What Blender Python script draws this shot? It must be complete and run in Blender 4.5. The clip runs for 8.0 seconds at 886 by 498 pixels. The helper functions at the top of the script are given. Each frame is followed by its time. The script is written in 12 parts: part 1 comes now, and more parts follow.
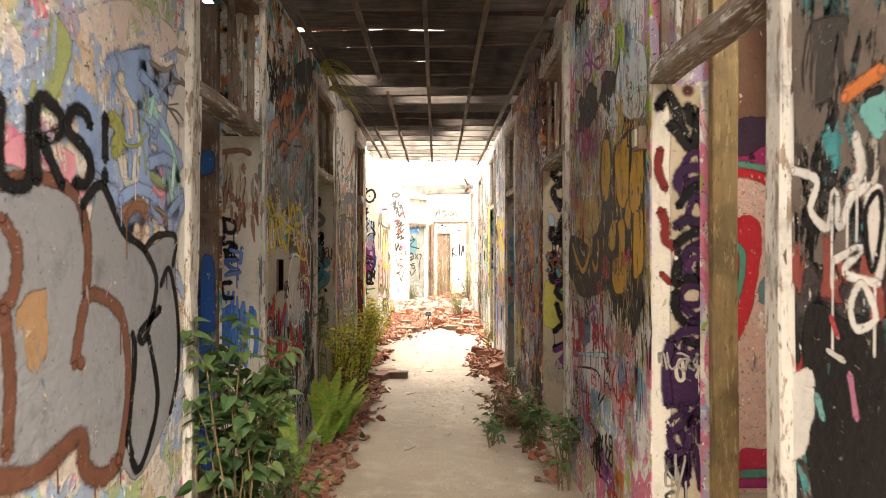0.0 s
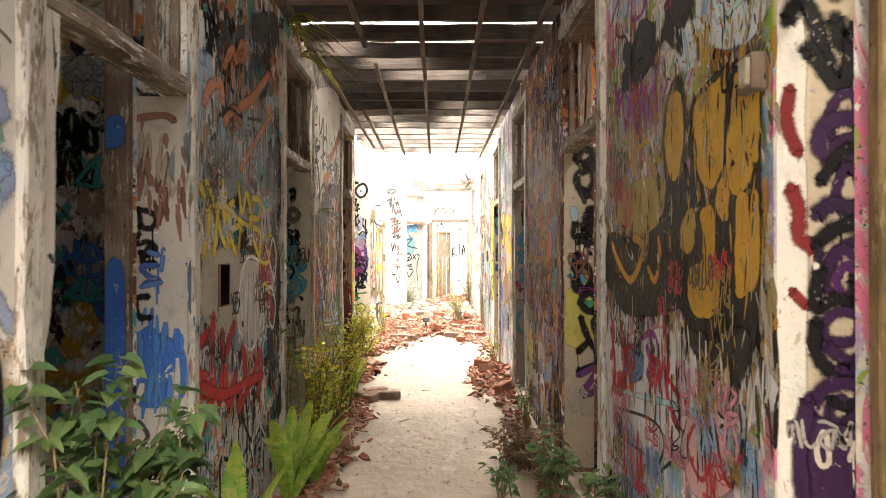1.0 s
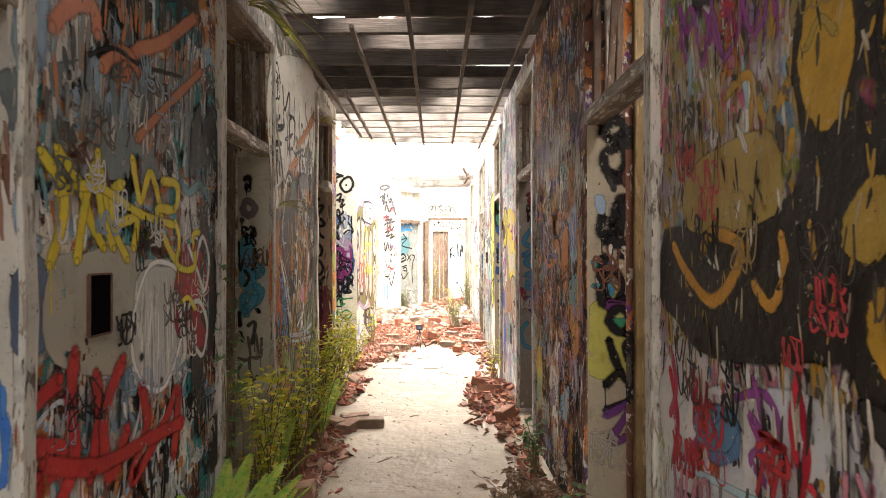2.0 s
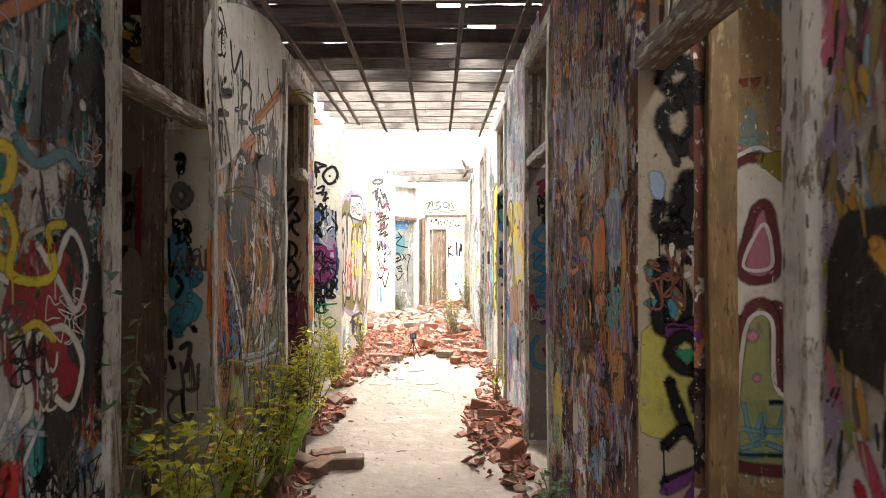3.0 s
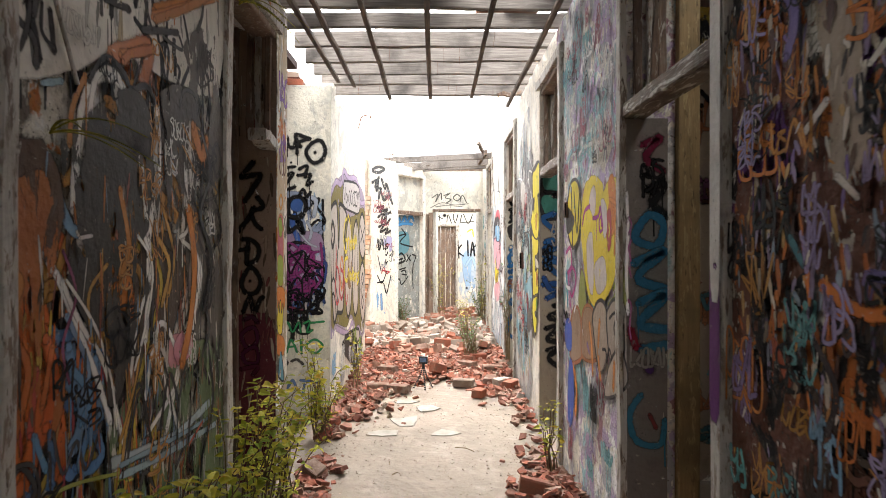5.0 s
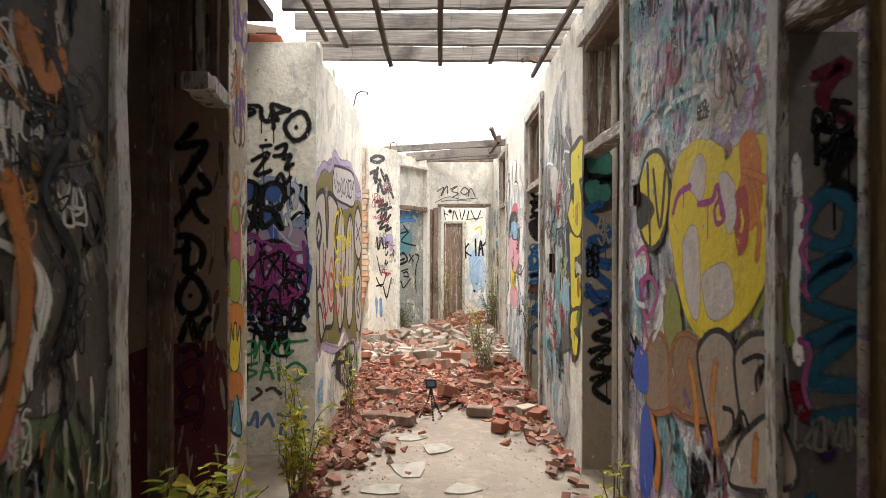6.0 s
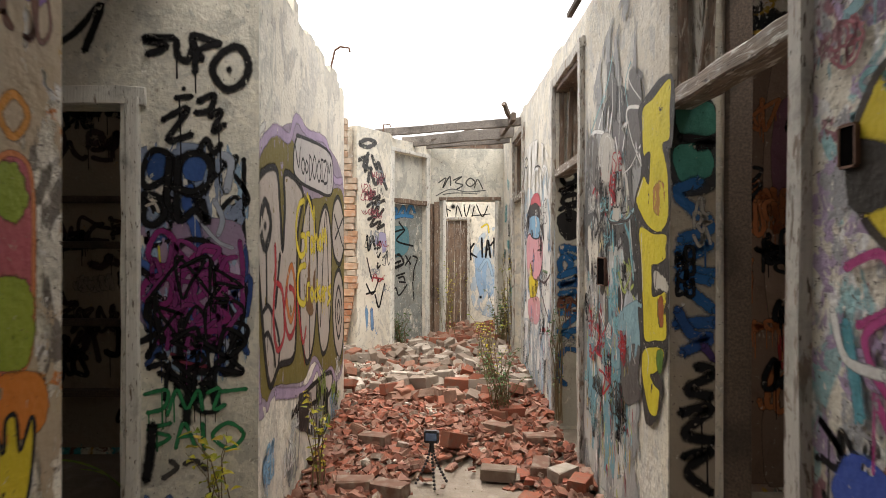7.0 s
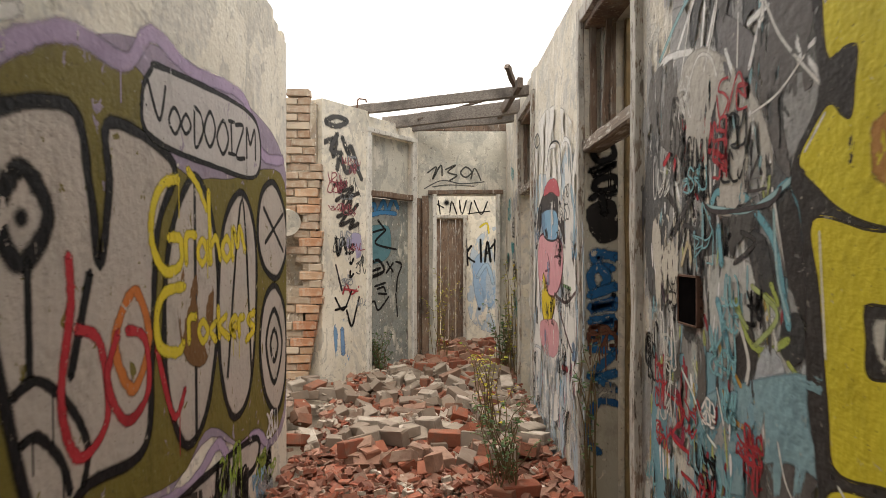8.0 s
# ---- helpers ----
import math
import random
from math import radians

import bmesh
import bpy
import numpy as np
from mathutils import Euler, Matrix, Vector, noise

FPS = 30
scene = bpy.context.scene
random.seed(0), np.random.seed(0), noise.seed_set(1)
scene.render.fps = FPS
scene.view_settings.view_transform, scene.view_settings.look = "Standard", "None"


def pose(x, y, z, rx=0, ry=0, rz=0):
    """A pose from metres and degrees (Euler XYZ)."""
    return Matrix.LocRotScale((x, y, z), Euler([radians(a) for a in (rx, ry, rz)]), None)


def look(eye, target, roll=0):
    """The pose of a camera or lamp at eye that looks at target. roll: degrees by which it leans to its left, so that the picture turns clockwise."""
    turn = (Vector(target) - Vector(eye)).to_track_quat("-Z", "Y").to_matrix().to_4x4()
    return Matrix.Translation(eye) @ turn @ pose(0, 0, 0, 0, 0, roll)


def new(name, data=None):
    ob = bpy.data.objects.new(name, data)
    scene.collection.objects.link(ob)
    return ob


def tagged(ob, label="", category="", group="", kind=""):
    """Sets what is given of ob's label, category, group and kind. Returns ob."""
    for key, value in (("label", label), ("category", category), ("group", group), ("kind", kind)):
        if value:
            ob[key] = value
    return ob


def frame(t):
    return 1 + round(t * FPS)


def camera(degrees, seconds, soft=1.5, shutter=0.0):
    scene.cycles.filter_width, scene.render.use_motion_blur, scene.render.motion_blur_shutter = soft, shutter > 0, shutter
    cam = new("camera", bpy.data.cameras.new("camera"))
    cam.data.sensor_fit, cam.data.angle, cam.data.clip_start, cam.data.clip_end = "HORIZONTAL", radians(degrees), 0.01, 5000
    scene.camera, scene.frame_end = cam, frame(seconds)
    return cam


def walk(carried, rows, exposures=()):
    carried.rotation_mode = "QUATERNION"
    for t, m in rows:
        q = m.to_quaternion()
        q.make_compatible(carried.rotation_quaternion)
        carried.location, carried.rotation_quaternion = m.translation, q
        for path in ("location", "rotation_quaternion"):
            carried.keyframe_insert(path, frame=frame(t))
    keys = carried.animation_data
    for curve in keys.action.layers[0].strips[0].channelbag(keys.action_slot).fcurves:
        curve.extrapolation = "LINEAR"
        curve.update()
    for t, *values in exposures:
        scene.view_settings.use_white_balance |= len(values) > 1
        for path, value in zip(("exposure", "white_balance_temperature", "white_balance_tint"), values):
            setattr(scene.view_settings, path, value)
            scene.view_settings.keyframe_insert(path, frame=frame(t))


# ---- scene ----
cam = camera(73.0, 8.0, 0.55, 0.2)
METRES, EYE, TILT, LEAN, TURN = 5.46, 1.4, 0.0, 0.0, -0.57
ROWS = [
    (0.0, 0.0, 0.0, 0.0, 0.0, 0.58, 0.0),
    (0.5, 0.0001, 0.0525, 0.0012, -0.01, 0.55, 0.04),
    (1.0, 0.0032, 0.1062, 0.0025, 0.01, 0.5, 0.06),
    (1.5, 0.0088, 0.1597, 0.004, 0.0, 0.51, 0.08),
    (3.0, 0.0243, 0.3178, 0.0069, -0.04, 0.3, 0.02),
    (3.5, 0.0224, 0.3727, 0.0079, -0.04, 0.26, -0.0),
    (4.0, 0.014, 0.4207, 0.0076, -0.06, 0.27, -0.04),
    (4.5, 0.0005, 0.4681, 0.0091, -0.07, 0.21, -0.08),
    (6.0, -0.0294, 0.6489, 0.013, 0.03, -0.14, -0.14),
    (6.5, -0.0354, 0.7286, 0.0136, -0.01, -0.16, -0.16),
    (7.0, -0.0349, 0.8138, 0.0155, 0.06, -0.2, -0.11),
    (7.5, -0.0244, 0.9049, 0.0188, 0.06, -0.16, -0.01),
    (8.0, -0.0118, 0.9912, 0.0213, 0.15, -0.04, 0.03),
]
walk(cam, [(t, pose(0, 0, EYE, TILT, LEAN, TURN) @ pose(METRES * x, METRES * 1.573 * y, METRES * z, 90 + pitch * 0.63, roll, yaw * 0.63)) for t, x, y, z, yaw, pitch, roll in ROWS],
     [(0.0, 3.72, 7700, 12), (1.0, 3.98, 7450, 12), (3.0, 3.40, 6700, 11), (4.5, 2.96, 6400, 11), (6.0, 2.05, 6600, 10), (7.0, 1.58, 6750, 10), (8.0, 1.14, 7050, 10)])

# ---------------------------------------------------------------- world and light
world = bpy.data.worlds.new("sky")
scene.world = world
world.use_nodes = True
wn, wl = world.node_tree.nodes, world.node_tree.links
sky = wn.new("ShaderNodeTexSky")
sky.sky_type, sky.sun_disc = "NISHITA", False
sky.sun_elevation, sky.sun_rotation = radians(60), radians(-12)
sky.dust_density, sky.air_density, sky.ozone_density = 6.0, 1.0, 1.0
cloud = wn.new("ShaderNodeHueSaturation")
cloud.inputs["Saturation"].default_value = 0.22
wl.new(sky.outputs[0], cloud.inputs["Color"])
wl.new(cloud.outputs[0], wn["Background"].inputs["Color"])
wn["Background"].inputs["Strength"].default_value = 0.15

sun = new("sun", bpy.data.lights.new("sun", "SUN"))
sun.data.energy, sun.data.angle, sun.data.color = 1.4, radians(50), (1.0, 0.96, 0.9)
sun.matrix_world = look((1.3, -5, 9), (0, 0, 0))

# ---------------------------------------------------------------- materials
MATS = {}


def nodes_of(name):
    m = bpy.data.materials.new(name)
    m.use_nodes = True
    return m, m.node_tree.nodes, m.node_tree.links, m.node_tree.nodes["Principled BSDF"]


def coords(n, l, seed, scale=(1, 1, 1)):
    tc, mp = n.new("ShaderNodeTexCoord"), n.new("ShaderNodeMapping")
    l.new(tc.outputs["Object"], mp.inputs["Vector"])
    mp.inputs["Location"].default_value = (seed * 3.7 % 31, seed * 5.3 % 29, seed * 7.1 % 23)
    mp.inputs["Scale"].default_value = scale
    return mp.outputs[0]


def noise_mask(n, l, vec, scale, lo, hi, detail=5, distortion=0.0, rough=0.55):
    t, r = n.new("ShaderNodeTexNoise"), n.new("ShaderNodeMapRange")
    t.inputs["Scale"].default_value, t.inputs["Detail"].default_value = scale, detail
    t.inputs["Distortion"].default_value, t.inputs["Roughness"].default_value = distortion, rough
    l.new(vec, t.inputs["Vector"])
    l.new(t.outputs["Fac"], r.inputs["Value"])
    r.inputs["From Min"].default_value, r.inputs["From Max"].default_value = lo, hi
    return r.outputs[0]


def mixed(n, l, fac, a, b):
    x = n.new("ShaderNodeMix")
    x.data_type = "RGBA"
    l.new(fac, x.inputs["Factor"])
    for value, socket in ((a, x.inputs[6]), (b, x.inputs[7])):
        if isinstance(value, tuple):
            socket.default_value = (*value, 1)
        else:
            l.new(value, socket)
    return x.outputs[2]


def bumped(n, l, shader, height, strength, distance=0.01):
    b = n.new("ShaderNodeBump")
    b.inputs["Strength"].default_value, b.inputs["Distance"].default_value = strength, distance
    l.new(height, b.inputs["Height"])
    l.new(b.outputs[0], shader.inputs["Normal"])


def plaster(name, seed, palette, cover=0.5, peel=0.56, base=(0.70, 0.66, 0.56), stain=(0.40, 0.36, 0.29), rough=0.8, soot=0.62, relief=0.8):
    """Old plaster under many coats of spray paint, flaked here and there."""
    m, n, l, s = nodes_of(name)
    v = coords(n, l, seed)
    drip = coords(n, l, seed + 2, (1.6, 1.6, 0.7))
    col = mixed(n, l, noise_mask(n, l, v, 1.3, 0.4, 0.68), base, stain)
    col = mixed(n, l, noise_mask(n, l, drip, 5.0, 0.53, 0.7, 8), col, (0.74, 0.70, 0.62))
    rnd = random.Random(seed)
    for i, c in enumerate(palette):
        here = coords(n, l, seed + 11 * i + 5, (1, 1, rnd.choice((1.0, 0.8, 0.55))))
        lo = 0.62 - 0.2 * cover + rnd.uniform(-0.02, 0.03)
        thin = tuple(0.6 * k + 0.4 * min(0.3, 1.5 * k + 0.02) for k in c)
        mask = noise_mask(n, l, here, rnd.uniform(2.6, 7.0), lo, lo + 0.015 + rnd.random() * 0.03, 6, rnd.uniform(0.3, 1.2), 0.6)
        tone = mixed(n, l, noise_mask(n, l, here, 22.0, 0.4, 0.65, 5), c, thin)
        col = mixed(n, l, mask, col, tone)
    streak = coords(n, l, seed + 9, (4, 4, 1.1))
    col = mixed(n, l, noise_mask(n, l, streak, 3.0, soot + 0.03, soot + 0.1, 6), col, (0.10, 0.085, 0.075))
    flake = noise_mask(n, l, coords(n, l, seed + 3, (1, 1, 0.6)), 13.0, peel + 0.03, peel + 0.05, 9, 0.6, 0.68)
    col = mixed(n, l, flake, col, (0.60, 0.56, 0.47))
    grime = noise_mask(n, l, v, 20.0, 0.58, 0.74, 9, 0.4, 0.68)
    col = mixed(n, l, grime, col, (0.20, 0.17, 0.14))
    col = mixed(n, l, noise_mask(n, l, coords(n, l, seed + 8), 75.0, 0.63 + 0.4 * max(0.0, soot - 0.62), 0.66 + 0.4 * max(0.0, soot - 0.62), 4), col, (0.10, 0.085, 0.07))
    col = mixed(n, l, noise_mask(n, l, coords(n, l, seed + 12, (1, 1, 0.5)), 48.0, 0.64, 0.67, 6), col, (0.74, 0.71, 0.64))
    l.new(col, s.inputs["Base Color"])
    s.inputs["Roughness"].default_value, s.inputs["Specular IOR Level"].default_value = rough, 0.25
    h = n.new("ShaderNodeMath")
    h.operation = "SUBTRACT"
    l.new(noise_mask(n, l, v, 34.0, 0.2, 0.8, 8), h.inputs[0])
    l.new(flake, h.inputs[1])
    bumped(n, l, s, h.outputs[0], relief, 0.008)
    return m


def timber(name, seed, light, dark, grain=(40, 40, 2.0), paint=None, amount=0.5):
    m, n, l, s = nodes_of(name)
    g = coords(n, l, seed, grain)
    v = coords(n, l, seed + 1)
    col = mixed(n, l, noise_mask(n, l, g, 2.2, 0.3, 0.7, 6), light, dark)
    col = mixed(n, l, noise_mask(n, l, v, 3.0, 0.48, 0.7, 6), col, tuple(c * 0.45 for c in dark))
    if paint:
        along = tuple(0.22 if k < 5 else 1 for k in grain)
        f = noise_mask(n, l, coords(n, l, seed + 4, along), 38.0, 0.61 - 0.25 * amount, 0.66 - 0.25 * amount, 10, 0.3, 0.7)
        col = mixed(n, l, f, col, paint)
        col = mixed(n, l, noise_mask(n, l, coords(n, l, seed + 6), 9.0, 0.5, 0.75, 9, 0.3, 0.65), col, tuple(0.5 * c for c in paint))
        col = mixed(n, l, noise_mask(n, l, coords(n, l, seed + 7, along), 90.0, 0.62, 0.68, 5), col, tuple(0.5 * c for c in dark))
    l.new(col, s.inputs["Base Color"])
    s.inputs["Roughness"].default_value = 0.78
    bumped(n, l, s, noise_mask(n, l, g, 3.0, 0.2, 0.8, 6), 0.5, 0.004)
    return m


def spray(colour, worn=False):
    """Sprayed enamel with a speckled edge, flaked off here and there, streaky in the body; worn: thin old coats."""
    key = ("worn_" if worn else "spray_") + "%.2f_%.2f_%.2f" % colour
    if key not in MATS:
        m, n, l, s = nodes_of(key)
        k = len(MATS)
        v = coords(n, l, k)
        dull = tuple(0.82 * c + 0.18 * min(0.28, 1.4 * c + 0.012) for c in colour)
        deep = tuple(0.62 * c for c in colour)
        col = mixed(n, l, noise_mask(n, l, v, 2.6, 0.38, 0.68, 8, 0.3, 0.62), colour, dull)
        col = mixed(n, l, noise_mask(n, l, coords(n, l, k + 6, (1, 1, 0.7)), 9.0, 0.52, 0.76, 10, 0.4, 0.68), col, deep)
        col = mixed(n, l, noise_mask(n, l, coords(n, l, k + 9), 38.0, 0.635, 0.66, 9, 0.3, 0.7), col, tuple(0.35 * c + 0.65 * p for c, p in zip(colour, (0.44, 0.40, 0.33))))
        col = mixed(n, l, noise_mask(n, l, coords(n, l, k + 4), 70.0, 0.66, 0.70, 5), col, tuple(0.45 * c + 0.01 for c in colour))
        l.new(col, s.inputs["Base Color"])
        s.inputs["Roughness"].default_value, s.inputs["Specular IOR Level"].default_value = 0.62, 0.14
        fade, speck, add, step, chip = n.new("ShaderNodeAttribute"), n.new("ShaderNodeTexNoise"), n.new("ShaderNodeMath"), n.new("ShaderNodeMath"), n.new("ShaderNodeMath")
        fade.attribute_name = "fade"
        speck.inputs["Scale"].default_value, speck.inputs["Detail"].default_value = 190.0, 5
        l.new(v, speck.inputs["Vector"])
        add.operation, add.inputs[2].default_value = "MULTIPLY_ADD", -0.50
        l.new(speck.outputs["Fac"], add.inputs[0])
        add.inputs[1].default_value = 0.6
        l.new(fade.outputs["Fac"], step.inputs[0])
        l.new(add.outputs[0], step.inputs[1])
        soft = n.new("ShaderNodeMapRange")
        soft.interpolation_type = "SMOOTHSTEP"
        soft.inputs["From Min"].default_value, soft.inputs["From Max"].default_value = 0.05, 0.68
        l.new(step.outputs[0], soft.inputs["Value"])
        chip.operation = "SUBTRACT"
        l.new(soft.outputs[0], chip.inputs[0])
        bare = (6.0, 0.50, 0.505) if worn else (15.0, 0.635, 0.64)
        l.new(noise_mask(n, l, coords(n, l, k + 3, (1, 1, 0.35 if worn else 0.6)), *bare, 9, 0.5, 0.66), chip.inputs[1])
        chip.use_clamp = True
        l.new(chip.outputs[0], s.inputs["Alpha"])
        bumped(n, l, s, noise_mask(n, l, v, 34.0, 0.2, 0.8, 7), 0.5, 0.006)
        MATS[key] = m
    return MATS[key]


def island(name, colours, rough=0.85, scale=20.0, by_object=False, bump=0.5, dust=(0.5, 0.43, 0.36)):
    """Loose pieces, each of its own shade."""
    m, n, l, s = nodes_of(name)
    ramp = n.new("ShaderNodeValToRGB")
    while len(ramp.color_ramp.elements) < len(colours):
        ramp.color_ramp.elements.new(0.5)
    for i, c in enumerate(colours):
        ramp.color_ramp.elements[i].position = i / (len(colours) - 1)
        ramp.color_ramp.elements[i].color = (*c, 1)
    src = n.new("ShaderNodeObjectInfo") if by_object else n.new("ShaderNodeNewGeometry")
    l.new(src.outputs["Random" if by_object else "Random Per Island"], ramp.inputs[0])
    v = coords(n, l, 3)
    col = mixed(n, l, noise_mask(n, l, v, scale, 0.45, 0.7, 6), ramp.outputs[0], dust)
    l.new(col, s.inputs["Base Color"])
    s.inputs["Roughness"].default_value, s.inputs["Specular IOR Level"].default_value = rough, 0.2
    bumped(n, l, s, noise_mask(n, l, v, scale * 3, 0.2, 0.8, 6), bump, 0.004)
    return m


def leaf_material(name, colours, by_object=False):
    m, n, l, s = nodes_of(name)
    ramp = n.new("ShaderNodeValToRGB")
    while len(ramp.color_ramp.elements) < len(colours):
        ramp.color_ramp.elements.new(0.5)
    for i, c in enumerate(colours):
        ramp.color_ramp.elements[i].position = i / (len(colours) - 1)
        ramp.color_ramp.elements[i].color = (*c, 1)
    src = n.new("ShaderNodeObjectInfo") if by_object else n.new("ShaderNodeNewGeometry")
    l.new(src.outputs["Random" if by_object else "Random Per Island"], ramp.inputs[0])
    col = mixed(n, l, noise_mask(n, l, coords(n, l, 5), 45.0, 0.5, 0.75, 4), ramp.outputs[0], tuple(0.6 * c for c in colours[0]))
    l.new(col, s.inputs["Base Color"])
    s.inputs["Roughness"].default_value, s.inputs["Specular IOR Level"].default_value = 0.6, 0.3
    t, add = n.new("ShaderNodeBsdfTranslucent"), n.new("ShaderNodeMixShader")
    l.new(col, t.inputs["Color"])
    add.inputs[0].default_value = 0.45
    l.new(s.outputs[0], add.inputs[1])
    l.new(t.outputs[0], add.inputs[2])
    l.new(add.outputs[0], n["Material Output"].inputs[0])
    return m


def plain(name, colour, rough=0.6, metal=0.0, scale=30.0):
    m, n, l, s = nodes_of(name)
    v = coords(n, l, len(name))
    l.new(mixed(n, l, noise_mask(n, l, v, scale, 0.4, 0.75, 6), colour, tuple(0.6 * c for c in colour)), s.inputs["Base Color"])
    s.inputs["Roughness"].default_value, s.inputs["Metallic"].default_value = rough, metal
    return m


BLACK, WHITE, RED, PINK = (0.009, 0.0085, 0.0095), (0.75, 0.74, 0.72), (0.42, 0.03, 0.04), (0.62, 0.16, 0.26)
BLUE, SKYBLUE, NAVY, TEAL = (0.05, 0.15, 0.42), (0.24, 0.42, 0.60), (0.02, 0.07, 0.16), (0.05, 0.28, 0.30)
YELLOW, ORANGE, OCHRE, LIME = (0.66, 0.52, 0.04), (0.52, 0.16, 0.04), (0.42, 0.24, 0.03), (0.26, 0.36, 0.06)
PURPLE, LILAC, GREY, BROWN = (0.10, 0.03, 0.13), (0.40, 0.30, 0.45), (0.34, 0.34, 0.35), (0.14, 0.06, 0.04)
GREEN, OLIVE, CREAM, MAGENTA = (0.03, 0.26, 0.10), (0.16, 0.13, 0.03), (0.66, 0.58, 0.42), (0.30, 0.04, 0.20)

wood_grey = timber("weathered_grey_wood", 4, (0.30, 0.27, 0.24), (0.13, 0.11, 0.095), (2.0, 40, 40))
# darker copy of the joist wood, with the tiled roof's shade in it
wood_joist = timber("shaded_joist_wood", 5, (0.115, 0.09, 0.075), (0.045, 0.034, 0.028), (2.0, 40, 40))
wood_dark = timber("dark_roof_wood", 8, (0.17, 0.12, 0.09), (0.06, 0.045, 0.035), (40, 2.0, 40))
wood_frame = timber("flaking_painted_wood", 15, (0.30, 0.23, 0.17), (0.14, 0.10, 0.075), (40, 40, 2.0), (0.45, 0.425, 0.38), 0.75)
wood_brown = timber("bare_brown_wood", 21, (0.24, 0.16, 0.11), (0.11, 0.07, 0.05), (40, 40, 2.0), (0.40, 0.36, 0.31), 0.15)
wood_white = timber("white_painted_wood", 19, (0.30, 0.24, 0.18), (0.16, 0.12, 0.09), (40, 40, 2.0), (0.66, 0.64, 0.59), 1.05)
wood_rail = timber("weathered_rail_wood", 33, (0.27, 0.21, 0.16), (0.11, 0.08, 0.06), (60, 2.0, 60), (0.54, 0.51, 0.45), 0.28)
wood_tan = timber("tan_painted_wood", 27, (0.28, 0.19, 0.085), (0.20, 0.135, 0.062), (30, 30, 2.0), (0.33, 0.245, 0.12), 0.25)
brick_mat = island("clay_brick", [(0.20, 0.06, 0.036), (0.25, 0.085, 0.05), (0.25, 0.13, 0.09), (0.27, 0.20, 0.155), (0.21, 0.07, 0.04)], 0.9, 16, True, 0.7, (0.17, 0.10, 0.072))
brick_wall_mat = island("old_brickwork", [(0.40, 0.17, 0.10), (0.50, 0.27, 0.17), (0.45, 0.33, 0.24), (0.36, 0.13, 0.08)], 0.9, 14)
shard_mat = island("terracotta_shards", [(0.25, 0.075, 0.046), (0.31, 0.105, 0.062), (0.13, 0.045, 0.032), (0.30, 0.17, 0.125), (0.25, 0.08, 0.046), (0.27, 0.19, 0.145), (0.17, 0.06, 0.04)], 0.85, 30, False, 0.5, (0.18, 0.092, 0.066))
dust_mat = island("pale_mortar_lumps", [(0.27, 0.23, 0.185), (0.36, 0.32, 0.27), (0.21, 0.165, 0.13), (0.28, 0.19, 0.14)], 0.95, 30)
# near-black tiles: the shade under the roof is part of the colour
tile_mat = island("shaded_roof_tile", [(0.055, 0.022, 0.015), (0.035, 0.018, 0.014), (0.09, 0.028, 0.018)], 0.85, 12, False, 0.5, (0.03, 0.022, 0.018))
leaf_green = leaf_material("green_leaf", [(0.065, 0.12, 0.05), (0.10, 0.17, 0.07), (0.15, 0.21, 0.08), (0.085, 0.145, 0.075)])
leaf_yellow = leaf_material("yellowing_leaf", [(0.36, 0.38, 0.05), (0.56, 0.48, 0.05), (0.22, 0.31, 0.05), (0.58, 0.36, 0.05)])
leaf_fern = leaf_material("fern_frond", [(0.18, 0.34, 0.06), (0.26, 0.40, 0.07), (0.38, 0.40, 0.08)])
leaf_hang = leaf_material("hanging_frond", [(0.13, 0.17, 0.03), (0.28, 0.27, 0.035), (0.40, 0.33, 0.04), (0.09, 0.13, 0.03)])
leaf_dead = leaf_material("dry_leaf", [(0.12, 0.07, 0.04), (0.18, 0.10, 0.06), (0.09, 0.06, 0.045)])
stem_mat = plain("plant_stem", (0.16, 0.11, 0.05), 0.8)
steel = plain("rusty_steel", (0.14, 0.07, 0.045), 0.7, 0.3)
black_plastic = plain("black_plastic", (0.016, 0.016, 0.018), 0.42)
# matt black that stands for the unlit inside of a hole
dark_void = plain("dark_dirt", (0.006, 0.005, 0.005), 1.0)
dark_void.node_tree.nodes["Principled BSDF"].inputs["Specular IOR Level"].default_value = 0.0


def floor_material():
    m, n, l, s = nodes_of("dusty_concrete")
    v = coords(n, l, 2)
    col = mixed(n, l, noise_mask(n, l, v, 1.1, 0.35, 0.7, 6), (0.25, 0.20, 0.15), (0.17, 0.133, 0.098))
    col = mixed(n, l, noise_mask(n, l, v, 7.0, 0.5, 0.75, 8), col, (0.29, 0.25, 0.20))
    col = mixed(n, l, noise_mask(n, l, v, 60.0, 0.58, 0.70, 5), col, (0.19, 0.135, 0.095))
    col = mixed(n, l, noise_mask(n, l, coords(n, l, 13), 130.0, 0.64, 0.67, 3), col, (0.10, 0.07, 0.05))
    col = mixed(n, l, noise_mask(n, l, coords(n, l, 7), 2.6, 0.6, 0.64, 7, 0.6), col, (0.22, 0.18, 0.135))
    l.new(col, s.inputs["Base Color"])
    s.inputs["Roughness"].default_value = 0.8
    bumped(n, l, s, noise_mask(n, l, v, 18.0, 0.2, 0.8, 9), 0.5, 0.01)
    return m


floor_mat = floor_material()
ground_mat = plain("bare_earth", (0.16, 0.13, 0.08), 0.95, 0, 4)

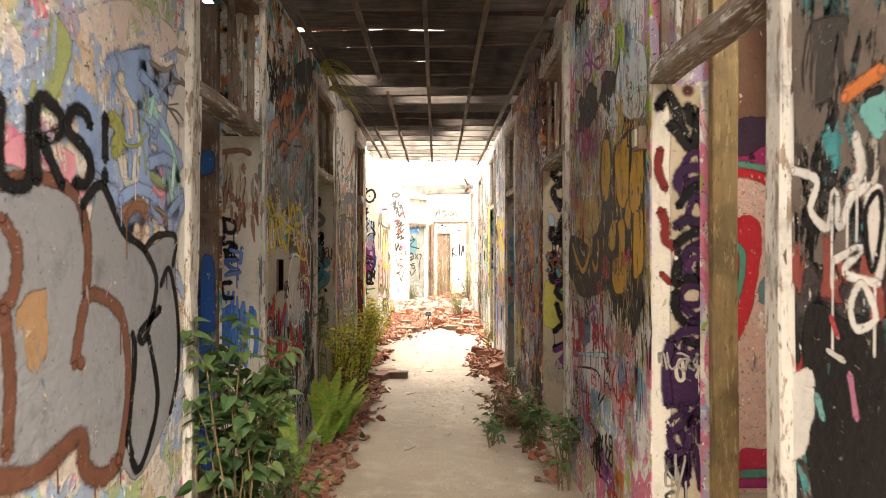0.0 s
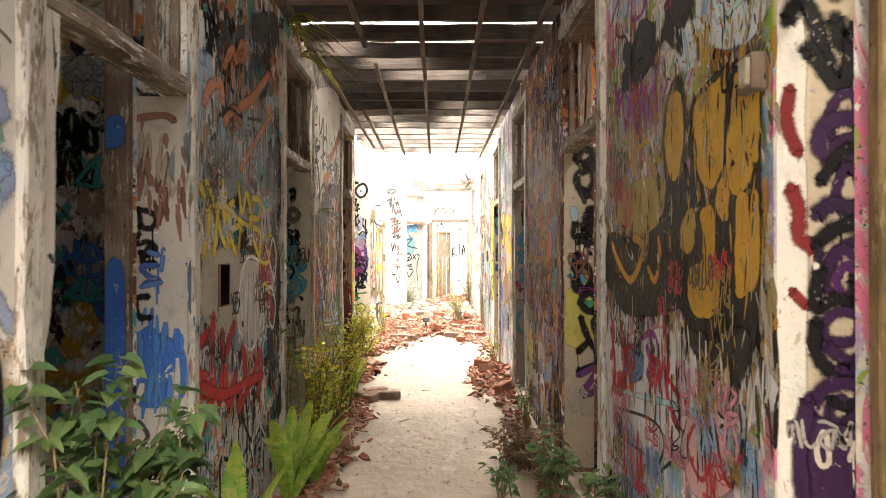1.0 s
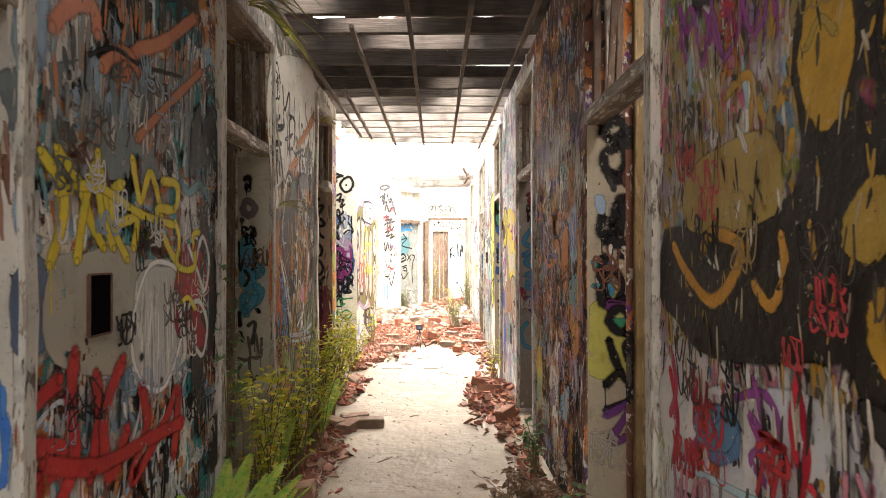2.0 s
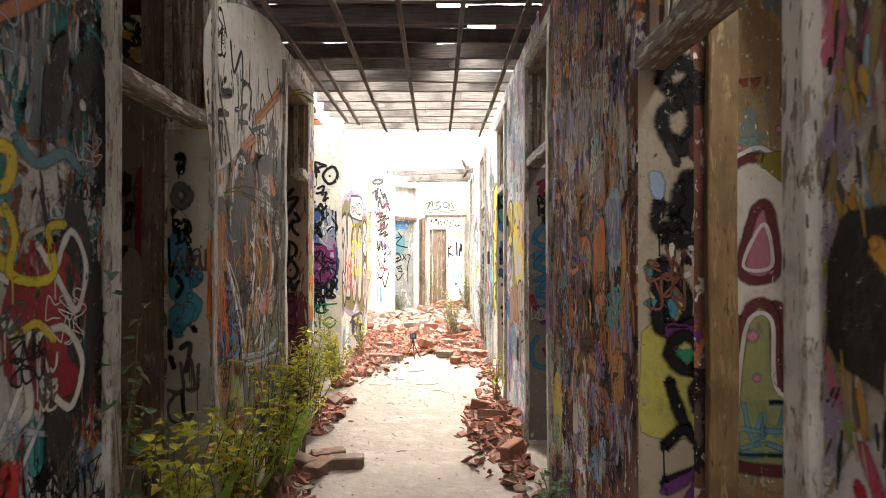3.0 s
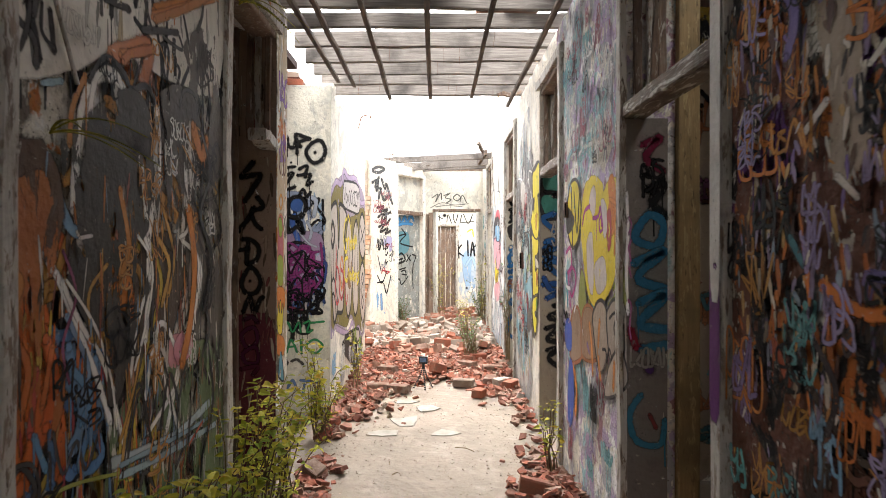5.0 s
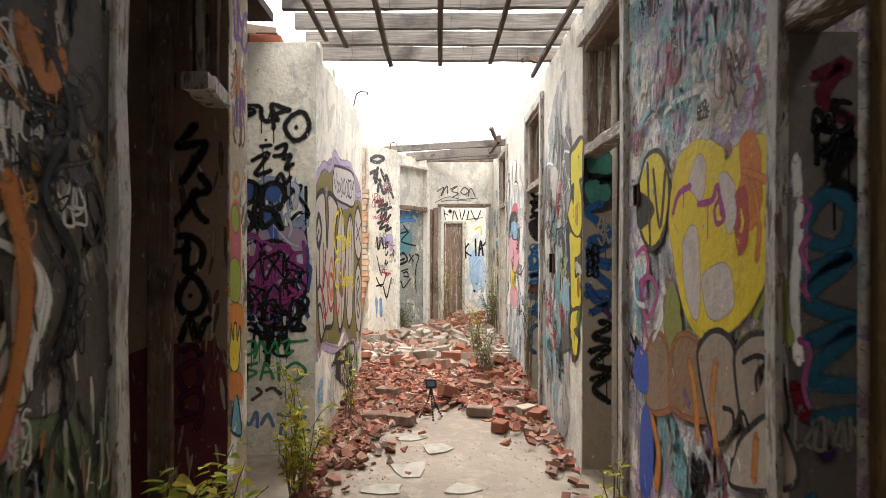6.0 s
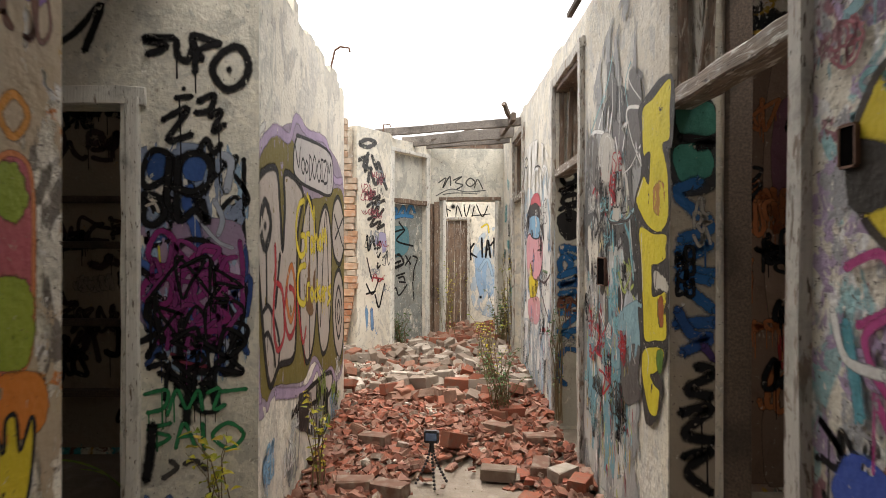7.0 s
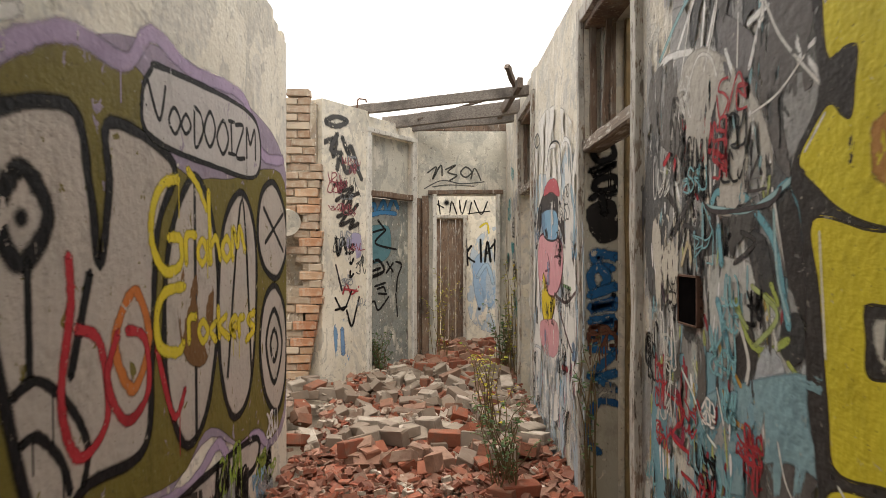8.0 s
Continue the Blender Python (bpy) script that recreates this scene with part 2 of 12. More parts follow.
P_W0 = plaster("plaster_pastel", 31, [SKYBLUE, PINK, LILAC, (0.34, 0.40, 0.2), (0.55, 0.40, 0.25), (0.26, 0.34, 0.5), (0.6, 0.52, 0.46)], 0.55)
P_W1 = plaster("plaster_blue_orange", 47, [SKYBLUE, (0.3, 0.3, 0.28), ORANGE, BROWN, TEAL, WHITE, BLACK], 0.45)
P_W2 = plaster("plaster_tan_streaks", 53, [OCHRE, (0.36, 0.33, 0.26), ORANGE, (0.30, 0.28, 0.22), WHITE, (0.12, 0.10, 0.08), (0.5, 0.47, 0.38)], 0.30)
P_PALE = plaster("plaster_pale", 61, [(0.70, 0.65, 0.55), (0.60, 0.56, 0.48), (0.68, 0.64, 0.56)], 0.35, 0.6, (0.78, 0.73, 0.63), (0.64, 0.59, 0.49), 0.85, 0.76, 0.45)
P_GREY = plaster("plaster_grey", 67, [(0.52, 0.51, 0.45), (0.44, 0.43, 0.38)], 0.4, 0.62, (0.60, 0.58, 0.51), (0.45, 0.43, 0.37), 0.85, 0.74, 0.5)
P_SIDE = plaster("plaster_cream_grey", 67, [(0.66, 0.63, 0.54), (0.54, 0.52, 0.45), (0.72, 0.68, 0.58)], 0.45, 0.6, (0.72, 0.68, 0.59), (0.54, 0.51, 0.43), 0.85, 0.74, 0.5)
P_E0 = plaster("plaster_black_white", 71, [(0.3, 0.28, 0.26), RED, (0.3, 0.12, 0.1), TEAL, BLACK, BLACK, (0.05, 0.04, 0.04)], 0.66, 0.62, (0.34, 0.31, 0.27), (0.16, 0.13, 0.11))
P_E1 = plaster("plaster_white_lilac", 83, [SKYBLUE, WHITE, LILAC, LIME, (0.5, 0.45, 0.3), PINK], 0.5)
P_E2 = plaster("plaster_many_coats", 97, [(0.3, 0.25, 0.35), ORANGE, BROWN, PURPLE, WHITE, ORANGE, BLACK, BROWN], 0.65)
P_E3 = plaster("plaster_white_maroon", 101, [WHITE, (0.25, 0.12, 0.14), (0.3, 0.5, 0.52), LILAC, GREY, WHITE], 0.38)
P_E4 = plaster("plaster_beige", 113, [(0.62, 0.58, 0.49), (0.52, 0.50, 0.45), (0.66, 0.62, 0.54)], 0.4, 0.6, (0.64, 0.59, 0.49), (0.48, 0.44, 0.37), 0.85, 0.72, 0.6)
P_ROOM = plaster("room_plaster", 127, [BROWN, TEAL, BLACK, OCHRE, (0.3, 0.2, 0.16)], 0.5)
P_ROOM_PINK = plaster("room_plaster_pink", 131, [(0.56, 0.33, 0.28), (0.60, 0.38, 0.31)], 0.7, 0.68, (0.58, 0.37, 0.30), (0.46, 0.28, 0.22))
P_ROOM_OCHRE = plaster("room_plaster_ochre", 137, [(0.34, 0.26, 0.12), (0.27, 0.24, 0.15), (0.16, 0.22, 0.20), (0.28, 0.18, 0.09)], 0.45, 0.64, (0.36, 0.28, 0.13), (0.24, 0.18, 0.09))


# ---------------------------------------------------------------- mesh helpers
def part(name, bm, material, parent=None, label=""):
    me = bpy.data.meshes.new(name)
    bm.to_mesh(me)
    bm.free()
    for mat in material if isinstance(material, (list, tuple)) else [material]:
        me.materials.append(mat)
    ob = new(name, me)
    ob.parent = parent
    if label:
        tagged(ob, label)
    return ob


def from_lists(name, verts, faces, material, parent=None, label=""):
    me = bpy.data.meshes.new(name)
    me.from_pydata(verts, [], faces)
    me.materials.append(material)
    me.update()
    ob = new(name, me)
    ob.parent = parent
    if label:
        tagged(ob, label)
    return ob


def block(bm, x0, x1, y0, y1, z0, z1, slot=0, m=None):
    vs = [bm.verts.new((x, y, z)) for x in (x0, x1) for y in (y0, y1) for z in (z0, z1)]
    if m is not None:
        for v in vs:
            v.co = m @ v.co
    for q in ((0, 1, 3, 2), (4, 6, 7, 5), (0, 4, 5, 1), (2, 3, 7, 6), (0, 2, 6, 4), (1, 5, 7, 3)):
        f = bm.faces.new([vs[i] for i in q])
        f.material_index = slot
    return vs


def bar(bm, p, q, w, h, rnd, jitter=0.004, n=5, up=(0, 0, 1), slot=0):
    """A worn timber from p to q, w wide and h high, with chamfered arrises."""
    p, q = Vector(p), Vector(q)
    d = (q - p).normalized()
    side = d.cross(Vector(up)).normalized()
    top = side.cross(d)
    c = min(w, h) * 0.12
    ring = [(-w / 2 + c, -h / 2), (w / 2 - c, -h / 2), (w / 2, -h / 2 + c), (w / 2, h / 2 - c), (w / 2 - c, h / 2), (-w / 2 + c, h / 2), (-w / 2, h / 2 - c), (-w / 2, -h / 2 + c)]
    rows = []
    for i in range(n + 1):
        mid = p.lerp(q, i / n) + side * rnd.uniform(-jitter, jitter) + top * rnd.uniform(-jitter, jitter)
        rows.append([bm.verts.new(mid + side * (a + rnd.uniform(-jitter, jitter) * 0.5) + top * (b + rnd.uniform(-jitter, jitter) * 0.5)) for a, b in ring])
    for r0, r1 in zip(rows, rows[1:]):
        for i in range(8):
            bm.faces.new((r0[i], r0[(i + 1) % 8], r1[(i + 1) % 8], r1[i])).material_index = slot
    bm.faces.new(rows[0]).material_index = slot
    bm.faces.new(rows[-1][::-1]).material_index = slot


def timber_part(name, p, q, w, h, mat, parent, rnd, label="", jitter=0.004, up=(0, 0, 1), n=5):
    bm = bmesh.new()
    bar(bm, p, q, w, h, rnd, jitter, n, up)
    bmesh.ops.recalc_face_normals(bm, faces=bm.faces)
    return part(name, bm, mat, parent, label)


def thing(name, label, category, group="", kind="", at=(0, 0, 0)):
    ob = new(name)
    ob.location = at
    ob.empty_display_size = 0.1
    return tagged(ob, label, category, group, kind)


def long_wall(name, x0, x1, y0, y1, top, openings, mats, label, ragged=0.0, seed=1):
    """A wall along y with openings (from, to, sill, head); mats: (up to this y, material). The top may be broken."""
    bm = bmesh.new()
    rnd = random.Random(seed)
    cuts = sorted({y0, y1} | {o[0] for o in openings} | {o[1] for o in openings} | {m[0] for m in mats if y0 < m[0] < y1})
    for a, b in zip(cuts, cuts[1:]):
        mid = (a + b) / 2
        slot = next((i for i, m in enumerate(mats) if mid < m[0]), len(mats) - 1)
        spans = [(0.0, top)]
        for o in openings:
            if o[0] - 1e-4 <= a and b <= o[1] + 1e-4:
                spans = [(s, e) for s, e in ((0.0, o[2]), (o[3], top)) if e - s > 0.01]
        for s, e in spans:
            block(bm, x0, x1, a, b, s, e, slot)
            if e == top and ragged:
                y = a
                while y < b - 0.02:
                    w = min(rnd.uniform(0.1, 0.3), b - y)
                    h = rnd.random() ** 2 * ragged + 0.01
                    block(bm, x0 + rnd.uniform(0.005, 0.03), x1 - rnd.uniform(0.005, 0.03), y, y + w * 0.96, e, e + h, slot)
                    y += w
    return tagged(part(name, bm, [m[1] for m in mats]), label, "wall", "", "structure")


def cross_wall(name, y0, y1, x0, x1, top, openings, mats, label):
    """A wall along x with openings (from, to, sill, head)."""
    bm = bmesh.new()
    cuts = sorted({x0, x1} | {o[0] for o in openings} | {o[1] for o in openings})
    for a, b in zip(cuts, cuts[1:]):
        spans = [(0.0, top)]
        for o in openings:
            if o[0] - 1e-4 <= a and b <= o[1] + 1e-4:
                spans = [(s, e) for s, e in ((0.0, o[2]), (o[3], top)) if e - s > 0.01]
        for s, e in spans:
            block(bm, a, b, y0, y1, s, e)
    return tagged(part(name, bm, mats), label, "wall", "", "structure")


# ---------------------------------------------------------------- the setting
WEST, EAST, TOP = -1.0, 0.84, 3.0
DOORS_W = [(2.42, 3.40), (4.86, 5.80), (7.24, 8.15)]
DOORS_E = [(1.44, 2.35), (3.82, 4.76), (6.24, 7.19), (8.56, 9.47), (10.94, 11.88), (13.62, 14.48)]

bm = bmesh.new()
block(bm, -300, 300, -300, 300, -0.6, -0.12)
tagged(part("ground", bm, ground_mat), "bare brown earth round the ruined building", "ground", "", "structure")
bm = bmesh.new()
bmesh.ops.create_grid(bm, x_segments=60, y_segments=160, size=1, matrix=Matrix.Diagonal((4.6, 12.0, 1, 1)))
for v in bm.verts:
    v.co.y += 8.0
    v.co.z += 0.006 * noise.noise(v.co * 1.7) + 0.003 * noise.noise(v.co * 7.0)
tagged(part("floor", bm, floor_mat), "dusty worn concrete corridor floor with stains", "floor", "", "structure")

wall_west = long_wall("wall_west", WEST - 0.25, WEST, -4.0, 8.15, TOP, [(a, b, 0, 2.80) for a, b in DOORS_W], [(3.0, P_W0), (5.3, P_W1), (9.0, P_W2)], "flaking plaster corridor wall covered in graffiti", 0.05, 3)
wall_east = long_wall("wall_east", EAST, EAST + 0.25, -4.0, 15.72, TOP + 0.03, [(a, b, 0, 2.80) for a, b in DOORS_E], [(1.9, P_E0), (4.3, P_E1), (6.7, P_E2), (9.0, P_E3), (16, P_E4)], "peeling plaster corridor wall thick with graffiti", 0.07, 5)
wall_pier = cross_wall("wall_pier", 8.15, 8.40, -4.2, WEST, TOP, [], P_W2, "cross wall end painted orange, green and pink")
SUFO = 9.84
wall_tags = cross_wall("wall_side_passage", SUFO, SUFO + 0.24, -4.2, WEST + 0.03, 2.93, [(-2.45, -1.58, 0, 2.18)], P_SIDE, "cream-grey plaster cross wall with purple and black tags")
wall_mural = long_wall("wall_mural", WEST - 0.22, WEST + 0.03, SUFO + 0.24, 12.43, 2.86, [], [(20, P_PALE)], "cream plaster wall with broken top and big mural", 0.16, 8)
wall_south = cross_wall("wall_south", -4.25, -4.0, -4.2, 4.2, TOP, [], P_GREY, "plain plaster wall closing the corridor")
wall_outer_w = long_wall("wall_outer_west", -4.45, -4.2, -4.25, 11.4, TOP, [], [(20, P_ROOM)], "dark plaster outer wall of the rooms")
wall_outer_e = long_wall("wall_outer_east", 4.2, 4.45, -4.25, 18.0, TOP, [], [(20, P_ROOM)], "stained plaster outer wall of the rooms")
for i, y in enumerate((-1.3, 1.1, 3.48, 5.86, 8.24, 10.62, 13.0)):
    cross_wall("wall_room_east_%d" % (i + 1), y, y + 0.12, EAST + 0.25, 4.2, TOP, [], P_ROOM_PINK if i == 2 else P_ROOM_OCHRE if i == 3 else P_ROOM, "room partition with faded paint and graffiti")
for i, y in enumerate((-1.3, 1.1, 4.35, 6.70)):
    cross_wall("wall_room_west_%d" % (i + 1), y, y + 0.12, -4.2, WEST - 0.25, TOP, [], P_ROOM, "dim room partition with dark graffiti")
wall_back_room = cross_wall("wall_back_room", 11.3, 11.42, -4.2, WEST - 0.22, 2.8, [], P_ROOM, "dim back room wall with dark graffiti")

# the slanting wall and the end of the corridor
A, B = Vector((-1.12, 14.42, 0)), Vector((-0.22, 15.72, 0))
SLANT = Matrix.Translation(A) @ Matrix.Rotation(math.atan2(B.y - A.y, B.x - A.x), 4, "Z")
LEN = (B - A).length
bm = bmesh.new()
D0, D1 = 0.70, 1.47
for a, b, s, e in ((0.0, D0, 0, 3.0), (D0, D1, 2.80, 2.95), (D1, LEN, 0, 2.92)):
    block(bm, a, b, 0, 0.25, s, e, 0, SLANT)
wall_slant = tagged(part("wall_slant", bm, P_PALE), "pale plaster wall set at an angle with black tags", "wall", "", "structure")
wall_end = cross_wall("wall_end", 15.72, 15.97, -0.36, EAST + 0.25, 2.93, [(-0.04, 0.76, 0, 2.17)], P_GREY, "bare grey plaster end wall above a doorway")
wall_far = cross_wall("wall_far", 17.3, 17.5, -2.5, 2.6, 2.7, [(-0.06, 0.40, 0, 1.95)], P_PALE, "white wall with blue graffiti beyond the doorway")

# ---------------------------------------------------------------- roof
rnd = random.Random(12)
roof = thing("roof_frame", "weathered grey ceiling joists with broken battens", "roof frame", "", "structure")
y = 10.57
while y > 0.9:
    fall = rnd.uniform(-0.012, 0.012)
    # joists under the tiles take the darker, shaded copy
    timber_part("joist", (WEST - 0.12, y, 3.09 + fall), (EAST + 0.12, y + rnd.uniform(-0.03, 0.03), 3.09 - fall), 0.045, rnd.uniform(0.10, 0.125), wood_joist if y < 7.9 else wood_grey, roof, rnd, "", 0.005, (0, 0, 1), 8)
    y -= rnd.uniform(0.34, 0.40)
timber_part("joist_splinter", (0.60, 10.52, 3.02), (0.86, 10.58, 3.07), 0.05, 0.035, wood_brown, roof, rnd, "splintered brown joist end", 0.012)
for x, a, b in ((-0.93, 2.3, 10.0), (-0.80, 7.6, 10.15), (-0.53, 0.6, 5.52), (-0.50, 6.0, 10.62), (-0.09, 0.6, 10.57), (0.33, 0.6, 10.52), (0.74, 0.6, 10.9)):
    timber_part("batten", (x + rnd.uniform(-0.02, 0.02), a, 3.012), (x, b, 3.005), 0.035, 0.03, wood_dark, roof, rnd, "", 0.005, (0, 0, 1), 12)

# roof tiles on the rafters, many of them gone
verts, faces = [], []


def slab(m, w, d, h):
    k = len(verts)
    for z in (-h / 2, h / 2):
        for x, y in ((-w / 2, -d / 2), (w / 2, -d / 2), (w / 2, d / 2), (-w / 2, d / 2)):
            verts.append(tuple(m @ Vector((x, y, z))))
    for q in ((3, 2, 1, 0), (4, 5, 6, 7), (0, 1, 5, 4), (1, 2, 6, 5), (2, 3, 7, 6), (3, 0, 4, 7)):
        faces.append([k + i for i in q])


y = 0.95
while y < 8.65:
    x = -1.5
    while x < 1.5:
        gone = 0.06 if y < 5.6 else (0.66 if x < 0.0 else 0.3) if y < 6.7 else 0.05 if y < 7.9 else 0.40
        if rnd.random() > gone:
            slab(pose(x, y, 3.30 + rnd.uniform(-0.01, 0.01) + (0.04 if int(y * 3) % 2 else 0), rnd.uniform(4, 9), rnd.uniform(-3, 3), rnd.uniform(-4, 4)), 0.27, 0.40, 0.016)
        x += 0.255
    y += 0.34
tagged(from_lists("roof_tiles", verts, faces, tile_mat), "terracotta roof tiles in their shaded underside colour with gaps of daylight", "roof", "", "structure")
# slabs added over the west rooms, out of view, sized to dim them
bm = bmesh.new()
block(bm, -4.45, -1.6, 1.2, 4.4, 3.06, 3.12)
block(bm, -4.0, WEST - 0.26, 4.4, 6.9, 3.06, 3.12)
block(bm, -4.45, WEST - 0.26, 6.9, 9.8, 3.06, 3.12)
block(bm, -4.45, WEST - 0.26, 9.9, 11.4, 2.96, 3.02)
tagged(part("roof_west", bm, tile_mat), "unseen slabs added over the west rooms to keep daylight out", "roof", "", "structure")
# out-of-view slabs added east; their edges set how bright each room gets
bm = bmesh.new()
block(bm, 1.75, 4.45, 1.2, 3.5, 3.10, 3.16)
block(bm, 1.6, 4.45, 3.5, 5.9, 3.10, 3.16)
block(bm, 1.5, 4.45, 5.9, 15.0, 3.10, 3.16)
tagged(part("roof_east", bm, tile_mat), "unseen slabs added over the east rooms to cut their daylight", "roof", "", "structure")

# ---------------------------------------------------------------- graffiti
# letters on a grid 4 wide and 6 high: strokes of x-y pairs
LETTERS = {"A": "002640 1333", "D": "000626453541301000".replace("26", "16"), "F": "460600 0333", "H": "0600 4640 0343", "I": "2620", "M": "0006234640",
           "O": "160501103041453616", "R": "000636453403 1340", "S": "45361605043342413010", "U": "060110304146", "V": "062046", "G": "4526040120414323", "C": "452604012041", "r": "0400 022434", "a": "3414021031 3430", "h": "0600 02243330", "m": "0400 03142320 23344340", "c": "4324022041", "k": "0600 3402 0230", "e": "02423414021041", "s": "441413312000",
           "W": "0610234046", "Z": "06460040", "!": "2622 2120"}

# unreadable tag strokes on a grid of ten by ten
SCRAWLS = ("5981307092975", "09134072"[:8], "98490755923005", "10190857249512", "1019897423", "0913380849809"[:12], "1018079086643092", "09008049", "190050919", "0550958890", "109085159512", "05458992805010", "8948041060912"[:12], "1917508189", "0890", "58079103508098")


class Canvas:
    """Paint on a wall: u runs along the wall, v up it, and each coat lies a hair above the one before."""

    def __init__(self, to_world, low, high, parent):
        self.to_world, self.low, self.high, self.parent = to_world, low, high, parent
        self.rnd = random.Random(int(abs(low) * 100) + int(high * 10))
        self.gauge = 1.0
        self.begin()

    def begin(self):
        self.bm, self.slots, self.lift = bmesh.new(), [], 0.0025
        self.fade = self.bm.verts.layers.float.new("fade")

    def slot(self, colour, worn=False):
        m = spray(colour, worn)
        if m not in self.slots:
            self.slots.append(m)
        return self.slots.index(m)

    def done(self, label):
        bmesh.ops.recalc_face_normals(self.bm, faces=self.bm.faces)
        ob = part("graffiti", self.bm, self.slots, self.parent, label)
        self.begin()
        return ob

    def vert(self, u, v, fade=1.0):
        p = self.bm.verts.new(self.to_world(min(max(u, self.low), self.high), max(v, 0.03), self.lift))
        p[self.fade] = fade
        return p

    def smooth(self, pts, closed, n=7):
        out = []
        m = len(pts)
        for i in range(m if closed else m - 1):
            if closed:
                a, b, c, d = (pts[(i + k) % m] for k in (-1, 0, 1, 2))
            else:
                a, b, c, d = pts[max(i - 1, 0)], pts[i], pts[i + 1], pts[min(i + 2, m - 1)]
            for k in range(n):
                t = k / n
                out.append(tuple(0.5 * (2 * b[j] + (c[j] - a[j]) * t + (2 * a[j] - 5 * b[j] + 4 * c[j] - d[j]) * t * t + (3 * b[j] - a[j] - 3 * c[j] + d[j]) * t ** 3) for j in (0, 1)))
        if not closed:
            out.append(pts[-1])
        return out

    def ribbon(self, line, w, colour, closed):
        self.lift += 0.000008
        s = self.slot(colour)
        m, rows = len(line), []
        for i, (u, v) in enumerate(line):
            a, b = (line[i - 1], line[(i + 1) % m]) if closed else (line[max(i - 1, 0)], line[min(i + 1, m - 1)])
            du, dv = b[0] - a[0], b[1] - a[1]
            d = math.hypot(du, dv) or 1.0
            h = 1.02 * w * self.gauge * (1 + self.rnd.uniform(-0.14, 0.14))
            rows.append([self.vert(u - dv / d * h * k, v + du / d * h * k, f) for k, f in ((-0.92, 0.12), (-0.28, 0.95), (0.28, 0.95), (0.92, 0.12))])
        for i in range(m if closed else m - 1):
            j = (i + 1) % m
            for k in range(3):
                self.bm.faces.new((rows[i][k], rows[j][k], rows[j][k + 1], rows[i][k + 1])).material_index = s
        if not closed:
            for u, v in (line[0], line[-1]):
                self.disc(u, v, w * 0.6 * self.gauge, s)

    def disc(self, u, v, r, s):
        self.lift += 0.000003
        mid = self.vert(u, v, 1.1)
        rim = [self.vert(u + r * math.cos(a * 0.628), v + r * math.sin(a * 0.628), 0.25) for a in range(10)]
        for i in range(10):
            self.bm.faces.new((mid, rim[i], rim[(i + 1) % 10])).material_index = s

    def stroke(self, pts, colour, w=0.03):
        line = self.smooth(pts, False)
        self.ribbon(line, w, colour, False)
        for u, v in line[::5]:
            if self.rnd.random() < 0.12 and w > 0.015:
                self.ribbon([(u, v), (u + 0.003, v - self.rnd.uniform(0.05, 0.2))], 0.006, colour, False)

    def ring(self, pts, colour, w=0.03):
        self.ribbon(self.smooth(pts, True), w, colour, True)

    def dot(self, pts, colour, r=0.03):
        self.lift += 0.000008
        self.disc(pts[0][0], pts[0][1], r, self.slot(colour))

    def wash(self, pts, colour):
        self.fill(pts, colour, None, 0, True)

    def fill(self, pts, colour, edge=None, w=0.02, worn=False):
        self.lift += 0.000008
        line = self.smooth(pts, True, 5)
        line = [(u + self.rnd.uniform(-0.004, 0.004), v + self.rnd.uniform(-0.004, 0.004)) for u, v in line]
        vs = [self.vert(u, v) for u, v in line]
        es = [self.bm.edges.new((vs[i], vs[(i + 1) % len(vs)])) for i in range(len(vs)) if (vs[i].co - vs[(i + 1) % len(vs)].co).length > 1e-6]
        made = bmesh.ops.triangle_fill(self.bm, use_beauty=True, edges=es)
        s = self.slot(colour, worn)
        for f in made["geom"]:
            if isinstance(f, bmesh.types.BMFace):
                f.material_index = s
        if edge:
            self.ring(pts, edge, w)
            return
        m, reach = len(line), (0.022 if worn else 0.9 * w)
        turn = 1 if sum(line[i - 1][0] * line[i][1] - line[i][0] * line[i - 1][1] for i in range(m)) > 0 else -1
        rim = []
        for i, (u, v) in enumerate(line):
            du, dv = line[(i + 1) % m][0] - line[i - 1][0], line[(i + 1) % m][1] - line[i - 1][1]
            d = (math.hypot(du, dv) or 1.0) / (turn * reach * self.rnd.uniform(0.7, 1.3))
            rim.append(self.vert(u + dv / d, v - du / d, 0.05))
        for i in range(m):
            j = (i + 1) % m
            self.bm.faces.new((vs[i], vs[j], rim[j], rim[i])).material_index = s

    def panel(self, u0, u1, v0, v1, colour):
        """A plain coat with straight edges."""
        self.lift += 0.000008
        self.bm.faces.new([self.vert(u, v) for u, v in ((u0, v0), (u1, v0), (u1, v1), (u0, v1))]).material_index = self.slot(colour)

    def scribble(self, pts, colour, w=0.02, loops=8, seed=1):
        """A scrawled tag of looping strokes that fills the box between two corners."""
        (u0, v0), (u1, v1) = pts
        r = random.Random(seed)
        wide, tall = abs(u1 - u0), abs(v1 - v0)
        rows = max(1, round(math.sqrt(loops * tall / (wide * 1.7 + 1e-6))))
        cols = max(1, math.ceil(loops / rows))
        for i in range(rows * cols):
            cu, cv = (u1 - u0) / cols, (v1 - v0) / rows
            a, b = u0 + cu * (i % cols), v0 + cv * (i // cols)
            run = r.choice(SCRAWLS)
            flip = r.random() < 0.3
            line = []
            for k in range(0, len(run) - 1, 2):
                x, y = int(run[k]) / 9 + r.uniform(-0.1, 0.1), int(run[k + 1]) / 9 + r.uniform(-0.1, 0.1)
                line.append((a + cu * 1.12 * (1 - x if flip else x), b + cv * 1.08 * y))
            if i % cols and r.random() < 0.35:
                line.insert(0, last)
            last = line[-1]
            self.stroke(line, colour, w)

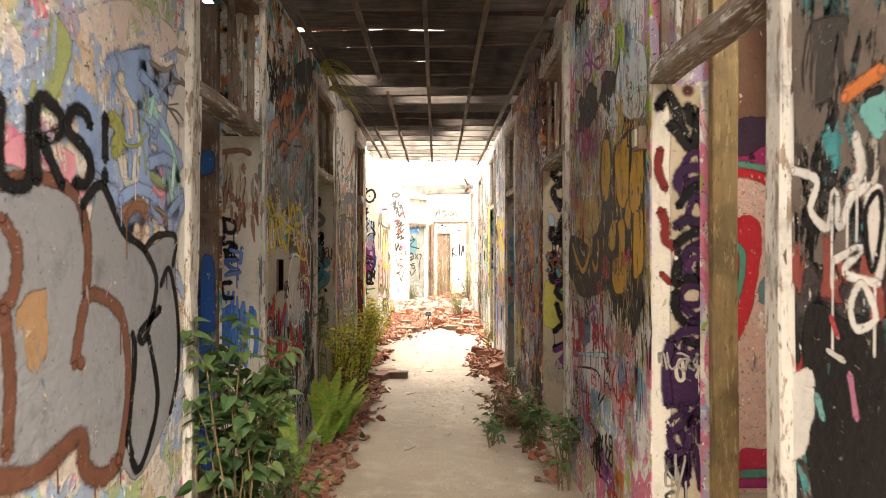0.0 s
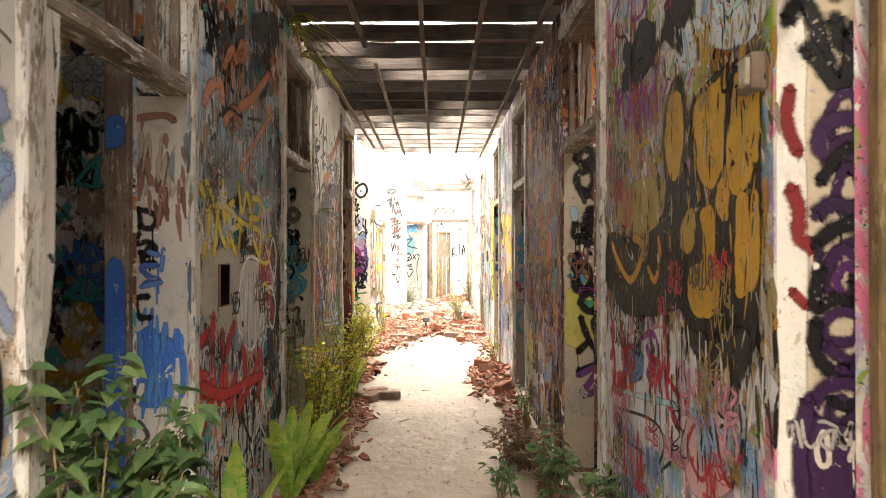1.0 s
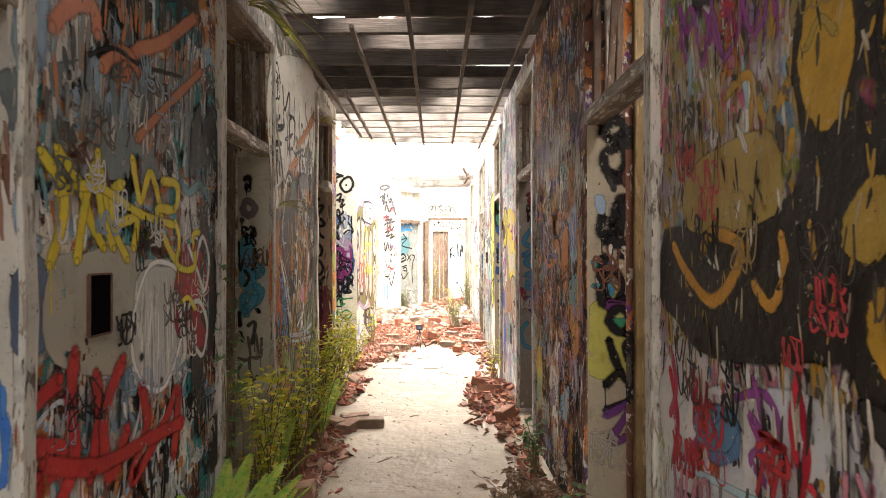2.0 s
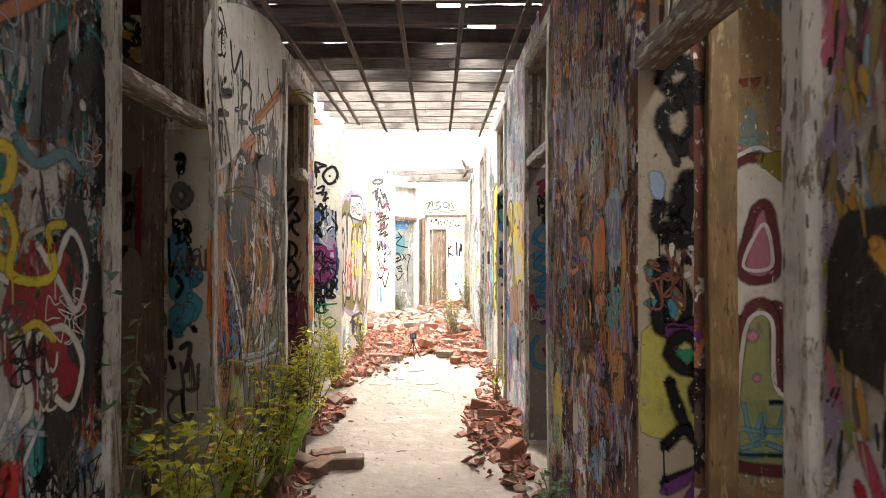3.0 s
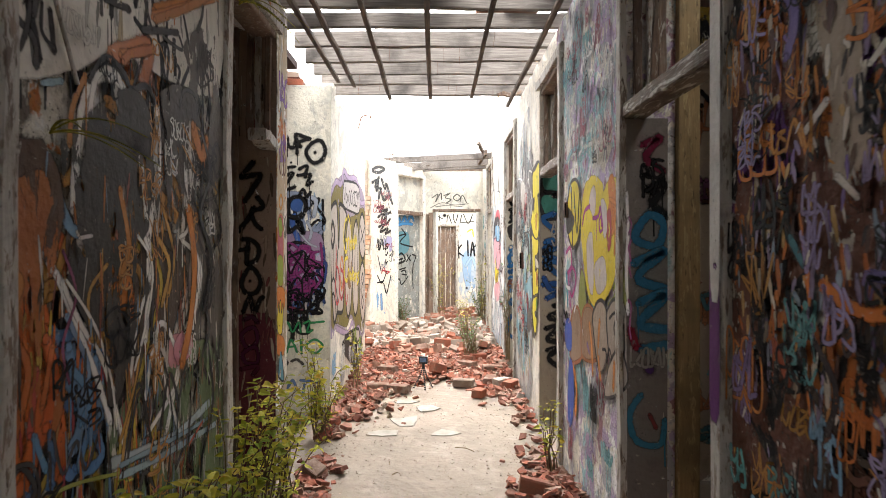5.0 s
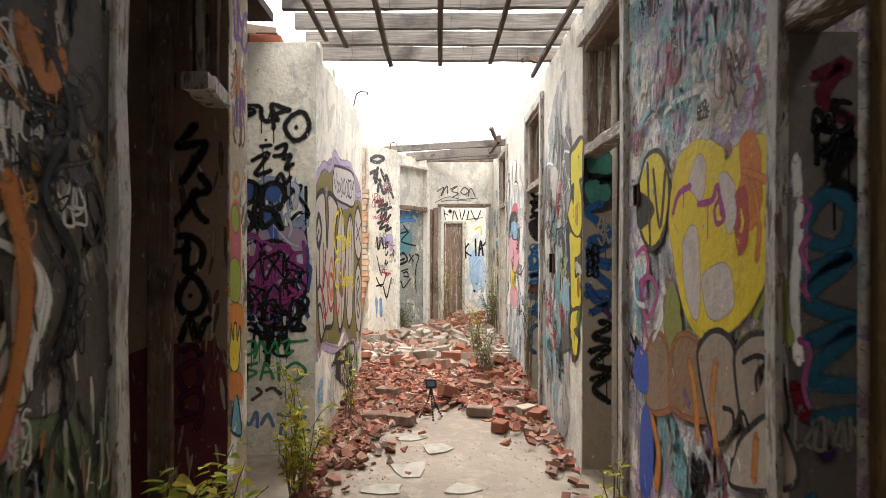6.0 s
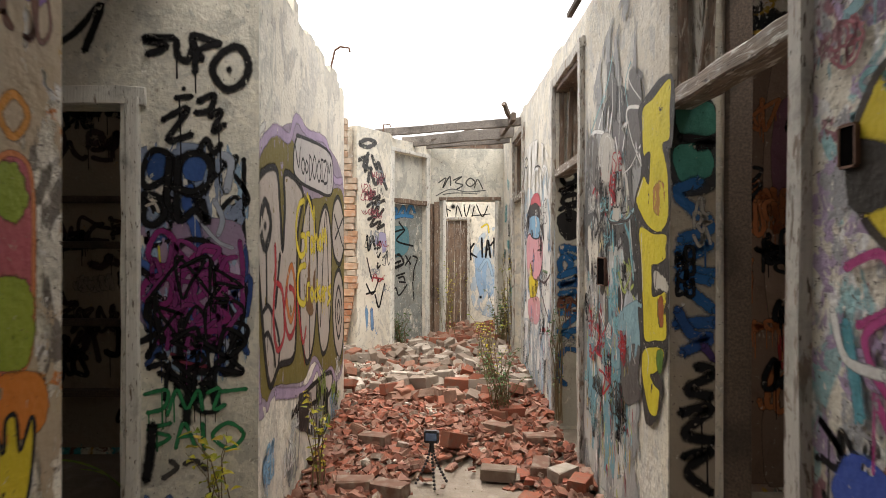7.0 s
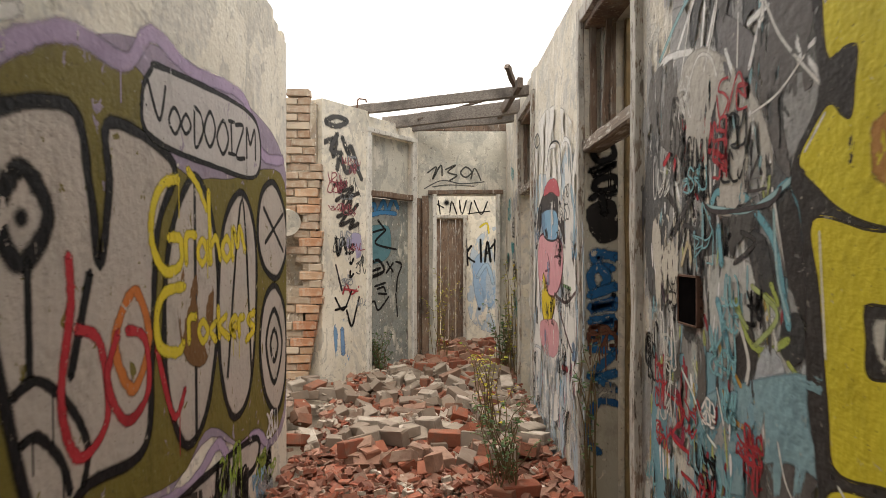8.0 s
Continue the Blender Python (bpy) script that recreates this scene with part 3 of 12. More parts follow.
    def scrawl(self, pts, colour, w, loops, tall):
        (u0, v0), (u1, v1) = pts
        v = (v0 + v1) / 2
        self.scribble([(u0, v - tall), (u1, v + tall)], colour, w, loops, int(u0 * 100))

    def word(self, pts, colour, w, text, tall):
        (u0, v0), (u1, v1) = pts
        step = (u1 - u0) / len(text)
        for i, ch in enumerate(text):
            for run in LETTERS.get(ch, "0640").split():
                p = [(u0 + step * (i + 0.1 + 0.2 * int(run[k])), v0 + (v1 - v0) * i / len(text) + tall * (int(run[k + 1]) / 6 - 0.5)) for k in range(0, len(run) - 1, 2)]
                if len(p) == 2:
                    p = [p[0], ((p[0][0] + p[1][0]) / 2, (p[0][1] + p[1][1]) / 2), p[1]]
                self.ribbon(self.smooth(p, False, 5), w, colour, False)

    def dabs(self, pts, colours, count, seed, size, w):
        """Short downward flecks of paint, thickly laid, between two corners."""
        r = random.Random(seed)
        (u0, v0), (u1, v1) = pts
        for i in range(count):
            self.lift += 0.000004
            s = self.slot(r.choice(colours))
            u, v, h, k, lean = r.uniform(u0, u1), r.uniform(v0, v1), r.uniform(*size), w * r.uniform(0.5, 1.3), r.uniform(-0.02, 0.02)
            rows = [[self.vert(u + lean * a + k * q * g, v - h * a, f) for q, f in ((-0.8, 0.2), (-0.3, 0.95), (0.3, 0.95), (0.8, 0.2))] for a, g in ((0, 0.5), (0.4, 1.0), (1, 0.35))]
            for a in (0, 1):
                for b in (0, 1, 2):
                    self.bm.faces.new((rows[a][b], rows[a][b + 1], rows[a + 1][b + 1], rows[a + 1][b])).material_index = s

    def tags(self, u0, u1, v0, v1, count, colours, seed, size=(0.08, 0.3), width=(0.010, 0.024)):
        """Many small tags, one over the other."""
        r = random.Random(seed)
        for i in range(count):
            a, h = r.uniform(*size), r.uniform(0.05, 0.2)
            u, v = r.uniform(u0, max(u0 + 0.01, u1 - a)), r.uniform(v0, v1 - h)
            self.scribble([(u, v), (min(u + a, u1), v + h)], r.choice(colours), r.uniform(*width), r.randint(3, 7), seed * 1000 + i)


def along_x(x, side):
    return lambda u, v, d: Vector((x + side * d, u, v))


def along_y(y):
    return lambda u, v, d: Vector((u, y - d, v))


west = Canvas(along_x(WEST, 1), -3.9, 8.14, wall_west)
east = Canvas(along_x(EAST, -1), -3.9, 15.7, wall_east)
side = Canvas(along_y(SUFO), -4.1, WEST + 0.028, wall_tags)
mural = Canvas(along_x(WEST + 0.03, 1), SUFO + 0.004, 12.42, wall_mural)
slant = Canvas(lambda u, v, d: SLANT @ Vector((u, -d, v)), 0.02, LEN - 0.02, wall_slant)
ending = Canvas(along_y(15.72), -0.2, EAST, wall_end)
far = Canvas(along_y(17.3), -2.4, 2.5, wall_far)
pier = Canvas(along_x(WEST, 1), 8.155, 8.395, wall_pier)
pier_face = Canvas(along_y(8.15), -4.1, WEST - 0.004, wall_pier)

west.wash([(1.33, 1.57), (1.46, 1.68), (1.67, 1.66), (1.79, 1.6), (1.67, 1.56), (1.46, 1.57)], (0.60, 0.24, 0.30))
west.wash([(1.63, 1.79), (1.83, 1.95), (2.17, 2.01), (2.33, 1.69), (2.31, 1.47), (2.02, 1.58), (1.77, 1.65)], (0.20, 0.30, 0.50))
west.wash([(1.43, 1.94), (1.52, 2.02), (1.63, 1.97), (1.56, 1.8), (1.46, 1.81)], (0.30, 0.34, 0.14))
west.wash([(1.66, 2.05), (2.01, 2.23), (2.31, 2.21), (1.93, 2.01), (1.7, 1.99)], (0.62, 0.50, 0.44))
west.wash([(2.04, 1.95), (2.27, 1.98), (2.33, 1.66), (2.17, 1.71)], (0.30, 0.52, 0.48))
west.wash([(1.83, 1.99), (2.09, 2.1), (2.49, 2.27), (2.5, 1.69), (2.46, 1.2), (2.34, 1.21), (2.29, 1.45), (2.02, 1.51), (1.84, 1.56)], (0.64, 0.60, 0.54))
west.wash([(1.95, 2.04), (2.49, 2.27), (2.5, 1.63), (2.34, 1.21), (2.3, 1.46), (2.09, 1.59), (1.95, 1.76)], (0.64, 0.60, 0.54))
west.fill([(2.3, 2.12), (2.49, 2.23), (2.5, 1.23), (2.34, 1.24), (2.32, 1.46), (2.22, 1.82)], (0.62, 0.58, 0.53))
west.stroke([(1.85, 1.98), (1.95, 1.98), (2.06, 2.06), (2.02, 1.95)], (0.24, 0.32, 0.50), 0.09)
west.stroke([(1.94, 1.82), (2.0, 1.74), (1.97, 1.65)], (0.24, 0.32, 0.50), 0.08)
west.stroke([(2.06, 1.81), (2.14, 1.82), (2.32, 1.75), (2.12, 1.71), (2.25, 1.76)], (0.24, 0.32, 0.50), 0.07)
west.stroke([(1.85, 1.57), (1.91, 1.49), (2.07, 1.45), (1.95, 1.54)], (0.22, 0.30, 0.48), 0.11)
west.stroke([(2.12, 1.64), (2.17, 1.56), (2.33, 1.61), (2.24, 1.5)], (0.24, 0.32, 0.50), 0.09)
west.stroke([(2.17, 2.02), (2.28, 2.08), (2.24, 2.01)], (0.30, 0.36, 0.50), 0.05)
west.stroke([(2.3, 1.32), (2.37, 1.24), (2.46, 1.24)], (0.28, 0.34, 0.50), 0.04)
west.stroke([(1.9, 1.95), (1.95, 1.88), (1.98, 1.78)], (0.60, 0.54, 0.42), 0.06)
west.ring([(1.89, 1.75), (1.93, 1.63), (2.01, 1.65), (2.0, 1.79)], (0.55, 0.52, 0.46), 0.03)
west.stroke([(1.84, 1.82), (1.89, 1.78), (1.86, 1.71)], (0.30, 0.30, 0.09), 0.05)
west.stroke([(2.02, 1.71), (2.1, 1.67), (2.2, 1.65)], (0.22, 0.28, 0.12), 0.035)
west.stroke([(2.09, 1.93), (2.14, 1.88), (2.1, 1.84)], (0.28, 0.54, 0.46), 0.035)
west.stroke([(2.17, 1.85), (2.27, 1.78), (2.32, 1.67), (2.29, 1.73)], (0.30, 0.56, 0.48), 0.03)
west.stroke([(2.21, 1.75), (2.24, 1.66), (2.27, 1.59)], (0.28, 0.52, 0.46), 0.025)
west.stroke([(1.9, 1.51), (2.0, 1.56), (2.09, 1.53)], (0.26, 0.13, 0.08), 0.045)
west.stroke([(2.0, 1.48), (2.03, 1.43), (2.07, 1.48)], (0.62, 0.48, 0.38), 0.05)
west.stroke([(2.1, 1.62), (2.2, 1.61)], (0.55, 0.20, 0.30), 0.025)
west.dot([(2.17, 1.7)], (0.55, 0.18, 0.32), 0.018)
west.stroke([(2.27, 2.04), (2.35, 2.07), (2.33, 2.08), (2.4, 2.07)], (0.12, 0.12, 0.13), 0.008)
west.stroke([(2.19, 1.95), (2.25, 1.93), (2.32, 1.9)], (0.12, 0.12, 0.13), 0.008)
west.stroke([(2.12, 1.57), (2.2, 1.53), (2.22, 1.49)], (0.14, 0.08, 0.06), 0.02)
west.stroke([(2.3, 2.18), (2.4, 2.18), (2.37, 2.1)], (0.3, 0.28, 0.26), 0.014)
west.fill([(1.3, 1.52), (1.51, 1.59), (1.67, 1.56), (1.72, 1.45), (1.79, 1.6), (1.94, 1.45), (2.05, 1.41), (2.28, 1.46), (2.28, 1.34), (2.31, 1.08), (2.26, 0.83), (2.02, 0.66), (1.92, 0.72), (1.77, 0.73), (1.69, 0.89), (1.56, 0.84), (1.41, 0.86), (1.31, 0.94)], (0.23, 0.235, 0.255))
west.stroke([(1.3, 1.52), (1.41, 1.57), (1.54, 1.59), (1.67, 1.55), (1.72, 1.42), (1.71, 1.28)], BROWN, 0.032)
west.stroke([(1.69, 1.53), (1.79, 1.6), (1.91, 1.47), (2.05, 1.41), (2.14, 1.29), (2.06, 1.11), (2.02, 1.13), (2.17, 1.2)], BLACK, 0.025)
west.stroke([(2.05, 1.41), (2.14, 1.46), (2.29, 1.46), (2.27, 1.35)], BLACK, 0.022)
west.stroke([(2.17, 1.28), (2.24, 1.34), (2.31, 1.17), (2.32, 0.95), (2.25, 0.8)], BLACK, 0.022)
west.stroke([(1.66, 1.09), (1.71, 1.26), (1.79, 1.27), (1.91, 1.19), (1.95, 0.99), (1.93, 0.86), (1.89, 0.73)], BROWN, 0.035)
west.dot([(1.69, 1.09)], BROWN, 0.03)
west.stroke([(1.97, 1.14), (1.99, 1.05), (1.94, 0.78)], BLACK, 0.022)
west.stroke([(2.08, 1.11), (2.15, 0.89), (2.08, 0.73), (2.0, 0.68), (1.94, 0.82)], BLACK, 0.025)
west.stroke([(1.31, 0.9), (1.5, 0.85), (1.68, 0.89), (1.71, 0.79), (1.8, 0.73), (1.89, 0.75)], BROWN, 0.05)
west.stroke([(1.38, 1.48), (1.43, 1.41), (1.42, 1.31), (1.38, 1.27)], BROWN, 0.035)
west.stroke([(1.39, 1.27), (1.41, 1.1), (1.4, 0.93)], BROWN, 0.035)
west.wash([(1.44, 1.26), (1.53, 1.3), (1.58, 1.25), (1.5, 1.11), (1.46, 1.17)], (0.34, 0.20, 0.11))
west.word([(1.36, 1.66), (1.87, 1.73)], BLACK, 0.032, "URS!", 0.20)
west.wash([(1.835, 1.989), (2.111, 2.105), (2.125, 2.01), (1.996, 1.908), (1.895, 1.949), (1.835, 1.947)], (0.22, 0.32, 0.52))
west.wash([(1.928, 1.834), (2.169, 1.895), (2.246, 1.772), (2.231, 1.652), (2.034, 1.641), (1.939, 1.762)], (0.22, 0.32, 0.52))
west.stroke([(2.008, 1.999), (2.097, 1.983), (2.154, 1.943)], (0.23, 0.33, 0.54), 0.0332)
west.stroke([(2.02, 1.869), (2.14, 1.853), (2.112, 1.812)], (0.23, 0.33, 0.54), 0.0283)
west.stroke([(2.072, 1.704), (2.184, 1.742), (2.279, 1.733)], (0.23, 0.33, 0.54), 0.0386)
west.stroke([(1.897, 1.569), (1.997, 1.612), (2.113, 1.602), (2.127, 1.561)], (0.23, 0.33, 0.54), 0.0369)
west.stroke([(2.232, 1.544), (2.297, 1.586), (2.349, 1.62)], (0.23, 0.33, 0.54), 0.0318)
west.stroke([(1.951, 1.734), (1.951, 1.643)], (0.23, 0.33, 0.54), 0.0198)
west.stroke([(1.906, 1.901), (1.95, 1.825), (1.991, 1.766)], (0.26, 0.36, 0.54), 0.0137)
west.stroke([(1.985, 1.726), (1.974, 1.639)], (0.62, 0.58, 0.52), 0.0171)
west.stroke([(1.918, 1.705), (1.924, 1.632)], (0.62, 0.56, 0.50), 0.0179)
west.stroke([(1.928, 1.894), (1.956, 1.85), (1.962, 1.79)], (0.58, 0.40, 0.32), 0.0198)
west.stroke([(1.856, 1.706), (1.886, 1.764), (1.865, 1.816)], (0.24, 0.28, 0.08), 0.0101)
west.stroke([(1.886, 1.807), (1.918, 1.749), (1.997, 1.756), (2.059, 1.807)], (0.24, 0.28, 0.08), 0.01)
west.stroke([(2.032, 1.968), (2.058, 1.896), (2.021, 1.805), (2.046, 1.739), (2.059, 1.669)], (0.24, 0.30, 0.16), 0.0097)
west.stroke([(2.111, 1.946), (2.085, 1.871)], (0.34, 0.62, 0.54), 0.0201)
west.stroke([(2.154, 1.848), (2.246, 1.808), (2.263, 1.775)], (0.34, 0.62, 0.54), 0.0198)
west.stroke([(2.279, 1.751), (2.263, 1.638)], (0.40, 0.64, 0.60), 0.024)
west.stroke([(2.185, 1.689), (2.185, 1.654)], (0.34, 0.60, 0.52), 0.0106)
west.stroke([(2.155, 1.702), (2.185, 1.681)], (0.50, 0.20, 0.30), 0.0122)
west.stroke([(2.106, 1.635), (2.163, 1.612), (2.2, 1.621)], (0.58, 0.24, 0.26), 0.0138)
west.stroke([(1.93, 1.513), (1.986, 1.556), (2.06, 1.547)], (0.20, 0.10, 0.06), 0.0281)
west.stroke([(2.12, 1.561), (2.216, 1.534), (2.201, 1.497)], (0.18, 0.13, 0.10), 0.0123)
west.stroke([(2.23, 1.949), (2.312, 1.974)], (0.16, 0.13, 0.11), 0.0055)
west.stroke([(2.214, 1.935), (2.295, 1.941), (2.357, 1.92)], (0.14, 0.12, 0.11), 0.0084)
west.stroke([(2.246, 1.926), (2.313, 1.889), (2.313, 1.814)], (0.20, 0.19, 0.14), 0.0065)
west.stroke([(2.253, 2.065), (2.312, 2.059), (2.403, 2.066)], (0.16, 0.13, 0.11), 0.0133)
west.stroke([(2.084, 2.061), (2.183, 2.066), (2.261, 2.105)], (0.20, 0.16, 0.12), 0.0175)
west.stroke([(2.182, 2.118), (2.198, 2.089), (2.261, 2.123)], (0.64, 0.60, 0.54), 0.0143)
west.stroke([(2.215, 1.73), (2.231, 1.67), (2.239, 1.581)], (0.24, 0.30, 0.26), 0.0081)
west.done("grey bubble letters with brown outline over pastel paint")
west.tags(3.46, 4.80, 0.25, 2.6, 46, [BLACK, (0.2, 0.3, 0.4), WHITE, (0.3, 0.28, 0.24), BROWN, TEAL], 5)
west.wash([(3.39, 2.23), (3.69, 2.28), (4.16, 2.02), (3.88, 1.88), (3.59, 1.9), (3.39, 1.94)], (0.26, 0.36, 0.46))
west.wash([(3.69, 2.4), (4.11, 2.61), (4.5, 2.59), (4.63, 2.4), (4.11, 2.28), (3.8, 2.29)], (0.05, 0.045, 0.04))
west.scribble([(3.52, 2.07), (4.71, 2.11)], (0.06, 0.06, 0.06), 0.018, 9, 62)
west.wash([(4.02, 1.35), (4.21, 1.38), (4.47, 1.23), (4.47, 0.94), (4.21, 0.89), (4.02, 1.05)], (0.40, 0.40, 0.38))
west.scribble([(3.41, 0.96), (4.5, 0.12)], (0.5, 0.55, 0.6), 0.016, 9, 67)
west.scribble([(3.73, 0.66), (4.38, 0.17)], BLACK, 0.018, 9, 68)
west.scribble([(4.38, 1.48), (4.78, 0.94)], (0.3, 0.03, 0.08), 0.016, 6, 69)
west.wash([(3.4, 1.65), (3.5, 1.63), (3.48, 1.38), (3.4, 1.35)], (0.14, 0.30, 0.32))
west.wash([(3.34, 2.33), (3.61, 2.45), (3.71, 2.03), (3.36, 1.89)], (0.60, 0.57, 0.51))
west.wash([(3.36, 1.89), (4.66, 2.28), (4.66, 1.82), (3.36, 1.66)], (0.16, 0.19, 0.20))
west.stroke([(3.51, 2.26), (3.47, 2.11), (3.46, 1.95)], (0.30, 0.44, 0.58), 0.08)
west.stroke([(3.43, 1.65), (3.41, 1.51), (3.47, 1.44)], (0.30, 0.42, 0.54), 0.05)
west.wash([(3.68, 2.46), (4.66, 2.9), (4.66, 2.68), (4.17, 2.42), (3.81, 2.38)], (0.04, 0.035, 0.035))
west.dabs([(3.66, 2.52), (4.68, 1.88)], [(0.05, 0.045, 0.045), (0.12, 0.11, 0.10), (0.3, 0.28, 0.25), (0.24, 0.32, 0.38), BLACK], 110, 573, (0.05, 0.18), 0.018)
west.dabs([(3.76, 2.38), (4.66, 2.22)], [(0.56, 0.20, 0.09), (0.50, 0.17, 0.07), (0.56, 0.26, 0.16)], 40, 574, (0.04, 0.12), 0.024)
west.dabs([(3.36, 2.26), (4.66, 1.85)], [(0.3, 0.4, 0.46), (0.1, 0.1, 0.1), (0.55, 0.52, 0.46), (0.5, 0.2, 0.1), (0.24, 0.24, 0.22)], 130, 541, (0.05, 0.16), 0.022)
west.stroke([(3.78, 2.3), (3.89, 2.42), (3.95, 2.39), (4.04, 2.5), (4.11, 2.48), (4.0, 2.41)], (0.56, 0.19, 0.09), 0.05)
west.stroke([(3.53, 2.07), (3.61, 2.16), (3.73, 2.21), (3.76, 2.13)], (0.56, 0.22, 0.14), 0.05)
west.stroke([(3.92, 2.04), (4.01, 2.16), (4.24, 2.28), (4.56, 2.51)], (0.54, 0.18, 0.09), 0.05)
west.stroke([(3.78, 2.03), (3.92, 2.13), (4.04, 2.09)], (0.54, 0.18, 0.09), 0.045)
west.stroke([(4.01, 1.84), (4.24, 2.01), (4.61, 2.27)], (0.50, 0.18, 0.09), 0.035)
west.stroke([(3.71, 2.05), (3.86, 2.12), (4.04, 2.12), (4.39, 2.18)], BLACK, 0.014)
west.fill([(3.38, 1.36), (3.49, 1.4), (3.51, 1.18), (3.39, 1.17)], (0.10, 0.14, 0.22))
west.fill([(3.53, 1.38), (3.69, 1.42), (4.01, 1.42), (4.01, 1.04), (3.55, 1.11)], (0.36, 0.34, 0.28))
west.stroke([(3.48, 1.71), (3.58, 1.62), (3.58, 1.52), (3.52, 1.39)], YELLOW, 0.034)
west.stroke([(3.55, 1.73), (3.66, 1.64), (3.72, 1.53), (3.8, 1.44)], YELLOW, 0.034)
west.stroke([(3.65, 1.4), (3.69, 1.57), (3.76, 1.71), (3.84, 1.53), (3.95, 1.4)], YELLOW, 0.034)
west.stroke([(3.76, 1.76), (3.78, 1.57), (3.86, 1.44)], YELLOW, 0.034)
west.stroke([(3.92, 1.67), (3.85, 1.63), (3.87, 1.53), (4.01, 1.55), (3.99, 1.44)], YELLOW, 0.034)
west.stroke([(3.98, 1.77), (4.04, 1.62), (4.12, 1.73), (4.21, 1.55), (4.07, 1.49)], YELLOW, 0.034)
west.stroke([(4.21, 1.71), (4.35, 1.71), (4.33, 1.61), (4.17, 1.59), (4.28, 1.44), (4.39, 1.37)], YELLOW, 0.034)
west.stroke([(3.55, 1.6), (3.76, 1.64), (4.04, 1.57), (4.35, 1.54)], YELLOW, 0.028)
west.stroke([(4.38, 1.37), (4.52, 1.32), (4.64, 1.25)], YELLOW, 0.020)
west.fill([(4.01, 1.29), (4.1, 1.36), (4.36, 1.34), (4.41, 1.16), (4.36, 0.94), (4.14, 0.92), (4.01, 1.04)], (0.46, 0.45, 0.42))
west.dabs([(4.01, 1.34), (4.41, 1.07)], [WHITE, (0.62, 0.61, 0.57), (0.3, 0.3, 0.28)], 50, 542, (0.08, 0.25), 0.014)
west.ring([(3.98, 1.15), (4.12, 1.38), (4.39, 1.33), (4.41, 1.1), (4.24, 0.89), (4.04, 0.96)], WHITE, 0.018)
west.dot([(4.05, 1.04)], BLACK, 0.025)
west.dot([(4.21, 0.92)], BLACK, 0.022)
west.stroke([(4.48, 1.36), (4.41, 1.47), (4.57, 1.5), (4.61, 1.32)], (0.5, 0.46, 0.42), 0.016)
west.fill([(4.44, 1.18), (4.64, 1.2), (4.66, 0.98), (4.46, 0.99)], (0.16, 0.02, 0.03))
west.dabs([(3.36, 1.03), (4.44, -0.17)], [(0.40, 0.46, 0.52), WHITE, (0.18, 0.26, 0.38), BLACK, (0.34, 0.32, 0.3)], 150, 543, (0.04, 0.16), 0.02)
west.stroke([(3.57, 1.06), (3.42, 0.99), (3.44, 0.91), (3.58, 0.85), (3.53, 0.79)], (0.42, 0.03, 0.03), 0.05)
west.stroke([(3.64, 1.13), (3.62, 0.97), (3.64, 0.8), (3.55, 0.68), (3.46, 0.61)], (0.42, 0.03, 0.03), 0.05)
west.stroke([(3.75, 1.04), (3.76, 0.86), (3.72, 0.71)], (0.42, 0.03, 0.03), 0.05)
west.stroke([(3.92, 1.06), (3.8, 0.89), (3.84, 0.68), (3.95, 0.81)], (0.42, 0.03, 0.03), 0.05)
west.stroke([(4.04, 0.94), (4.09, 0.78), (3.98, 0.61), (4.23, 0.74), (4.36, 0.85), (4.32, 0.58)], (0.42, 0.03, 0.03), 0.05)
west.stroke([(3.49, 0.84), (3.76, 0.74), (4.11, 0.72), (4.41, 0.7)], (0.42, 0.03, 0.03), 0.05)
west.stroke([(3.47, 0.81), (3.45, 0.64)], (0.42, 0.03, 0.03), 0.05)
west.wash([(4.5, 1.95), (4.87, 2.0), (4.87, 0.5), (4.55, 0.6)], (0.03, 0.026, 0.024))
west.wash([(4.37, 1.38), (4.57, 1.45), (4.71, 1.22), (4.65, 1.01), (4.46, 1.02), (4.33, 1.15)], (0.26, 0.02, 0.03))
west.stroke([(4.54, 1.38), (4.62, 1.5), (4.7, 1.39), (4.65, 1.25), (4.55, 1.36), (4.46, 1.46)], (0.62, 0.62, 0.58), 0.022)
west.stroke([(4.46, 1.19), (4.59, 1.2), (4.68, 1.08), (4.62, 0.95), (4.51, 1.03)], (0.62, 0.62, 0.58), 0.022)
west.stroke([(4.33, 1.26), (4.39, 1.16), (4.43, 1.0), (4.37, 0.95)], (0.62, 0.62, 0.58), 0.03)
west.stroke([(4.33, 1.56), (4.37, 1.48), (4.35, 1.38), (4.46, 1.35), (4.54, 1.38), (4.51, 1.5), (4.59, 1.52)], (0.62, 0.50, 0.04), 0.026)
west.stroke([(4.37, 1.2), (4.46, 1.23), (4.54, 1.17)], (0.62, 0.50, 0.04), 0.022)
west.stroke([(4.37, 1.75), (4.46, 1.69), (4.59, 1.74), (4.68, 1.69)], (0.10, 0.22, 0.26), 0.03)
west.dot([(4.68, 1.91)], (0.62, 0.62, 0.58), 0.03)
west.tags(3.46, 4.80, 0.2, 2.7, 40, [BLACK, (0.62, 0.6, 0.55), (0.1, 0.09, 0.08), (0.3, 0.4, 0.5)], 605, (0.06, 0.2), (0.004, 0.009))
west.done("yellow and red scrawled tags over blue and orange paint")
west.tags(5.88, 7.16, 0.2, 2.75, 60, [BLACK, BLACK, (0.5, 0.47, 0.4), ORANGE, OCHRE, BROWN, (0.45, 0.3, 0.2)], 6)
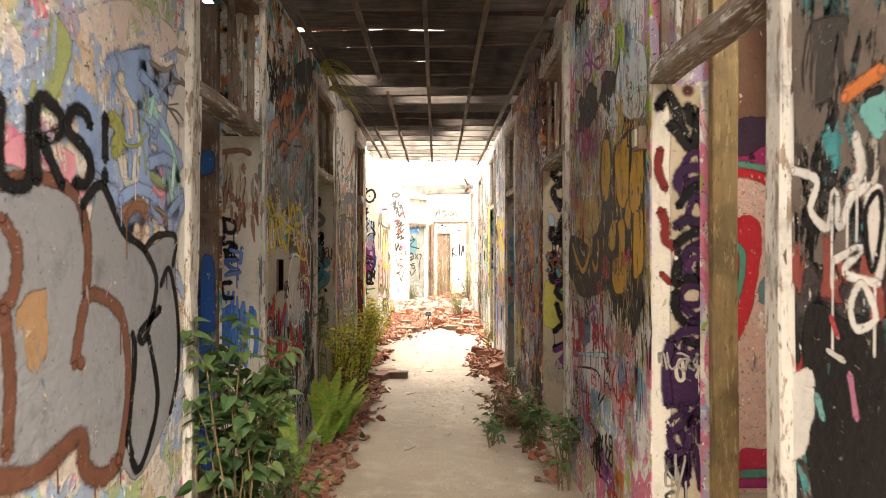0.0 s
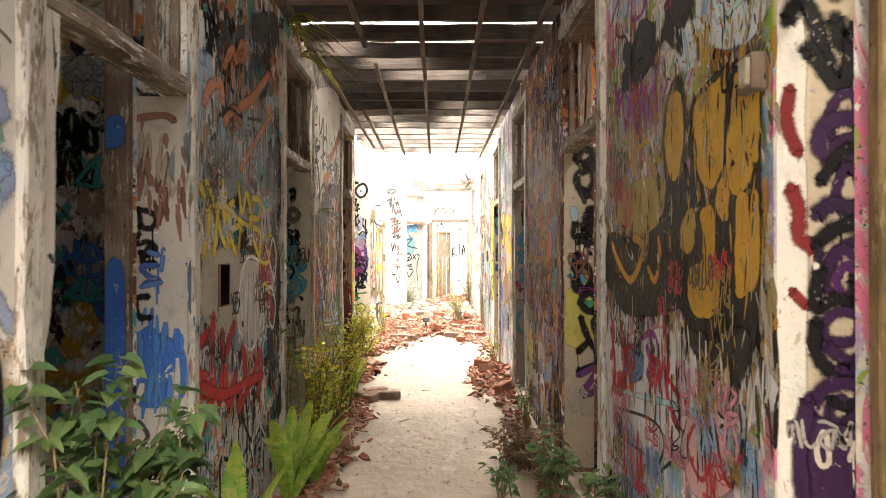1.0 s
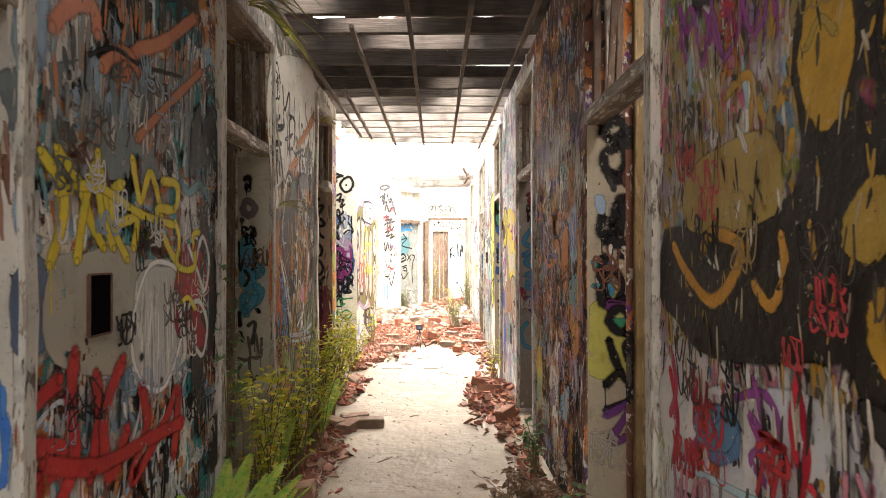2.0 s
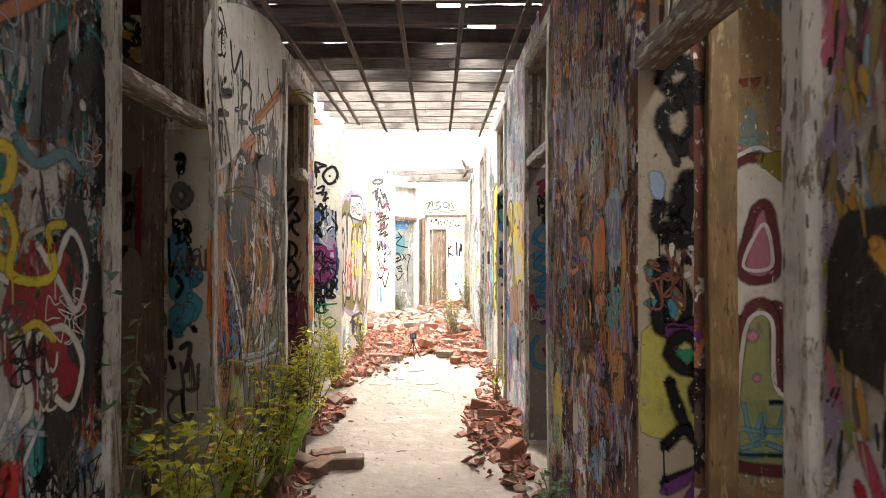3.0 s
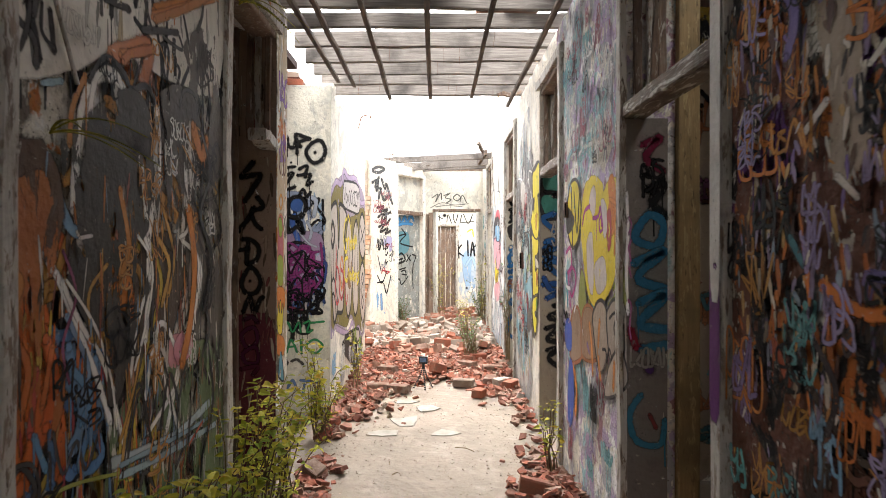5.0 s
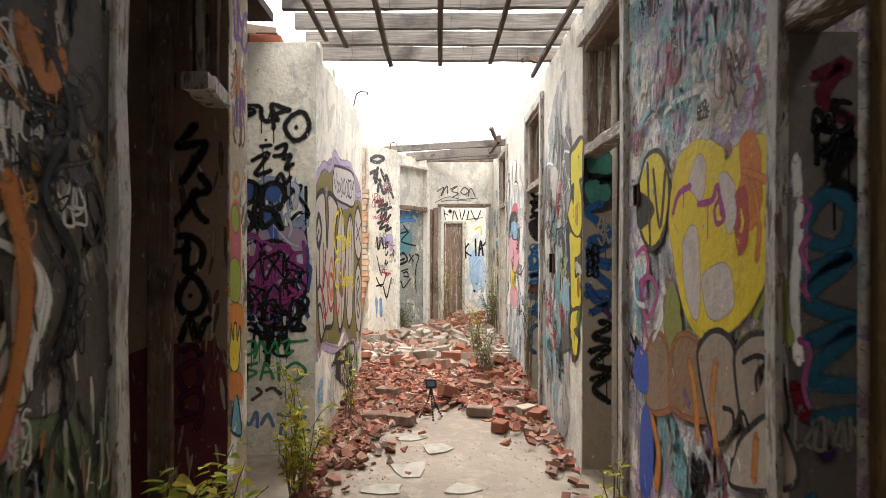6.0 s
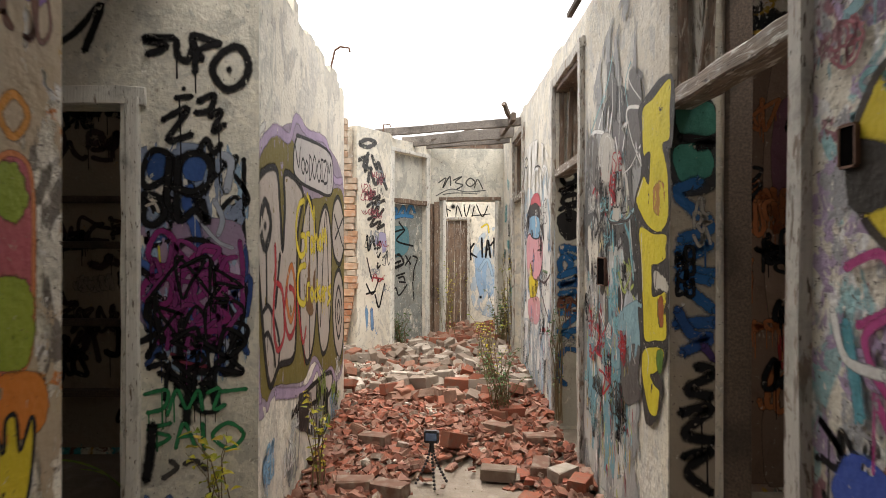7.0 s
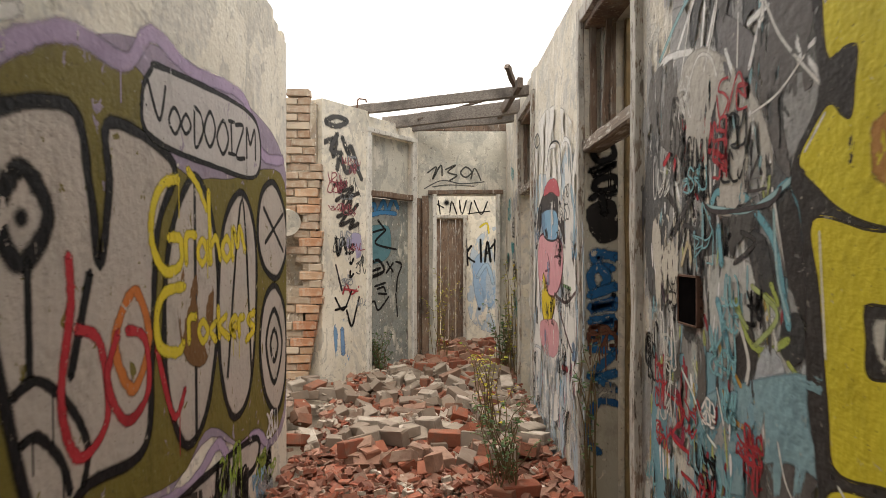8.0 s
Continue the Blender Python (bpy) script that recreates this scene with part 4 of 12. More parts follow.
west.wash([(6.05, 1.7), (6.34, 1.87), (6.77, 1.74), (6.77, 1.24), (6.54, 1.0), (6.25, 1.16), (6.09, 1.43)], (0.09, 0.07, 0.05))
west.wash([(5.77, 1.43), (5.95, 1.56), (6.05, 1.43), (6.02, 1.09), (5.83, 0.96), (5.77, 1.12)], (0.50, 0.18, 0.05))
west.wash([(6.25, 0.79), (6.44, 1.1), (6.71, 0.84), (6.54, 0.5), (6.3, 0.49)], (0.30, 0.30, 0.30))
west.wash([(6.02, 0.71), (6.13, 0.75), (6.13, 0.55), (6.01, 0.53)], (0.22, 0.30, 0.10))
west.scribble([(6.21, 1.98), (6.9, 1.51)], (0.48, 0.24, 0.08), 0.04, 6, 71)
west.stroke([(6.15, 1.46), (6.13, 1.82), (6.23, 1.98), (6.32, 1.87), (6.33, 1.54)], (0.60, 0.55, 0.48), 0.022)
west.stroke([(6.38, 1.5), (6.36, 1.88), (6.48, 2.0), (6.56, 1.84), (6.54, 1.57)], (0.60, 0.55, 0.48), 0.022)
west.stroke([(5.99, 1.43), (6.13, 1.21), (6.28, 0.88), (6.31, 0.73)], (0.60, 0.55, 0.48), 0.018)
west.stroke([(6.34, 0.86), (6.44, 1.14), (6.54, 1.38), (6.41, 1.48)], (0.48, 0.34, 0.06), 0.018)
west.stroke([(6.71, 1.51), (6.86, 1.42), (6.71, 1.15), (6.54, 0.94), (6.34, 0.7)], (0.60, 0.55, 0.48), 0.022)
west.stroke([(6.02, 1.43), (5.92, 1.23), (5.95, 0.93)], (0.52, 0.25, 0.08), 0.025)
west.stroke([(6.39, 0.95), (6.49, 0.79), (6.62, 1.03), (6.68, 0.83), (6.54, 0.58)], BROWN, 0.014)
west.stroke([(6.21, 0.8), (6.34, 0.53), (6.54, 0.31)], BROWN, 0.014)
west.scribble([(5.87, 2.16), (6.05, 1.96)], BLACK, 0.018, 7, 72)
west.stroke([(5.9, 2.33), (5.9, 2.25), (6.09, 2.34), (6.09, 2.41)], BLACK, 0.03)
west.stroke([(6.18, 2.45), (6.2, 2.2), (6.34, 2.22)], BLACK, 0.025)
west.scribble([(6.89, 2.32), (7.23, 2.02)], BLACK, 0.015, 9, 73)
west.ring([(6.93, 1.83), (7.04, 1.96), (7.15, 1.85), (7.04, 1.74)], BLACK, 0.02)
west.ring([(6.93, 1.56), (7.04, 1.72), (7.16, 1.57), (7.04, 1.44)], BLACK, 0.02)
west.scribble([(5.92, 1.05), (6.34, 0.76)], BLACK, 0.03, 8, 74)
west.ring([(5.8, 0.89), (5.86, 0.95), (5.92, 0.87), (5.85, 0.82)], BLACK, 0.03)
west.scribble([(5.77, 0.91), (6.65, 0.55)], (0.48, 0.34, 0.06), 0.02, 7, 75)
west.scribble([(5.89, 1.24), (6.21, 0.87)], (0.10, 0.22, 0.45), 0.03, 5, 76)
west.scribble([(6.25, 1.35), (6.83, 0.96)], (0.54, 0.28, 0.16), 0.02, 5, 77)
west.scribble([(6.83, 1.0), (7.29, 0.41)], BLACK, 0.014, 9, 78)
west.scribble([(6.49, 0.6), (7.2, 0.07)], BROWN, 0.014, 9, 79)
west.fill([(6.05, 1.5), (6.13, 1.64), (6.29, 1.73), (6.34, 1.42), (6.27, 1.27), (6.17, 1.35)], (0.07, 0.055, 0.04))
west.fill([(6.39, 1.26), (6.46, 1.46), (6.71, 1.51), (6.77, 1.33), (6.59, 1.04), (6.44, 0.98)], (0.08, 0.06, 0.045))
west.scribble([(5.77, 1.49), (6.02, 0.88)], (0.56, 0.13, 0.03), 0.04, 6, 171)
west.scribble([(5.95, 1.66), (6.44, 1.1)], (0.46, 0.22, 0.05), 0.03, 6, 172)
west.stroke([(5.84, 1.43), (5.9, 1.2), (5.84, 0.96)], (0.56, 0.13, 0.03), 0.045)
west.stroke([(6.25, 1.42), (6.32, 1.37), (6.29, 1.27)], (0.56, 0.17, 0.03), 0.035)
west.stroke([(6.38, 2.14), (6.7, 2.33), (7.11, 2.61)], (0.50, 0.24, 0.08), 0.03)
west.stroke([(6.11, 1.46), (6.09, 1.67), (6.19, 1.96), (6.29, 1.94), (6.35, 1.7), (6.33, 1.31)], (0.56, 0.52, 0.45), 0.026)
west.stroke([(6.54, 1.57), (6.56, 1.91), (6.67, 1.99), (6.83, 1.88), (6.77, 1.51), (6.9, 1.4), (6.71, 1.11), (6.44, 0.82)], (0.56, 0.52, 0.45), 0.026)
west.stroke([(5.95, 1.46), (6.09, 1.28), (6.23, 1.01), (6.3, 0.77)], (0.56, 0.52, 0.45), 0.022)
west.stroke([(6.49, 1.5), (6.59, 1.34), (6.49, 1.14), (6.34, 0.84)], (0.50, 0.36, 0.06), 0.02)
west.stroke([(6.49, 0.81), (6.57, 1.13), (6.68, 0.89), (6.54, 0.71)], (0.60, 0.55, 0.50), 0.022)
west.fill([(6.65, 1.12), (6.74, 1.13), (6.8, 1.05), (6.68, 1.01)], (0.60, 0.26, 0.28))
west.stroke([(6.06, 1.2), (6.11, 1.11), (6.19, 1.13), (6.21, 0.98)], (0.16, 0.3, 0.5), 0.04)
west.scribble([(5.79, 2.12), (6.05, 2.0)], BLACK, 0.022, 5, 173)
west.scribble([(6.21, 2.27), (6.53, 2.13)], BLACK, 0.02, 6, 174)
west.scribble([(6.53, 2.47), (7.19, 2.01)], BLACK, 0.012, 9, 175)
west.fill([(5.79, 2.67), (7.11, 3.01), (7.14, 2.2), (6.67, 2.08), (6.32, 2.07), (6.04, 1.93), (5.8, 1.92)], (0.70, 0.66, 0.58))
west.dabs([(5.79, 2.62), (7.14, 2.09)], [(0.2, 0.19, 0.17), (0.40, 0.38, 0.33), (0.74, 0.70, 0.62), (0.74, 0.70, 0.62), (0.40, 0.32, 0.2)], 70, 521, (0.05, 0.2), 0.016)
west.stroke([(6.0, 2.38), (5.92, 2.3), (6.1, 2.33), (6.09, 2.38)], BLACK, 0.026)
west.stroke([(6.07, 2.61), (6.13, 2.45), (6.26, 2.61), (6.28, 2.41)], BLACK, 0.022)
west.stroke([(6.26, 2.15), (6.28, 2.41), (6.44, 2.43), (6.4, 2.24)], BLACK, 0.022)
west.stroke([(5.94, 1.92), (5.88, 2.16), (6.03, 2.19)], BLACK, 0.022)
west.stroke([(6.45, 2.07), (6.5, 2.33), (6.6, 2.13), (6.67, 2.47), (6.83, 2.24)], BLACK, 0.016)
west.scribble([(6.4, 1.88), (7.05, 2.18)], BLACK, 0.016, 7, 522)
west.scribble([(5.79, 2.48), (6.0, 2.72)], BLACK, 0.014, 6, 523)
west.stroke([(6.53, 2.27), (6.88, 2.46), (7.14, 2.65)], (0.50, 0.18, 0.05), 0.05)
west.stroke([(6.25, 2.03), (6.49, 2.14), (6.45, 2.0)], (0.52, 0.20, 0.10), 0.05)
west.wash([(6.75, 2.2), (7.2, 2.3), (7.22, 1.1), (6.95, 0.9), (6.8, 1.4)], (0.10, 0.085, 0.07))
west.wash([(6.3, 0.95), (7.2, 1.0), (7.22, 0.1), (6.3, 0.1)], (0.13, 0.17, 0.09))
west.dabs([(5.8, 1.6), (7.15, -0.1)], [(0.50, 0.18, 0.05), (0.42, 0.20, 0.07), (0.05, 0.04, 0.035), (0.30, 0.10, 0.06), (0.16, 0.11, 0.08), (0.5, 0.46, 0.4)], 150, 571, (0.05, 0.18), 0.016)
west.dabs([(5.8, 1.35), (6.49, 0.47)], [(0.58, 0.14, 0.03), (0.34, 0.05, 0.05), (0.12, 0.22, 0.40), (0.5, 0.36, 0.06)], 70, 572, (0.06, 0.2), 0.018)
west.stroke([(6.07, 1.62), (6.12, 1.89), (6.26, 2.0), (6.42, 1.91), (6.53, 1.52), (6.51, 1.15)], (0.05, 0.04, 0.04), 0.018)
west.stroke([(6.66, 1.91), (6.95, 1.85), (6.91, 1.53), (7.02, 1.35), (6.84, 1.11), (6.68, 0.77)], (0.05, 0.04, 0.04), 0.016)
west.stroke([(6.07, 1.56), (6.12, 1.87), (6.26, 1.97), (6.39, 1.88), (6.49, 1.49), (6.47, 1.15)], (0.76, 0.73, 0.67), 0.026)
west.stroke([(6.49, 1.89), (6.53, 1.68), (6.49, 1.49)], (0.76, 0.73, 0.67), 0.026)
west.stroke([(6.72, 1.92), (6.86, 1.84), (6.83, 1.52), (6.94, 1.35), (6.78, 1.12), (6.63, 0.81)], (0.76, 0.73, 0.67), 0.026)
west.stroke([(6.0, 1.4), (6.17, 1.12), (6.26, 0.94)], (0.74, 0.72, 0.68), 0.020)
west.stroke([(6.45, 0.91), (6.58, 1.2), (6.73, 0.99), (6.49, 0.84)], (0.74, 0.72, 0.68), 0.020)
west.stroke([(5.83, 1.16), (5.94, 1.04), (5.87, 0.9)], (0.56, 0.13, 0.03), 0.06)
west.stroke([(6.25, 1.48), (6.36, 1.34), (6.26, 1.25)], (0.56, 0.17, 0.03), 0.05)
west.stroke([(5.97, 1.66), (6.07, 1.51), (6.17, 1.54)], (0.20, 0.34, 0.50), 0.03)
west.stroke([(6.04, 1.13), (6.12, 1.02), (6.07, 0.92)], (0.16, 0.28, 0.46), 0.04)
west.stroke([(6.73, 1.11), (6.83, 1.05)], (0.56, 0.24, 0.28), 0.035)
west.stroke([(6.25, 0.82), (6.68, 0.77), (7.06, 0.81)], (0.4, 0.46, 0.5), 0.03)
west.stroke([(5.852, 1.468), (5.829, 1.315), (5.819, 1.113), (5.855, 0.935)], (0.58, 0.14, 0.03), 0.0446)
west.stroke([(5.962, 1.236), (5.997, 1.117), (5.963, 1.014)], (0.56, 0.12, 0.03), 0.0369)
west.stroke([(5.929, 1.168), (5.904, 1.013)], (0.46, 0.08, 0.06), 0.0215)
west.stroke([(5.808, 1.035), (5.797, 0.888), (5.809, 0.75)], (0.44, 0.30, 0.05), 0.0202)
west.stroke([(5.803, 2.063), (5.931, 2.125), (5.912, 2.019)], (0.05, 0.045, 0.04), 0.0176)
west.stroke([(5.803, 2.003), (5.912, 1.969), (5.925, 1.898)], (0.05, 0.045, 0.04), 0.0176)
west.stroke([(5.892, 2.154), (6.034, 2.192)], (0.05, 0.045, 0.04), 0.0202)
west.stroke([(6.141, 2.24), (6.325, 2.301)], (0.05, 0.045, 0.04), 0.023)
west.stroke([(6.217, 2.19), (6.365, 2.214)], (0.05, 0.045, 0.04), 0.0214)
west.stroke([(5.975, 2.06), (5.992, 1.955)], (0.05, 0.045, 0.04), 0.0167)
west.stroke([(6.441, 2.18), (6.717, 2.269)], (0.05, 0.045, 0.04), 0.0217)
west.stroke([(6.512, 2.248), (6.77, 2.388), (7.122, 2.573)], (0.52, 0.20, 0.08), 0.0289)
west.stroke([(6.308, 2.053), (6.523, 2.143)], (0.52, 0.20, 0.08), 0.0294)
west.stroke([(6.143, 1.926), (6.226, 2.019), (6.327, 2.006), (6.366, 1.954)], (0.05, 0.04, 0.04), 0.0191)
west.stroke([(6.376, 1.961), (6.48, 2.002), (6.559, 1.934), (6.583, 1.861)], (0.05, 0.04, 0.04), 0.0211)
west.stroke([(6.654, 2.051), (6.856, 2.055), (6.93, 2.005)], (0.05, 0.04, 0.04), 0.0211)
west.stroke([(6.143, 1.81), (6.176, 1.941), (6.249, 1.991), (6.318, 1.952), (6.324, 1.754), (6.301, 1.584)], (0.76, 0.73, 0.68), 0.019)
west.stroke([(6.14, 1.674), (6.157, 1.491), (6.09, 1.505)], (0.76, 0.73, 0.68), 0.0159)
west.stroke([(6.461, 1.507), (6.505, 1.386), (6.421, 1.226), (6.371, 1.054)], (0.76, 0.73, 0.68), 0.0183)
west.stroke([(6.772, 1.944), (6.787, 1.738), (6.83, 1.51), (6.919, 1.376), (6.847, 1.133)], (0.76, 0.73, 0.68), 0.0239)
west.stroke([(6.547, 1.95), (6.571, 1.811), (6.555, 1.571)], (0.76, 0.73, 0.68), 0.0192)
west.stroke([(6.024, 1.376), (6.107, 1.255), (6.209, 1.143), (6.286, 0.983), (6.353, 0.794)], (0.78, 0.75, 0.70), 0.0164)
west.stroke([(6.529, 1.169), (6.624, 0.963), (6.726, 0.791)], (0.76, 0.73, 0.68), 0.0197)
west.stroke([(6.347, 1.845), (6.379, 1.456), (6.293, 1.366)], (0.60, 0.24, 0.05), 0.0197)
west.stroke([(6.311, 1.456), (6.275, 1.286)], (0.62, 0.20, 0.04), 0.0257)
west.stroke([(6.55, 1.504), (6.646, 1.402), (6.586, 1.259)], (0.55, 0.30, 0.08), 0.0194)
west.stroke([(6.432, 1.003), (6.352, 0.904), (6.324, 0.803)], (0.55, 0.30, 0.08), 0.0155)
west.stroke([(6.343, 0.754), (6.432, 0.998), (6.543, 0.765), (6.648, 1.007), (6.752, 0.81)], (0.05, 0.04, 0.04), 0.0143)
west.stroke([(6.862, 1.025), (6.821, 0.768), (6.701, 0.646)], (0.05, 0.04, 0.04), 0.0157)
west.stroke([(6.374, 0.528), (6.476, 0.718), (6.603, 0.462)], (0.05, 0.04, 0.04), 0.0163)
west.fill([(6.698, 1.11), (6.805, 1.143), (6.848, 1.059), (6.724, 1.035)], (0.62, 0.26, 0.32))
west.stroke([(6.061, 1.145), (6.155, 1.05), (6.108, 0.981)], (0.13, 0.28, 0.48), 0.0237)
west.stroke([(5.917, 1.01), (5.963, 0.908)], (0.13, 0.28, 0.48), 0.0181)
west.stroke([(6.315, 0.762), (6.601, 0.729), (7.1, 0.694)], (0.35, 0.45, 0.52), 0.0225)
west.fill([(6.11, 0.589), (6.199, 0.719), (6.288, 0.583), (6.261, 0.526)], (0.34, 0.38, 0.14))
west.ring([(5.837, 0.909), (5.873, 0.95), (5.924, 0.88), (5.88, 0.841)], (0.05, 0.04, 0.04), 0.0158)
west.ring([(7.059, 1.858), (7.109, 1.923), (7.162, 1.854), (7.11, 1.778)], (0.05, 0.045, 0.04), 0.0146)
west.ring([(7.06, 1.572), (7.111, 1.627), (7.164, 1.553), (7.112, 1.481)], (0.05, 0.045, 0.04), 0.0146)
west.stroke([(6.966, 1.236), (7.03, 1.118), (6.952, 1.011), (7.032, 0.886)], (0.05, 0.045, 0.04), 0.0168)
west.wash([(5.777, 1.627), (5.945, 1.717), (6.027, 1.546), (5.896, 1.321), (5.801, 1.303)], (0.09, 0.05, 0.03))
west.wash([(5.789, 1.536), (5.946, 1.642), (6.0, 1.468), (5.947, 1.293), (6.029, 1.159), (6.002, 1.01), (5.826, 0.971), (5.79, 1.245)], (0.40, 0.13, 0.04))
west.wash([(6.026, 1.726), (6.376, 1.96), (6.531, 1.849), (6.573, 1.57), (6.454, 1.261), (6.275, 0.989), (6.176, 1.197), (6.056, 1.378), (6.084, 1.549)], (0.05, 0.042, 0.036))
west.wash([(6.571, 1.997), (6.846, 2.066), (6.951, 1.836), (6.799, 1.529), (6.616, 1.476), (6.531, 1.724)], (0.06, 0.05, 0.042))
west.stroke([(5.917, 2.366), (5.917, 2.268), (6.095, 2.318), (6.08, 2.445)], (0.045, 0.04, 0.038), 0.0154)
west.stroke([(6.186, 2.461), (6.204, 2.135)], (0.045, 0.04, 0.038), 0.0152)
west.stroke([(6.14, 2.24), (6.356, 2.323)], (0.045, 0.04, 0.038), 0.0155)
west.stroke([(5.892, 2.155), (5.956, 2.194), (6.038, 2.194)], (0.045, 0.04, 0.038), 0.0126)
west.stroke([(5.809, 2.006), (5.845, 1.908), (5.893, 1.991), (5.893, 2.113), (5.809, 2.088)], (0.045, 0.04, 0.038), 0.0144)
west.stroke([(5.944, 2.065), (5.944, 1.991), (5.997, 1.965)], (0.045, 0.04, 0.038), 0.0113)
west.stroke([(6.235, 2.438), (6.337, 2.456)], (0.045, 0.04, 0.038), 0.0143)
west.stroke([(6.794, 2.669), (6.819, 2.558), (6.947, 2.461), (6.895, 2.339)], (0.045, 0.04, 0.038), 0.0174)
west.stroke([(6.41, 2.61), (6.411, 2.386), (6.509, 2.202)], (0.045, 0.04, 0.038), 0.0121)
west.stroke([(6.59, 2.558), (6.57, 2.329)], (0.045, 0.04, 0.038), 0.0111)
west.stroke([(6.591, 2.208), (6.748, 2.215), (6.724, 2.259)], (0.045, 0.04, 0.038), 0.0132)
west.stroke([(6.726, 1.993), (6.772, 2.069), (6.871, 2.071), (6.897, 2.006)], (0.05, 0.045, 0.04), 0.0137)
west.stroke([(7.029, 2.54), (6.747, 2.366), (6.529, 2.246)], (0.46, 0.20, 0.09), 0.0271)
west.stroke([(6.529, 2.145), (6.375, 2.078), (6.322, 2.037)], (0.48, 0.18, 0.09), 0.027)
west.stroke([(6.127, 1.94), (6.068, 1.836), (6.054, 1.73)], (0.44, 0.18, 0.06), 0.0185)
west.stroke([(6.306, 1.645), (6.36, 1.473), (6.307, 1.371)], (0.50, 0.20, 0.05), 0.0233)
west.stroke([(6.239, 1.415), (6.145, 1.335), (6.161, 1.198)], (0.46, 0.24, 0.06), 0.0124)
west.stroke([(6.594, 1.603), (6.683, 1.427), (6.618, 1.251)], (0.46, 0.24, 0.06), 0.0162)
west.stroke([(6.416, 1.234), (6.417, 1.069), (6.31, 0.868)], (0.46, 0.24, 0.06), 0.0134)
west.stroke([(5.813, 1.279), (5.897, 1.175), (5.849, 1.025)], (0.50, 0.14, 0.04), 0.024)
west.stroke([(5.987, 1.215), (5.948, 1.069)], (0.50, 0.14, 0.04), 0.0177)
west.stroke([(5.8, 1.443), (5.871, 1.383), (5.836, 1.3)], (0.48, 0.18, 0.05), 0.0167)
west.stroke([(6.042, 1.287), (6.146, 1.119), (6.086, 1.047)], (0.20, 0.30, 0.46), 0.016)
west.stroke([(5.945, 1.866), (6.025, 1.894)], (0.24, 0.34, 0.40), 0.0153)
west.stroke([(6.027, 1.456), (6.085, 1.337), (6.028, 1.211), (6.057, 1.104)], (0.20, 0.06, 0.12), 0.0105)
west.stroke([(6.159, 1.497), (6.099, 1.489)], (0.72, 0.69, 0.63), 0.0108)
west.stroke([(6.042, 1.378), (6.176, 1.238), (6.258, 1.076), (6.292, 0.914)], (0.72, 0.69, 0.63), 0.0097)
west.stroke([(6.415, 1.503), (6.513, 1.412), (6.493, 1.259), (6.398, 1.072)], (0.72, 0.69, 0.63), 0.0122)
west.stroke([(6.822, 1.958), (6.824, 1.581), (6.728, 1.502)], (0.70, 0.67, 0.61), 0.0153)
west.stroke([(6.752, 1.494), (6.911, 1.409), (6.85, 1.236), (6.777, 1.139)], (0.72, 0.69, 0.63), 0.0172)
west.stroke([(6.554, 1.208), (6.535, 0.944)], (0.70, 0.66, 0.58), 0.0094)
west.stroke([(6.31, 0.709), (6.417, 1.024), (6.495, 0.859), (6.597, 1.061), (6.686, 0.804)], (0.05, 0.04, 0.04), 0.0093)
west.stroke([(6.242, 0.882), (6.311, 0.551), (6.383, 0.364)], (0.05, 0.04, 0.04), 0.0087)
west.stroke([(6.664, 0.808), (6.621, 0.56), (6.497, 0.52)], (0.05, 0.04, 0.04), 0.0096)
west.stroke([(5.988, 0.999), (6.03, 0.876), (6.087, 0.942), (6.132, 0.852), (6.209, 0.958)], (0.05, 0.04, 0.04), 0.0106)
west.ring([(5.837, 0.945), (5.91, 0.941), (5.936, 0.861), (5.874, 0.834)], (0.05, 0.04, 0.04), 0.011)
west.stroke([(6.31, 0.796), (6.755, 0.756), (7.067, 0.743)], (0.24, 0.34, 0.42), 0.015)
west.stroke([(6.088, 0.717), (6.06, 0.53), (6.164, 0.545), (6.194, 0.672)], (0.24, 0.34, 0.10), 0.0148)
west.stroke([(5.826, 0.817), (6.03, 0.837), (6.31, 0.774)], (0.34, 0.34, 0.08), 0.0105)
west.stroke([(6.71, 0.518), (6.78, 0.666), (6.956, 0.747)], (0.42, 0.10, 0.06), 0.012)
west.stroke([(6.383, 0.498), (6.457, 0.608), (6.578, 0.636)], (0.30, 0.08, 0.10), 0.0092)
west.stroke([(6.993, 1.914), (7.107, 1.855), (6.994, 1.787), (7.12, 1.706), (6.978, 1.66)], (0.05, 0.045, 0.04), 0.011)
west.stroke([(7.007, 1.426), (7.064, 1.26), (6.981, 1.21)], (0.05, 0.045, 0.04), 0.011)
west.dabs([(5.8, 1.75), (6.9, 0.2)], [(0.44, 0.16, 0.05), (0.40, 0.22, 0.06), (0.05, 0.04, 0.035), (0.22, 0.08, 0.06), (0.12, 0.09, 0.07), (0.5, 0.46, 0.4), (0.2, 0.28, 0.36)], 170, 582, (0.04, 0.16), 0.010)
west.tags(5.88, 7.2, 0.2, 2.8, 46, [BLACK, (0.66, 0.63, 0.57), (0.06, 0.05, 0.045), (0.5, 0.24, 0.08)], 606, (0.06, 0.2), (0.004, 0.009))
west.stroke([(6.80, 1.62), (6.86, 1.40), (6.82, 1.18), (6.74, 1.02)], (0.48, 0.17, 0.04), 0.045)
west.stroke([(6.84, 1.95), (6.93, 1.84), (6.98, 1.92)], (0.46, 0.17, 0.05), 0.05)
west.stroke([(6.92, 1.95), (7.02, 1.78), (6.92, 1.60), (7.04, 1.42), (6.95, 1.2)], BLACK, 0.022)
west.stroke([(6.98, 1.1), (7.06, 0.82), (6.94, 0.6), (6.90, 0.42)], BLACK, 0.020)
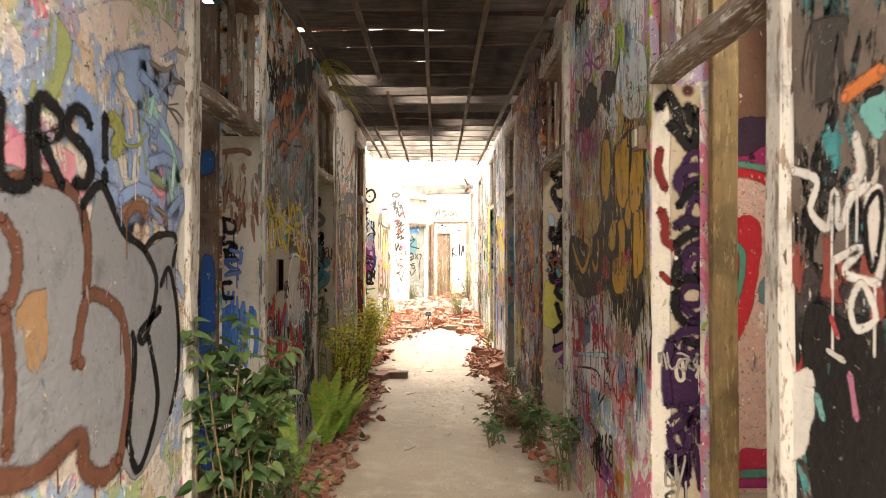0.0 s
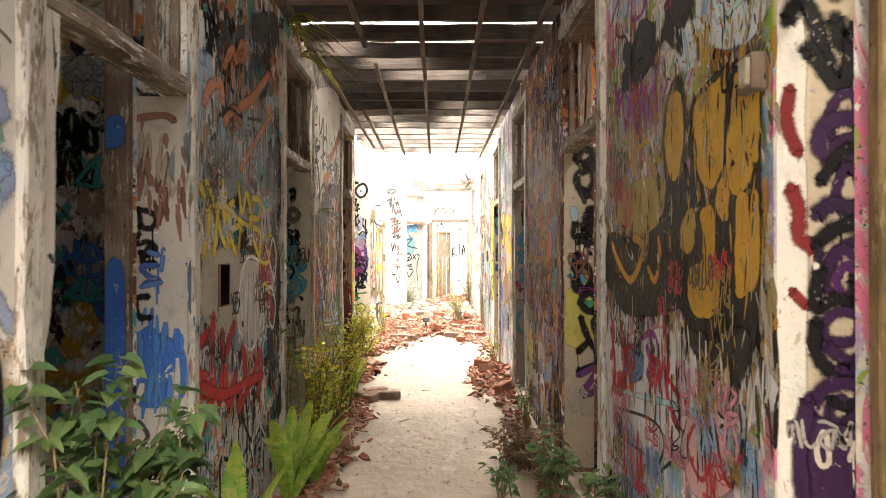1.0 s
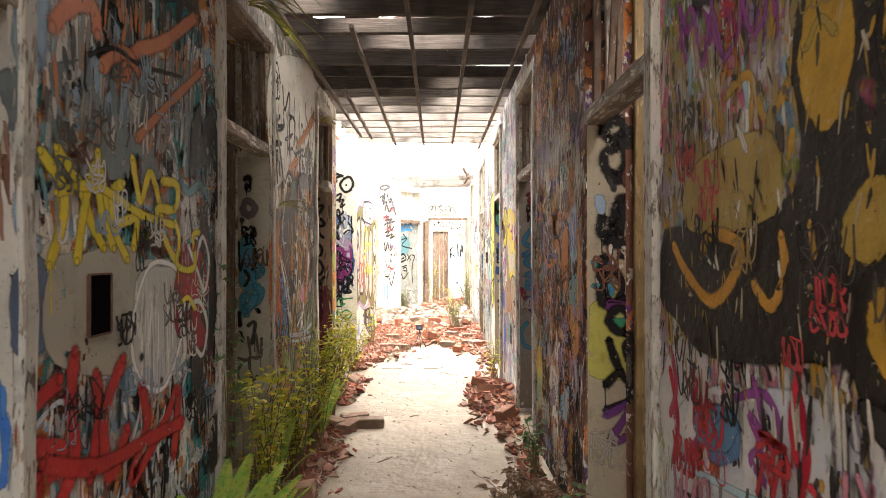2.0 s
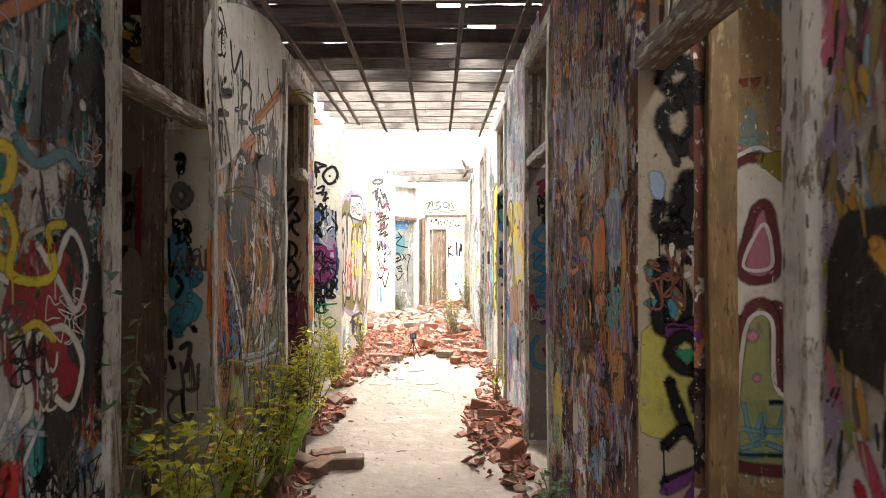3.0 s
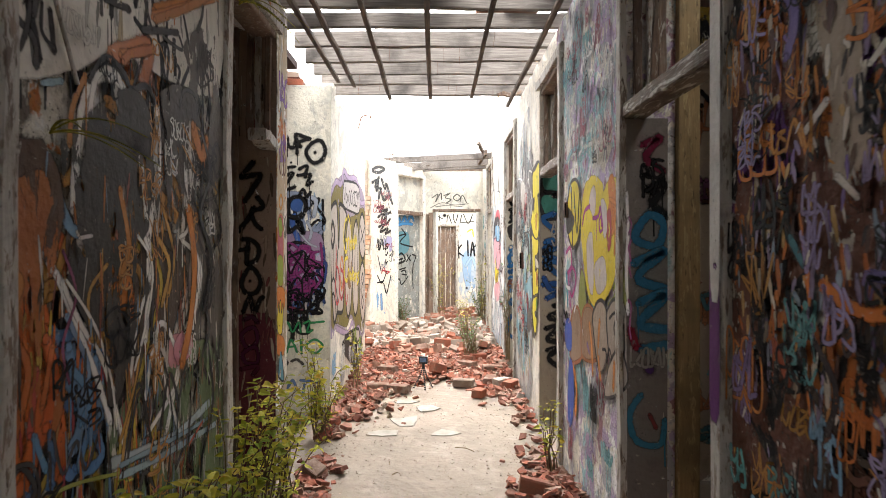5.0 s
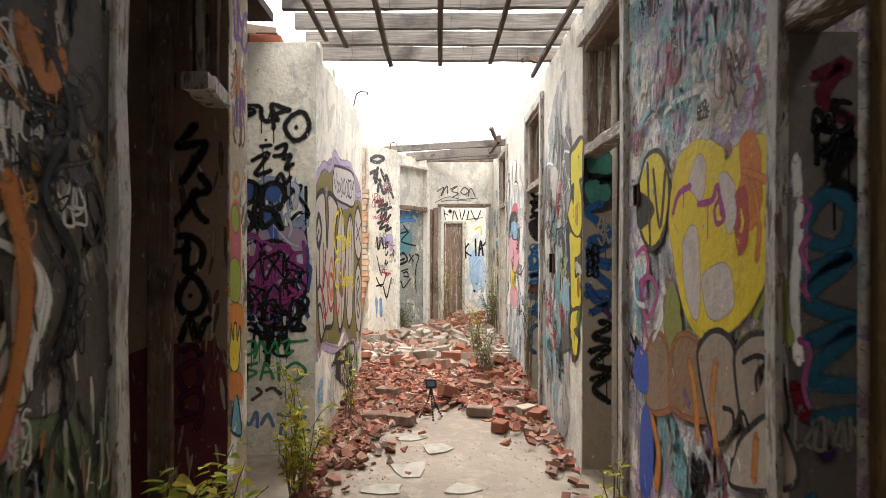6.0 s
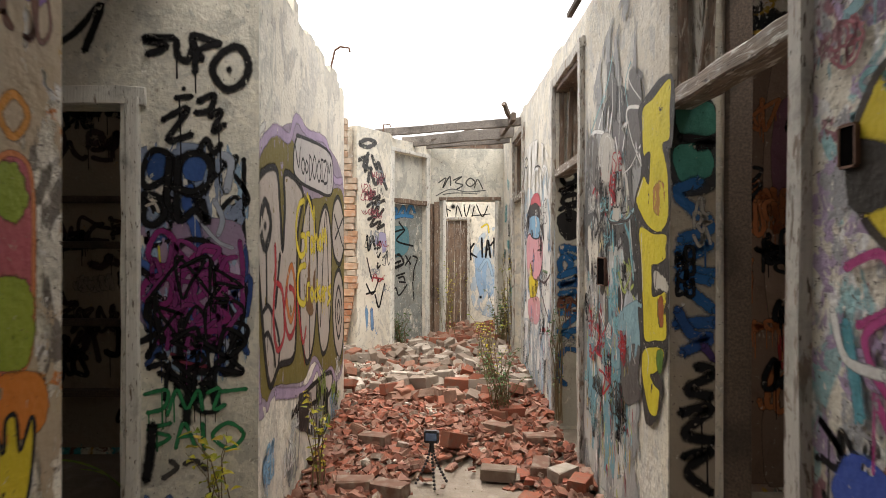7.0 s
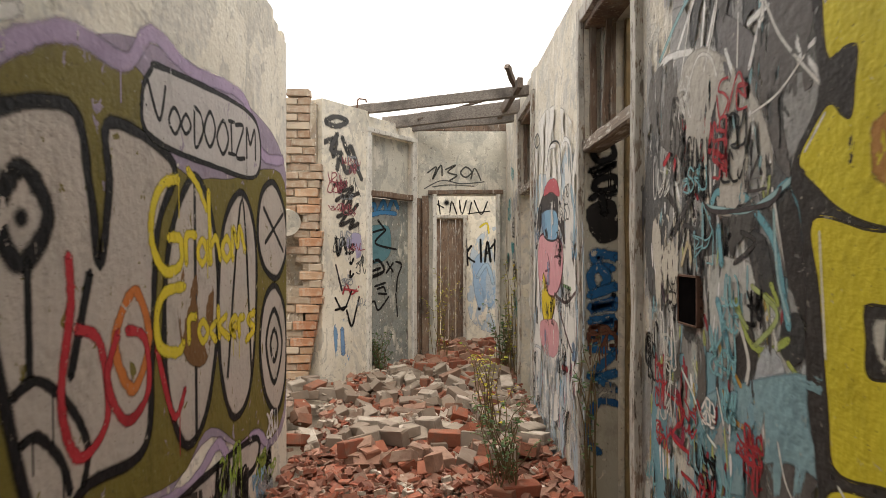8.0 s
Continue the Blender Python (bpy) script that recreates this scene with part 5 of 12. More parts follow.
west.dabs([(6.7, 1.1), (7.2, 0.2)], [(0.05, 0.05, 0.04), (0.15, 0.2, 0.09), (0.2, 0.12, 0.07), (0.3, 0.3, 0.25)], 80, 585, (0.05, 0.16), 0.014)
west.done("tall orange, black and white drop shapes with black tags")
east.tags(-0.5, 1.40, 0.3, 2.8, 30, [BLACK, BLACK, (0.2, 0.17, 0.15), (0.22, 0.08, 0.06), (0.06, 0.12, 0.12)], 7, (0.2, 0.5), (0.02, 0.045))
east.wash([(1.404, 1.999), (1.11, 1.874), (1.113, 1.451), (1.408, 1.437)], (0.13, 0.105, 0.09))
east.fill([(1.348, 1.256), (1.218, 1.259), (1.114, 1.249), (1.116, 0.94), (1.311, 0.861)], (0.018, 0.016, 0.016))
east.wash([(1.39, 1.408), (1.248, 1.421), (1.15, 1.376), (1.121, 1.278), (1.249, 1.312), (1.369, 1.317)], (0.24, 0.06, 0.05))
east.wash([(1.332, 1.892), (1.214, 1.872), (1.198, 1.762), (1.325, 1.738)], (0.05, 0.045, 0.04))
east.stroke([(1.215, 1.719), (1.151, 1.735), (1.111, 1.743)], (0.50, 0.15, 0.05), 0.0284)
east.fill([(1.16, 1.685), (1.112, 1.694), (1.112, 1.625), (1.148, 1.647)], (0.14, 0.36, 0.34))
east.stroke([(1.157, 1.706), (1.111, 1.707)], (0.02, 0.018, 0.018), 0.0128)
east.stroke([(1.393, 1.593), (1.306, 1.559), (1.327, 1.496), (1.269, 1.455), (1.247, 1.528), (1.23, 1.454), (1.196, 1.511), (1.149, 1.529)], (0.66, 0.64, 0.60), 0.0179)
east.stroke([(1.252, 1.383), (1.168, 1.409), (1.217, 1.36), (1.121, 1.342)], (0.66, 0.64, 0.60), 0.0157)
east.ring([(1.198, 1.295), (1.166, 1.34), (1.13, 1.277), (1.182, 1.249)], (0.64, 0.62, 0.58), 0.0143)
east.stroke([(1.183, 1.634), (1.167, 1.564), (1.196, 1.534)], (0.60, 0.58, 0.54), 0.0223)
east.fill([(1.149, 1.494), (1.113, 1.514), (1.114, 1.364), (1.135, 1.385)], (0.64, 0.60, 0.55))
east.ring([(1.156, 1.474), (1.12, 1.515), (1.113, 1.451), (1.138, 1.365)], BLACK, 0.0107)
east.fill([(1.414, 1.083), (1.325, 1.131), (1.346, 0.974), (1.415, 0.925)], (0.66, 0.64, 0.6))
east.stroke([(1.309, 1.087), (1.287, 1.043)], (0.16, 0.36, 0.34), 0.0196)
east.stroke([(1.202, 1.156), (1.183, 1.07)], (0.40, 0.16, 0.24), 0.0158)
east.stroke([(1.271, 1.192), (1.218, 1.178)], (0.50, 0.48, 0.44), 0.0117)
east.stroke([(1.261, 1.266), (1.235, 1.222)], (0.36, 0.05, 0.05), 0.0118)
east.done("white and black spray tags over dark paint")
east.tags(2.40, 3.76, 0.1, 2.9, 40, [BLACK, WHITE, LILAC, SKYBLUE, LIME, ORANGE], 8)
east.dabs([(3.73, 2.6), (2.82, 1.73)], [WHITE, (0.6, 0.58, 0.54), (0.30, 0.46, 0.54), (0.5, 0.42, 0.3), (0.16, 0.13, 0.11)], 160, 531, (0.05, 0.2), 0.022)
east.dabs([(3.74, 2.2), (3.2, 1.43)], [(0.40, 0.26, 0.06), (0.34, 0.25, 0.09), (0.48, 0.27, 0.05), (0.60, 0.57, 0.5), (0.09, 0.07, 0.05), (0.42, 0.32, 0.16)], 150, 532, (0.03, 0.10), 0.022)
east.wash([(2.896, 2.255), (2.584, 2.123), (2.619, 1.983), (2.921, 2.046)], (0.55, 0.6, 0.62))
east.stroke([(3.605, 2.171), (3.539, 2.065), (3.445, 2.126), (3.402, 1.984)], (0.30, 0.04, 0.26), 0.022)
east.stroke([(3.331, 2.117), (3.265, 1.964), (3.189, 2.065), (3.143, 1.903)], (0.30, 0.04, 0.26), 0.0197)
east.stroke([(3.118, 2.034), (3.064, 1.927), (2.989, 2.018)], (0.36, 0.10, 0.32), 0.0162)
east.stroke([(3.386, 2.238), (3.445, 2.126), (3.373, 2.047)], (0.70, 0.68, 0.64), 0.0164)
east.stroke([(2.897, 2.029), (2.945, 1.966), (2.98, 1.917)], (0.70, 0.68, 0.64), 0.0172)
east.stroke([(2.851, 2.125), (2.822, 2.024), (2.866, 1.982)], (0.28, 0.44, 0.5), 0.0146)
east.stroke([(3.646, 1.431), (3.53, 1.331), (3.31, 1.31), (3.244, 1.395), (3.357, 1.463), (3.482, 1.442)], (0.54, 0.24, 0.04), 0.0309)
east.stroke([(3.146, 1.427), (3.124, 1.327), (3.016, 1.287), (3.005, 1.367)], (0.54, 0.24, 0.04), 0.0245)
east.stroke([(3.584, 1.658), (3.464, 1.695), (3.391, 1.57), (3.268, 1.651), (3.243, 1.549)], (0.50, 0.30, 0.06), 0.0234)
east.stroke([(3.319, 1.816), (3.203, 1.84), (3.132, 1.722), (3.033, 1.789)], (0.50, 0.28, 0.05), 0.0213)
east.stroke([(3.258, 1.206), (3.197, 1.103)], (0.02, 0.016, 0.014), 0.0262)
east.stroke([(2.754, 1.198), (2.723, 1.116)], (0.02, 0.016, 0.014), 0.0241)
east.stroke([(2.427, 1.25), (2.396, 1.141), (2.415, 1.067)], (0.02, 0.016, 0.014), 0.0227)
east.stroke([(2.338, 1.26), (2.323, 1.101), (2.334, 0.951)], (0.02, 0.016, 0.014), 0.0188)
east.dabs([(3.7, 2.0), (2.32, 1.15)], [(0.34, 0.25, 0.12), (0.30, 0.22, 0.09), (0.44, 0.24, 0.05), (0.46, 0.40, 0.30), (0.10, 0.08, 0.06)], 260, 581, (0.03, 0.12), 0.022)
east.wash([(2.671, 2.324), (2.4, 2.223), (2.375, 2.001), (2.544, 1.98), (2.744, 2.114)], (0.50, 0.56, 0.58))
east.stroke([(2.605, 2.271), (2.638, 2.183), (2.606, 2.072)], (0.46, 0.56, 0.60), 0.0249)
east.stroke([(2.469, 2.228), (2.478, 2.126), (2.442, 1.998)], (0.46, 0.56, 0.60), 0.0185)
east.stroke([(2.575, 2.062), (2.484, 2.081), (2.375, 2.056)], (0.36, 0.54, 0.54), 0.014)
east.wash([(2.964, 2.284), (2.78, 2.227), (2.8, 2.172), (2.745, 2.021), (2.901, 2.091), (3.032, 2.173), (3.233, 2.103), (3.404, 2.095), (3.53, 2.16), (3.344, 2.232), (3.231, 2.312), (3.128, 2.248)], (0.025, 0.022, 0.022))
east.fill([(2.977, 2.288), (2.788, 2.225), (2.851, 2.161), (2.942, 2.204)], (0.03, 0.027, 0.027))
east.fill([(3.258, 2.318), (3.128, 2.248), (3.179, 2.185), (3.315, 2.187), (3.404, 2.146), (3.355, 2.252)], (0.03, 0.027, 0.027))
east.stroke([(2.706, 2.299), (2.773, 2.217), (2.851, 2.147)], (0.03, 0.027, 0.027), 0.0161)
east.wash([(3.683, 1.112), (3.029, 1.199), (2.814, 1.147), (2.634, 1.093), (2.439, 1.158), (2.404, 1.138), (2.405, 0.995), (3.689, 0.47)], (0.62, 0.60, 0.60))
east.wash([(3.592, 0.969), (3.005, 1.134), (2.815, 1.066), (2.483, 1.109), (2.441, 0.98), (3.597, 0.508)], (0.56, 0.58, 0.62))
east.fill([(3.455, 0.984), (3.286, 1.035), (3.261, 0.939), (3.412, 0.881)], (0.10, 0.2, 0.38))
east.stroke([(3.272, 1.071), (3.137, 1.111), (3.082, 1.037), (3.198, 0.952), (3.111, 0.907)], (0.26, 0.06, 0.26), 0.0191)
east.stroke([(3.548, 1.056), (3.455, 0.948), (3.591, 0.797)], (0.40, 0.05, 0.22), 0.0198)
east.stroke([(3.017, 1.163), (2.987, 1.033), (2.998, 0.913), (2.875, 0.813), (2.674, 0.724)], (0.48, 0.02, 0.04), 0.0226)
east.stroke([(3.675, 1.065), (3.616, 0.919), (3.651, 0.783)], (0.48, 0.02, 0.04), 0.0232)
east.stroke([(3.591, 0.797), (3.199, 0.855), (2.874, 0.902), (2.571, 0.902)], (0.40, 0.58, 0.66), 0.0182)
east.stroke([(3.635, 0.71), (3.14, 0.785), (3.031, 0.725), (3.113, 0.595), (2.884, 0.754)], (0.02, 0.018, 0.02), 0.0106)
east.stroke([(3.552, 0.607), (3.263, 0.628), (3.085, 0.646)], (0.02, 0.018, 0.02), 0.0113)
east.fill([(2.875, 0.859), (2.699, 0.883), (2.571, 0.882), (2.546, 0.774), (2.79, 0.658)], (0.60, 0.36, 0.36))
east.ring([(2.831, 0.79), (2.736, 0.907), (2.652, 0.848), (2.726, 0.721)], RED, 0.0138)
east.stroke([(2.627, 0.888), (2.604, 0.815), (2.546, 0.774), (2.485, 0.887)], RED, 0.0125)
east.fill([(2.65, 1.078), (2.595, 1.134), (2.544, 1.08), (2.57, 0.96), (2.63, 0.965)], (0.68, 0.65, 0.6), BLACK, 0.008)
east.stroke([(2.455, 1.13), (2.434, 1.048), (2.451, 0.956)], (0.55, 0.52, 0.46), 0.0145)
east.stroke([(2.371, 1.187), (2.356, 1.094), (2.377, 1.034)], (0.55, 0.52, 0.46), 0.011)
east.stroke([(2.402, 1.055), (2.39, 0.946)], (0.3, 0.35, 0.12), 0.014)
east.dabs([(3.75, 1.1), (2.45, 0.3)], [WHITE, (0.60, 0.56, 0.56), (0.50, 0.46, 0.56), (0.36, 0.42, 0.5), (0.2, 0.16, 0.16)], 90, 535, (0.02, 0.07), 0.014)
east.dabs([(3.1, 2.15), (2.36, 1.2)], [(0.34, 0.2, 0.04), (0.46, 0.25, 0.04), (0.06, 0.045, 0.03), (0.5, 0.42, 0.28)], 520, 551, (0.008, 0.035), 0.011)
east.dabs([(3.75, 2.1), (2.36, 0.9)], [(0.02, 0.016, 0.014), (0.05, 0.04, 0.03), (0.44, 0.24, 0.05), (0.36, 0.26, 0.12), (0.55, 0.52, 0.46)], 420, 552, (0.01, 0.05), 0.013)
east.dabs([(3.1, 2.1), (2.36, 1.25)], [(0.46, 0.25, 0.03), (0.40, 0.20, 0.03), (0.42, 0.27, 0.05)], 45, 553, (0.04, 0.12), 0.02)
east.fill([(2.398, 1.858), (2.499, 1.901), (2.547, 1.917), (2.643, 1.917), (2.772, 1.879), (2.8, 1.828), (2.827, 1.866), (2.866, 1.967), (2.929, 1.985), (3.011, 1.888), (3.012, 1.739), (2.989, 1.633), (3.064, 1.524), (3.544, 1.493), (3.704, 1.482), (3.73, 1.286), (3.59, 1.217), (3.427, 1.16), (3.134, 1.185), (2.872, 1.23), (2.796, 1.131), (2.664, 1.076), (2.606, 1.169), (2.528, 1.201), (2.403, 1.21)], (0.022, 0.018, 0.015))
east.wash([(2.833, 1.164), (2.663, 1.157), (2.482, 1.21), (2.439, 1.158), (2.506, 1.063), (2.554, 1.114), (2.65, 1.018), (2.727, 1.088)], (0.03, 0.026, 0.02))
east.wash([(2.694, 1.188), (2.403, 1.246), (2.404, 1.138), (2.483, 1.117), (2.592, 1.146)], (0.05, 0.042, 0.03))
east.stroke([(2.695, 1.096), (2.687, 1.006), (2.68, 0.935)], (0.022, 0.018, 0.015), 0.011)
east.stroke([(2.528, 1.185), (2.517, 1.099), (2.483, 1.055)], (0.022, 0.018, 0.015), 0.0079)
east.stroke([(3.465, 1.184), (3.446, 1.143)], (0.022, 0.018, 0.015), 0.013)
east.stroke([(3.134, 1.197), (3.107, 1.152)], (0.022, 0.018, 0.015), 0.0109)
east.fill([(2.548, 1.913), (2.643, 1.89), (2.746, 1.87), (2.769, 1.819), (2.759, 1.729), (2.714, 1.635), (2.645, 1.606), (2.588, 1.657), (2.575, 1.739), (2.561, 1.827)], (0.46, 0.25, 0.03))
east.fill([(2.494, 1.891), (2.524, 1.79), (2.549, 1.707), (2.555, 1.618), (2.502, 1.569), (2.447, 1.592), (2.416, 1.646), (2.4, 1.657), (2.398, 1.858)], (0.46, 0.25, 0.03))
east.fill([(2.941, 1.945), (2.877, 1.934), (2.851, 1.842), (2.856, 1.75), (2.9, 1.664), (2.958, 1.684), (2.995, 1.792), (2.975, 1.889)], (0.44, 0.24, 0.03))
east.fill([(2.496, 1.553), (2.436, 1.561), (2.401, 1.549), (2.402, 1.354), (2.449, 1.317), (2.495, 1.3), (2.503, 1.395)], (0.46, 0.25, 0.03))
east.fill([(2.715, 1.531), (2.653, 1.544), (2.631, 1.48), (2.632, 1.401), (2.604, 1.341), (2.616, 1.262), (2.694, 1.22), (2.777, 1.232), (2.809, 1.308), (2.785, 1.359), (2.708, 1.381), (2.7, 1.465)], (0.45, 0.24, 0.03))
east.fill([(2.596, 1.607), (2.556, 1.618), (2.55, 1.559), (2.563, 1.502), (2.596, 1.522), (2.617, 1.558)], (0.42, 0.22, 0.04))
east.fill([(2.86, 1.491), (2.811, 1.539), (2.766, 1.526), (2.772, 1.438), (2.822, 1.419), (2.87, 1.439)], (0.38, 0.24, 0.05))
east.fill([(3.543, 1.614), (3.385, 1.684), (3.13, 1.688), (3.064, 1.583), (3.131, 1.504), (3.502, 1.492)], (0.36, 0.25, 0.07))
east.stroke([(3.633, 1.449), (3.545, 1.372), (3.388, 1.298), (3.268, 1.365), (3.235, 1.444), (3.387, 1.474), (3.444, 1.418)], (0.50, 0.24, 0.04), 0.0312)
east.stroke([(3.065, 1.465), (3.052, 1.383), (3.105, 1.309), (3.175, 1.355)], (0.50, 0.24, 0.04), 0.0264)
east.stroke([(2.967, 1.485), (2.952, 1.418)], (0.46, 0.24, 0.04), 0.0176)
east.stroke([(2.976, 1.822), (2.935, 1.866), (2.888, 1.821)], (0.36, 0.24, 0.05), 0.0152)
east.stroke([(2.659, 1.77), (2.674, 1.71), (2.63, 1.665)], (0.32, 0.24, 0.06), 0.0142)
east.stroke([(2.445, 1.788), (2.467, 1.726), (2.446, 1.66)], (0.34, 0.26, 0.08), 0.012)
east.stroke([(2.437, 1.516), (2.437, 1.456), (2.448, 1.397)], (0.52, 0.22, 0.04), 0.0104)
east.stroke([(2.709, 1.335), (2.725, 1.277)], (0.34, 0.26, 0.07), 0.0149)
east.stroke([(2.48, 1.396), (2.459, 1.358)], (0.34, 0.26, 0.07), 0.0107)
east.stroke([(2.541, 1.919), (2.561, 1.777), (2.563, 1.594)], (0.022, 0.018, 0.015), 0.0115)
east.stroke([(2.4, 1.621), (2.426, 1.574), (2.437, 1.523)], (0.022, 0.018, 0.015), 0.0087)
east.stroke([(3.002, 1.475), (2.991, 1.407)], (0.022, 0.018, 0.015), 0.0135)
east.stroke([(2.772, 1.84), (2.782, 1.744), (2.723, 1.617), (2.691, 1.548)], (0.022, 0.018, 0.015), 0.0114)
east.stroke([(3.174, 1.493), (3.195, 1.431)], (0.66, 0.63, 0.56), 0.0164)
east.stroke([(3.359, 1.418), (3.345, 1.383)], (0.66, 0.63, 0.56), 0.011)
east.stroke([(3.073, 1.406), (3.068, 1.377)], (0.66, 0.63, 0.56), 0.0094)
east.stroke([(3.233, 1.717), (3.202, 1.661)], (0.66, 0.63, 0.56), 0.0141)
east.stroke([(3.585, 1.711), (3.577, 1.617)], (0.66, 0.63, 0.56), 0.0153)
east.stroke([(3.234, 1.548), (3.25, 1.51)], (0.66, 0.63, 0.56), 0.0104)
east.stroke([(3.077, 1.561), (3.064, 1.513)], (0.64, 0.61, 0.55), 0.0083)
east.stroke([(3.458, 1.942), (3.42, 1.861)], (0.64, 0.61, 0.55), 0.0144)
east.stroke([(3.381, 2.147), (3.364, 2.002), (3.312, 1.919)], (0.28, 0.06, 0.28), 0.0192)
east.stroke([(3.245, 2.111), (3.231, 1.963), (3.312, 1.905)], (0.28, 0.06, 0.28), 0.0158)
east.stroke([(3.086, 2.065), (3.127, 1.945), (3.185, 1.912)], (0.28, 0.06, 0.28), 0.0122)
east.stroke([(3.582, 2.096), (3.54, 1.977)], (0.28, 0.06, 0.28), 0.0152)
east.stroke([(2.771, 1.986), (2.799, 1.948), (2.827, 1.907)], (0.48, 0.10, 0.16), 0.0119)
east.stroke([(2.657, 1.968), (2.696, 1.928)], (0.40, 0.56, 0.50), 0.0109)
east.wash([(3.417, 2.289), (3.059, 2.138), (3.126, 2.08), (3.31, 2.135), (3.456, 2.232)], (0.02, 0.018, 0.022))
east.stroke([(3.005, 1.191), (3.03, 1.083), (3.006, 0.997)], (0.48, 0.02, 0.04), 0.0182)
east.stroke([(2.971, 0.973), (2.895, 0.941), (2.816, 0.925)], (0.48, 0.02, 0.04), 0.0169)
east.stroke([(3.177, 1.141), (3.135, 1.037), (3.193, 1.05), (3.109, 0.959)], (0.30, 0.06, 0.28), 0.0173)
east.fill([(3.487, 0.961), (3.428, 0.995), (3.373, 0.972), (3.287, 1.031), (3.255, 0.998), (3.321, 0.929), (3.448, 0.912)], (0.10, 0.22, 0.38))
east.stroke([(3.659, 1.131), (3.614, 1.027), (3.661, 0.924)], (0.44, 0.05, 0.10), 0.0221)
east.stroke([(3.247, 1.735), (3.21, 1.667)], (0.64, 0.61, 0.55), 0.0096)
east.stroke([(3.41, 1.412), (3.362, 1.387)], (0.62, 0.60, 0.54), 0.0101)
east.stroke([(3.313, 2.521), (3.178, 2.39), (3.231, 2.344)], (0.26, 0.05, 0.24), 0.0144)
east.stroke([(3.151, 2.49), (3.177, 2.421), (3.031, 2.337), (2.976, 2.376), (3.102, 2.409)], (0.26, 0.05, 0.24), 0.0137)
east.ring([(3.342, 2.449), (3.204, 2.407), (3.231, 2.344), (3.343, 2.365)], (0.22, 0.05, 0.22), 0.013)
east.stroke([(3.651, 2.449), (3.527, 2.516), (3.562, 2.384), (3.433, 2.326)], (0.05, 0.045, 0.05), 0.0107)
east.stroke([(3.599, 2.031), (3.498, 2.117), (3.436, 1.93), (3.375, 2.054), (3.317, 1.926)], (0.28, 0.06, 0.26), 0.0138)
east.stroke([(3.233, 2.071), (3.181, 1.933), (3.105, 2.025), (3.081, 1.929)], (0.28, 0.06, 0.26), 0.0124)
east.dabs([(3.74, 2.1), (2.34, 1.1)], [(0.34, 0.2, 0.05), (0.02, 0.018, 0.015), (0.05, 0.04, 0.03), (0.42, 0.23, 0.04), (0.02, 0.018, 0.015), (0.4, 0.34, 0.24)], 300, 583, (0.02, 0.11), 0.009)
east.dabs([(3.2, 1.2), (2.34, 0.8)], [(0.02, 0.018, 0.015), (0.05, 0.04, 0.03), (0.55, 0.52, 0.46)], 90, 584, (0.05, 0.16), 0.014)
east.tags(2.45, 3.74, 0.2, 1.1, 22, [RED, (0.5, 0.2, 0.26), BLACK, (0.2, 0.3, 0.45), (0.26, 0.08, 0.28)], 182, (0.1, 0.3), (0.008, 0.016))
east.tags(2.45, 3.74, 0.2, 2.8, 40, [BLACK, (0.3, 0.2, 0.08), (0.06, 0.05, 0.045), (0.5, 0.05, 0.06)], 607, (0.05, 0.16), (0.004, 0.008))
east.done("orange letters with black shadow over pink and white tags")
east.tags(4.82, 6.20, 0.1, 2.95, 90, [PURPLE, ORANGE, BROWN, BLACK, (0.3, 0.26, 0.4), (0.44, 0.2, 0.05), (0.5, 0.46, 0.4), SKYBLUE, ORANGE, BROWN], 9, (0.06, 0.3), (0.008, 0.028))
east.wash([(5.86, 2.23), (5.35, 2.14), (4.89, 1.98), (4.78, 1.78), (4.89, 1.63), (5.42, 1.58), (5.82, 1.68)], (0.34, 0.27, 0.2))
east.dabs([(6.13, 2.51), (4.75, 1.48)], [(0.54, 0.20, 0.05), (0.46, 0.38, 0.28), (0.22, 0.15, 0.36), (0.50, 0.14, 0.04), (0.16, 0.11, 0.08), (0.46, 0.30, 0.14), (0.58, 0.52, 0.44), (0.05, 0.04, 0.04), (0.26, 0.2, 0.32)], 560, 511, (0.02, 0.07), 0.016)
east.dabs([(6.13, 3.01), (4.75, 1.93)], [(0.12, 0.08, 0.07), (0.24, 0.18, 0.30), (0.06, 0.05, 0.06), (0.30, 0.26, 0.2)], 150, 512, (0.04, 0.14), 0.024)
east.dabs([(6.13, 1.56), (4.75, 1.13)], [(0.52, 0.16, 0.04), (0.44, 0.13, 0.04), (0.26, 0.2, 0.30), (0.46, 0.38, 0.28), (0.10, 0.06, 0.05), (0.24, 0.30, 0.36), (0.5, 0.3, 0.12)], 320, 513, (0.03, 0.10), 0.018)
east.fill([(5.05, 1.62), (4.98, 1.67), (4.89, 1.63), (4.88, 1.47), (4.96, 1.37), (5.05, 1.45)], (0.26, 0.36, 0.44))
east.dabs([(5.07, 1.66), (4.86, 1.35)], [(0.30, 0.40, 0.46), (0.18, 0.24, 0.30), (0.42, 0.44, 0.44)], 50, 514, (0.03, 0.08), 0.016)
east.dabs([(5.02, 1.35), (4.75, 1.07)], [(0.24, 0.16, 0.30), (0.30, 0.2, 0.34), (0.42, 0.2, 0.06)], 60, 515, (0.05, 0.14), 0.024)
east.stroke([(4.86, 1.54), (4.84, 1.39), (4.88, 1.26), (4.86, 1.14)], (0.46, 0.20, 0.05), 0.045)
east.stroke([(5.35, 0.96), (5.12, 0.94), (5.03, 0.95), (4.9, 1.06)], (0.44, 0.20, 0.05), 0.06)
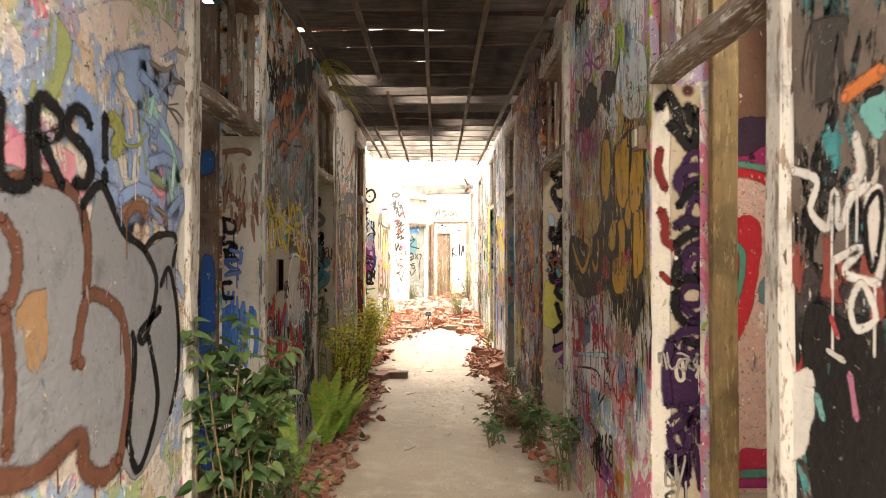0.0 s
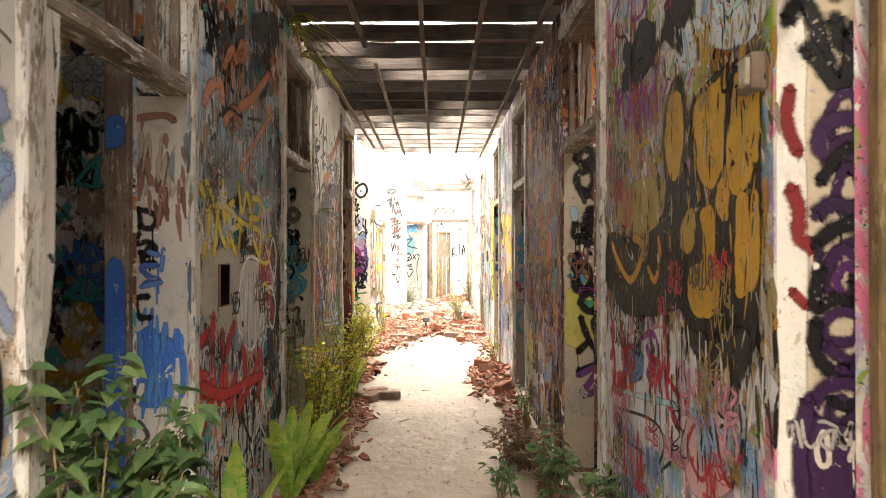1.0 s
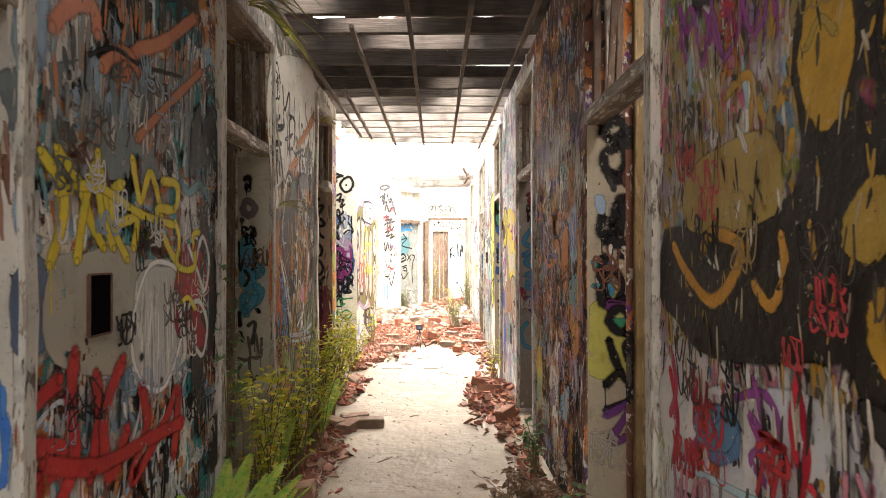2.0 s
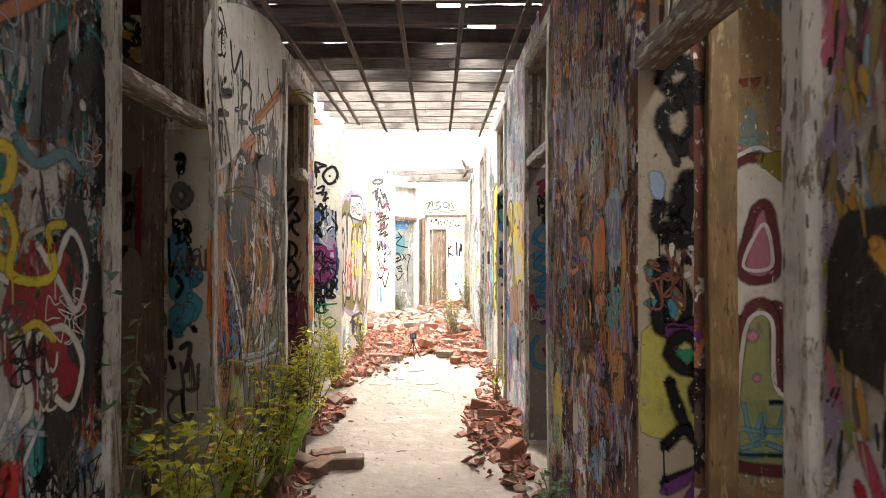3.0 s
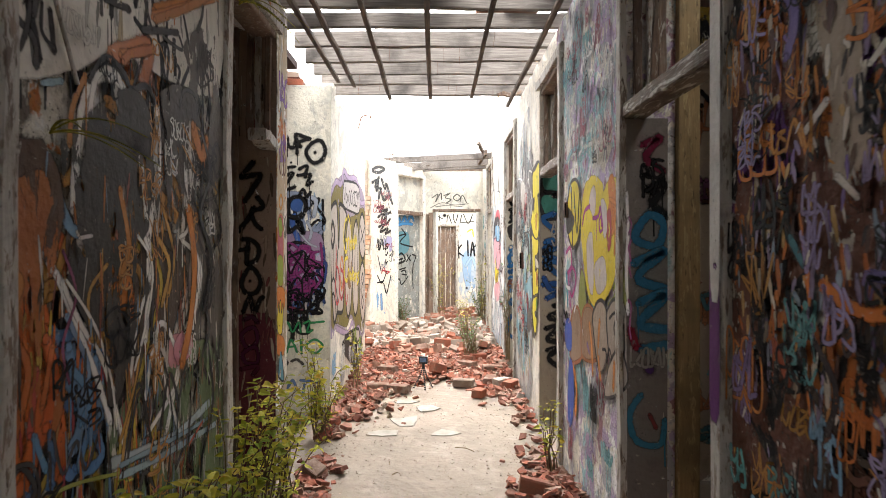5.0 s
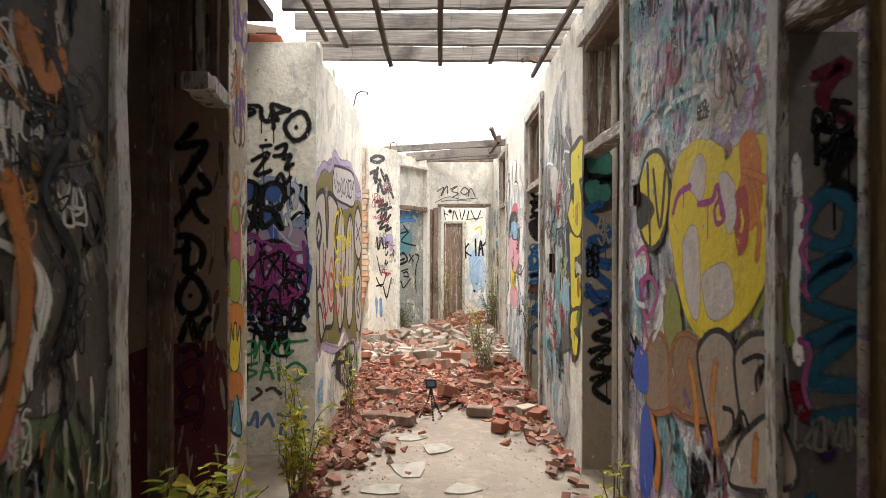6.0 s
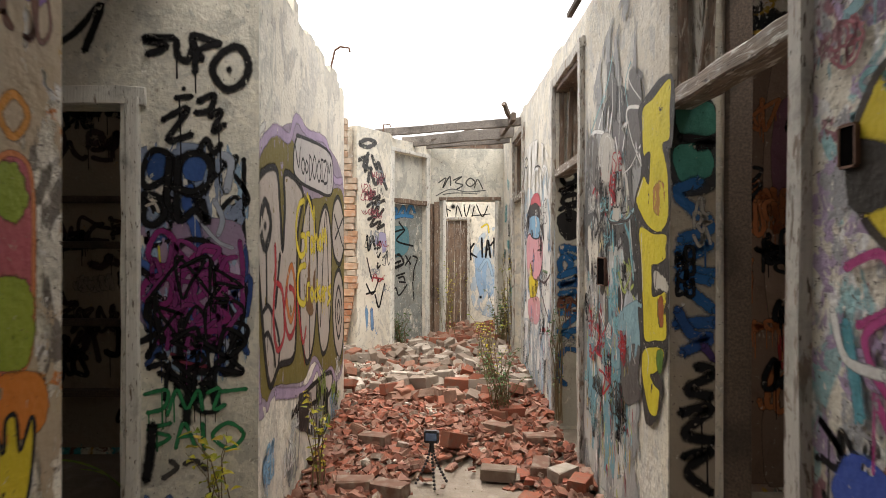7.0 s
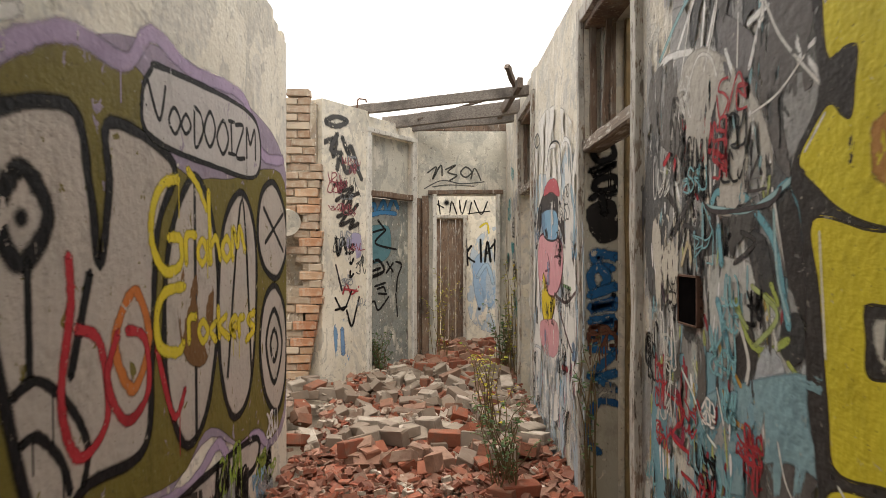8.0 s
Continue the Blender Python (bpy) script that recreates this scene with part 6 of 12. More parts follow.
east.stroke([(5.52, 1.01), (5.29, 1.04), (5.17, 0.93), (4.98, 0.96), (4.86, 1.06), (4.78, 1.06)], (0.07, 0.05, 0.04), 0.022)
east.stroke([(5.82, 1.16), (5.64, 1.04), (5.49, 1.11), (5.42, 0.95)], (0.07, 0.05, 0.04), 0.02)
east.stroke([(5.23, 1.28), (5.12, 1.23), (5.17, 1.11)], (0.07, 0.05, 0.04), 0.02)
east.wash([(5.73, 0.88), (5.49, 0.98), (5.35, 0.88), (5.35, 0.72), (5.64, 0.57)], (0.46, 0.40, 0.36))
east.dabs([(6.02, 0.87), (4.75, 0.77)], [(0.46, 0.40, 0.36), (0.28, 0.08, 0.12), (0.46, 0.22, 0.06), (0.24, 0.2, 0.3), (0.08, 0.06, 0.06)], 150, 516, (0.04, 0.12), 0.018)
east.fill([(6.11, 0.68), (5.98, 0.77), (5.9, 0.64), (5.96, 0.36), (6.09, 0.33)], (0.44, 0.36, 0.06))
east.fill([(4.9, 1.03), (4.86, 1.05), (4.85, 0.93), (4.9, 0.91)], (0.5, 0.2, 0.06))
east.tags(4.85, 6.2, 0.1, 2.9, 70, [ORANGE, BLACK, (0.46, 0.22, 0.06), (0.12, 0.3, 0.3), (0.08, 0.06, 0.05), (0.5, 0.42, 0.32), (0.2, 0.14, 0.28)], 191, (0.05, 0.2), (0.006, 0.014))
east.fill([(5.278, 1.739), (5.142, 1.764), (5.075, 1.735), (5.075, 1.66), (5.259, 1.684)], (0.13, 0.07, 0.045))
east.wash([(5.213, 1.884), (5.139, 1.902), (5.118, 1.81), (5.189, 1.811)], (0.06, 0.22, 0.20))
east.fill([(5.206, 1.498), (5.082, 1.555), (5.075, 1.254), (5.17, 1.234), (5.223, 1.315)], (0.52, 0.13, 0.03))
east.stroke([(5.45, 1.507), (5.38, 1.522), (5.313, 1.504), (5.274, 1.464), (5.255, 1.382)], (0.04, 0.03, 0.03), 0.0198)
east.stroke([(5.435, 1.447), (5.363, 1.491), (5.305, 1.465), (5.289, 1.416)], (0.56, 0.15, 0.03), 0.0251)
east.stroke([(5.759, 1.387), (5.614, 1.335), (5.421, 1.389)], (0.56, 0.15, 0.03), 0.0268)
east.stroke([(5.301, 1.647), (5.259, 1.681), (5.274, 1.607)], (0.56, 0.15, 0.03), 0.0214)
east.stroke([(5.145, 1.666), (5.11, 1.618), (5.082, 1.648)], (0.56, 0.15, 0.03), 0.0186)
east.stroke([(5.614, 1.411), (5.403, 1.403), (5.317, 1.381)], (0.16, 0.13, 0.30), 0.0215)
east.stroke([(5.501, 1.934), (5.475, 1.815), (5.528, 1.756)], (0.14, 0.11, 0.26), 0.028)
east.stroke([(5.944, 2.151), (5.859, 2.015), (5.892, 1.919)], (0.14, 0.11, 0.26), 0.0319)
east.stroke([(5.206, 1.601), (5.142, 1.572), (5.173, 1.542)], (0.20, 0.24, 0.34), 0.0174)
east.stroke([(5.82, 1.726), (5.738, 1.782)], (0.58, 0.52, 0.46), 0.0166)
east.stroke([(5.614, 1.819), (5.55, 1.862)], (0.58, 0.52, 0.46), 0.0133)
east.stroke([(5.71, 1.617), (5.645, 1.564)], (0.58, 0.52, 0.46), 0.0141)
east.stroke([(5.584, 1.216), (5.549, 1.166), (5.595, 1.127)], (0.50, 0.46, 0.42), 0.0176)
east.stroke([(5.403, 1.298), (5.358, 1.252), (5.38, 1.184), (5.317, 1.147)], (0.04, 0.03, 0.03), 0.0178)
east.stroke([(5.781, 1.256), (5.71, 1.168), (5.738, 1.066)], (0.04, 0.03, 0.03), 0.0195)
east.stroke([(5.223, 1.249), (5.113, 1.288), (5.075, 1.334)], (0.04, 0.03, 0.03), 0.0148)
east.stroke([(5.614, 1.668), (5.45, 1.659), (5.278, 1.682)], (0.04, 0.03, 0.03), 0.0162)
east.stroke([(5.337, 1.23), (5.278, 1.204), (5.297, 1.14)], (0.52, 0.20, 0.05), 0.0194)
east.stroke([(5.527, 1.098), (5.475, 1.042), (5.495, 0.952)], (0.50, 0.18, 0.05), 0.0195)
east.stroke([(5.943, 1.238), (5.875, 1.14)], (0.40, 0.10, 0.05), 0.0214)
east.stroke([(5.875, 1.492), (5.819, 1.423)], (0.05, 0.14, 0.16), 0.0207)
east.stroke([(5.173, 1.323), (5.085, 1.313)], (0.20, 0.12, 0.30), 0.0167)
east.stroke([(5.278, 1.419), (5.333, 1.355)], (0.36, 0.30, 0.06), 0.0146)
east.tags(4.85, 6.2, 0.2, 2.9, 70, [BLACK, BLACK, (0.62, 0.56, 0.48), (0.5, 0.22, 0.06), (0.3, 0.24, 0.4)], 608, (0.05, 0.16), (0.004, 0.009))
east.dabs([(6.15, 2.6), (4.82, 0.4)], [(0.64, 0.58, 0.5), (0.50, 0.22, 0.06), (0.03, 0.025, 0.025), (0.30, 0.24, 0.40)], 320, 609, (0.012, 0.035), 0.009)
east.done("many coats of purple, orange and brown paint flecks")
east.tags(7.26, 8.50, 0.1, 2.95, 50, [WHITE, GREY, (0.3, 0.1, 0.12), (0.2, 0.4, 0.42), LILAC, BLACK], 10)
east.dabs([(8.5, 2.95), (7.3, 1.9)], [(0.62, 0.58, 0.52), (0.40, 0.34, 0.32), (0.10, 0.08, 0.08), (0.28, 0.10, 0.12), (0.24, 0.36, 0.38), (0.56, 0.50, 0.42)], 260, 631, (0.02, 0.07), 0.014)
east.stroke([(7.129, 1.708), (7.116, 1.531), (7.134, 1.354), (7.114, 1.18)], (0.62, 0.60, 0.57), 0.0351)
east.stroke([(7.104, 1.603), (7.069, 1.572), (7.104, 1.528)], (0.20, 0.03, 0.12), 0.0172)
east.stroke([(7.069, 1.501), (7.106, 1.469), (7.073, 1.413)], (0.20, 0.03, 0.12), 0.0171)
east.stroke([(7.105, 1.382), (7.068, 1.342)], (0.20, 0.03, 0.12), 0.0171)
east.stroke([(7.114, 1.236), (7.067, 1.214), (7.094, 1.123), (7.067, 1.073)], (0.20, 0.03, 0.12), 0.0171)
east.wash([(7.971, 1.336), (7.834, 1.215), (7.711, 1.148), (7.333, 1.222), (7.204, 1.41), (7.164, 1.291), (7.216, 1.192), (7.969, 1.064)], (0.22, 0.23, 0.06))
east.fill([(8.303, 1.833), (8.231, 1.887), (8.096, 1.883), (8.003, 1.794), (7.985, 1.655), (8.062, 1.519), (8.193, 1.472), (8.316, 1.55), (8.363, 1.709)], (0.64, 0.50, 0.04), (0.05, 0.045, 0.03), 0.0196)
east.fill([(8.356, 1.722), (8.147, 1.642), (8.339, 1.571)], (0.04, 0.035, 0.03))
east.stroke([(8.231, 1.849), (8.215, 1.672), (8.193, 1.467)], (0.06, 0.05, 0.03), 0.0224)
east.stroke([(8.161, 1.815), (8.081, 1.562), (8.021, 1.796)], (0.06, 0.05, 0.03), 0.0214)
east.fill([(7.918, 1.783), (7.813, 1.843), (7.671, 1.85), (7.546, 1.805), (7.507, 1.747), (7.435, 1.79), (7.321, 1.803), (7.247, 1.758), (7.218, 1.644), (7.234, 1.488), (7.285, 1.372), (7.398, 1.261), (7.542, 1.189), (7.712, 1.164), (7.839, 1.257), (7.915, 1.405), (7.973, 1.585)], (0.66, 0.50, 0.035))
east.wash([(7.435, 1.769), (7.336, 1.806), (7.298, 1.636), (7.366, 1.537)], (0.52, 0.16, 0.03))
east.stroke([(7.4, 1.711), (7.32, 1.687), (7.255, 1.66)], (0.54, 0.17, 0.03), 0.0198)
east.stroke([(7.335, 1.656), (7.304, 1.535), (7.319, 1.436)], (0.54, 0.17, 0.03), 0.0198)
east.stroke([(7.247, 1.694), (7.268, 1.533)], (0.54, 0.17, 0.03), 0.0175)
east.fill([(7.441, 1.628), (7.383, 1.644), (7.373, 1.506), (7.426, 1.469)], (0.36, 0.06, 0.05))
east.fill([(7.787, 1.719), (7.716, 1.797), (7.662, 1.769), (7.688, 1.648)], (0.56, 0.48, 0.44))
east.fill([(7.545, 1.715), (7.47, 1.688), (7.448, 1.575), (7.484, 1.523), (7.525, 1.616)], (0.56, 0.48, 0.44))
east.fill([(7.841, 1.489), (7.742, 1.55), (7.704, 1.411), (7.721, 1.224), (7.809, 1.298)], (0.54, 0.47, 0.43))
east.fill([(7.668, 1.369), (7.505, 1.417), (7.46, 1.293), (7.615, 1.236)], (0.54, 0.47, 0.43))
east.stroke([(7.944, 1.602), (7.89, 1.68), (7.777, 1.702)], (0.30, 0.04, 0.20), 0.0217)
east.stroke([(7.715, 1.63), (7.605, 1.636), (7.565, 1.68), (7.533, 1.58)], (0.30, 0.04, 0.20), 0.0192)
east.ring([(7.585, 1.605), (7.545, 1.631), (7.518, 1.573), (7.568, 1.555)], (0.30, 0.04, 0.20), 0.0149)
east.stroke([(7.223, 1.469), (7.245, 1.374), (7.333, 1.269)], (0.22, 0.24, 0.05), 0.0224)
east.fill([(8.222, 0.764), (8.259, 0.963), (8.156, 1.1), (8.028, 1.1), (7.968, 0.996), (7.955, 0.836)], (0.27, 0.18, 0.12), (0.30, 0.11, 0.05), 0.0214)
east.fill([(7.938, 0.84), (7.968, 1.018), (7.886, 1.132), (7.735, 1.144), (7.644, 1.06), (7.613, 0.888)], (0.25, 0.15, 0.09), (0.32, 0.12, 0.05), 0.0189)
east.fill([(7.711, 1.063), (7.666, 1.155), (7.562, 1.199), (7.467, 1.176), (7.424, 1.086), (7.423, 0.943), (7.579, 0.822)], (0.33, 0.26, 0.20), (0.03, 0.025, 0.025), 0.0168)
east.fill([(7.449, 1.113), (7.381, 1.198), (7.287, 1.228), (7.216, 1.207), (7.173, 1.108), (7.172, 0.984), (7.363, 0.892)], (0.31, 0.25, 0.20), (0.03, 0.025, 0.025), 0.0146)
east.fill([(7.464, 0.719), (7.429, 0.856), (7.347, 0.942), (7.243, 1.005), (7.162, 0.975), (7.131, 0.851)], (0.40, 0.34, 0.28), (0.03, 0.025, 0.025), 0.0146)
east.stroke([(7.782, 1.053), (7.733, 0.936), (7.709, 0.78)], (0.54, 0.20, 0.05), 0.0327)
east.stroke([(7.573, 1.093), (7.601, 0.93), (7.559, 0.791)], (0.54, 0.20, 0.05), 0.0303)
east.stroke([(8.187, 0.749), (8.086, 0.61), (8.117, 0.455)], (0.54, 0.20, 0.05), 0.0434)
east.stroke([(7.316, 0.924), (7.33, 0.786)], (0.54, 0.20, 0.05), 0.0264)
east.stroke([(7.22, 0.985), (7.201, 0.867)], (0.54, 0.20, 0.05), 0.0216)
east.stroke([(7.832, 0.937), (7.781, 0.886)], (0.16, 0.10, 0.26), 0.0211)
east.stroke([(7.642, 0.844), (7.612, 0.796)], (0.16, 0.10, 0.26), 0.0194)
east.stroke([(7.397, 1.123), (7.317, 1.158), (7.266, 1.151), (7.317, 1.1), (7.313, 1.056)], BLACK, 0.0132)
east.stroke([(7.521, 0.951), (7.458, 0.954), (7.444, 0.901), (7.396, 0.971), (7.356, 0.928)], BLACK, 0.014)
east.fill([(8.412, 0.929), (8.334, 1.014), (8.224, 0.97), (8.237, 0.836), (8.372, 0.83)], (0.05, 0.09, 0.36))
east.fill([(8.294, 0.694), (8.222, 0.764), (8.152, 0.588), (8.219, 0.369), (8.306, 0.379)], (0.05, 0.09, 0.36))
east.stroke([(8.376, 1.312), (8.327, 1.101)], (0.10, 0.30, 0.36), 0.0315)
east.stroke([(8.377, 1.44), (8.264, 1.472), (8.22, 1.372), (8.337, 1.309)], (0.40, 0.06, 0.20), 0.0206)
east.ring([(8.314, 1.285), (8.192, 1.348), (8.105, 1.275), (8.225, 1.165)], (0.40, 0.06, 0.20), 0.0199)
east.stroke([(8.283, 1.164), (8.224, 1.07)], (0.40, 0.06, 0.20), 0.0202)
east.stroke([(8.424, 1.337), (8.375, 1.228), (8.254, 1.213)], (0.70, 0.69, 0.66), 0.021)
east.stroke([(8.156, 1.076), (8.053, 1.185), (8.079, 1.277)], (0.70, 0.69, 0.66), 0.019)
east.stroke([(8.035, 2.026), (7.92, 2.049), (7.718, 2.041)], (0.60, 0.58, 0.54), 0.0219)
east.stroke([(8.382, 2.024), (8.233, 2.076), (8.036, 2.078)], (0.24, 0.40, 0.44), 0.0249)
east.stroke([(7.671, 1.885), (7.62, 1.937), (7.637, 2.0)], (0.60, 0.58, 0.54), 0.0156)
east.stroke([(7.337, 1.89), (7.3, 1.947), (7.322, 2.002)], (0.28, 0.08, 0.10), 0.0198)
east.stroke([(7.508, 1.912), (7.472, 1.976), (7.436, 1.913)], (0.10, 0.09, 0.09), 0.0143)
east.tags(7.26, 8.5, 1.9, 2.9, 26, [BLACK, (0.66, 0.63, 0.6), (0.2, 0.4, 0.42), (0.3, 0.1, 0.12)], 610, (0.06, 0.22), (0.005, 0.010))
east.done("yellow round shapes over brown and grey bubble letters")
east.tags(9.9, 10.88, 0.2, 2.2, 26, [WHITE, GREY, BLACK, (0.25, 0.42, 0.46), WHITE, LIME, (0.3, 0.05, 0.06)], 11)
east.wash([(10.88, 2.0), (10.6, 2.5), (10.2, 2.75), (9.9, 2.6), (9.86, 1.2), (9.88, 0.15), (10.88, 0.15)], (0.30, 0.295, 0.285))
east.wash([(10.85, 1.9), (10.4, 2.3), (9.95, 2.2), (9.95, 1.3), (10.3, 1.2), (10.85, 1.4)], (0.10, 0.10, 0.10))
east.wash([(10.8, 1.3), (9.95, 1.4), (9.95, 0.3), (10.8, 0.2)], (0.46, 0.46, 0.43))
east.wash([(10.75, 1.0), (10.2, 1.2), (9.95, 0.9), (10.1, 0.3), (10.7, 0.3)], (0.16, 0.32, 0.38))
east.dabs([(10.8, 2.2), (9.9, 1.3)], [WHITE, (0.56, 0.55, 0.53), (0.08, 0.08, 0.08), (0.24, 0.40, 0.44), (0.05, 0.045, 0.045)], 130, 502, (0.03, 0.14), 0.016)
east.dabs([(10.8, 1.4), (9.9, 0.2)], [(0.24, 0.42, 0.50), (0.42, 0.46, 0.16), WHITE, (0.08, 0.08, 0.08), (0.30, 0.04, 0.05), (0.5, 0.36, 0.12)], 170, 503, (0.03, 0.13), 0.018)
east.dabs([(10.73, 2.1), (9.9, 0.5)], [WHITE, (0.5, 0.5, 0.48), (0.2, 0.2, 0.2), (0.62, 0.58, 0.5), (0.24, 0.40, 0.44), (0.42, 0.46, 0.16)], 110, 501, (0.02, 0.08), 0.014)
east.wash([(10.763, 2.326), (10.161, 2.204), (9.76, 2.037), (9.756, 1.894), (9.896, 1.727), (10.336, 1.707), (10.763, 1.773)], (0.30, 0.29, 0.28))
east.fill([(10.227, 2.182), (10.044, 2.039), (10.13, 1.961), (10.22, 2.034)], (0.16, 0.15, 0.15))
east.fill([(9.93, 2.014), (9.813, 2.022), (9.778, 1.937), (9.853, 1.923)], (0.15, 0.15, 0.14))
east.stroke([(10.407, 2.306), (10.522, 2.202), (10.61, 2.109)], WHITE, 0.017)
east.stroke([(10.327, 2.273), (10.359, 2.111)], WHITE, 0.0138)
east.stroke([(10.254, 2.243), (10.32, 2.112)], WHITE, 0.0134)
east.stroke([(10.763, 2.02), (10.695, 2.174), (10.541, 2.174), (10.29, 2.099), (10.213, 2.013)], WHITE, 0.0225)
east.stroke([(10.2, 2.079), (10.124, 1.944), (10.049, 1.849)], WHITE, 0.0152)
east.stroke([(10.077, 2.107), (9.966, 2.109), (9.892, 2.024), (9.813, 1.921), (9.746, 1.853)], WHITE, 0.0157)
east.stroke([(9.771, 1.97), (9.849, 1.947), (9.942, 1.88)], WHITE, 0.0114)
east.stroke([(10.012, 2.099), (10.072, 1.986)], WHITE, 0.013)
east.stroke([(10.193, 1.899), (10.174, 1.8), (10.2, 1.725)], (0.62, 0.60, 0.55), 0.0158)
east.stroke([(10.1, 1.833), (10.083, 1.725)], (0.60, 0.56, 0.46), 0.0149)
east.stroke([(10.012, 1.801), (9.997, 1.714), (10.017, 1.659)], (0.60, 0.58, 0.52), 0.0113)
east.ring([(10.494, 1.986), (10.454, 1.999), (10.433, 1.939), (10.485, 1.917)], RED, 0.0166)
east.stroke([(10.662, 1.818), (10.551, 1.868), (10.57, 1.786)], RED, 0.0177)
east.stroke([(10.486, 1.79), (10.416, 1.917), (10.351, 1.882), (10.433, 1.804)], RED, 0.0162)
east.stroke([(10.375, 1.774), (10.32, 1.907), (10.29, 1.854), (10.351, 1.788)], RED, 0.0155)
east.stroke([(10.441, 1.835), (10.255, 1.797), (10.187, 1.748)], RED, 0.0151)
east.stroke([(10.283, 1.966), (10.24, 2.011)], RED, 0.0132)
east.stroke([(10.477, 1.703), (10.433, 1.724), (10.375, 1.672)], (0.42, 0.03, 0.04), 0.0145)
east.stroke([(10.684, 1.743), (10.551, 1.648), (10.6, 1.553), (10.408, 1.696), (10.343, 1.728)], (0.05, 0.035, 0.035), 0.0208)
east.stroke([(10.262, 1.699), (10.283, 1.581), (10.336, 1.513), (10.375, 1.408)], (0.05, 0.035, 0.035), 0.0187)
east.stroke([(10.532, 1.517), (10.477, 1.591), (10.391, 1.553), (10.375, 1.464)], (0.05, 0.035, 0.035), 0.0164)
east.ring([(10.684, 1.451), (10.621, 1.501), (10.571, 1.416), (10.652, 1.331)], (0.06, 0.04, 0.05), 0.016)
east.stroke([(10.504, 1.46), (10.45, 1.535), (10.425, 1.463)], (0.5, 0.42, 0.26), 0.0165)
east.fill([(9.915, 1.62), (9.809, 1.642), (9.771, 1.469), (9.753, 1.347), (9.833, 1.364), (9.897, 1.462)], (0.04, 0.04, 0.042))
east.fill([(10.137, 1.268), (10.055, 1.297), (10.039, 1.152), (10.137, 1.144)], (0.035, 0.035, 0.038))
east.fill([(9.813, 1.243), (9.746, 1.329), (9.725, 1.215), (9.775, 1.191)], (0.04, 0.04, 0.04))
east.fill([(9.924, 1.313), (9.862, 1.366), (9.829, 1.289), (9.897, 1.252)], (0.05, 0.05, 0.05))
east.fill([(10.234, 1.644), (10.044, 1.607), (10.055, 1.543), (10.2, 1.594)], (0.05, 0.045, 0.045))
east.fill([(10.072, 1.546), (9.992, 1.531), (9.962, 1.407), (10.031, 1.43)], (0.06, 0.055, 0.055))
east.stroke([(10.283, 1.648), (10.241, 1.681), (10.095, 1.652), (10.028, 1.603), (9.952, 1.53), (9.915, 1.408), (9.892, 1.331)], (0.14, 0.34, 0.40), 0.0204)
east.stroke([(9.967, 1.638), (9.896, 1.671), (9.829, 1.674)], (0.14, 0.34, 0.40), 0.0183)
east.stroke([(9.875, 1.659), (9.841, 1.592), (9.829, 1.527)], (0.14, 0.34, 0.40), 0.0176)
east.stroke([(10.241, 1.582), (10.22, 1.468)], (0.14, 0.34, 0.40), 0.0194)
east.stroke([(10.248, 1.369), (10.162, 1.201), (10.125, 1.117)], (0.16, 0.36, 0.42), 0.022)
east.wash([(10.018, 1.143), (9.892, 1.203), (9.809, 1.17), (9.735, 1.143), (9.892, 1.056)], (0.20, 0.38, 0.44))
east.fill([(10.162, 1.111), (10.044, 1.11), (10.072, 1.044), (10.162, 1.04)], (0.20, 0.36, 0.42))
east.stroke([(10.137, 1.378), (10.072, 1.277), (9.987, 1.262), (9.892, 1.305)], (0.34, 0.40, 0.10), 0.0157)
east.stroke([(9.992, 1.402), (9.938, 1.382), (9.967, 1.431)], (0.34, 0.40, 0.10), 0.0137)
east.stroke([(9.897, 1.252), (9.829, 1.202), (9.809, 1.145)], (0.36, 0.40, 0.10), 0.0126)
east.fill([(9.833, 1.251), (9.801, 1.299), (9.779, 1.226), (9.821, 1.192)], (0.42, 0.43, 0.43))
east.fill([(10.034, 1.153), (9.992, 1.264), (9.929, 1.248), (9.915, 1.182)], (0.40, 0.42, 0.44))
east.stroke([(10.131, 1.333), (10.072, 1.221), (10.095, 1.142)], (0.62, 0.60, 0.56), 0.0135)
east.stroke([(9.962, 1.352), (9.943, 1.273)], (0.62, 0.60, 0.56), 0.0109)
east.stroke([(10.214, 1.111), (10.155, 1.047), (10.067, 1.043)], (0.5, 0.26, 0.08), 0.0139)
east.stroke([(10.101, 1.125), (10.055, 1.005)], (0.5, 0.30, 0.08), 0.0118)
east.stroke([(10.621, 1.198), (10.652, 1.067), (10.542, 1.052)], (0.62, 0.66, 0.62), 0.0118)
east.stroke([(10.504, 1.117), (10.408, 1.047), (10.328, 0.963), (10.255, 0.936)], (0.62, 0.66, 0.62), 0.0105)
east.stroke([(10.416, 1.156), (10.352, 1.081), (10.291, 1.045)], (0.60, 0.62, 0.50), 0.0104)
east.stroke([(10.611, 1.016), (10.523, 1.018), (10.495, 0.875), (10.601, 0.88)], (0.25, 0.03, 0.06), 0.0212)
east.stroke([(10.417, 0.94), (10.451, 0.819)], (0.25, 0.03, 0.06), 0.0181)
east.wash([(10.023, 2.411), (9.722, 2.242), (9.762, 2.123), (9.832, 1.944), (9.775, 1.822), (9.891, 1.685), (9.988, 1.855), (10.057, 2.104)], (0.13, 0.12, 0.115))
east.wash([(10.385, 2.492), (10.21, 2.456), (10.19, 2.212), (10.338, 2.099), (10.431, 2.25)], (0.10, 0.095, 0.09))
east.wash([(10.787, 2.148), (10.531, 2.144), (10.383, 1.918), (10.531, 1.841), (10.756, 1.959)], (0.14, 0.13, 0.12))
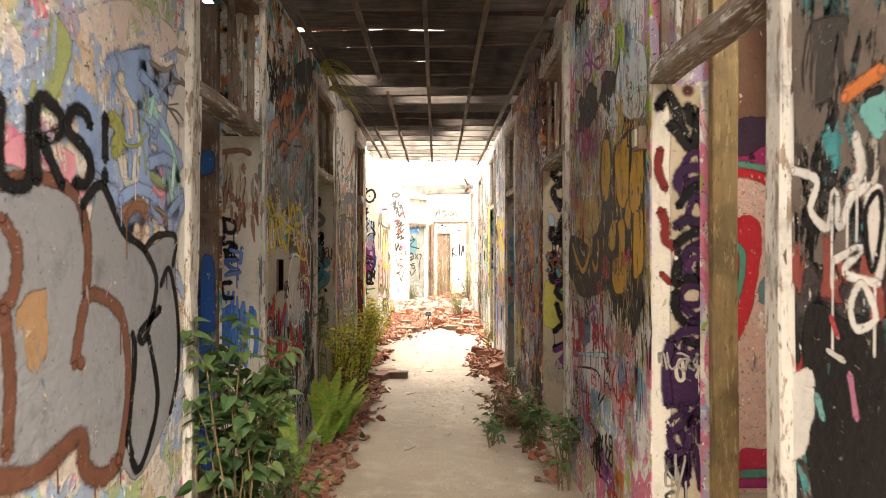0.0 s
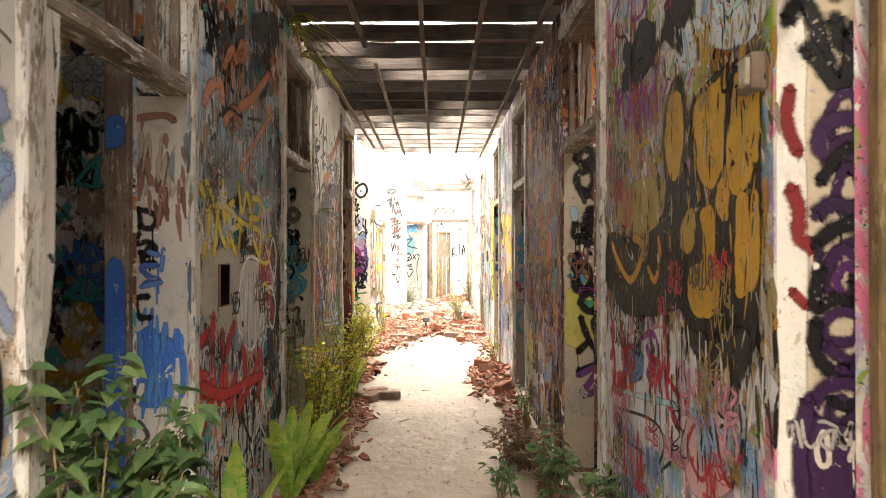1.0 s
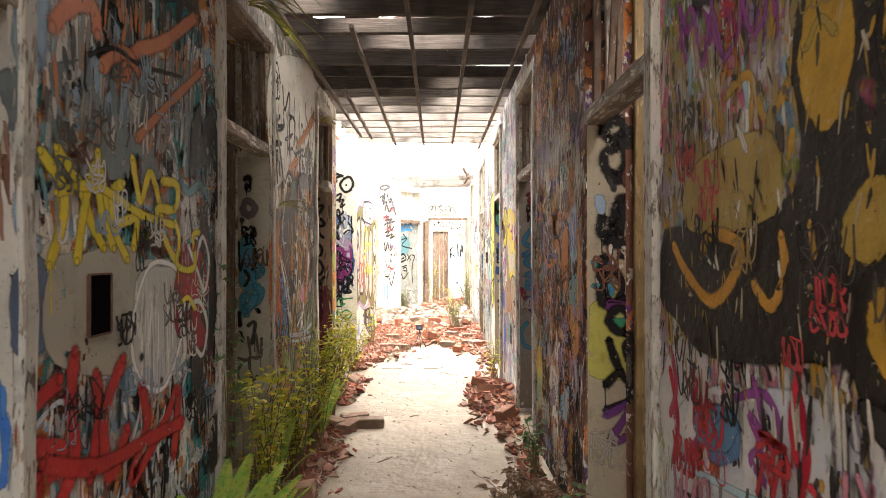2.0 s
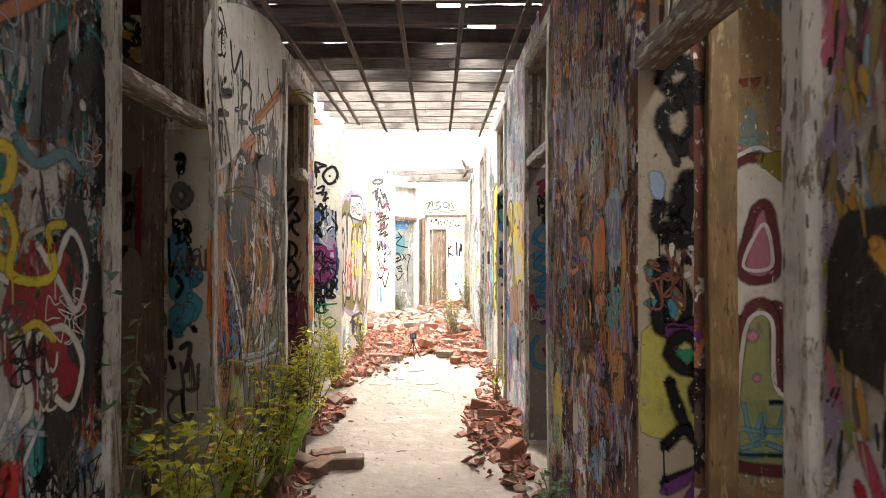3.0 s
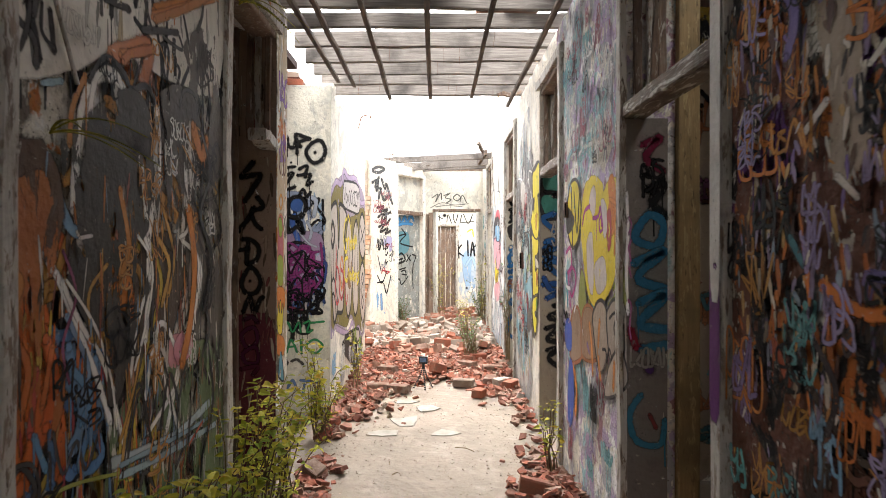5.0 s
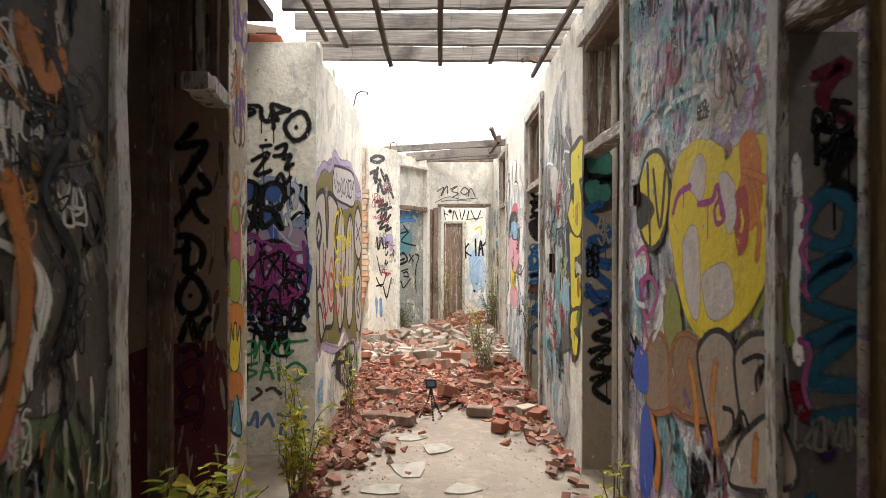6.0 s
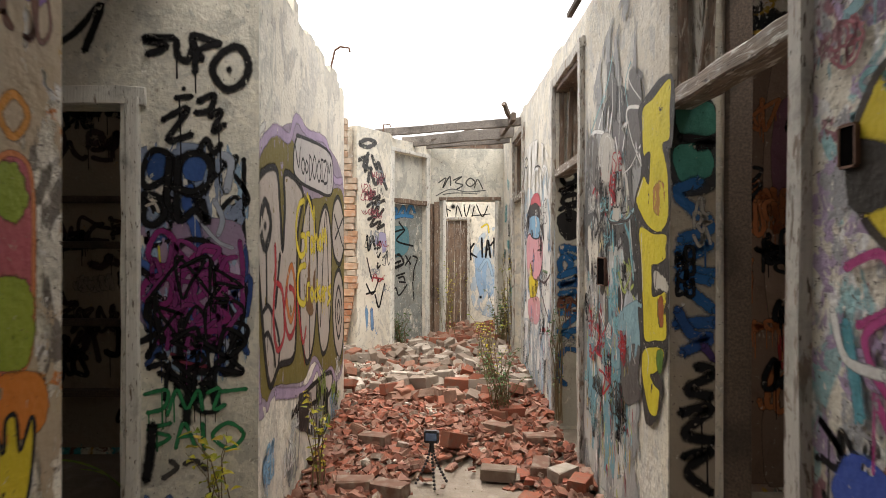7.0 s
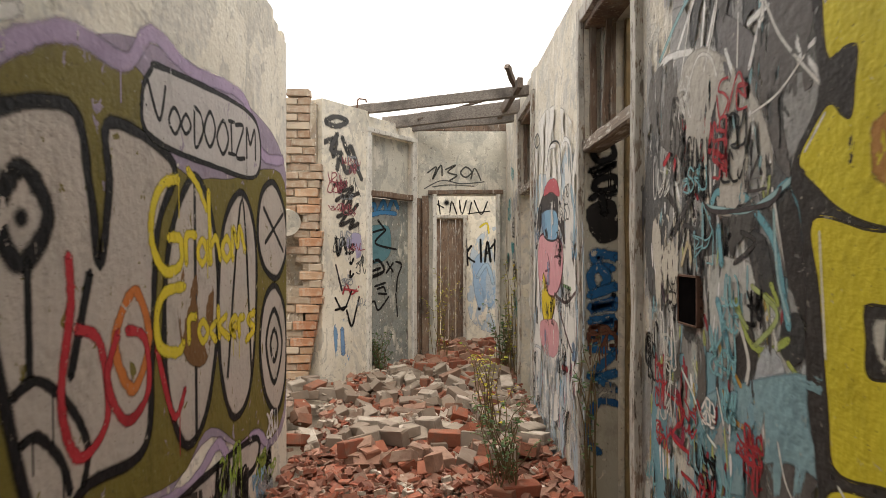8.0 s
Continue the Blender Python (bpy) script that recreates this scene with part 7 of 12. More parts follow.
east.wash([(10.48, 2.115), (10.251, 2.079), (10.022, 1.861), (9.987, 1.666), (10.25, 1.625), (10.584, 1.813)], (0.46, 0.43, 0.38))
east.wash([(10.169, 1.591), (9.861, 1.657), (9.802, 1.553), (9.774, 1.234), (9.921, 1.241), (10.092, 1.39)], (0.09, 0.085, 0.08))
east.wash([(10.381, 1.026), (9.774, 1.234), (9.76, 1.042), (10.091, 0.866), (10.248, 0.868)], (0.22, 0.36, 0.40))
east.wash([(10.755, 1.613), (10.479, 1.603), (10.479, 1.405), (10.695, 1.29)], (0.56, 0.52, 0.44))
east.wash([(10.694, 1.111), (10.382, 1.233), (10.335, 1.065), (10.581, 0.938)], (0.12, 0.11, 0.10))
east.wash([(10.055, 0.932), (9.773, 1.014), (9.719, 0.836), (10.019, 0.707)], (0.10, 0.09, 0.085))
east.stroke([(9.94, 2.404), (10.023, 2.328), (9.988, 2.194)], (0.24, 0.42, 0.44), 0.0094)
east.stroke([(10.252, 2.533), (10.339, 2.412), (10.481, 2.33)], (0.24, 0.42, 0.44), 0.0126)
east.stroke([(10.697, 2.2), (10.532, 2.295), (10.384, 2.349)], (0.24, 0.40, 0.42), 0.0152)
east.stroke([(9.989, 2.397), (9.949, 2.301), (9.79, 2.181)], (0.66, 0.64, 0.60), 0.0078)
east.stroke([(9.818, 2.153), (9.988, 2.183), (10.005, 2.09)], (0.66, 0.64, 0.60), 0.0171)
east.stroke([(10.005, 2.158), (9.923, 2.016), (9.761, 1.85)], (0.66, 0.64, 0.60), 0.0078)
east.stroke([(10.26, 2.445), (10.251, 2.23), (10.338, 2.052)], (0.66, 0.64, 0.60), 0.0076)
east.stroke([(10.151, 2.491), (10.124, 2.265), (10.131, 2.008)], (0.66, 0.64, 0.60), 0.0072)
east.stroke([(10.384, 2.46), (10.431, 2.283), (10.505, 2.088)], (0.66, 0.64, 0.60), 0.0081)
east.stroke([(10.48, 2.0), (10.384, 2.11), (10.294, 2.089), (10.251, 2.018)], (0.66, 0.64, 0.60), 0.0094)
east.stroke([(10.057, 1.866), (9.938, 1.887), (9.832, 1.944)], (0.66, 0.64, 0.60), 0.0066)
east.stroke([(9.947, 1.583), (9.906, 1.451), (9.961, 1.664)], (0.66, 0.64, 0.60), 0.0079)
east.stroke([(10.314, 1.643), (10.074, 1.616), (9.861, 1.682)], (0.30, 0.46, 0.48), 0.0127)
east.stroke([(9.954, 1.61), (9.937, 1.451), (9.89, 1.348)], (0.30, 0.46, 0.48), 0.0092)
east.stroke([(10.383, 1.695), (10.271, 1.626), (9.987, 1.625), (9.922, 1.661)], (0.06, 0.05, 0.05), 0.0115)
east.stroke([(10.021, 1.751), (10.074, 1.672), (9.987, 1.666)], (0.06, 0.05, 0.05), 0.0069)
east.stroke([(10.111, 1.561), (10.038, 1.531), (10.149, 1.475)], (0.05, 0.045, 0.045), 0.0113)
east.stroke([(10.056, 1.42), (9.937, 1.358), (10.038, 1.268)], (0.36, 0.42, 0.16), 0.0123)
east.stroke([(10.168, 1.372), (10.074, 1.307)], (0.36, 0.42, 0.16), 0.0129)
east.stroke([(10.168, 1.196), (10.11, 1.146)], (0.50, 0.28, 0.06), 0.0115)
east.stroke([(10.637, 1.005), (10.478, 0.975), (10.581, 0.869), (10.428, 0.855)], (0.40, 0.03, 0.04), 0.0118)
east.stroke([(10.502, 0.77), (10.38, 0.755), (10.428, 0.644), (10.269, 0.741)], (0.40, 0.03, 0.04), 0.0128)
east.stroke([(10.381, 1.042), (10.335, 0.987)], (0.40, 0.03, 0.04), 0.0094)
east.stroke([(10.694, 1.2), (10.609, 1.209), (10.582, 1.143), (10.665, 1.115)], (0.60, 0.58, 0.53), 0.0105)
east.stroke([(9.937, 1.054), (9.905, 0.969), (9.859, 0.929)], (0.62, 0.60, 0.55), 0.0065)
east.stroke([(10.249, 1.11), (10.207, 1.013)], (0.62, 0.60, 0.55), 0.0075)
east.fill([(9.79, 2.157), (9.425, 2.19), (9.418, 1.916), (9.472, 1.909), (9.437, 1.788), (9.433, 1.625), (9.456, 1.545), (9.455, 1.097), (9.49, 1.072), (9.48, 1.023), (9.553, 0.948), (9.521, 0.904), (9.531, 0.836), (9.597, 0.737), (9.706, 0.692), (9.759, 0.823), (9.779, 1.007), (9.816, 1.229), (9.831, 1.554), (9.876, 1.696), (9.781, 1.823), (9.781, 1.921), (9.798, 2.048)], (0.045, 0.04, 0.04))
east.fill([(9.762, 2.13), (9.635, 2.147), (9.44, 2.181), (9.441, 2.054), (9.443, 1.938), (9.517, 1.925), (9.492, 1.861), (9.462, 1.793), (9.452, 1.688), (9.456, 1.617), (9.491, 1.575), (9.576, 1.553), (9.695, 1.586), (9.78, 1.641), (9.852, 1.707), (9.808, 1.771), (9.748, 1.817), (9.709, 1.785), (9.681, 1.778), (9.671, 1.84), (9.666, 1.909), (9.709, 1.918), (9.753, 1.915), (9.77, 2.028)], (0.62, 0.52, 0.04), (0.05, 0.04, 0.02), 0.0045)
east.fill([(9.802, 1.578), (9.622, 1.549), (9.477, 1.54), (9.481, 1.482), (9.483, 1.441), (9.576, 1.413), (9.641, 1.406), (9.641, 1.343), (9.633, 1.274), (9.543, 1.287), (9.477, 1.3), (9.475, 1.212), (9.476, 1.107), (9.598, 1.079), (9.728, 1.063), (9.752, 1.177), (9.78, 1.418)], (0.62, 0.51, 0.04), (0.05, 0.04, 0.02), 0.0044)
east.fill([(9.746, 1.011), (9.621, 1.049), (9.521, 1.059), (9.496, 1.034), (9.542, 0.973), (9.609, 0.933), (9.657, 0.916), (9.609, 0.885), (9.549, 0.873), (9.553, 0.828), (9.584, 0.755), (9.669, 0.749), (9.732, 0.832), (9.768, 0.918)], (0.62, 0.51, 0.04), (0.05, 0.04, 0.02), 0.0045)
east.fill([(9.61, 1.374), (9.511, 1.36), (9.461, 1.328), (9.471, 1.306), (9.554, 1.318), (9.594, 1.308)], (0.50, 0.47, 0.40))
east.stroke([(9.587, 1.379), (9.594, 1.314)], (0.045, 0.04, 0.04), 0.0066)
east.wash([(9.611, 1.74), (9.566, 1.761), (9.512, 1.748), (9.502, 1.694), (9.533, 1.638), (9.599, 1.649), (9.618, 1.695)], (0.42, 0.20, 0.06))
east.fill([(9.558, 1.258), (9.522, 1.273), (9.507, 1.227), (9.515, 1.162), (9.549, 1.156), (9.565, 1.207)], (0.30, 0.09, 0.03))
east.stroke([(9.571, 1.256), (9.565, 1.196), (9.545, 1.146)], (0.10, 0.16, 0.04), 0.0065)
east.fill([(9.575, 1.024), (9.521, 1.049), (9.515, 1.008), (9.549, 0.954), (9.571, 0.975)], (0.09, 0.17, 0.03))
east.stroke([(9.72, 1.033), (9.681, 0.99), (9.694, 0.916)], (0.66, 0.64, 0.58), 0.0059)
east.stroke([(9.759, 2.098), (9.759, 2.032)], (0.68, 0.66, 0.58), 0.006)
east.stroke([(9.78, 1.553), (9.769, 1.406), (9.76, 1.285)], (0.66, 0.64, 0.56), 0.0061)
east.stroke([(9.831, 1.73), (9.761, 1.801)], (0.66, 0.64, 0.56), 0.0062)
east.tags(9.95, 10.9, 0.2, 2.1, 44, [BLACK, (0.70, 0.68, 0.64), (0.06, 0.055, 0.05), (0.2, 0.42, 0.46), (0.40, 0.04, 0.05)], 611, (0.05, 0.18), (0.004, 0.009))
east.done("yellow block letters with dark edge and white tags")
east.tags(11.96, 13.58, 0.15, 1.9, 50, [SKYBLUE, WHITE, BLACK, GREY, (0.5, 0.2, 0.26), TEAL], 12)
east.wash([(13.58, 1.95), (12.6, 2.0), (11.96, 2.1), (11.96, 0.1), (13.58, 0.1)], (0.42, 0.50, 0.56))
east.dabs([(13.55, 1.9), (11.96, 0.1)], [WHITE, (0.24, 0.40, 0.56), (0.40, 0.42, 0.44), (0.5, 0.2, 0.26), (0.08, 0.08, 0.09)], 190, 504, (0.04, 0.16), 0.02)
east.tags(14.5, 15.6, 0.2, 2.4, 24, [BLACK, WHITE, GREY, TEAL], 13)
east.wash([(13.619, 2.387), (12.053, 2.221), (12.027, 0.654), (13.625, 0.359)], (0.70, 0.68, 0.64))
east.stroke([(13.01, 2.105), (12.852, 2.24), (12.625, 2.226)], WHITE, 0.0285)
east.stroke([(12.549, 2.045), (12.369, 2.211), (12.173, 2.148), (12.113, 1.953)], WHITE, 0.025)
east.stroke([(12.964, 2.099), (12.83, 2.261), (12.511, 2.221), (12.439, 2.038)], BLACK, 0.0118)
east.stroke([(12.143, 1.895), (12.054, 1.712), (12.084, 1.545)], (0.30, 0.42, 0.5), 0.0372)
east.fill([(13.419, 1.519), (13.31, 1.827), (12.964, 1.939), (12.626, 1.876), (12.404, 1.768), (12.336, 1.554), (12.476, 1.668), (12.831, 1.796), (13.156, 1.729)], (0.05, 0.045, 0.045))
east.fill([(13.082, 1.924), (12.919, 2.001), (12.626, 1.985), (12.494, 1.872), (12.788, 1.93)], (0.46, 0.10, 0.12))
east.fill([(13.337, 1.555), (13.082, 1.631), (12.588, 1.595), (12.387, 1.518), (12.423, 1.326), (12.627, 1.199), (12.966, 1.131), (13.285, 1.248)], (0.62, 0.30, 0.33), (0.16, 0.05, 0.07), 0.0122)
east.fill([(13.155, 1.782), (12.853, 1.805), (12.568, 1.756), (12.569, 1.595), (12.832, 1.575), (13.082, 1.622)], (0.20, 0.38, 0.54), (0.05, 0.05, 0.06), 0.0123)
east.stroke([(12.789, 1.777), (12.768, 1.599)], (0.60, 0.60, 0.58), 0.0161)
east.fill([(13.107, 1.327), (12.898, 1.187), (12.627, 1.168), (12.769, 1.011), (12.967, 0.937), (13.157, 1.053)], (0.64, 0.48, 0.03), (0.14, 0.07, 0.03), 0.0125)
east.stroke([(12.92, 1.477), (12.832, 1.375), (13.012, 1.348)], (0.16, 0.05, 0.07), 0.0125)
east.stroke([(12.666, 1.459), (12.476, 1.473)], (0.16, 0.05, 0.07), 0.0115)
east.fill([(13.208, 0.933), (12.628, 1.012), (12.514, 0.905), (12.628, 0.787), (12.967, 0.735), (13.208, 0.8)], (0.58, 0.28, 0.30))
east.stroke([(12.667, 1.204), (12.303, 1.174), (12.026, 1.259)], (0.12, 0.08, 0.08), 0.018)
east.stroke([(12.477, 1.098), (12.238, 0.947), (12.027, 0.853)], (0.12, 0.08, 0.08), 0.0176)
east.ring([(13.53, 2.419), (13.362, 2.444), (13.256, 2.361), (13.417, 2.343)], (0.10, 0.10, 0.10), 0.0138)
east.stroke([(12.406, 0.745), (12.239, 0.761)], (0.36, 0.05, 0.06), 0.0288)
east.stroke([(12.372, 0.35), (12.207, 0.61), (12.056, 0.814)], (0.66, 0.65, 0.62), 0.0244)
east.stroke([(13.625, 0.263), (13.422, 0.359), (13.21, 0.187)], (0.66, 0.65, 0.62), 0.0324)
east.stroke([(12.371, 1.281), (12.144, 1.271)], (0.20, 0.34, 0.16), 0.0177)
east.scribble([(13.48, 0.72), (11.97, 0.25)], (0.50, 0.52, 0.54), 0.018, 8, 115)
east.tags(11.96, 13.58, 0.2, 1.9, 40, [BLACK, (0.70, 0.68, 0.64), (0.2, 0.3, 0.45), (0.06, 0.055, 0.05)], 612, (0.06, 0.2), (0.005, 0.010))
east.done("pink and blue shapes with white tags")
side.wash([(-1.5, 1.86), (-1.35, 1.96), (-1.08, 1.96), (-1.03, 1.7), (-1.04, 1.38), (-1.04, 0.94), (-1.24, 0.86), (-1.45, 1.0), (-1.51, 1.26)], (0.26, 0.38, 0.52))
side.wash([(-1.5, 1.54), (-1.29, 1.62), (-1.06, 1.54), (-1.04, 1.26), (-1.25, 1.18), (-1.49, 1.22)], (0.40, 0.34, 0.48))
side.gauge = 0.62
side.scribble([(-1.5, 1.9), (-1.04, 1.5)], BLACK, 0.03, 8, 31)
side.scribble([(-1.5, 1.55), (-1.04, 0.9)], (0.03, 0.06, 0.18), 0.036, 12, 37)
side.scribble([(-1.5, 1.5), (-1.05, 0.94)], BLACK, 0.03, 12, 34)
side.wash([(-1.56, 1.89), (-1.44, 1.97), (-1.17, 1.95), (-1.06, 1.87), (-1.06, 1.58), (-1.32, 1.54), (-1.56, 1.58)], (0.20, 0.25, 0.36))
side.wash([(-1.56, 1.54), (-1.32, 1.6), (-1.06, 1.58), (-1.06, 1.27), (-1.32, 1.07), (-1.56, 1.19)], (0.26, 0.19, 0.28))
side.fill([(-1.49, 1.9), (-1.42, 1.92), (-1.4, 1.83), (-1.47, 1.81)], (0.03, 0.07, 0.20))
side.fill([(-1.32, 1.89), (-1.23, 1.9), (-1.24, 1.81), (-1.31, 1.82)], (0.04, 0.09, 0.26))
side.stroke([(-1.29, 1.77), (-1.31, 1.7), (-1.27, 1.58), (-1.25, 1.48)], (0.04, 0.09, 0.28), 0.07)
side.stroke([(-1.54, 1.42), (-1.44, 1.34), (-1.5, 1.19), (-1.42, 1.02)], (0.04, 0.09, 0.28), 0.06)
side.stroke([(-1.27, 1.31), (-1.29, 1.21), (-1.25, 1.11)], (0.05, 0.10, 0.30), 0.06)
side.stroke([(-1.3, 0.96), (-1.25, 0.94), (-1.23, 1.0)], (0.05, 0.12, 0.32), 0.08)
side.stroke([(-1.16, 1.93), (-1.1, 1.89), (-1.12, 1.75)], (0.34, 0.37, 0.44), 0.05)
side.stroke([(-1.18, 1.71), (-1.14, 1.62), (-1.16, 1.54)], (0.32, 0.35, 0.42), 0.035)
side.stroke([(-1.27, 1.64), (-1.17, 1.52), (-1.09, 1.48)], (0.36, 0.38, 0.44), 0.025)
side.stroke([(-1.16, 1.09), (-1.12, 1.03), (-1.09, 0.96)], (0.36, 0.38, 0.44), 0.03)
side.ring([(-1.52, 1.83), (-1.47, 1.94), (-1.39, 1.92), (-1.37, 1.85), (-1.44, 1.79), (-1.5, 1.77)], BLACK, 0.045)
side.ring([(-1.51, 1.68), (-1.52, 1.73), (-1.44, 1.72), (-1.41, 1.65), (-1.46, 1.59), (-1.51, 1.61)], BLACK, 0.05)
side.stroke([(-1.39, 1.91), (-1.4, 1.71), (-1.36, 1.64)], BLACK, 0.05)
side.ring([(-1.35, 1.84), (-1.31, 1.92), (-1.23, 1.92), (-1.19, 1.84), (-1.24, 1.74), (-1.33, 1.75)], BLACK, 0.05)
side.stroke([(-1.35, 1.91), (-1.35, 1.62), (-1.27, 1.66), (-1.21, 1.6), (-1.24, 1.71)], BLACK, 0.05)
side.stroke([(-1.38, 1.77), (-1.27, 1.75), (-1.17, 1.83)], BLACK, 0.045)
side.stroke([(-1.5, 1.68), (-1.46, 1.69), (-1.44, 1.65)], (0.50, 0.46, 0.40), 0.02)
side.stroke([(-1.44, 1.49), (-1.43, 1.38)], (0.55, 0.50, 0.06), 0.014)
side.stroke([(-1.35, 1.48), (-1.29, 1.52), (-1.2, 1.5), (-1.14, 1.42), (-1.19, 1.37)], BLACK, 0.04)
side.ring([(-1.49, 1.46), (-1.44, 1.56), (-1.37, 1.52), (-1.38, 1.41), (-1.45, 1.4)], (0.20, 0.025, 0.13), 0.04)
side.ring([(-1.29, 1.4), (-1.23, 1.47), (-1.15, 1.44), (-1.14, 1.34), (-1.22, 1.32)], (0.20, 0.025, 0.13), 0.045)
side.ring([(-1.52, 1.27), (-1.47, 1.34), (-1.38, 1.33), (-1.39, 1.23), (-1.47, 1.21)], (0.20, 0.025, 0.13), 0.045)
side.ring([(-1.35, 1.27), (-1.31, 1.37), (-1.23, 1.36), (-1.22, 1.27), (-1.31, 1.23)], (0.18, 0.025, 0.13), 0.045)
side.stroke([(-1.13, 1.44), (-1.12, 1.31), (-1.18, 1.21), (-1.11, 1.15), (-1.21, 1.11)], (0.20, 0.025, 0.13), 0.045)
side.stroke([(-1.39, 1.38), (-1.32, 1.42), (-1.27, 1.31), (-1.38, 1.19), (-1.29, 1.11), (-1.17, 1.17)], (0.22, 0.03, 0.15), 0.04)
side.stroke([(-1.44, 1.03), (-1.36, 1.13), (-1.27, 1.09), (-1.13, 1.09)], (0.20, 0.025, 0.13), 0.045)
side.stroke([(-1.32, 1.07), (-1.29, 1.01), (-1.17, 1.05)], (0.18, 0.025, 0.12), 0.04)
side.stroke([(-1.53, 1.38), (-1.46, 1.31), (-1.5, 1.17), (-1.44, 1.09), (-1.54, 1.03)], BLACK, 0.045)
side.stroke([(-1.46, 1.27), (-1.44, 1.11), (-1.4, 0.98), (-1.45, 0.97)], BLACK, 0.05)
side.stroke([(-1.34, 1.01), (-1.29, 1.03), (-1.17, 1.02), (-1.21, 1.0)], BLACK, 0.05)
side.stroke([(-1.32, 1.19), (-1.34, 1.03), (-1.32, 0.92), (-1.19, 0.89)], BLACK, 0.06)
side.stroke([(-1.49, 0.91), (-1.42, 0.93), (-1.36, 0.86), (-1.44, 0.89)], BLACK, 0.04)
side.stroke([(-1.32, 0.92), (-1.3, 0.8), (-1.31, 0.64)], BLACK, 0.06)
side.stroke([(-1.36, 0.82), (-1.31, 0.86), (-1.25, 0.76), (-1.21, 0.86), (-1.17, 0.74)], BLACK, 0.05)
side.stroke([(-1.17, 1.01), (-1.11, 1.11), (-1.08, 0.96), (-1.13, 0.88)], BLACK, 0.045)
side.stroke([(-1.38, 0.98), (-1.32, 0.94), (-1.21, 0.92)], (0.16, 0.03, 0.05), 0.03)
side.scribble([(-1.48, 1.5), (-1.05, 1.02)], (0.17, 0.03, 0.13), 0.032, 12, 33)
side.scribble([(-1.5, 1.45), (-1.05, 0.95)], BLACK, 0.022, 6, 40)
side.scribble([(-1.40, 1.08), (-1.05, 0.74)], BLACK, 0.03, 5, 35)
side.gauge = 1.0
side.stroke([(-1.37, 2.477), (-1.511, 2.47), (-1.403, 2.434), (-1.497, 2.396)], BLACK, 0.0304)
side.stroke([(-1.357, 2.467), (-1.35, 2.39), (-1.303, 2.37), (-1.276, 2.444)], BLACK, 0.0304)
side.stroke([(-1.155, 2.445), (-1.283, 2.485), (-1.236, 2.37)], BLACK, 0.0304)
side.stroke([(-1.148, 2.452), (-1.256, 2.411), (-1.269, 2.31)], BLACK, 0.027)
side.ring([(-1.188, 2.324), (-1.142, 2.405), (-1.061, 2.432), (-1.017, 2.351), (-1.047, 2.264), (-1.128, 2.236)], BLACK, 0.0304)
side.dot([(-1.108, 2.327)], BLACK, 0.0237)
side.dot([(-1.323, 2.235)], BLACK, 0.0169)
side.stroke([(-1.282, 2.199), (-1.363, 2.191)], BLACK, 0.0237)
side.stroke([(-1.423, 2.087), (-1.302, 2.141), (-1.396, 1.993), (-1.282, 2.02)], BLACK, 0.027)
side.stroke([(-1.255, 2.175), (-1.181, 2.206), (-1.201, 2.135), (-1.269, 2.121)], BLACK, 0.027)
side.stroke([(-1.201, 2.101), (-1.148, 2.129), (-1.181, 2.034), (-1.127, 2.068)], BLACK, 0.027)
side.stroke([(-1.248, 1.94), (-1.215, 1.994), (-1.181, 1.933), (-1.147, 1.974)], BLACK, 0.027)
side.stroke([(-1.507, 0.787), (-1.4, 0.807), (-1.413, 0.726), (-1.494, 0.699)], (0.03, 0.20, 0.08), 0.017)
side.stroke([(-1.4, 0.686), (-1.353, 0.807), (-1.306, 0.72), (-1.252, 0.808), (-1.232, 0.713)], (0.03, 0.20, 0.08), 0.017)
side.stroke([(-1.212, 0.794), (-1.151, 0.814), (-1.178, 0.72), (-1.124, 0.74)], (0.03, 0.20, 0.08), 0.017)
side.stroke([(-1.151, 0.801), (-1.024, 0.814)], (0.03, 0.20, 0.08), 0.017)
side.stroke([(-1.38, 0.652), (-1.487, 0.619), (-1.386, 0.585), (-1.48, 0.531)], (0.03, 0.20, 0.08), 0.017)
side.stroke([(-1.359, 0.531), (-1.319, 0.652), (-1.265, 0.538)], (0.03, 0.20, 0.08), 0.017)
side.stroke([(-1.346, 0.585), (-1.279, 0.592)], (0.03, 0.20, 0.08), 0.015)
side.stroke([(-1.232, 0.652), (-1.225, 0.524)], (0.03, 0.20, 0.08), 0.017)
side.ring([(-1.185, 0.592), (-1.111, 0.653), (-1.037, 0.599), (-1.104, 0.531)], (0.03, 0.20, 0.08), 0.017)
side.stroke([(-1.467, 0.646), (-1.48, 0.491), (-1.5, 0.376)], BLACK, 0.0406)
side.stroke([(-1.319, 0.457), (-1.265, 0.474), (-1.211, 0.43)], (0.06, 0.055, 0.05), 0.0203)
side.stroke([(-1.386, 0.474), (-1.352, 0.44), (-1.419, 0.389)], (0.06, 0.055, 0.05), 0.0203)
side.stroke([(-1.5, 0.305), (-1.439, 0.214), (-1.386, 0.305), (-1.379, 0.194)], (0.11, 0.17, 0.34), 0.020)
side.stroke([(-1.352, 0.214), (-1.305, 0.288), (-1.264, 0.201)], (0.11, 0.17, 0.34), 0.020)
side.stroke([(-1.238, 0.288), (-1.036, 0.268)], (0.11, 0.17, 0.34), 0.020)
side.stroke([(-1.197, 0.254), (-1.217, 0.147)], (0.11, 0.17, 0.34), 0.020)
side.stroke([(-1.157, 0.113), (-1.009, 0.173)], (0.09, 0.15, 0.34), 0.027)
side.stroke([(-1.91, 2.45), (-1.83, 2.5), (-1.71, 2.63), (-1.79, 2.41)], BLACK, 0.03)
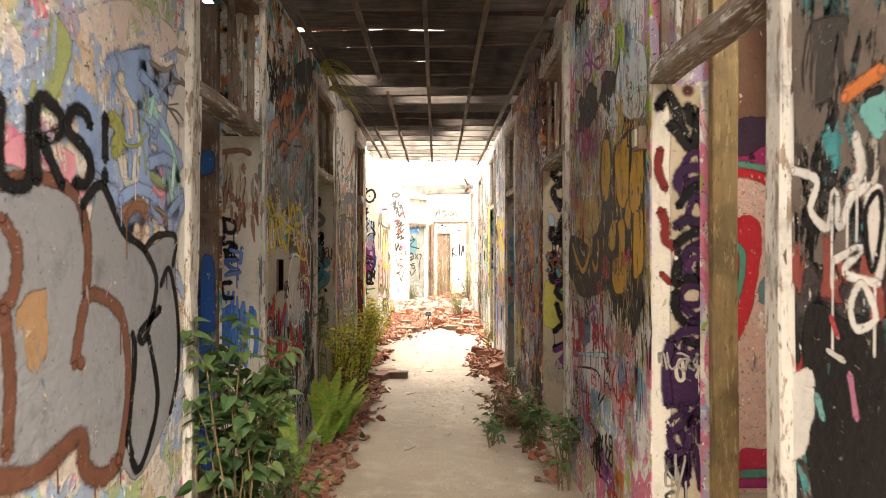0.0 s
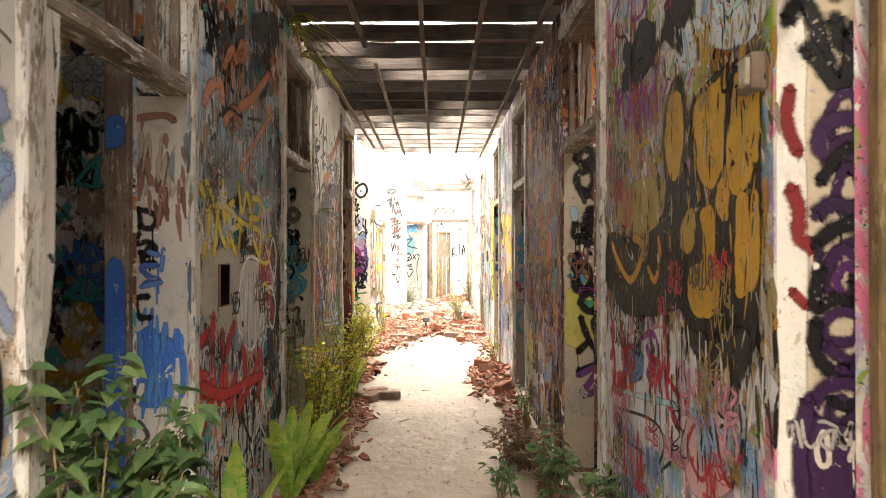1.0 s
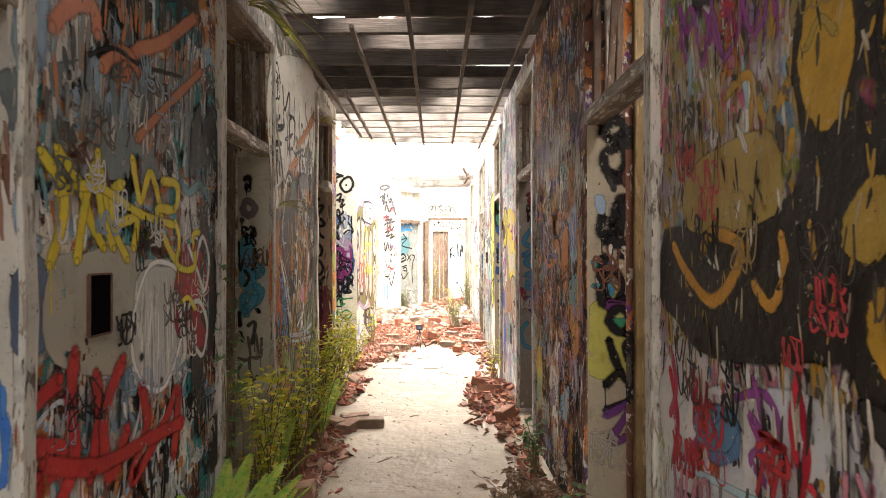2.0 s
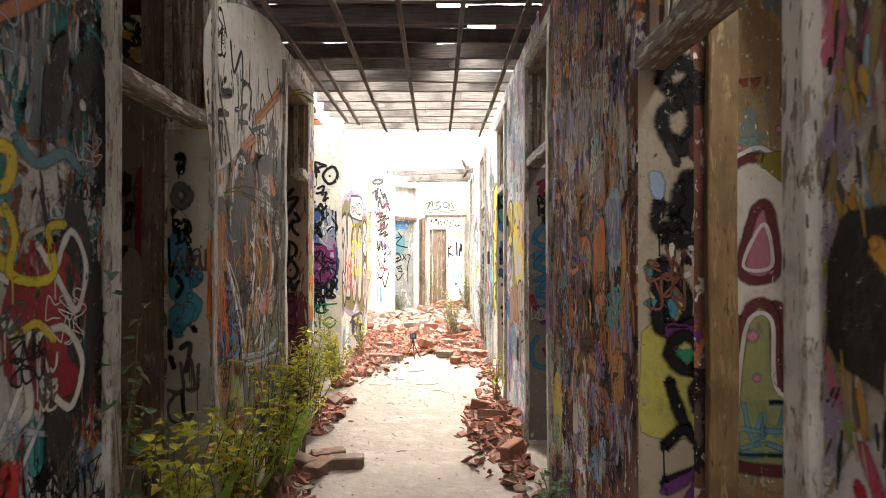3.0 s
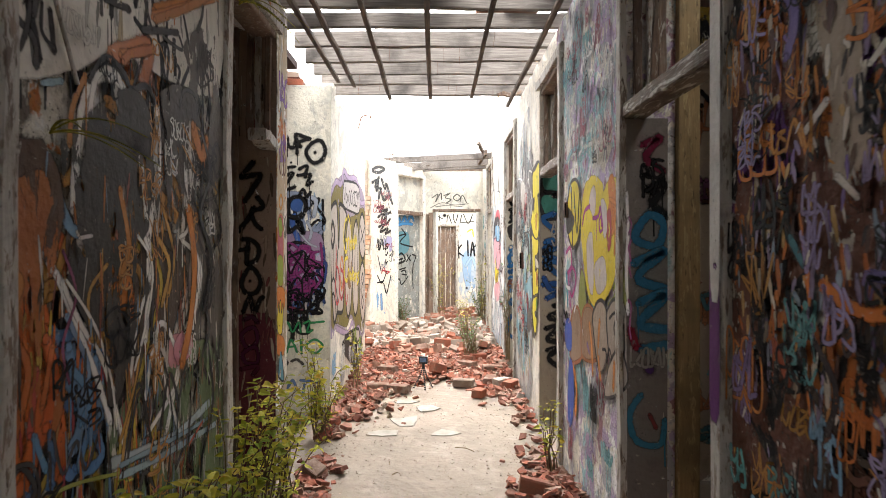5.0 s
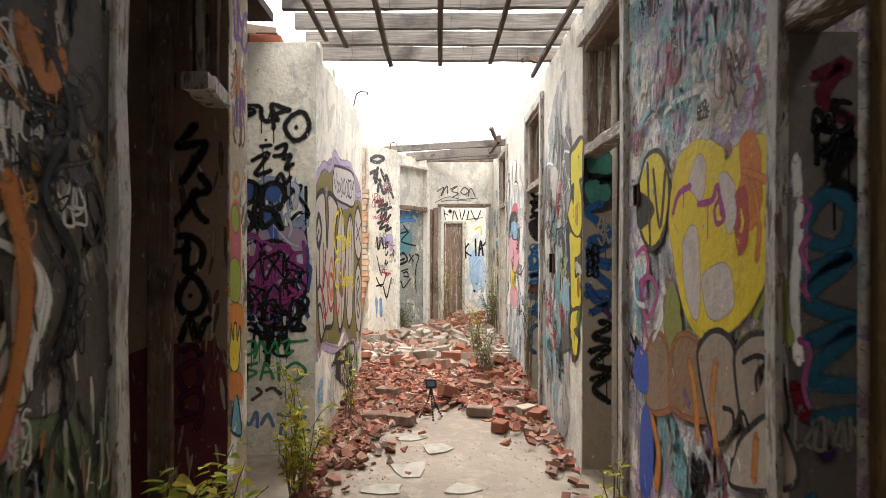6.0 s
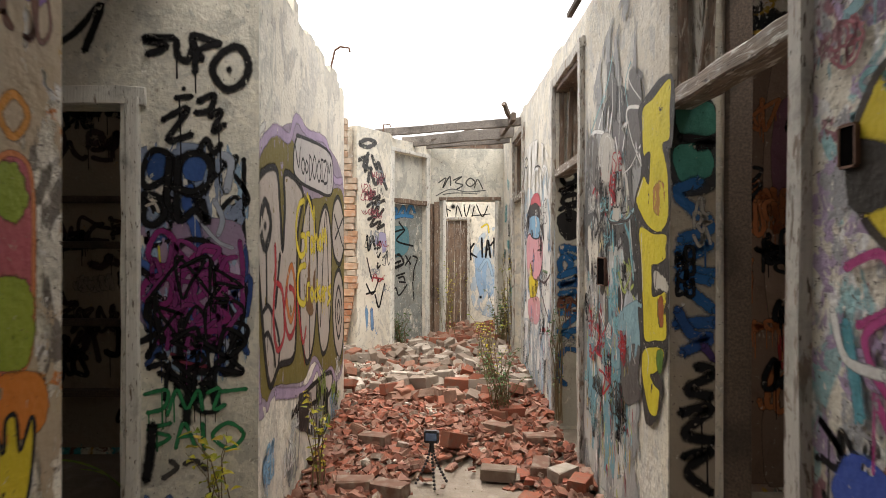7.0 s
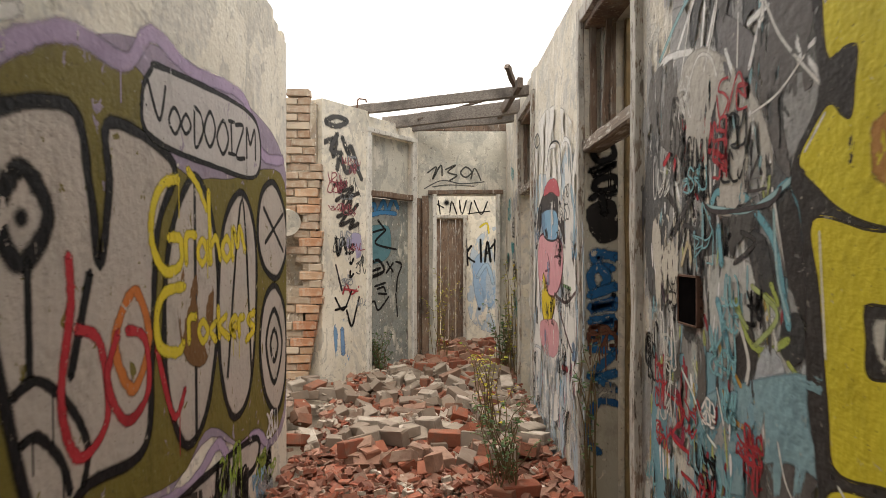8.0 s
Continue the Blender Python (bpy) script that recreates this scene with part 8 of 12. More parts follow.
side.tags(-3.6, -2.55, 0.4, 2.6, 14, [BLACK, BROWN, TEAL], 14)
side.done("black and purple tags with a round black eye")
mural.fill([(9.71, 1.5), (9.72, 1.84), (10.13, 2.07), (10.59, 2.22), (11.56, 2.26), (12.34, 2.08), (12.51, 1.44), (12.38, 0.45), (11.77, 0.41), (11.13, 0.7), (10.62, 0.61), (10.13, 0.72), (9.96, 0.67), (9.77, 0.75)], (0.30, 0.24, 0.32))
mural.fill([(9.71, 1.76), (9.8, 1.86), (10.13, 2.08), (10.52, 2.09), (10.79, 1.82), (11.29, 1.83), (12.27, 1.98), (12.49, 1.5), (12.34, 0.49), (11.66, 0.49), (11.13, 0.75), (10.79, 0.65), (10.13, 0.77), (9.96, 0.73), (9.82, 0.9), (9.72, 1.45)], OLIVE)
mural.stroke([(9.71, 1.85), (9.88, 1.98), (10.13, 2.1), (10.42, 2.11), (10.59, 2.26), (10.92, 2.23), (11.56, 2.28), (11.89, 2.05), (12.34, 2.08)], LILAC, 0.05)
mural.fill([(9.73, 1.73), (10.12, 1.9), (10.22, 1.69), (10.27, 1.47), (10.32, 1.7), (10.33, 1.9), (10.76, 1.83), (10.63, 1.58), (10.59, 1.17), (10.54, 0.85), (10.21, 0.85), (10.01, 0.8), (9.85, 1.29)], (0.46, 0.40, 0.35), BLACK, 0.035)
mural.ring([(9.86, 1.59), (9.94, 1.71), (10.04, 1.6), (9.94, 1.48)], BLACK, 0.045)
mural.dot([(9.94, 1.59)], BLACK, 0.035)
mural.stroke([(9.96, 1.49), (9.97, 1.19)], BLACK, 0.022)
mural.stroke([(9.91, 1.17), (10.0, 1.19), (10.13, 1.09), (10.21, 0.96), (10.19, 0.86)], BLACK, 0.025)
mural.stroke([(9.94, 1.05), (10.0, 1.05), (10.09, 0.96), (10.13, 0.86)], BLACK, 0.025)
mural.stroke([(10.22, 1.45), (10.13, 1.17)], BLACK, 0.03)
mural.fill([(10.68, 1.27), (10.74, 1.58), (10.95, 1.81), (11.15, 1.63), (11.21, 1.23), (11.09, 0.84), (10.88, 0.74), (10.72, 0.96)], (0.48, 0.42, 0.37), BLACK, 0.032)
mural.fill([(11.21, 1.27), (11.29, 1.64), (11.54, 1.8), (11.75, 1.6), (11.77, 1.18), (11.66, 0.78), (11.42, 0.7), (11.26, 0.92)], (0.48, 0.42, 0.37), BLACK, 0.032)
mural.fill([(11.8, 1.61), (11.88, 1.83), (12.13, 1.91), (12.38, 1.75), (12.41, 1.5), (12.2, 1.34), (11.91, 1.42)], (0.48, 0.42, 0.37), BLACK, 0.035)
mural.fill([(11.84, 0.98), (11.93, 1.22), (12.16, 1.29), (12.38, 1.1), (12.4, 0.72), (12.2, 0.52), (11.94, 0.69)], (0.48, 0.42, 0.37), BLACK, 0.035)
mural.ring([(11.96, 0.97), (12.13, 1.15), (12.31, 0.92), (12.13, 0.71)], BLACK, 0.03)
mural.ring([(12.05, 0.95), (12.13, 1.03), (12.21, 0.93), (12.13, 0.84)], BLACK, 0.03)
mural.stroke([(11.94, 1.55), (12.34, 1.74)], BLACK, 0.022)
mural.stroke([(11.91, 1.75), (12.34, 1.5)], BLACK, 0.022)
mural.stroke([(10.95, 1.79), (10.97, 0.74)], BLACK, 0.022)
mural.stroke([(11.33, 0.91), (11.54, 1.77), (11.69, 0.85)], BLACK, 0.022)
mural.wash([(10.82, 1.46), (11.13, 1.48), (11.09, 1.06), (10.85, 1.12)], (0.16, 0.08, 0.03))
mural.fill([(10.52, 2.02), (10.58, 2.13), (10.7, 2.17), (11.56, 2.23), (11.83, 2.15), (11.77, 1.91), (11.13, 1.88), (10.59, 1.9)], (0.52, 0.48, 0.46), BLACK, 0.02)
mural.ring([(10.35, 1.23), (10.47, 1.38), (10.57, 1.21), (10.46, 1.06)], ORANGE, 0.035)
mural.stroke([(10.12, 1.5), (10.13, 1.36), (10.09, 1.11), (10.17, 0.94), (10.31, 1.01), (10.27, 1.24), (10.15, 1.3)], RED, 0.03)
mural.stroke([(10.37, 1.26), (10.31, 1.12), (10.42, 0.97), (10.56, 1.03), (10.54, 1.21), (10.42, 1.26)], RED, 0.03)
mural.stroke([(10.62, 1.17), (10.76, 0.89), (10.86, 0.97)], RED, 0.028)
mural.stroke([(10.88, 1.83), (10.99, 1.77), (11.08, 1.68)], YELLOW, 0.03)
mural.stroke([(10.13, 0.72), (10.56, 0.62), (10.92, 0.57), (11.21, 0.64), (11.38, 0.52), (11.77, 0.51), (12.0, 0.37)], LILAC, 0.05)
mural.stroke([(9.71, 1.48), (9.75, 1.25), (9.81, 0.98), (9.85, 0.72)], LILAC, 0.05)
mural.fill([(10.67, 0.53), (11.05, 0.55), (11.77, 0.49), (11.72, 0.34), (11.13, 0.41)], (0.50, 0.44, 0.40), BLACK, 0.03)
mural.wash([(10.56, 0.59), (11.38, 0.42), (12.0, 0.28), (11.77, 0.14), (11.38, 0.11), (10.91, 0.28), (10.51, 0.46)], (0.03, 0.025, 0.02))
mural.stroke([(9.72, 2.02), (9.85, 2.18), (9.77, 2.08), (9.85, 2.1), (9.77, 2.0), (9.94, 2.09)], (0.62, 0.60, 0.56), 0.03)
mural.dot([(10.507, 1.997)], BLACK, 0.0073)
mural.dot([(10.548, 2.004)], BLACK, 0.0074)
mural.stroke([(10.558, 2.092), (10.644, 1.974), (10.691, 2.105)], BLACK, 0.0139)
mural.ring([(10.719, 1.989), (10.763, 2.045), (10.816, 2.004), (10.771, 1.948)], BLACK, 0.0132)
mural.ring([(10.828, 1.997), (10.868, 2.043), (10.914, 2.007), (10.868, 1.967)], BLACK, 0.0138)
mural.stroke([(10.948, 2.096), (10.957, 1.931), (11.038, 2.007), (11.011, 2.075), (10.948, 2.093)], BLACK, 0.0144)
mural.ring([(11.052, 2.021), (11.115, 2.11), (11.176, 2.042), (11.115, 1.958)], BLACK, 0.0152)
mural.ring([(11.197, 2.015), (11.274, 2.105), (11.342, 2.033), (11.273, 1.952)], BLACK, 0.0161)
mural.stroke([(11.378, 2.128), (11.39, 1.975)], BLACK, 0.0168)
mural.stroke([(11.342, 2.12), (11.427, 2.13)], BLACK, 0.0147)
mural.stroke([(11.342, 1.967), (11.439, 1.974)], BLACK, 0.0147)
mural.stroke([(11.44, 2.12), (11.558, 2.131), (11.452, 1.972), (11.585, 1.979)], BLACK, 0.0175)
mural.stroke([(11.613, 1.983), (11.613, 2.137), (11.67, 2.066), (11.745, 2.154), (11.761, 1.996)], BLACK, 0.0185)
mural.stroke([(10.801, 1.781), (10.67, 1.75), (10.591, 1.651), (10.591, 1.529), (10.69, 1.435), (10.816, 1.457), (10.816, 1.551), (10.712, 1.559)], YELLOW, 0.0349)
mural.stroke([(10.871, 1.456), (10.871, 1.566), (10.965, 1.571)], YELLOW, 0.0305)
mural.ring([(10.982, 1.503), (11.028, 1.554), (11.08, 1.502), (11.028, 1.455)], YELLOW, 0.0294)
mural.stroke([(11.085, 1.547), (11.104, 1.453)], YELLOW, 0.0302)
mural.stroke([(11.095, 1.766), (11.124, 1.453)], YELLOW, 0.0331)
mural.stroke([(11.124, 1.529), (11.186, 1.564), (11.239, 1.466)], YELLOW, 0.0312)
mural.ring([(11.261, 1.517), (11.318, 1.567), (11.377, 1.513), (11.318, 1.468)], YELLOW, 0.0328)
mural.stroke([(11.401, 1.463), (11.402, 1.614), (11.47, 1.53), (11.503, 1.622), (11.584, 1.5)], YELLOW, 0.0345)
mural.stroke([(10.855, 1.371), (10.69, 1.359), (10.623, 1.284), (10.649, 1.169), (10.792, 1.125), (10.847, 1.153)], YELLOW, 0.0355)
mural.stroke([(10.896, 1.142), (10.896, 1.236), (10.964, 1.239)], YELLOW, 0.0306)
mural.ring([(10.991, 1.178), (11.037, 1.212), (11.089, 1.162), (11.037, 1.127)], YELLOW, 0.0294)
mural.stroke([(11.185, 1.194), (11.124, 1.161), (11.185, 1.108)], YELLOW, 0.0309)
mural.stroke([(11.207, 1.258), (11.228, 1.114)], YELLOW, 0.0316)
mural.stroke([(11.317, 1.207), (11.228, 1.167), (11.352, 1.095)], YELLOW, 0.0325)
mural.stroke([(11.364, 1.139), (11.47, 1.142), (11.432, 1.185), (11.364, 1.147), (11.438, 1.091)], YELLOW, 0.0338)
mural.stroke([(11.495, 1.082), (11.496, 1.165), (11.569, 1.17)], YELLOW, 0.0351)
mural.stroke([(11.743, 1.178), (11.625, 1.15), (11.728, 1.091), (11.597, 1.045)], YELLOW, 0.0368)
mural.tags(9.9, 12.3, 0.05, 0.55, 26, [BLACK, SKYBLUE, GREY, LIME, WHITE], 15)
mural.done("olive and grey mural letters with lilac edge")
slant.ring([(0.042, 2.775), (0.185, 2.851), (0.352, 2.836), (0.203, 2.758)], (0.09, 0.09, 0.09), 0.0421)
slant.stroke([(0.016, 2.569), (0.185, 2.613), (0.148, 2.44)], (0.07, 0.07, 0.07), 0.048)
slant.stroke([(0.212, 2.682), (0.122, 2.507), (0.276, 2.489)], (0.07, 0.07, 0.07), 0.0486)
slant.stroke([(0.277, 2.659), (0.371, 2.502), (0.409, 2.58), (0.526, 2.346)], (0.07, 0.07, 0.07), 0.0465)
slant.stroke([(0.203, 2.311), (0.249, 2.453), (0.342, 2.3), (0.467, 2.387), (0.576, 2.25)], (0.07, 0.07, 0.07), 0.0464)
slant.stroke([(0.157, 2.159), (0.342, 2.191), (0.23, 2.094), (0.438, 2.15), (0.323, 2.042), (0.536, 2.107)], (0.04, 0.04, 0.04), 0.0363)
slant.stroke([(0.184, 2.0), (0.304, 2.057), (0.276, 1.908), (0.409, 2.031), (0.38, 1.88), (0.516, 1.988)], (0.04, 0.04, 0.04), 0.0363)
slant.stroke([(0.202, 1.839), (0.342, 1.878), (0.248, 1.757), (0.447, 1.823), (0.389, 1.728), (0.526, 1.786)], (0.04, 0.04, 0.04), 0.0364)
slant.wash([(0.379, 1.648), (0.546, 1.651), (0.546, 1.441), (0.351, 1.443)], (0.36, 0.33, 0.50))
slant.stroke([(0.184, 1.639), (0.22, 1.451), (0.294, 1.614), (0.341, 1.463)], BLACK, 0.0326)
slant.stroke([(0.457, 1.563), (0.379, 1.542), (0.447, 1.496), (0.379, 1.463)], BLACK, 0.0233)
slant.stroke([(0.379, 1.417), (0.408, 1.356), (0.447, 1.416)], BLACK, 0.0233)
slant.stroke([(0.398, 1.29), (0.398, 1.217), (0.447, 1.255)], BLACK, 0.0233)
slant.stroke([(0.184, 1.355), (0.275, 1.085), (0.229, 1.224)], (0.06, 0.05, 0.06), 0.0195)
slant.stroke([(0.285, 1.052), (0.341, 1.153), (0.417, 1.043), (0.525, 1.117)], (0.36, 0.05, 0.06), 0.0199)
slant.stroke([(0.303, 1.103), (0.515, 1.071)], (0.36, 0.05, 0.06), 0.02)
slant.stroke([(0.174, 1.026), (0.294, 0.887), (0.417, 1.076)], BLACK, 0.0197)
slant.stroke([(0.341, 0.883), (0.417, 0.71), (0.486, 0.871), (0.535, 1.009)], BLACK, 0.0234)
slant.stroke([(0.174, 0.897), (0.35, 0.922)], BLACK, 0.0196)
slant.wash([(0.174, 0.736), (0.398, 0.746), (0.369, 0.358), (0.219, 0.368)], (0.16, 0.30, 0.50))
slant.stroke([(0.275, 0.699), (0.293, 0.435)], (0.16, 0.28, 0.48), 0.0458)
slant.tags(0.06, 0.66, 0.9, 2.5, 16, [(0.08, 0.08, 0.08), (0.25, 0.27, 0.3), (0.3, 0.08, 0.1)], 16, (0.1, 0.3), (0.005, 0.010))
slant.done("black tags and a blue patch")
ending.stroke([(-0.106, 2.43), (0.001, 2.499), (-0.045, 2.353), (0.055, 2.522), (0.07, 2.391)], (0.08, 0.08, 0.075), 0.0157)
ending.stroke([(0.109, 2.468), (0.232, 2.522), (0.139, 2.438), (0.247, 2.399), (0.162, 2.338)], (0.08, 0.08, 0.075), 0.0157)
ending.ring([(0.293, 2.43), (0.355, 2.499), (0.424, 2.438), (0.355, 2.376)], (0.08, 0.08, 0.075), 0.0157)
ending.stroke([(0.416, 2.353), (0.462, 2.484), (0.539, 2.338)], (0.08, 0.08, 0.075), 0.0131)
ending.stroke([(-0.145, 2.238), (0.07, 2.338), (0.301, 2.299), (0.578, 2.322)], (0.10, 0.10, 0.095), 0.0105)
ending.stroke([(-0.045, 2.261), (0.147, 2.284), (0.455, 2.269)], (0.12, 0.12, 0.11), 0.0105)
ending.done("thin black tag over the doorway")
far.wash([(0.5, 0.5), (0.95, 0.4), (1.0, 1.7), (0.7, 1.75), (0.5, 1.4)], (0.46, 0.54, 0.62))
far.dot([(0.147, 2.19)], BLACK, 0.0609)
far.stroke([(0.025, 2.227), (0.053, 2.021)], BLACK, 0.0159)
far.stroke([(0.006, 2.171), (0.109, 2.115)], BLACK, 0.0159)
far.stroke([(0.193, 2.021), (0.222, 2.208), (0.297, 2.021)], BLACK, 0.0159)
far.stroke([(0.334, 2.227), (0.372, 2.021), (0.437, 2.227)], BLACK, 0.0159)
far.stroke([(0.512, 2.199), (0.475, 2.021)], BLACK, 0.0159)
far.stroke([(0.55, 2.227), (0.653, 2.021), (0.747, 2.209)], BLACK, 0.0159)
far.stroke([(0.456, 2.03), (0.784, 2.068)], BLACK, 0.0127)
far.wash([(0.54, 1.28), (0.793, 1.468), (0.868, 0.811), (0.643, 0.615)], (0.30, 0.44, 0.62))
far.stroke([(0.596, 1.093), (0.737, 1.28), (0.831, 0.999)], (0.34, 0.48, 0.62), 0.0446)
far.stroke([(0.428, 1.665), (0.456, 1.271)], BLACK, 0.0255)
far.stroke([(0.512, 1.562), (0.437, 1.421), (0.559, 1.318)], BLACK, 0.0255)
far.stroke([(0.643, 1.655), (0.653, 1.318)], BLACK, 0.0255)
far.stroke([(0.709, 1.318), (0.747, 1.618), (0.793, 1.318)], BLACK, 0.0255)
far.stroke([(0.737, 1.44), (0.887, 1.655)], BLACK, 0.0223)
far.stroke([(0.85, 1.655), (0.859, 1.327)], BLACK, 0.0223)
far.stroke([(0.634, 1.833), (0.737, 1.89), (0.765, 1.74)], YELLOW, 0.0223)
far.dot([(0.624, 0.633)], BLACK, 0.0375)
far.done("black letters over a pale blue patch")
pier.wash([(8.16, 0.1), (8.39, 0.1), (8.39, 2.6), (8.16, 2.6)], (0.42, 0.33, 0.22))
pier.ring([(8.196, 1.752), (8.237, 1.801), (8.28, 1.764), (8.237, 1.712)], (0.50, 0.20, 0.03), 0.0168)
pier.fill([(8.165, 1.542), (8.181, 1.642), (8.233, 1.678), (8.29, 1.642), (8.299, 1.47), (8.283, 1.242), (8.174, 1.254)], (0.40, 0.09, 0.11), (0.52, 0.16, 0.06), 0.0112)
pier.fill([(8.189, 1.633), (8.246, 1.647), (8.272, 1.574), (8.213, 1.544)], (0.22, 0.28, 0.03))
pier.fill([(8.174, 1.398), (8.256, 1.414), (8.291, 1.356), (8.274, 1.243), (8.182, 1.253)], (0.24, 0.30, 0.03))
pier.fill([(8.121, 1.208), (8.31, 1.2), (8.319, 1.083), (8.129, 1.119)], (0.55, 0.18, 0.03))
pier.fill([(8.152, 1.026), (8.175, 1.092), (8.175, 1.143), (8.207, 1.067), (8.215, 1.13), (8.244, 1.131), (8.257, 1.057), (8.292, 1.117), (8.301, 1.067), (8.275, 0.939), (8.208, 0.921), (8.168, 0.959)], (0.62, 0.48, 0.03), BLACK, 0.0093)
pier.dot([(8.208, 0.983)], (0.04, 0.02, 0.02), 0.0074)
pier.fill([(8.122, 0.928), (8.311, 0.882), (8.312, 0.795), (8.13, 0.837)], (0.52, 0.17, 0.03))
pier.fill([(8.185, 0.71), (8.217, 0.789), (8.25, 0.815), (8.294, 0.724), (8.312, 0.617), (8.193, 0.667)], (0.10, 0.26, 0.34), BLACK, 0.0112)
pier.stroke([(8.136, 1.188), (8.125, 1.102), (8.144, 1.027)], (0.06, 0.08, 0.22), 0.0159)
pier.tags(8.16, 8.39, 1.9, 2.6, 5, [ORANGE, BROWN, (0.2, 0.1, 0.3), OLIVE], 20, (0.08, 0.2))
pier.done("orange, green and pink paint with a yellow shape")
# brown coat over the face carries its unlit darkness in the colour
pier_face.fill([(-1.9, 0.0), (-1.005, 0.0), (-1.005, 2.95), (-1.9, 2.95)], (0.27, 0.19, 0.145))
pier_face.fill([(-1.5, 0.05), (-1.01, 0.05), (-1.01, 0.95), (-1.2, 1.05), (-1.5, 0.9)], (0.12, 0.03, 0.04))
pier_face.dabs([(-1.3, 2.8), (-1.01, 0.2)], [(0.3, 0.22, 0.16), (0.1, 0.07, 0.05), (0.42, 0.36, 0.28), (0.16, 0.05, 0.05)], 90, 561, (0.04, 0.16), 0.016)
pier_face.stroke([(-1.139, 1.998), (-1.199, 1.924), (-1.213, 1.899), (-1.103, 1.917), (-1.135, 1.846), (-1.198, 1.75)], BLACK, 0.0303)
pier_face.stroke([(-1.124, 1.786), (-1.082, 1.718), (-1.156, 1.697)], BLACK, 0.0268)
pier_face.stroke([(-1.138, 1.718), (-1.173, 1.647), (-1.237, 1.565)], BLACK, 0.0303)
pier_face.stroke([(-1.156, 1.674), (-1.127, 1.612), (-1.089, 1.58)], BLACK, 0.0268)
pier_face.stroke([(-1.212, 1.519), (-1.156, 1.516), (-1.11, 1.47), (-1.12, 1.399), (-1.183, 1.367)], BLACK, 0.0268)
pier_face.stroke([(-1.173, 1.502), (-1.184, 1.37)], BLACK, 0.0268)
pier_face.stroke([(-1.244, 1.448), (-1.166, 1.466)], BLACK, 0.0214)
pier_face.ring([(-1.212, 1.257), (-1.159, 1.349), (-1.099, 1.275), (-1.12, 1.2), (-1.183, 1.189)], BLACK, 0.0268)
pier_face.dot([(-1.162, 1.264)], BLACK, 0.0161)
pier_face.stroke([(-1.204, 1.072), (-1.162, 1.164), (-1.137, 1.072), (-1.098, 1.154), (-1.077, 1.165)], BLACK, 0.0268)
pier_face.stroke([(-1.201, 1.026), (-1.148, 1.044), (-1.112, 1.008)], (0.05, 0.012, 0.03), 0.025)
pier_face.ring([(-1.211, 0.937), (-1.137, 0.98), (-1.116, 0.898), (-1.176, 0.852)], (0.07, 0.012, 0.04), 0.0232)
pier_face.ring([(-1.204, 0.82), (-1.126, 0.859), (-1.115, 0.77), (-1.182, 0.763)], (0.07, 0.012, 0.04), 0.0232)
pier_face.stroke([(-1.218, 0.724), (-1.112, 0.742), (-1.147, 0.688)], (0.08, 0.012, 0.03), 0.0232)
pier_face.tags(-3.9, -1.4, 0.3, 2.4, 24, [BLACK, BROWN, (0.2, 0.1, 0.08)], 22)
pier_face.done("black downward letters over a maroon tag")

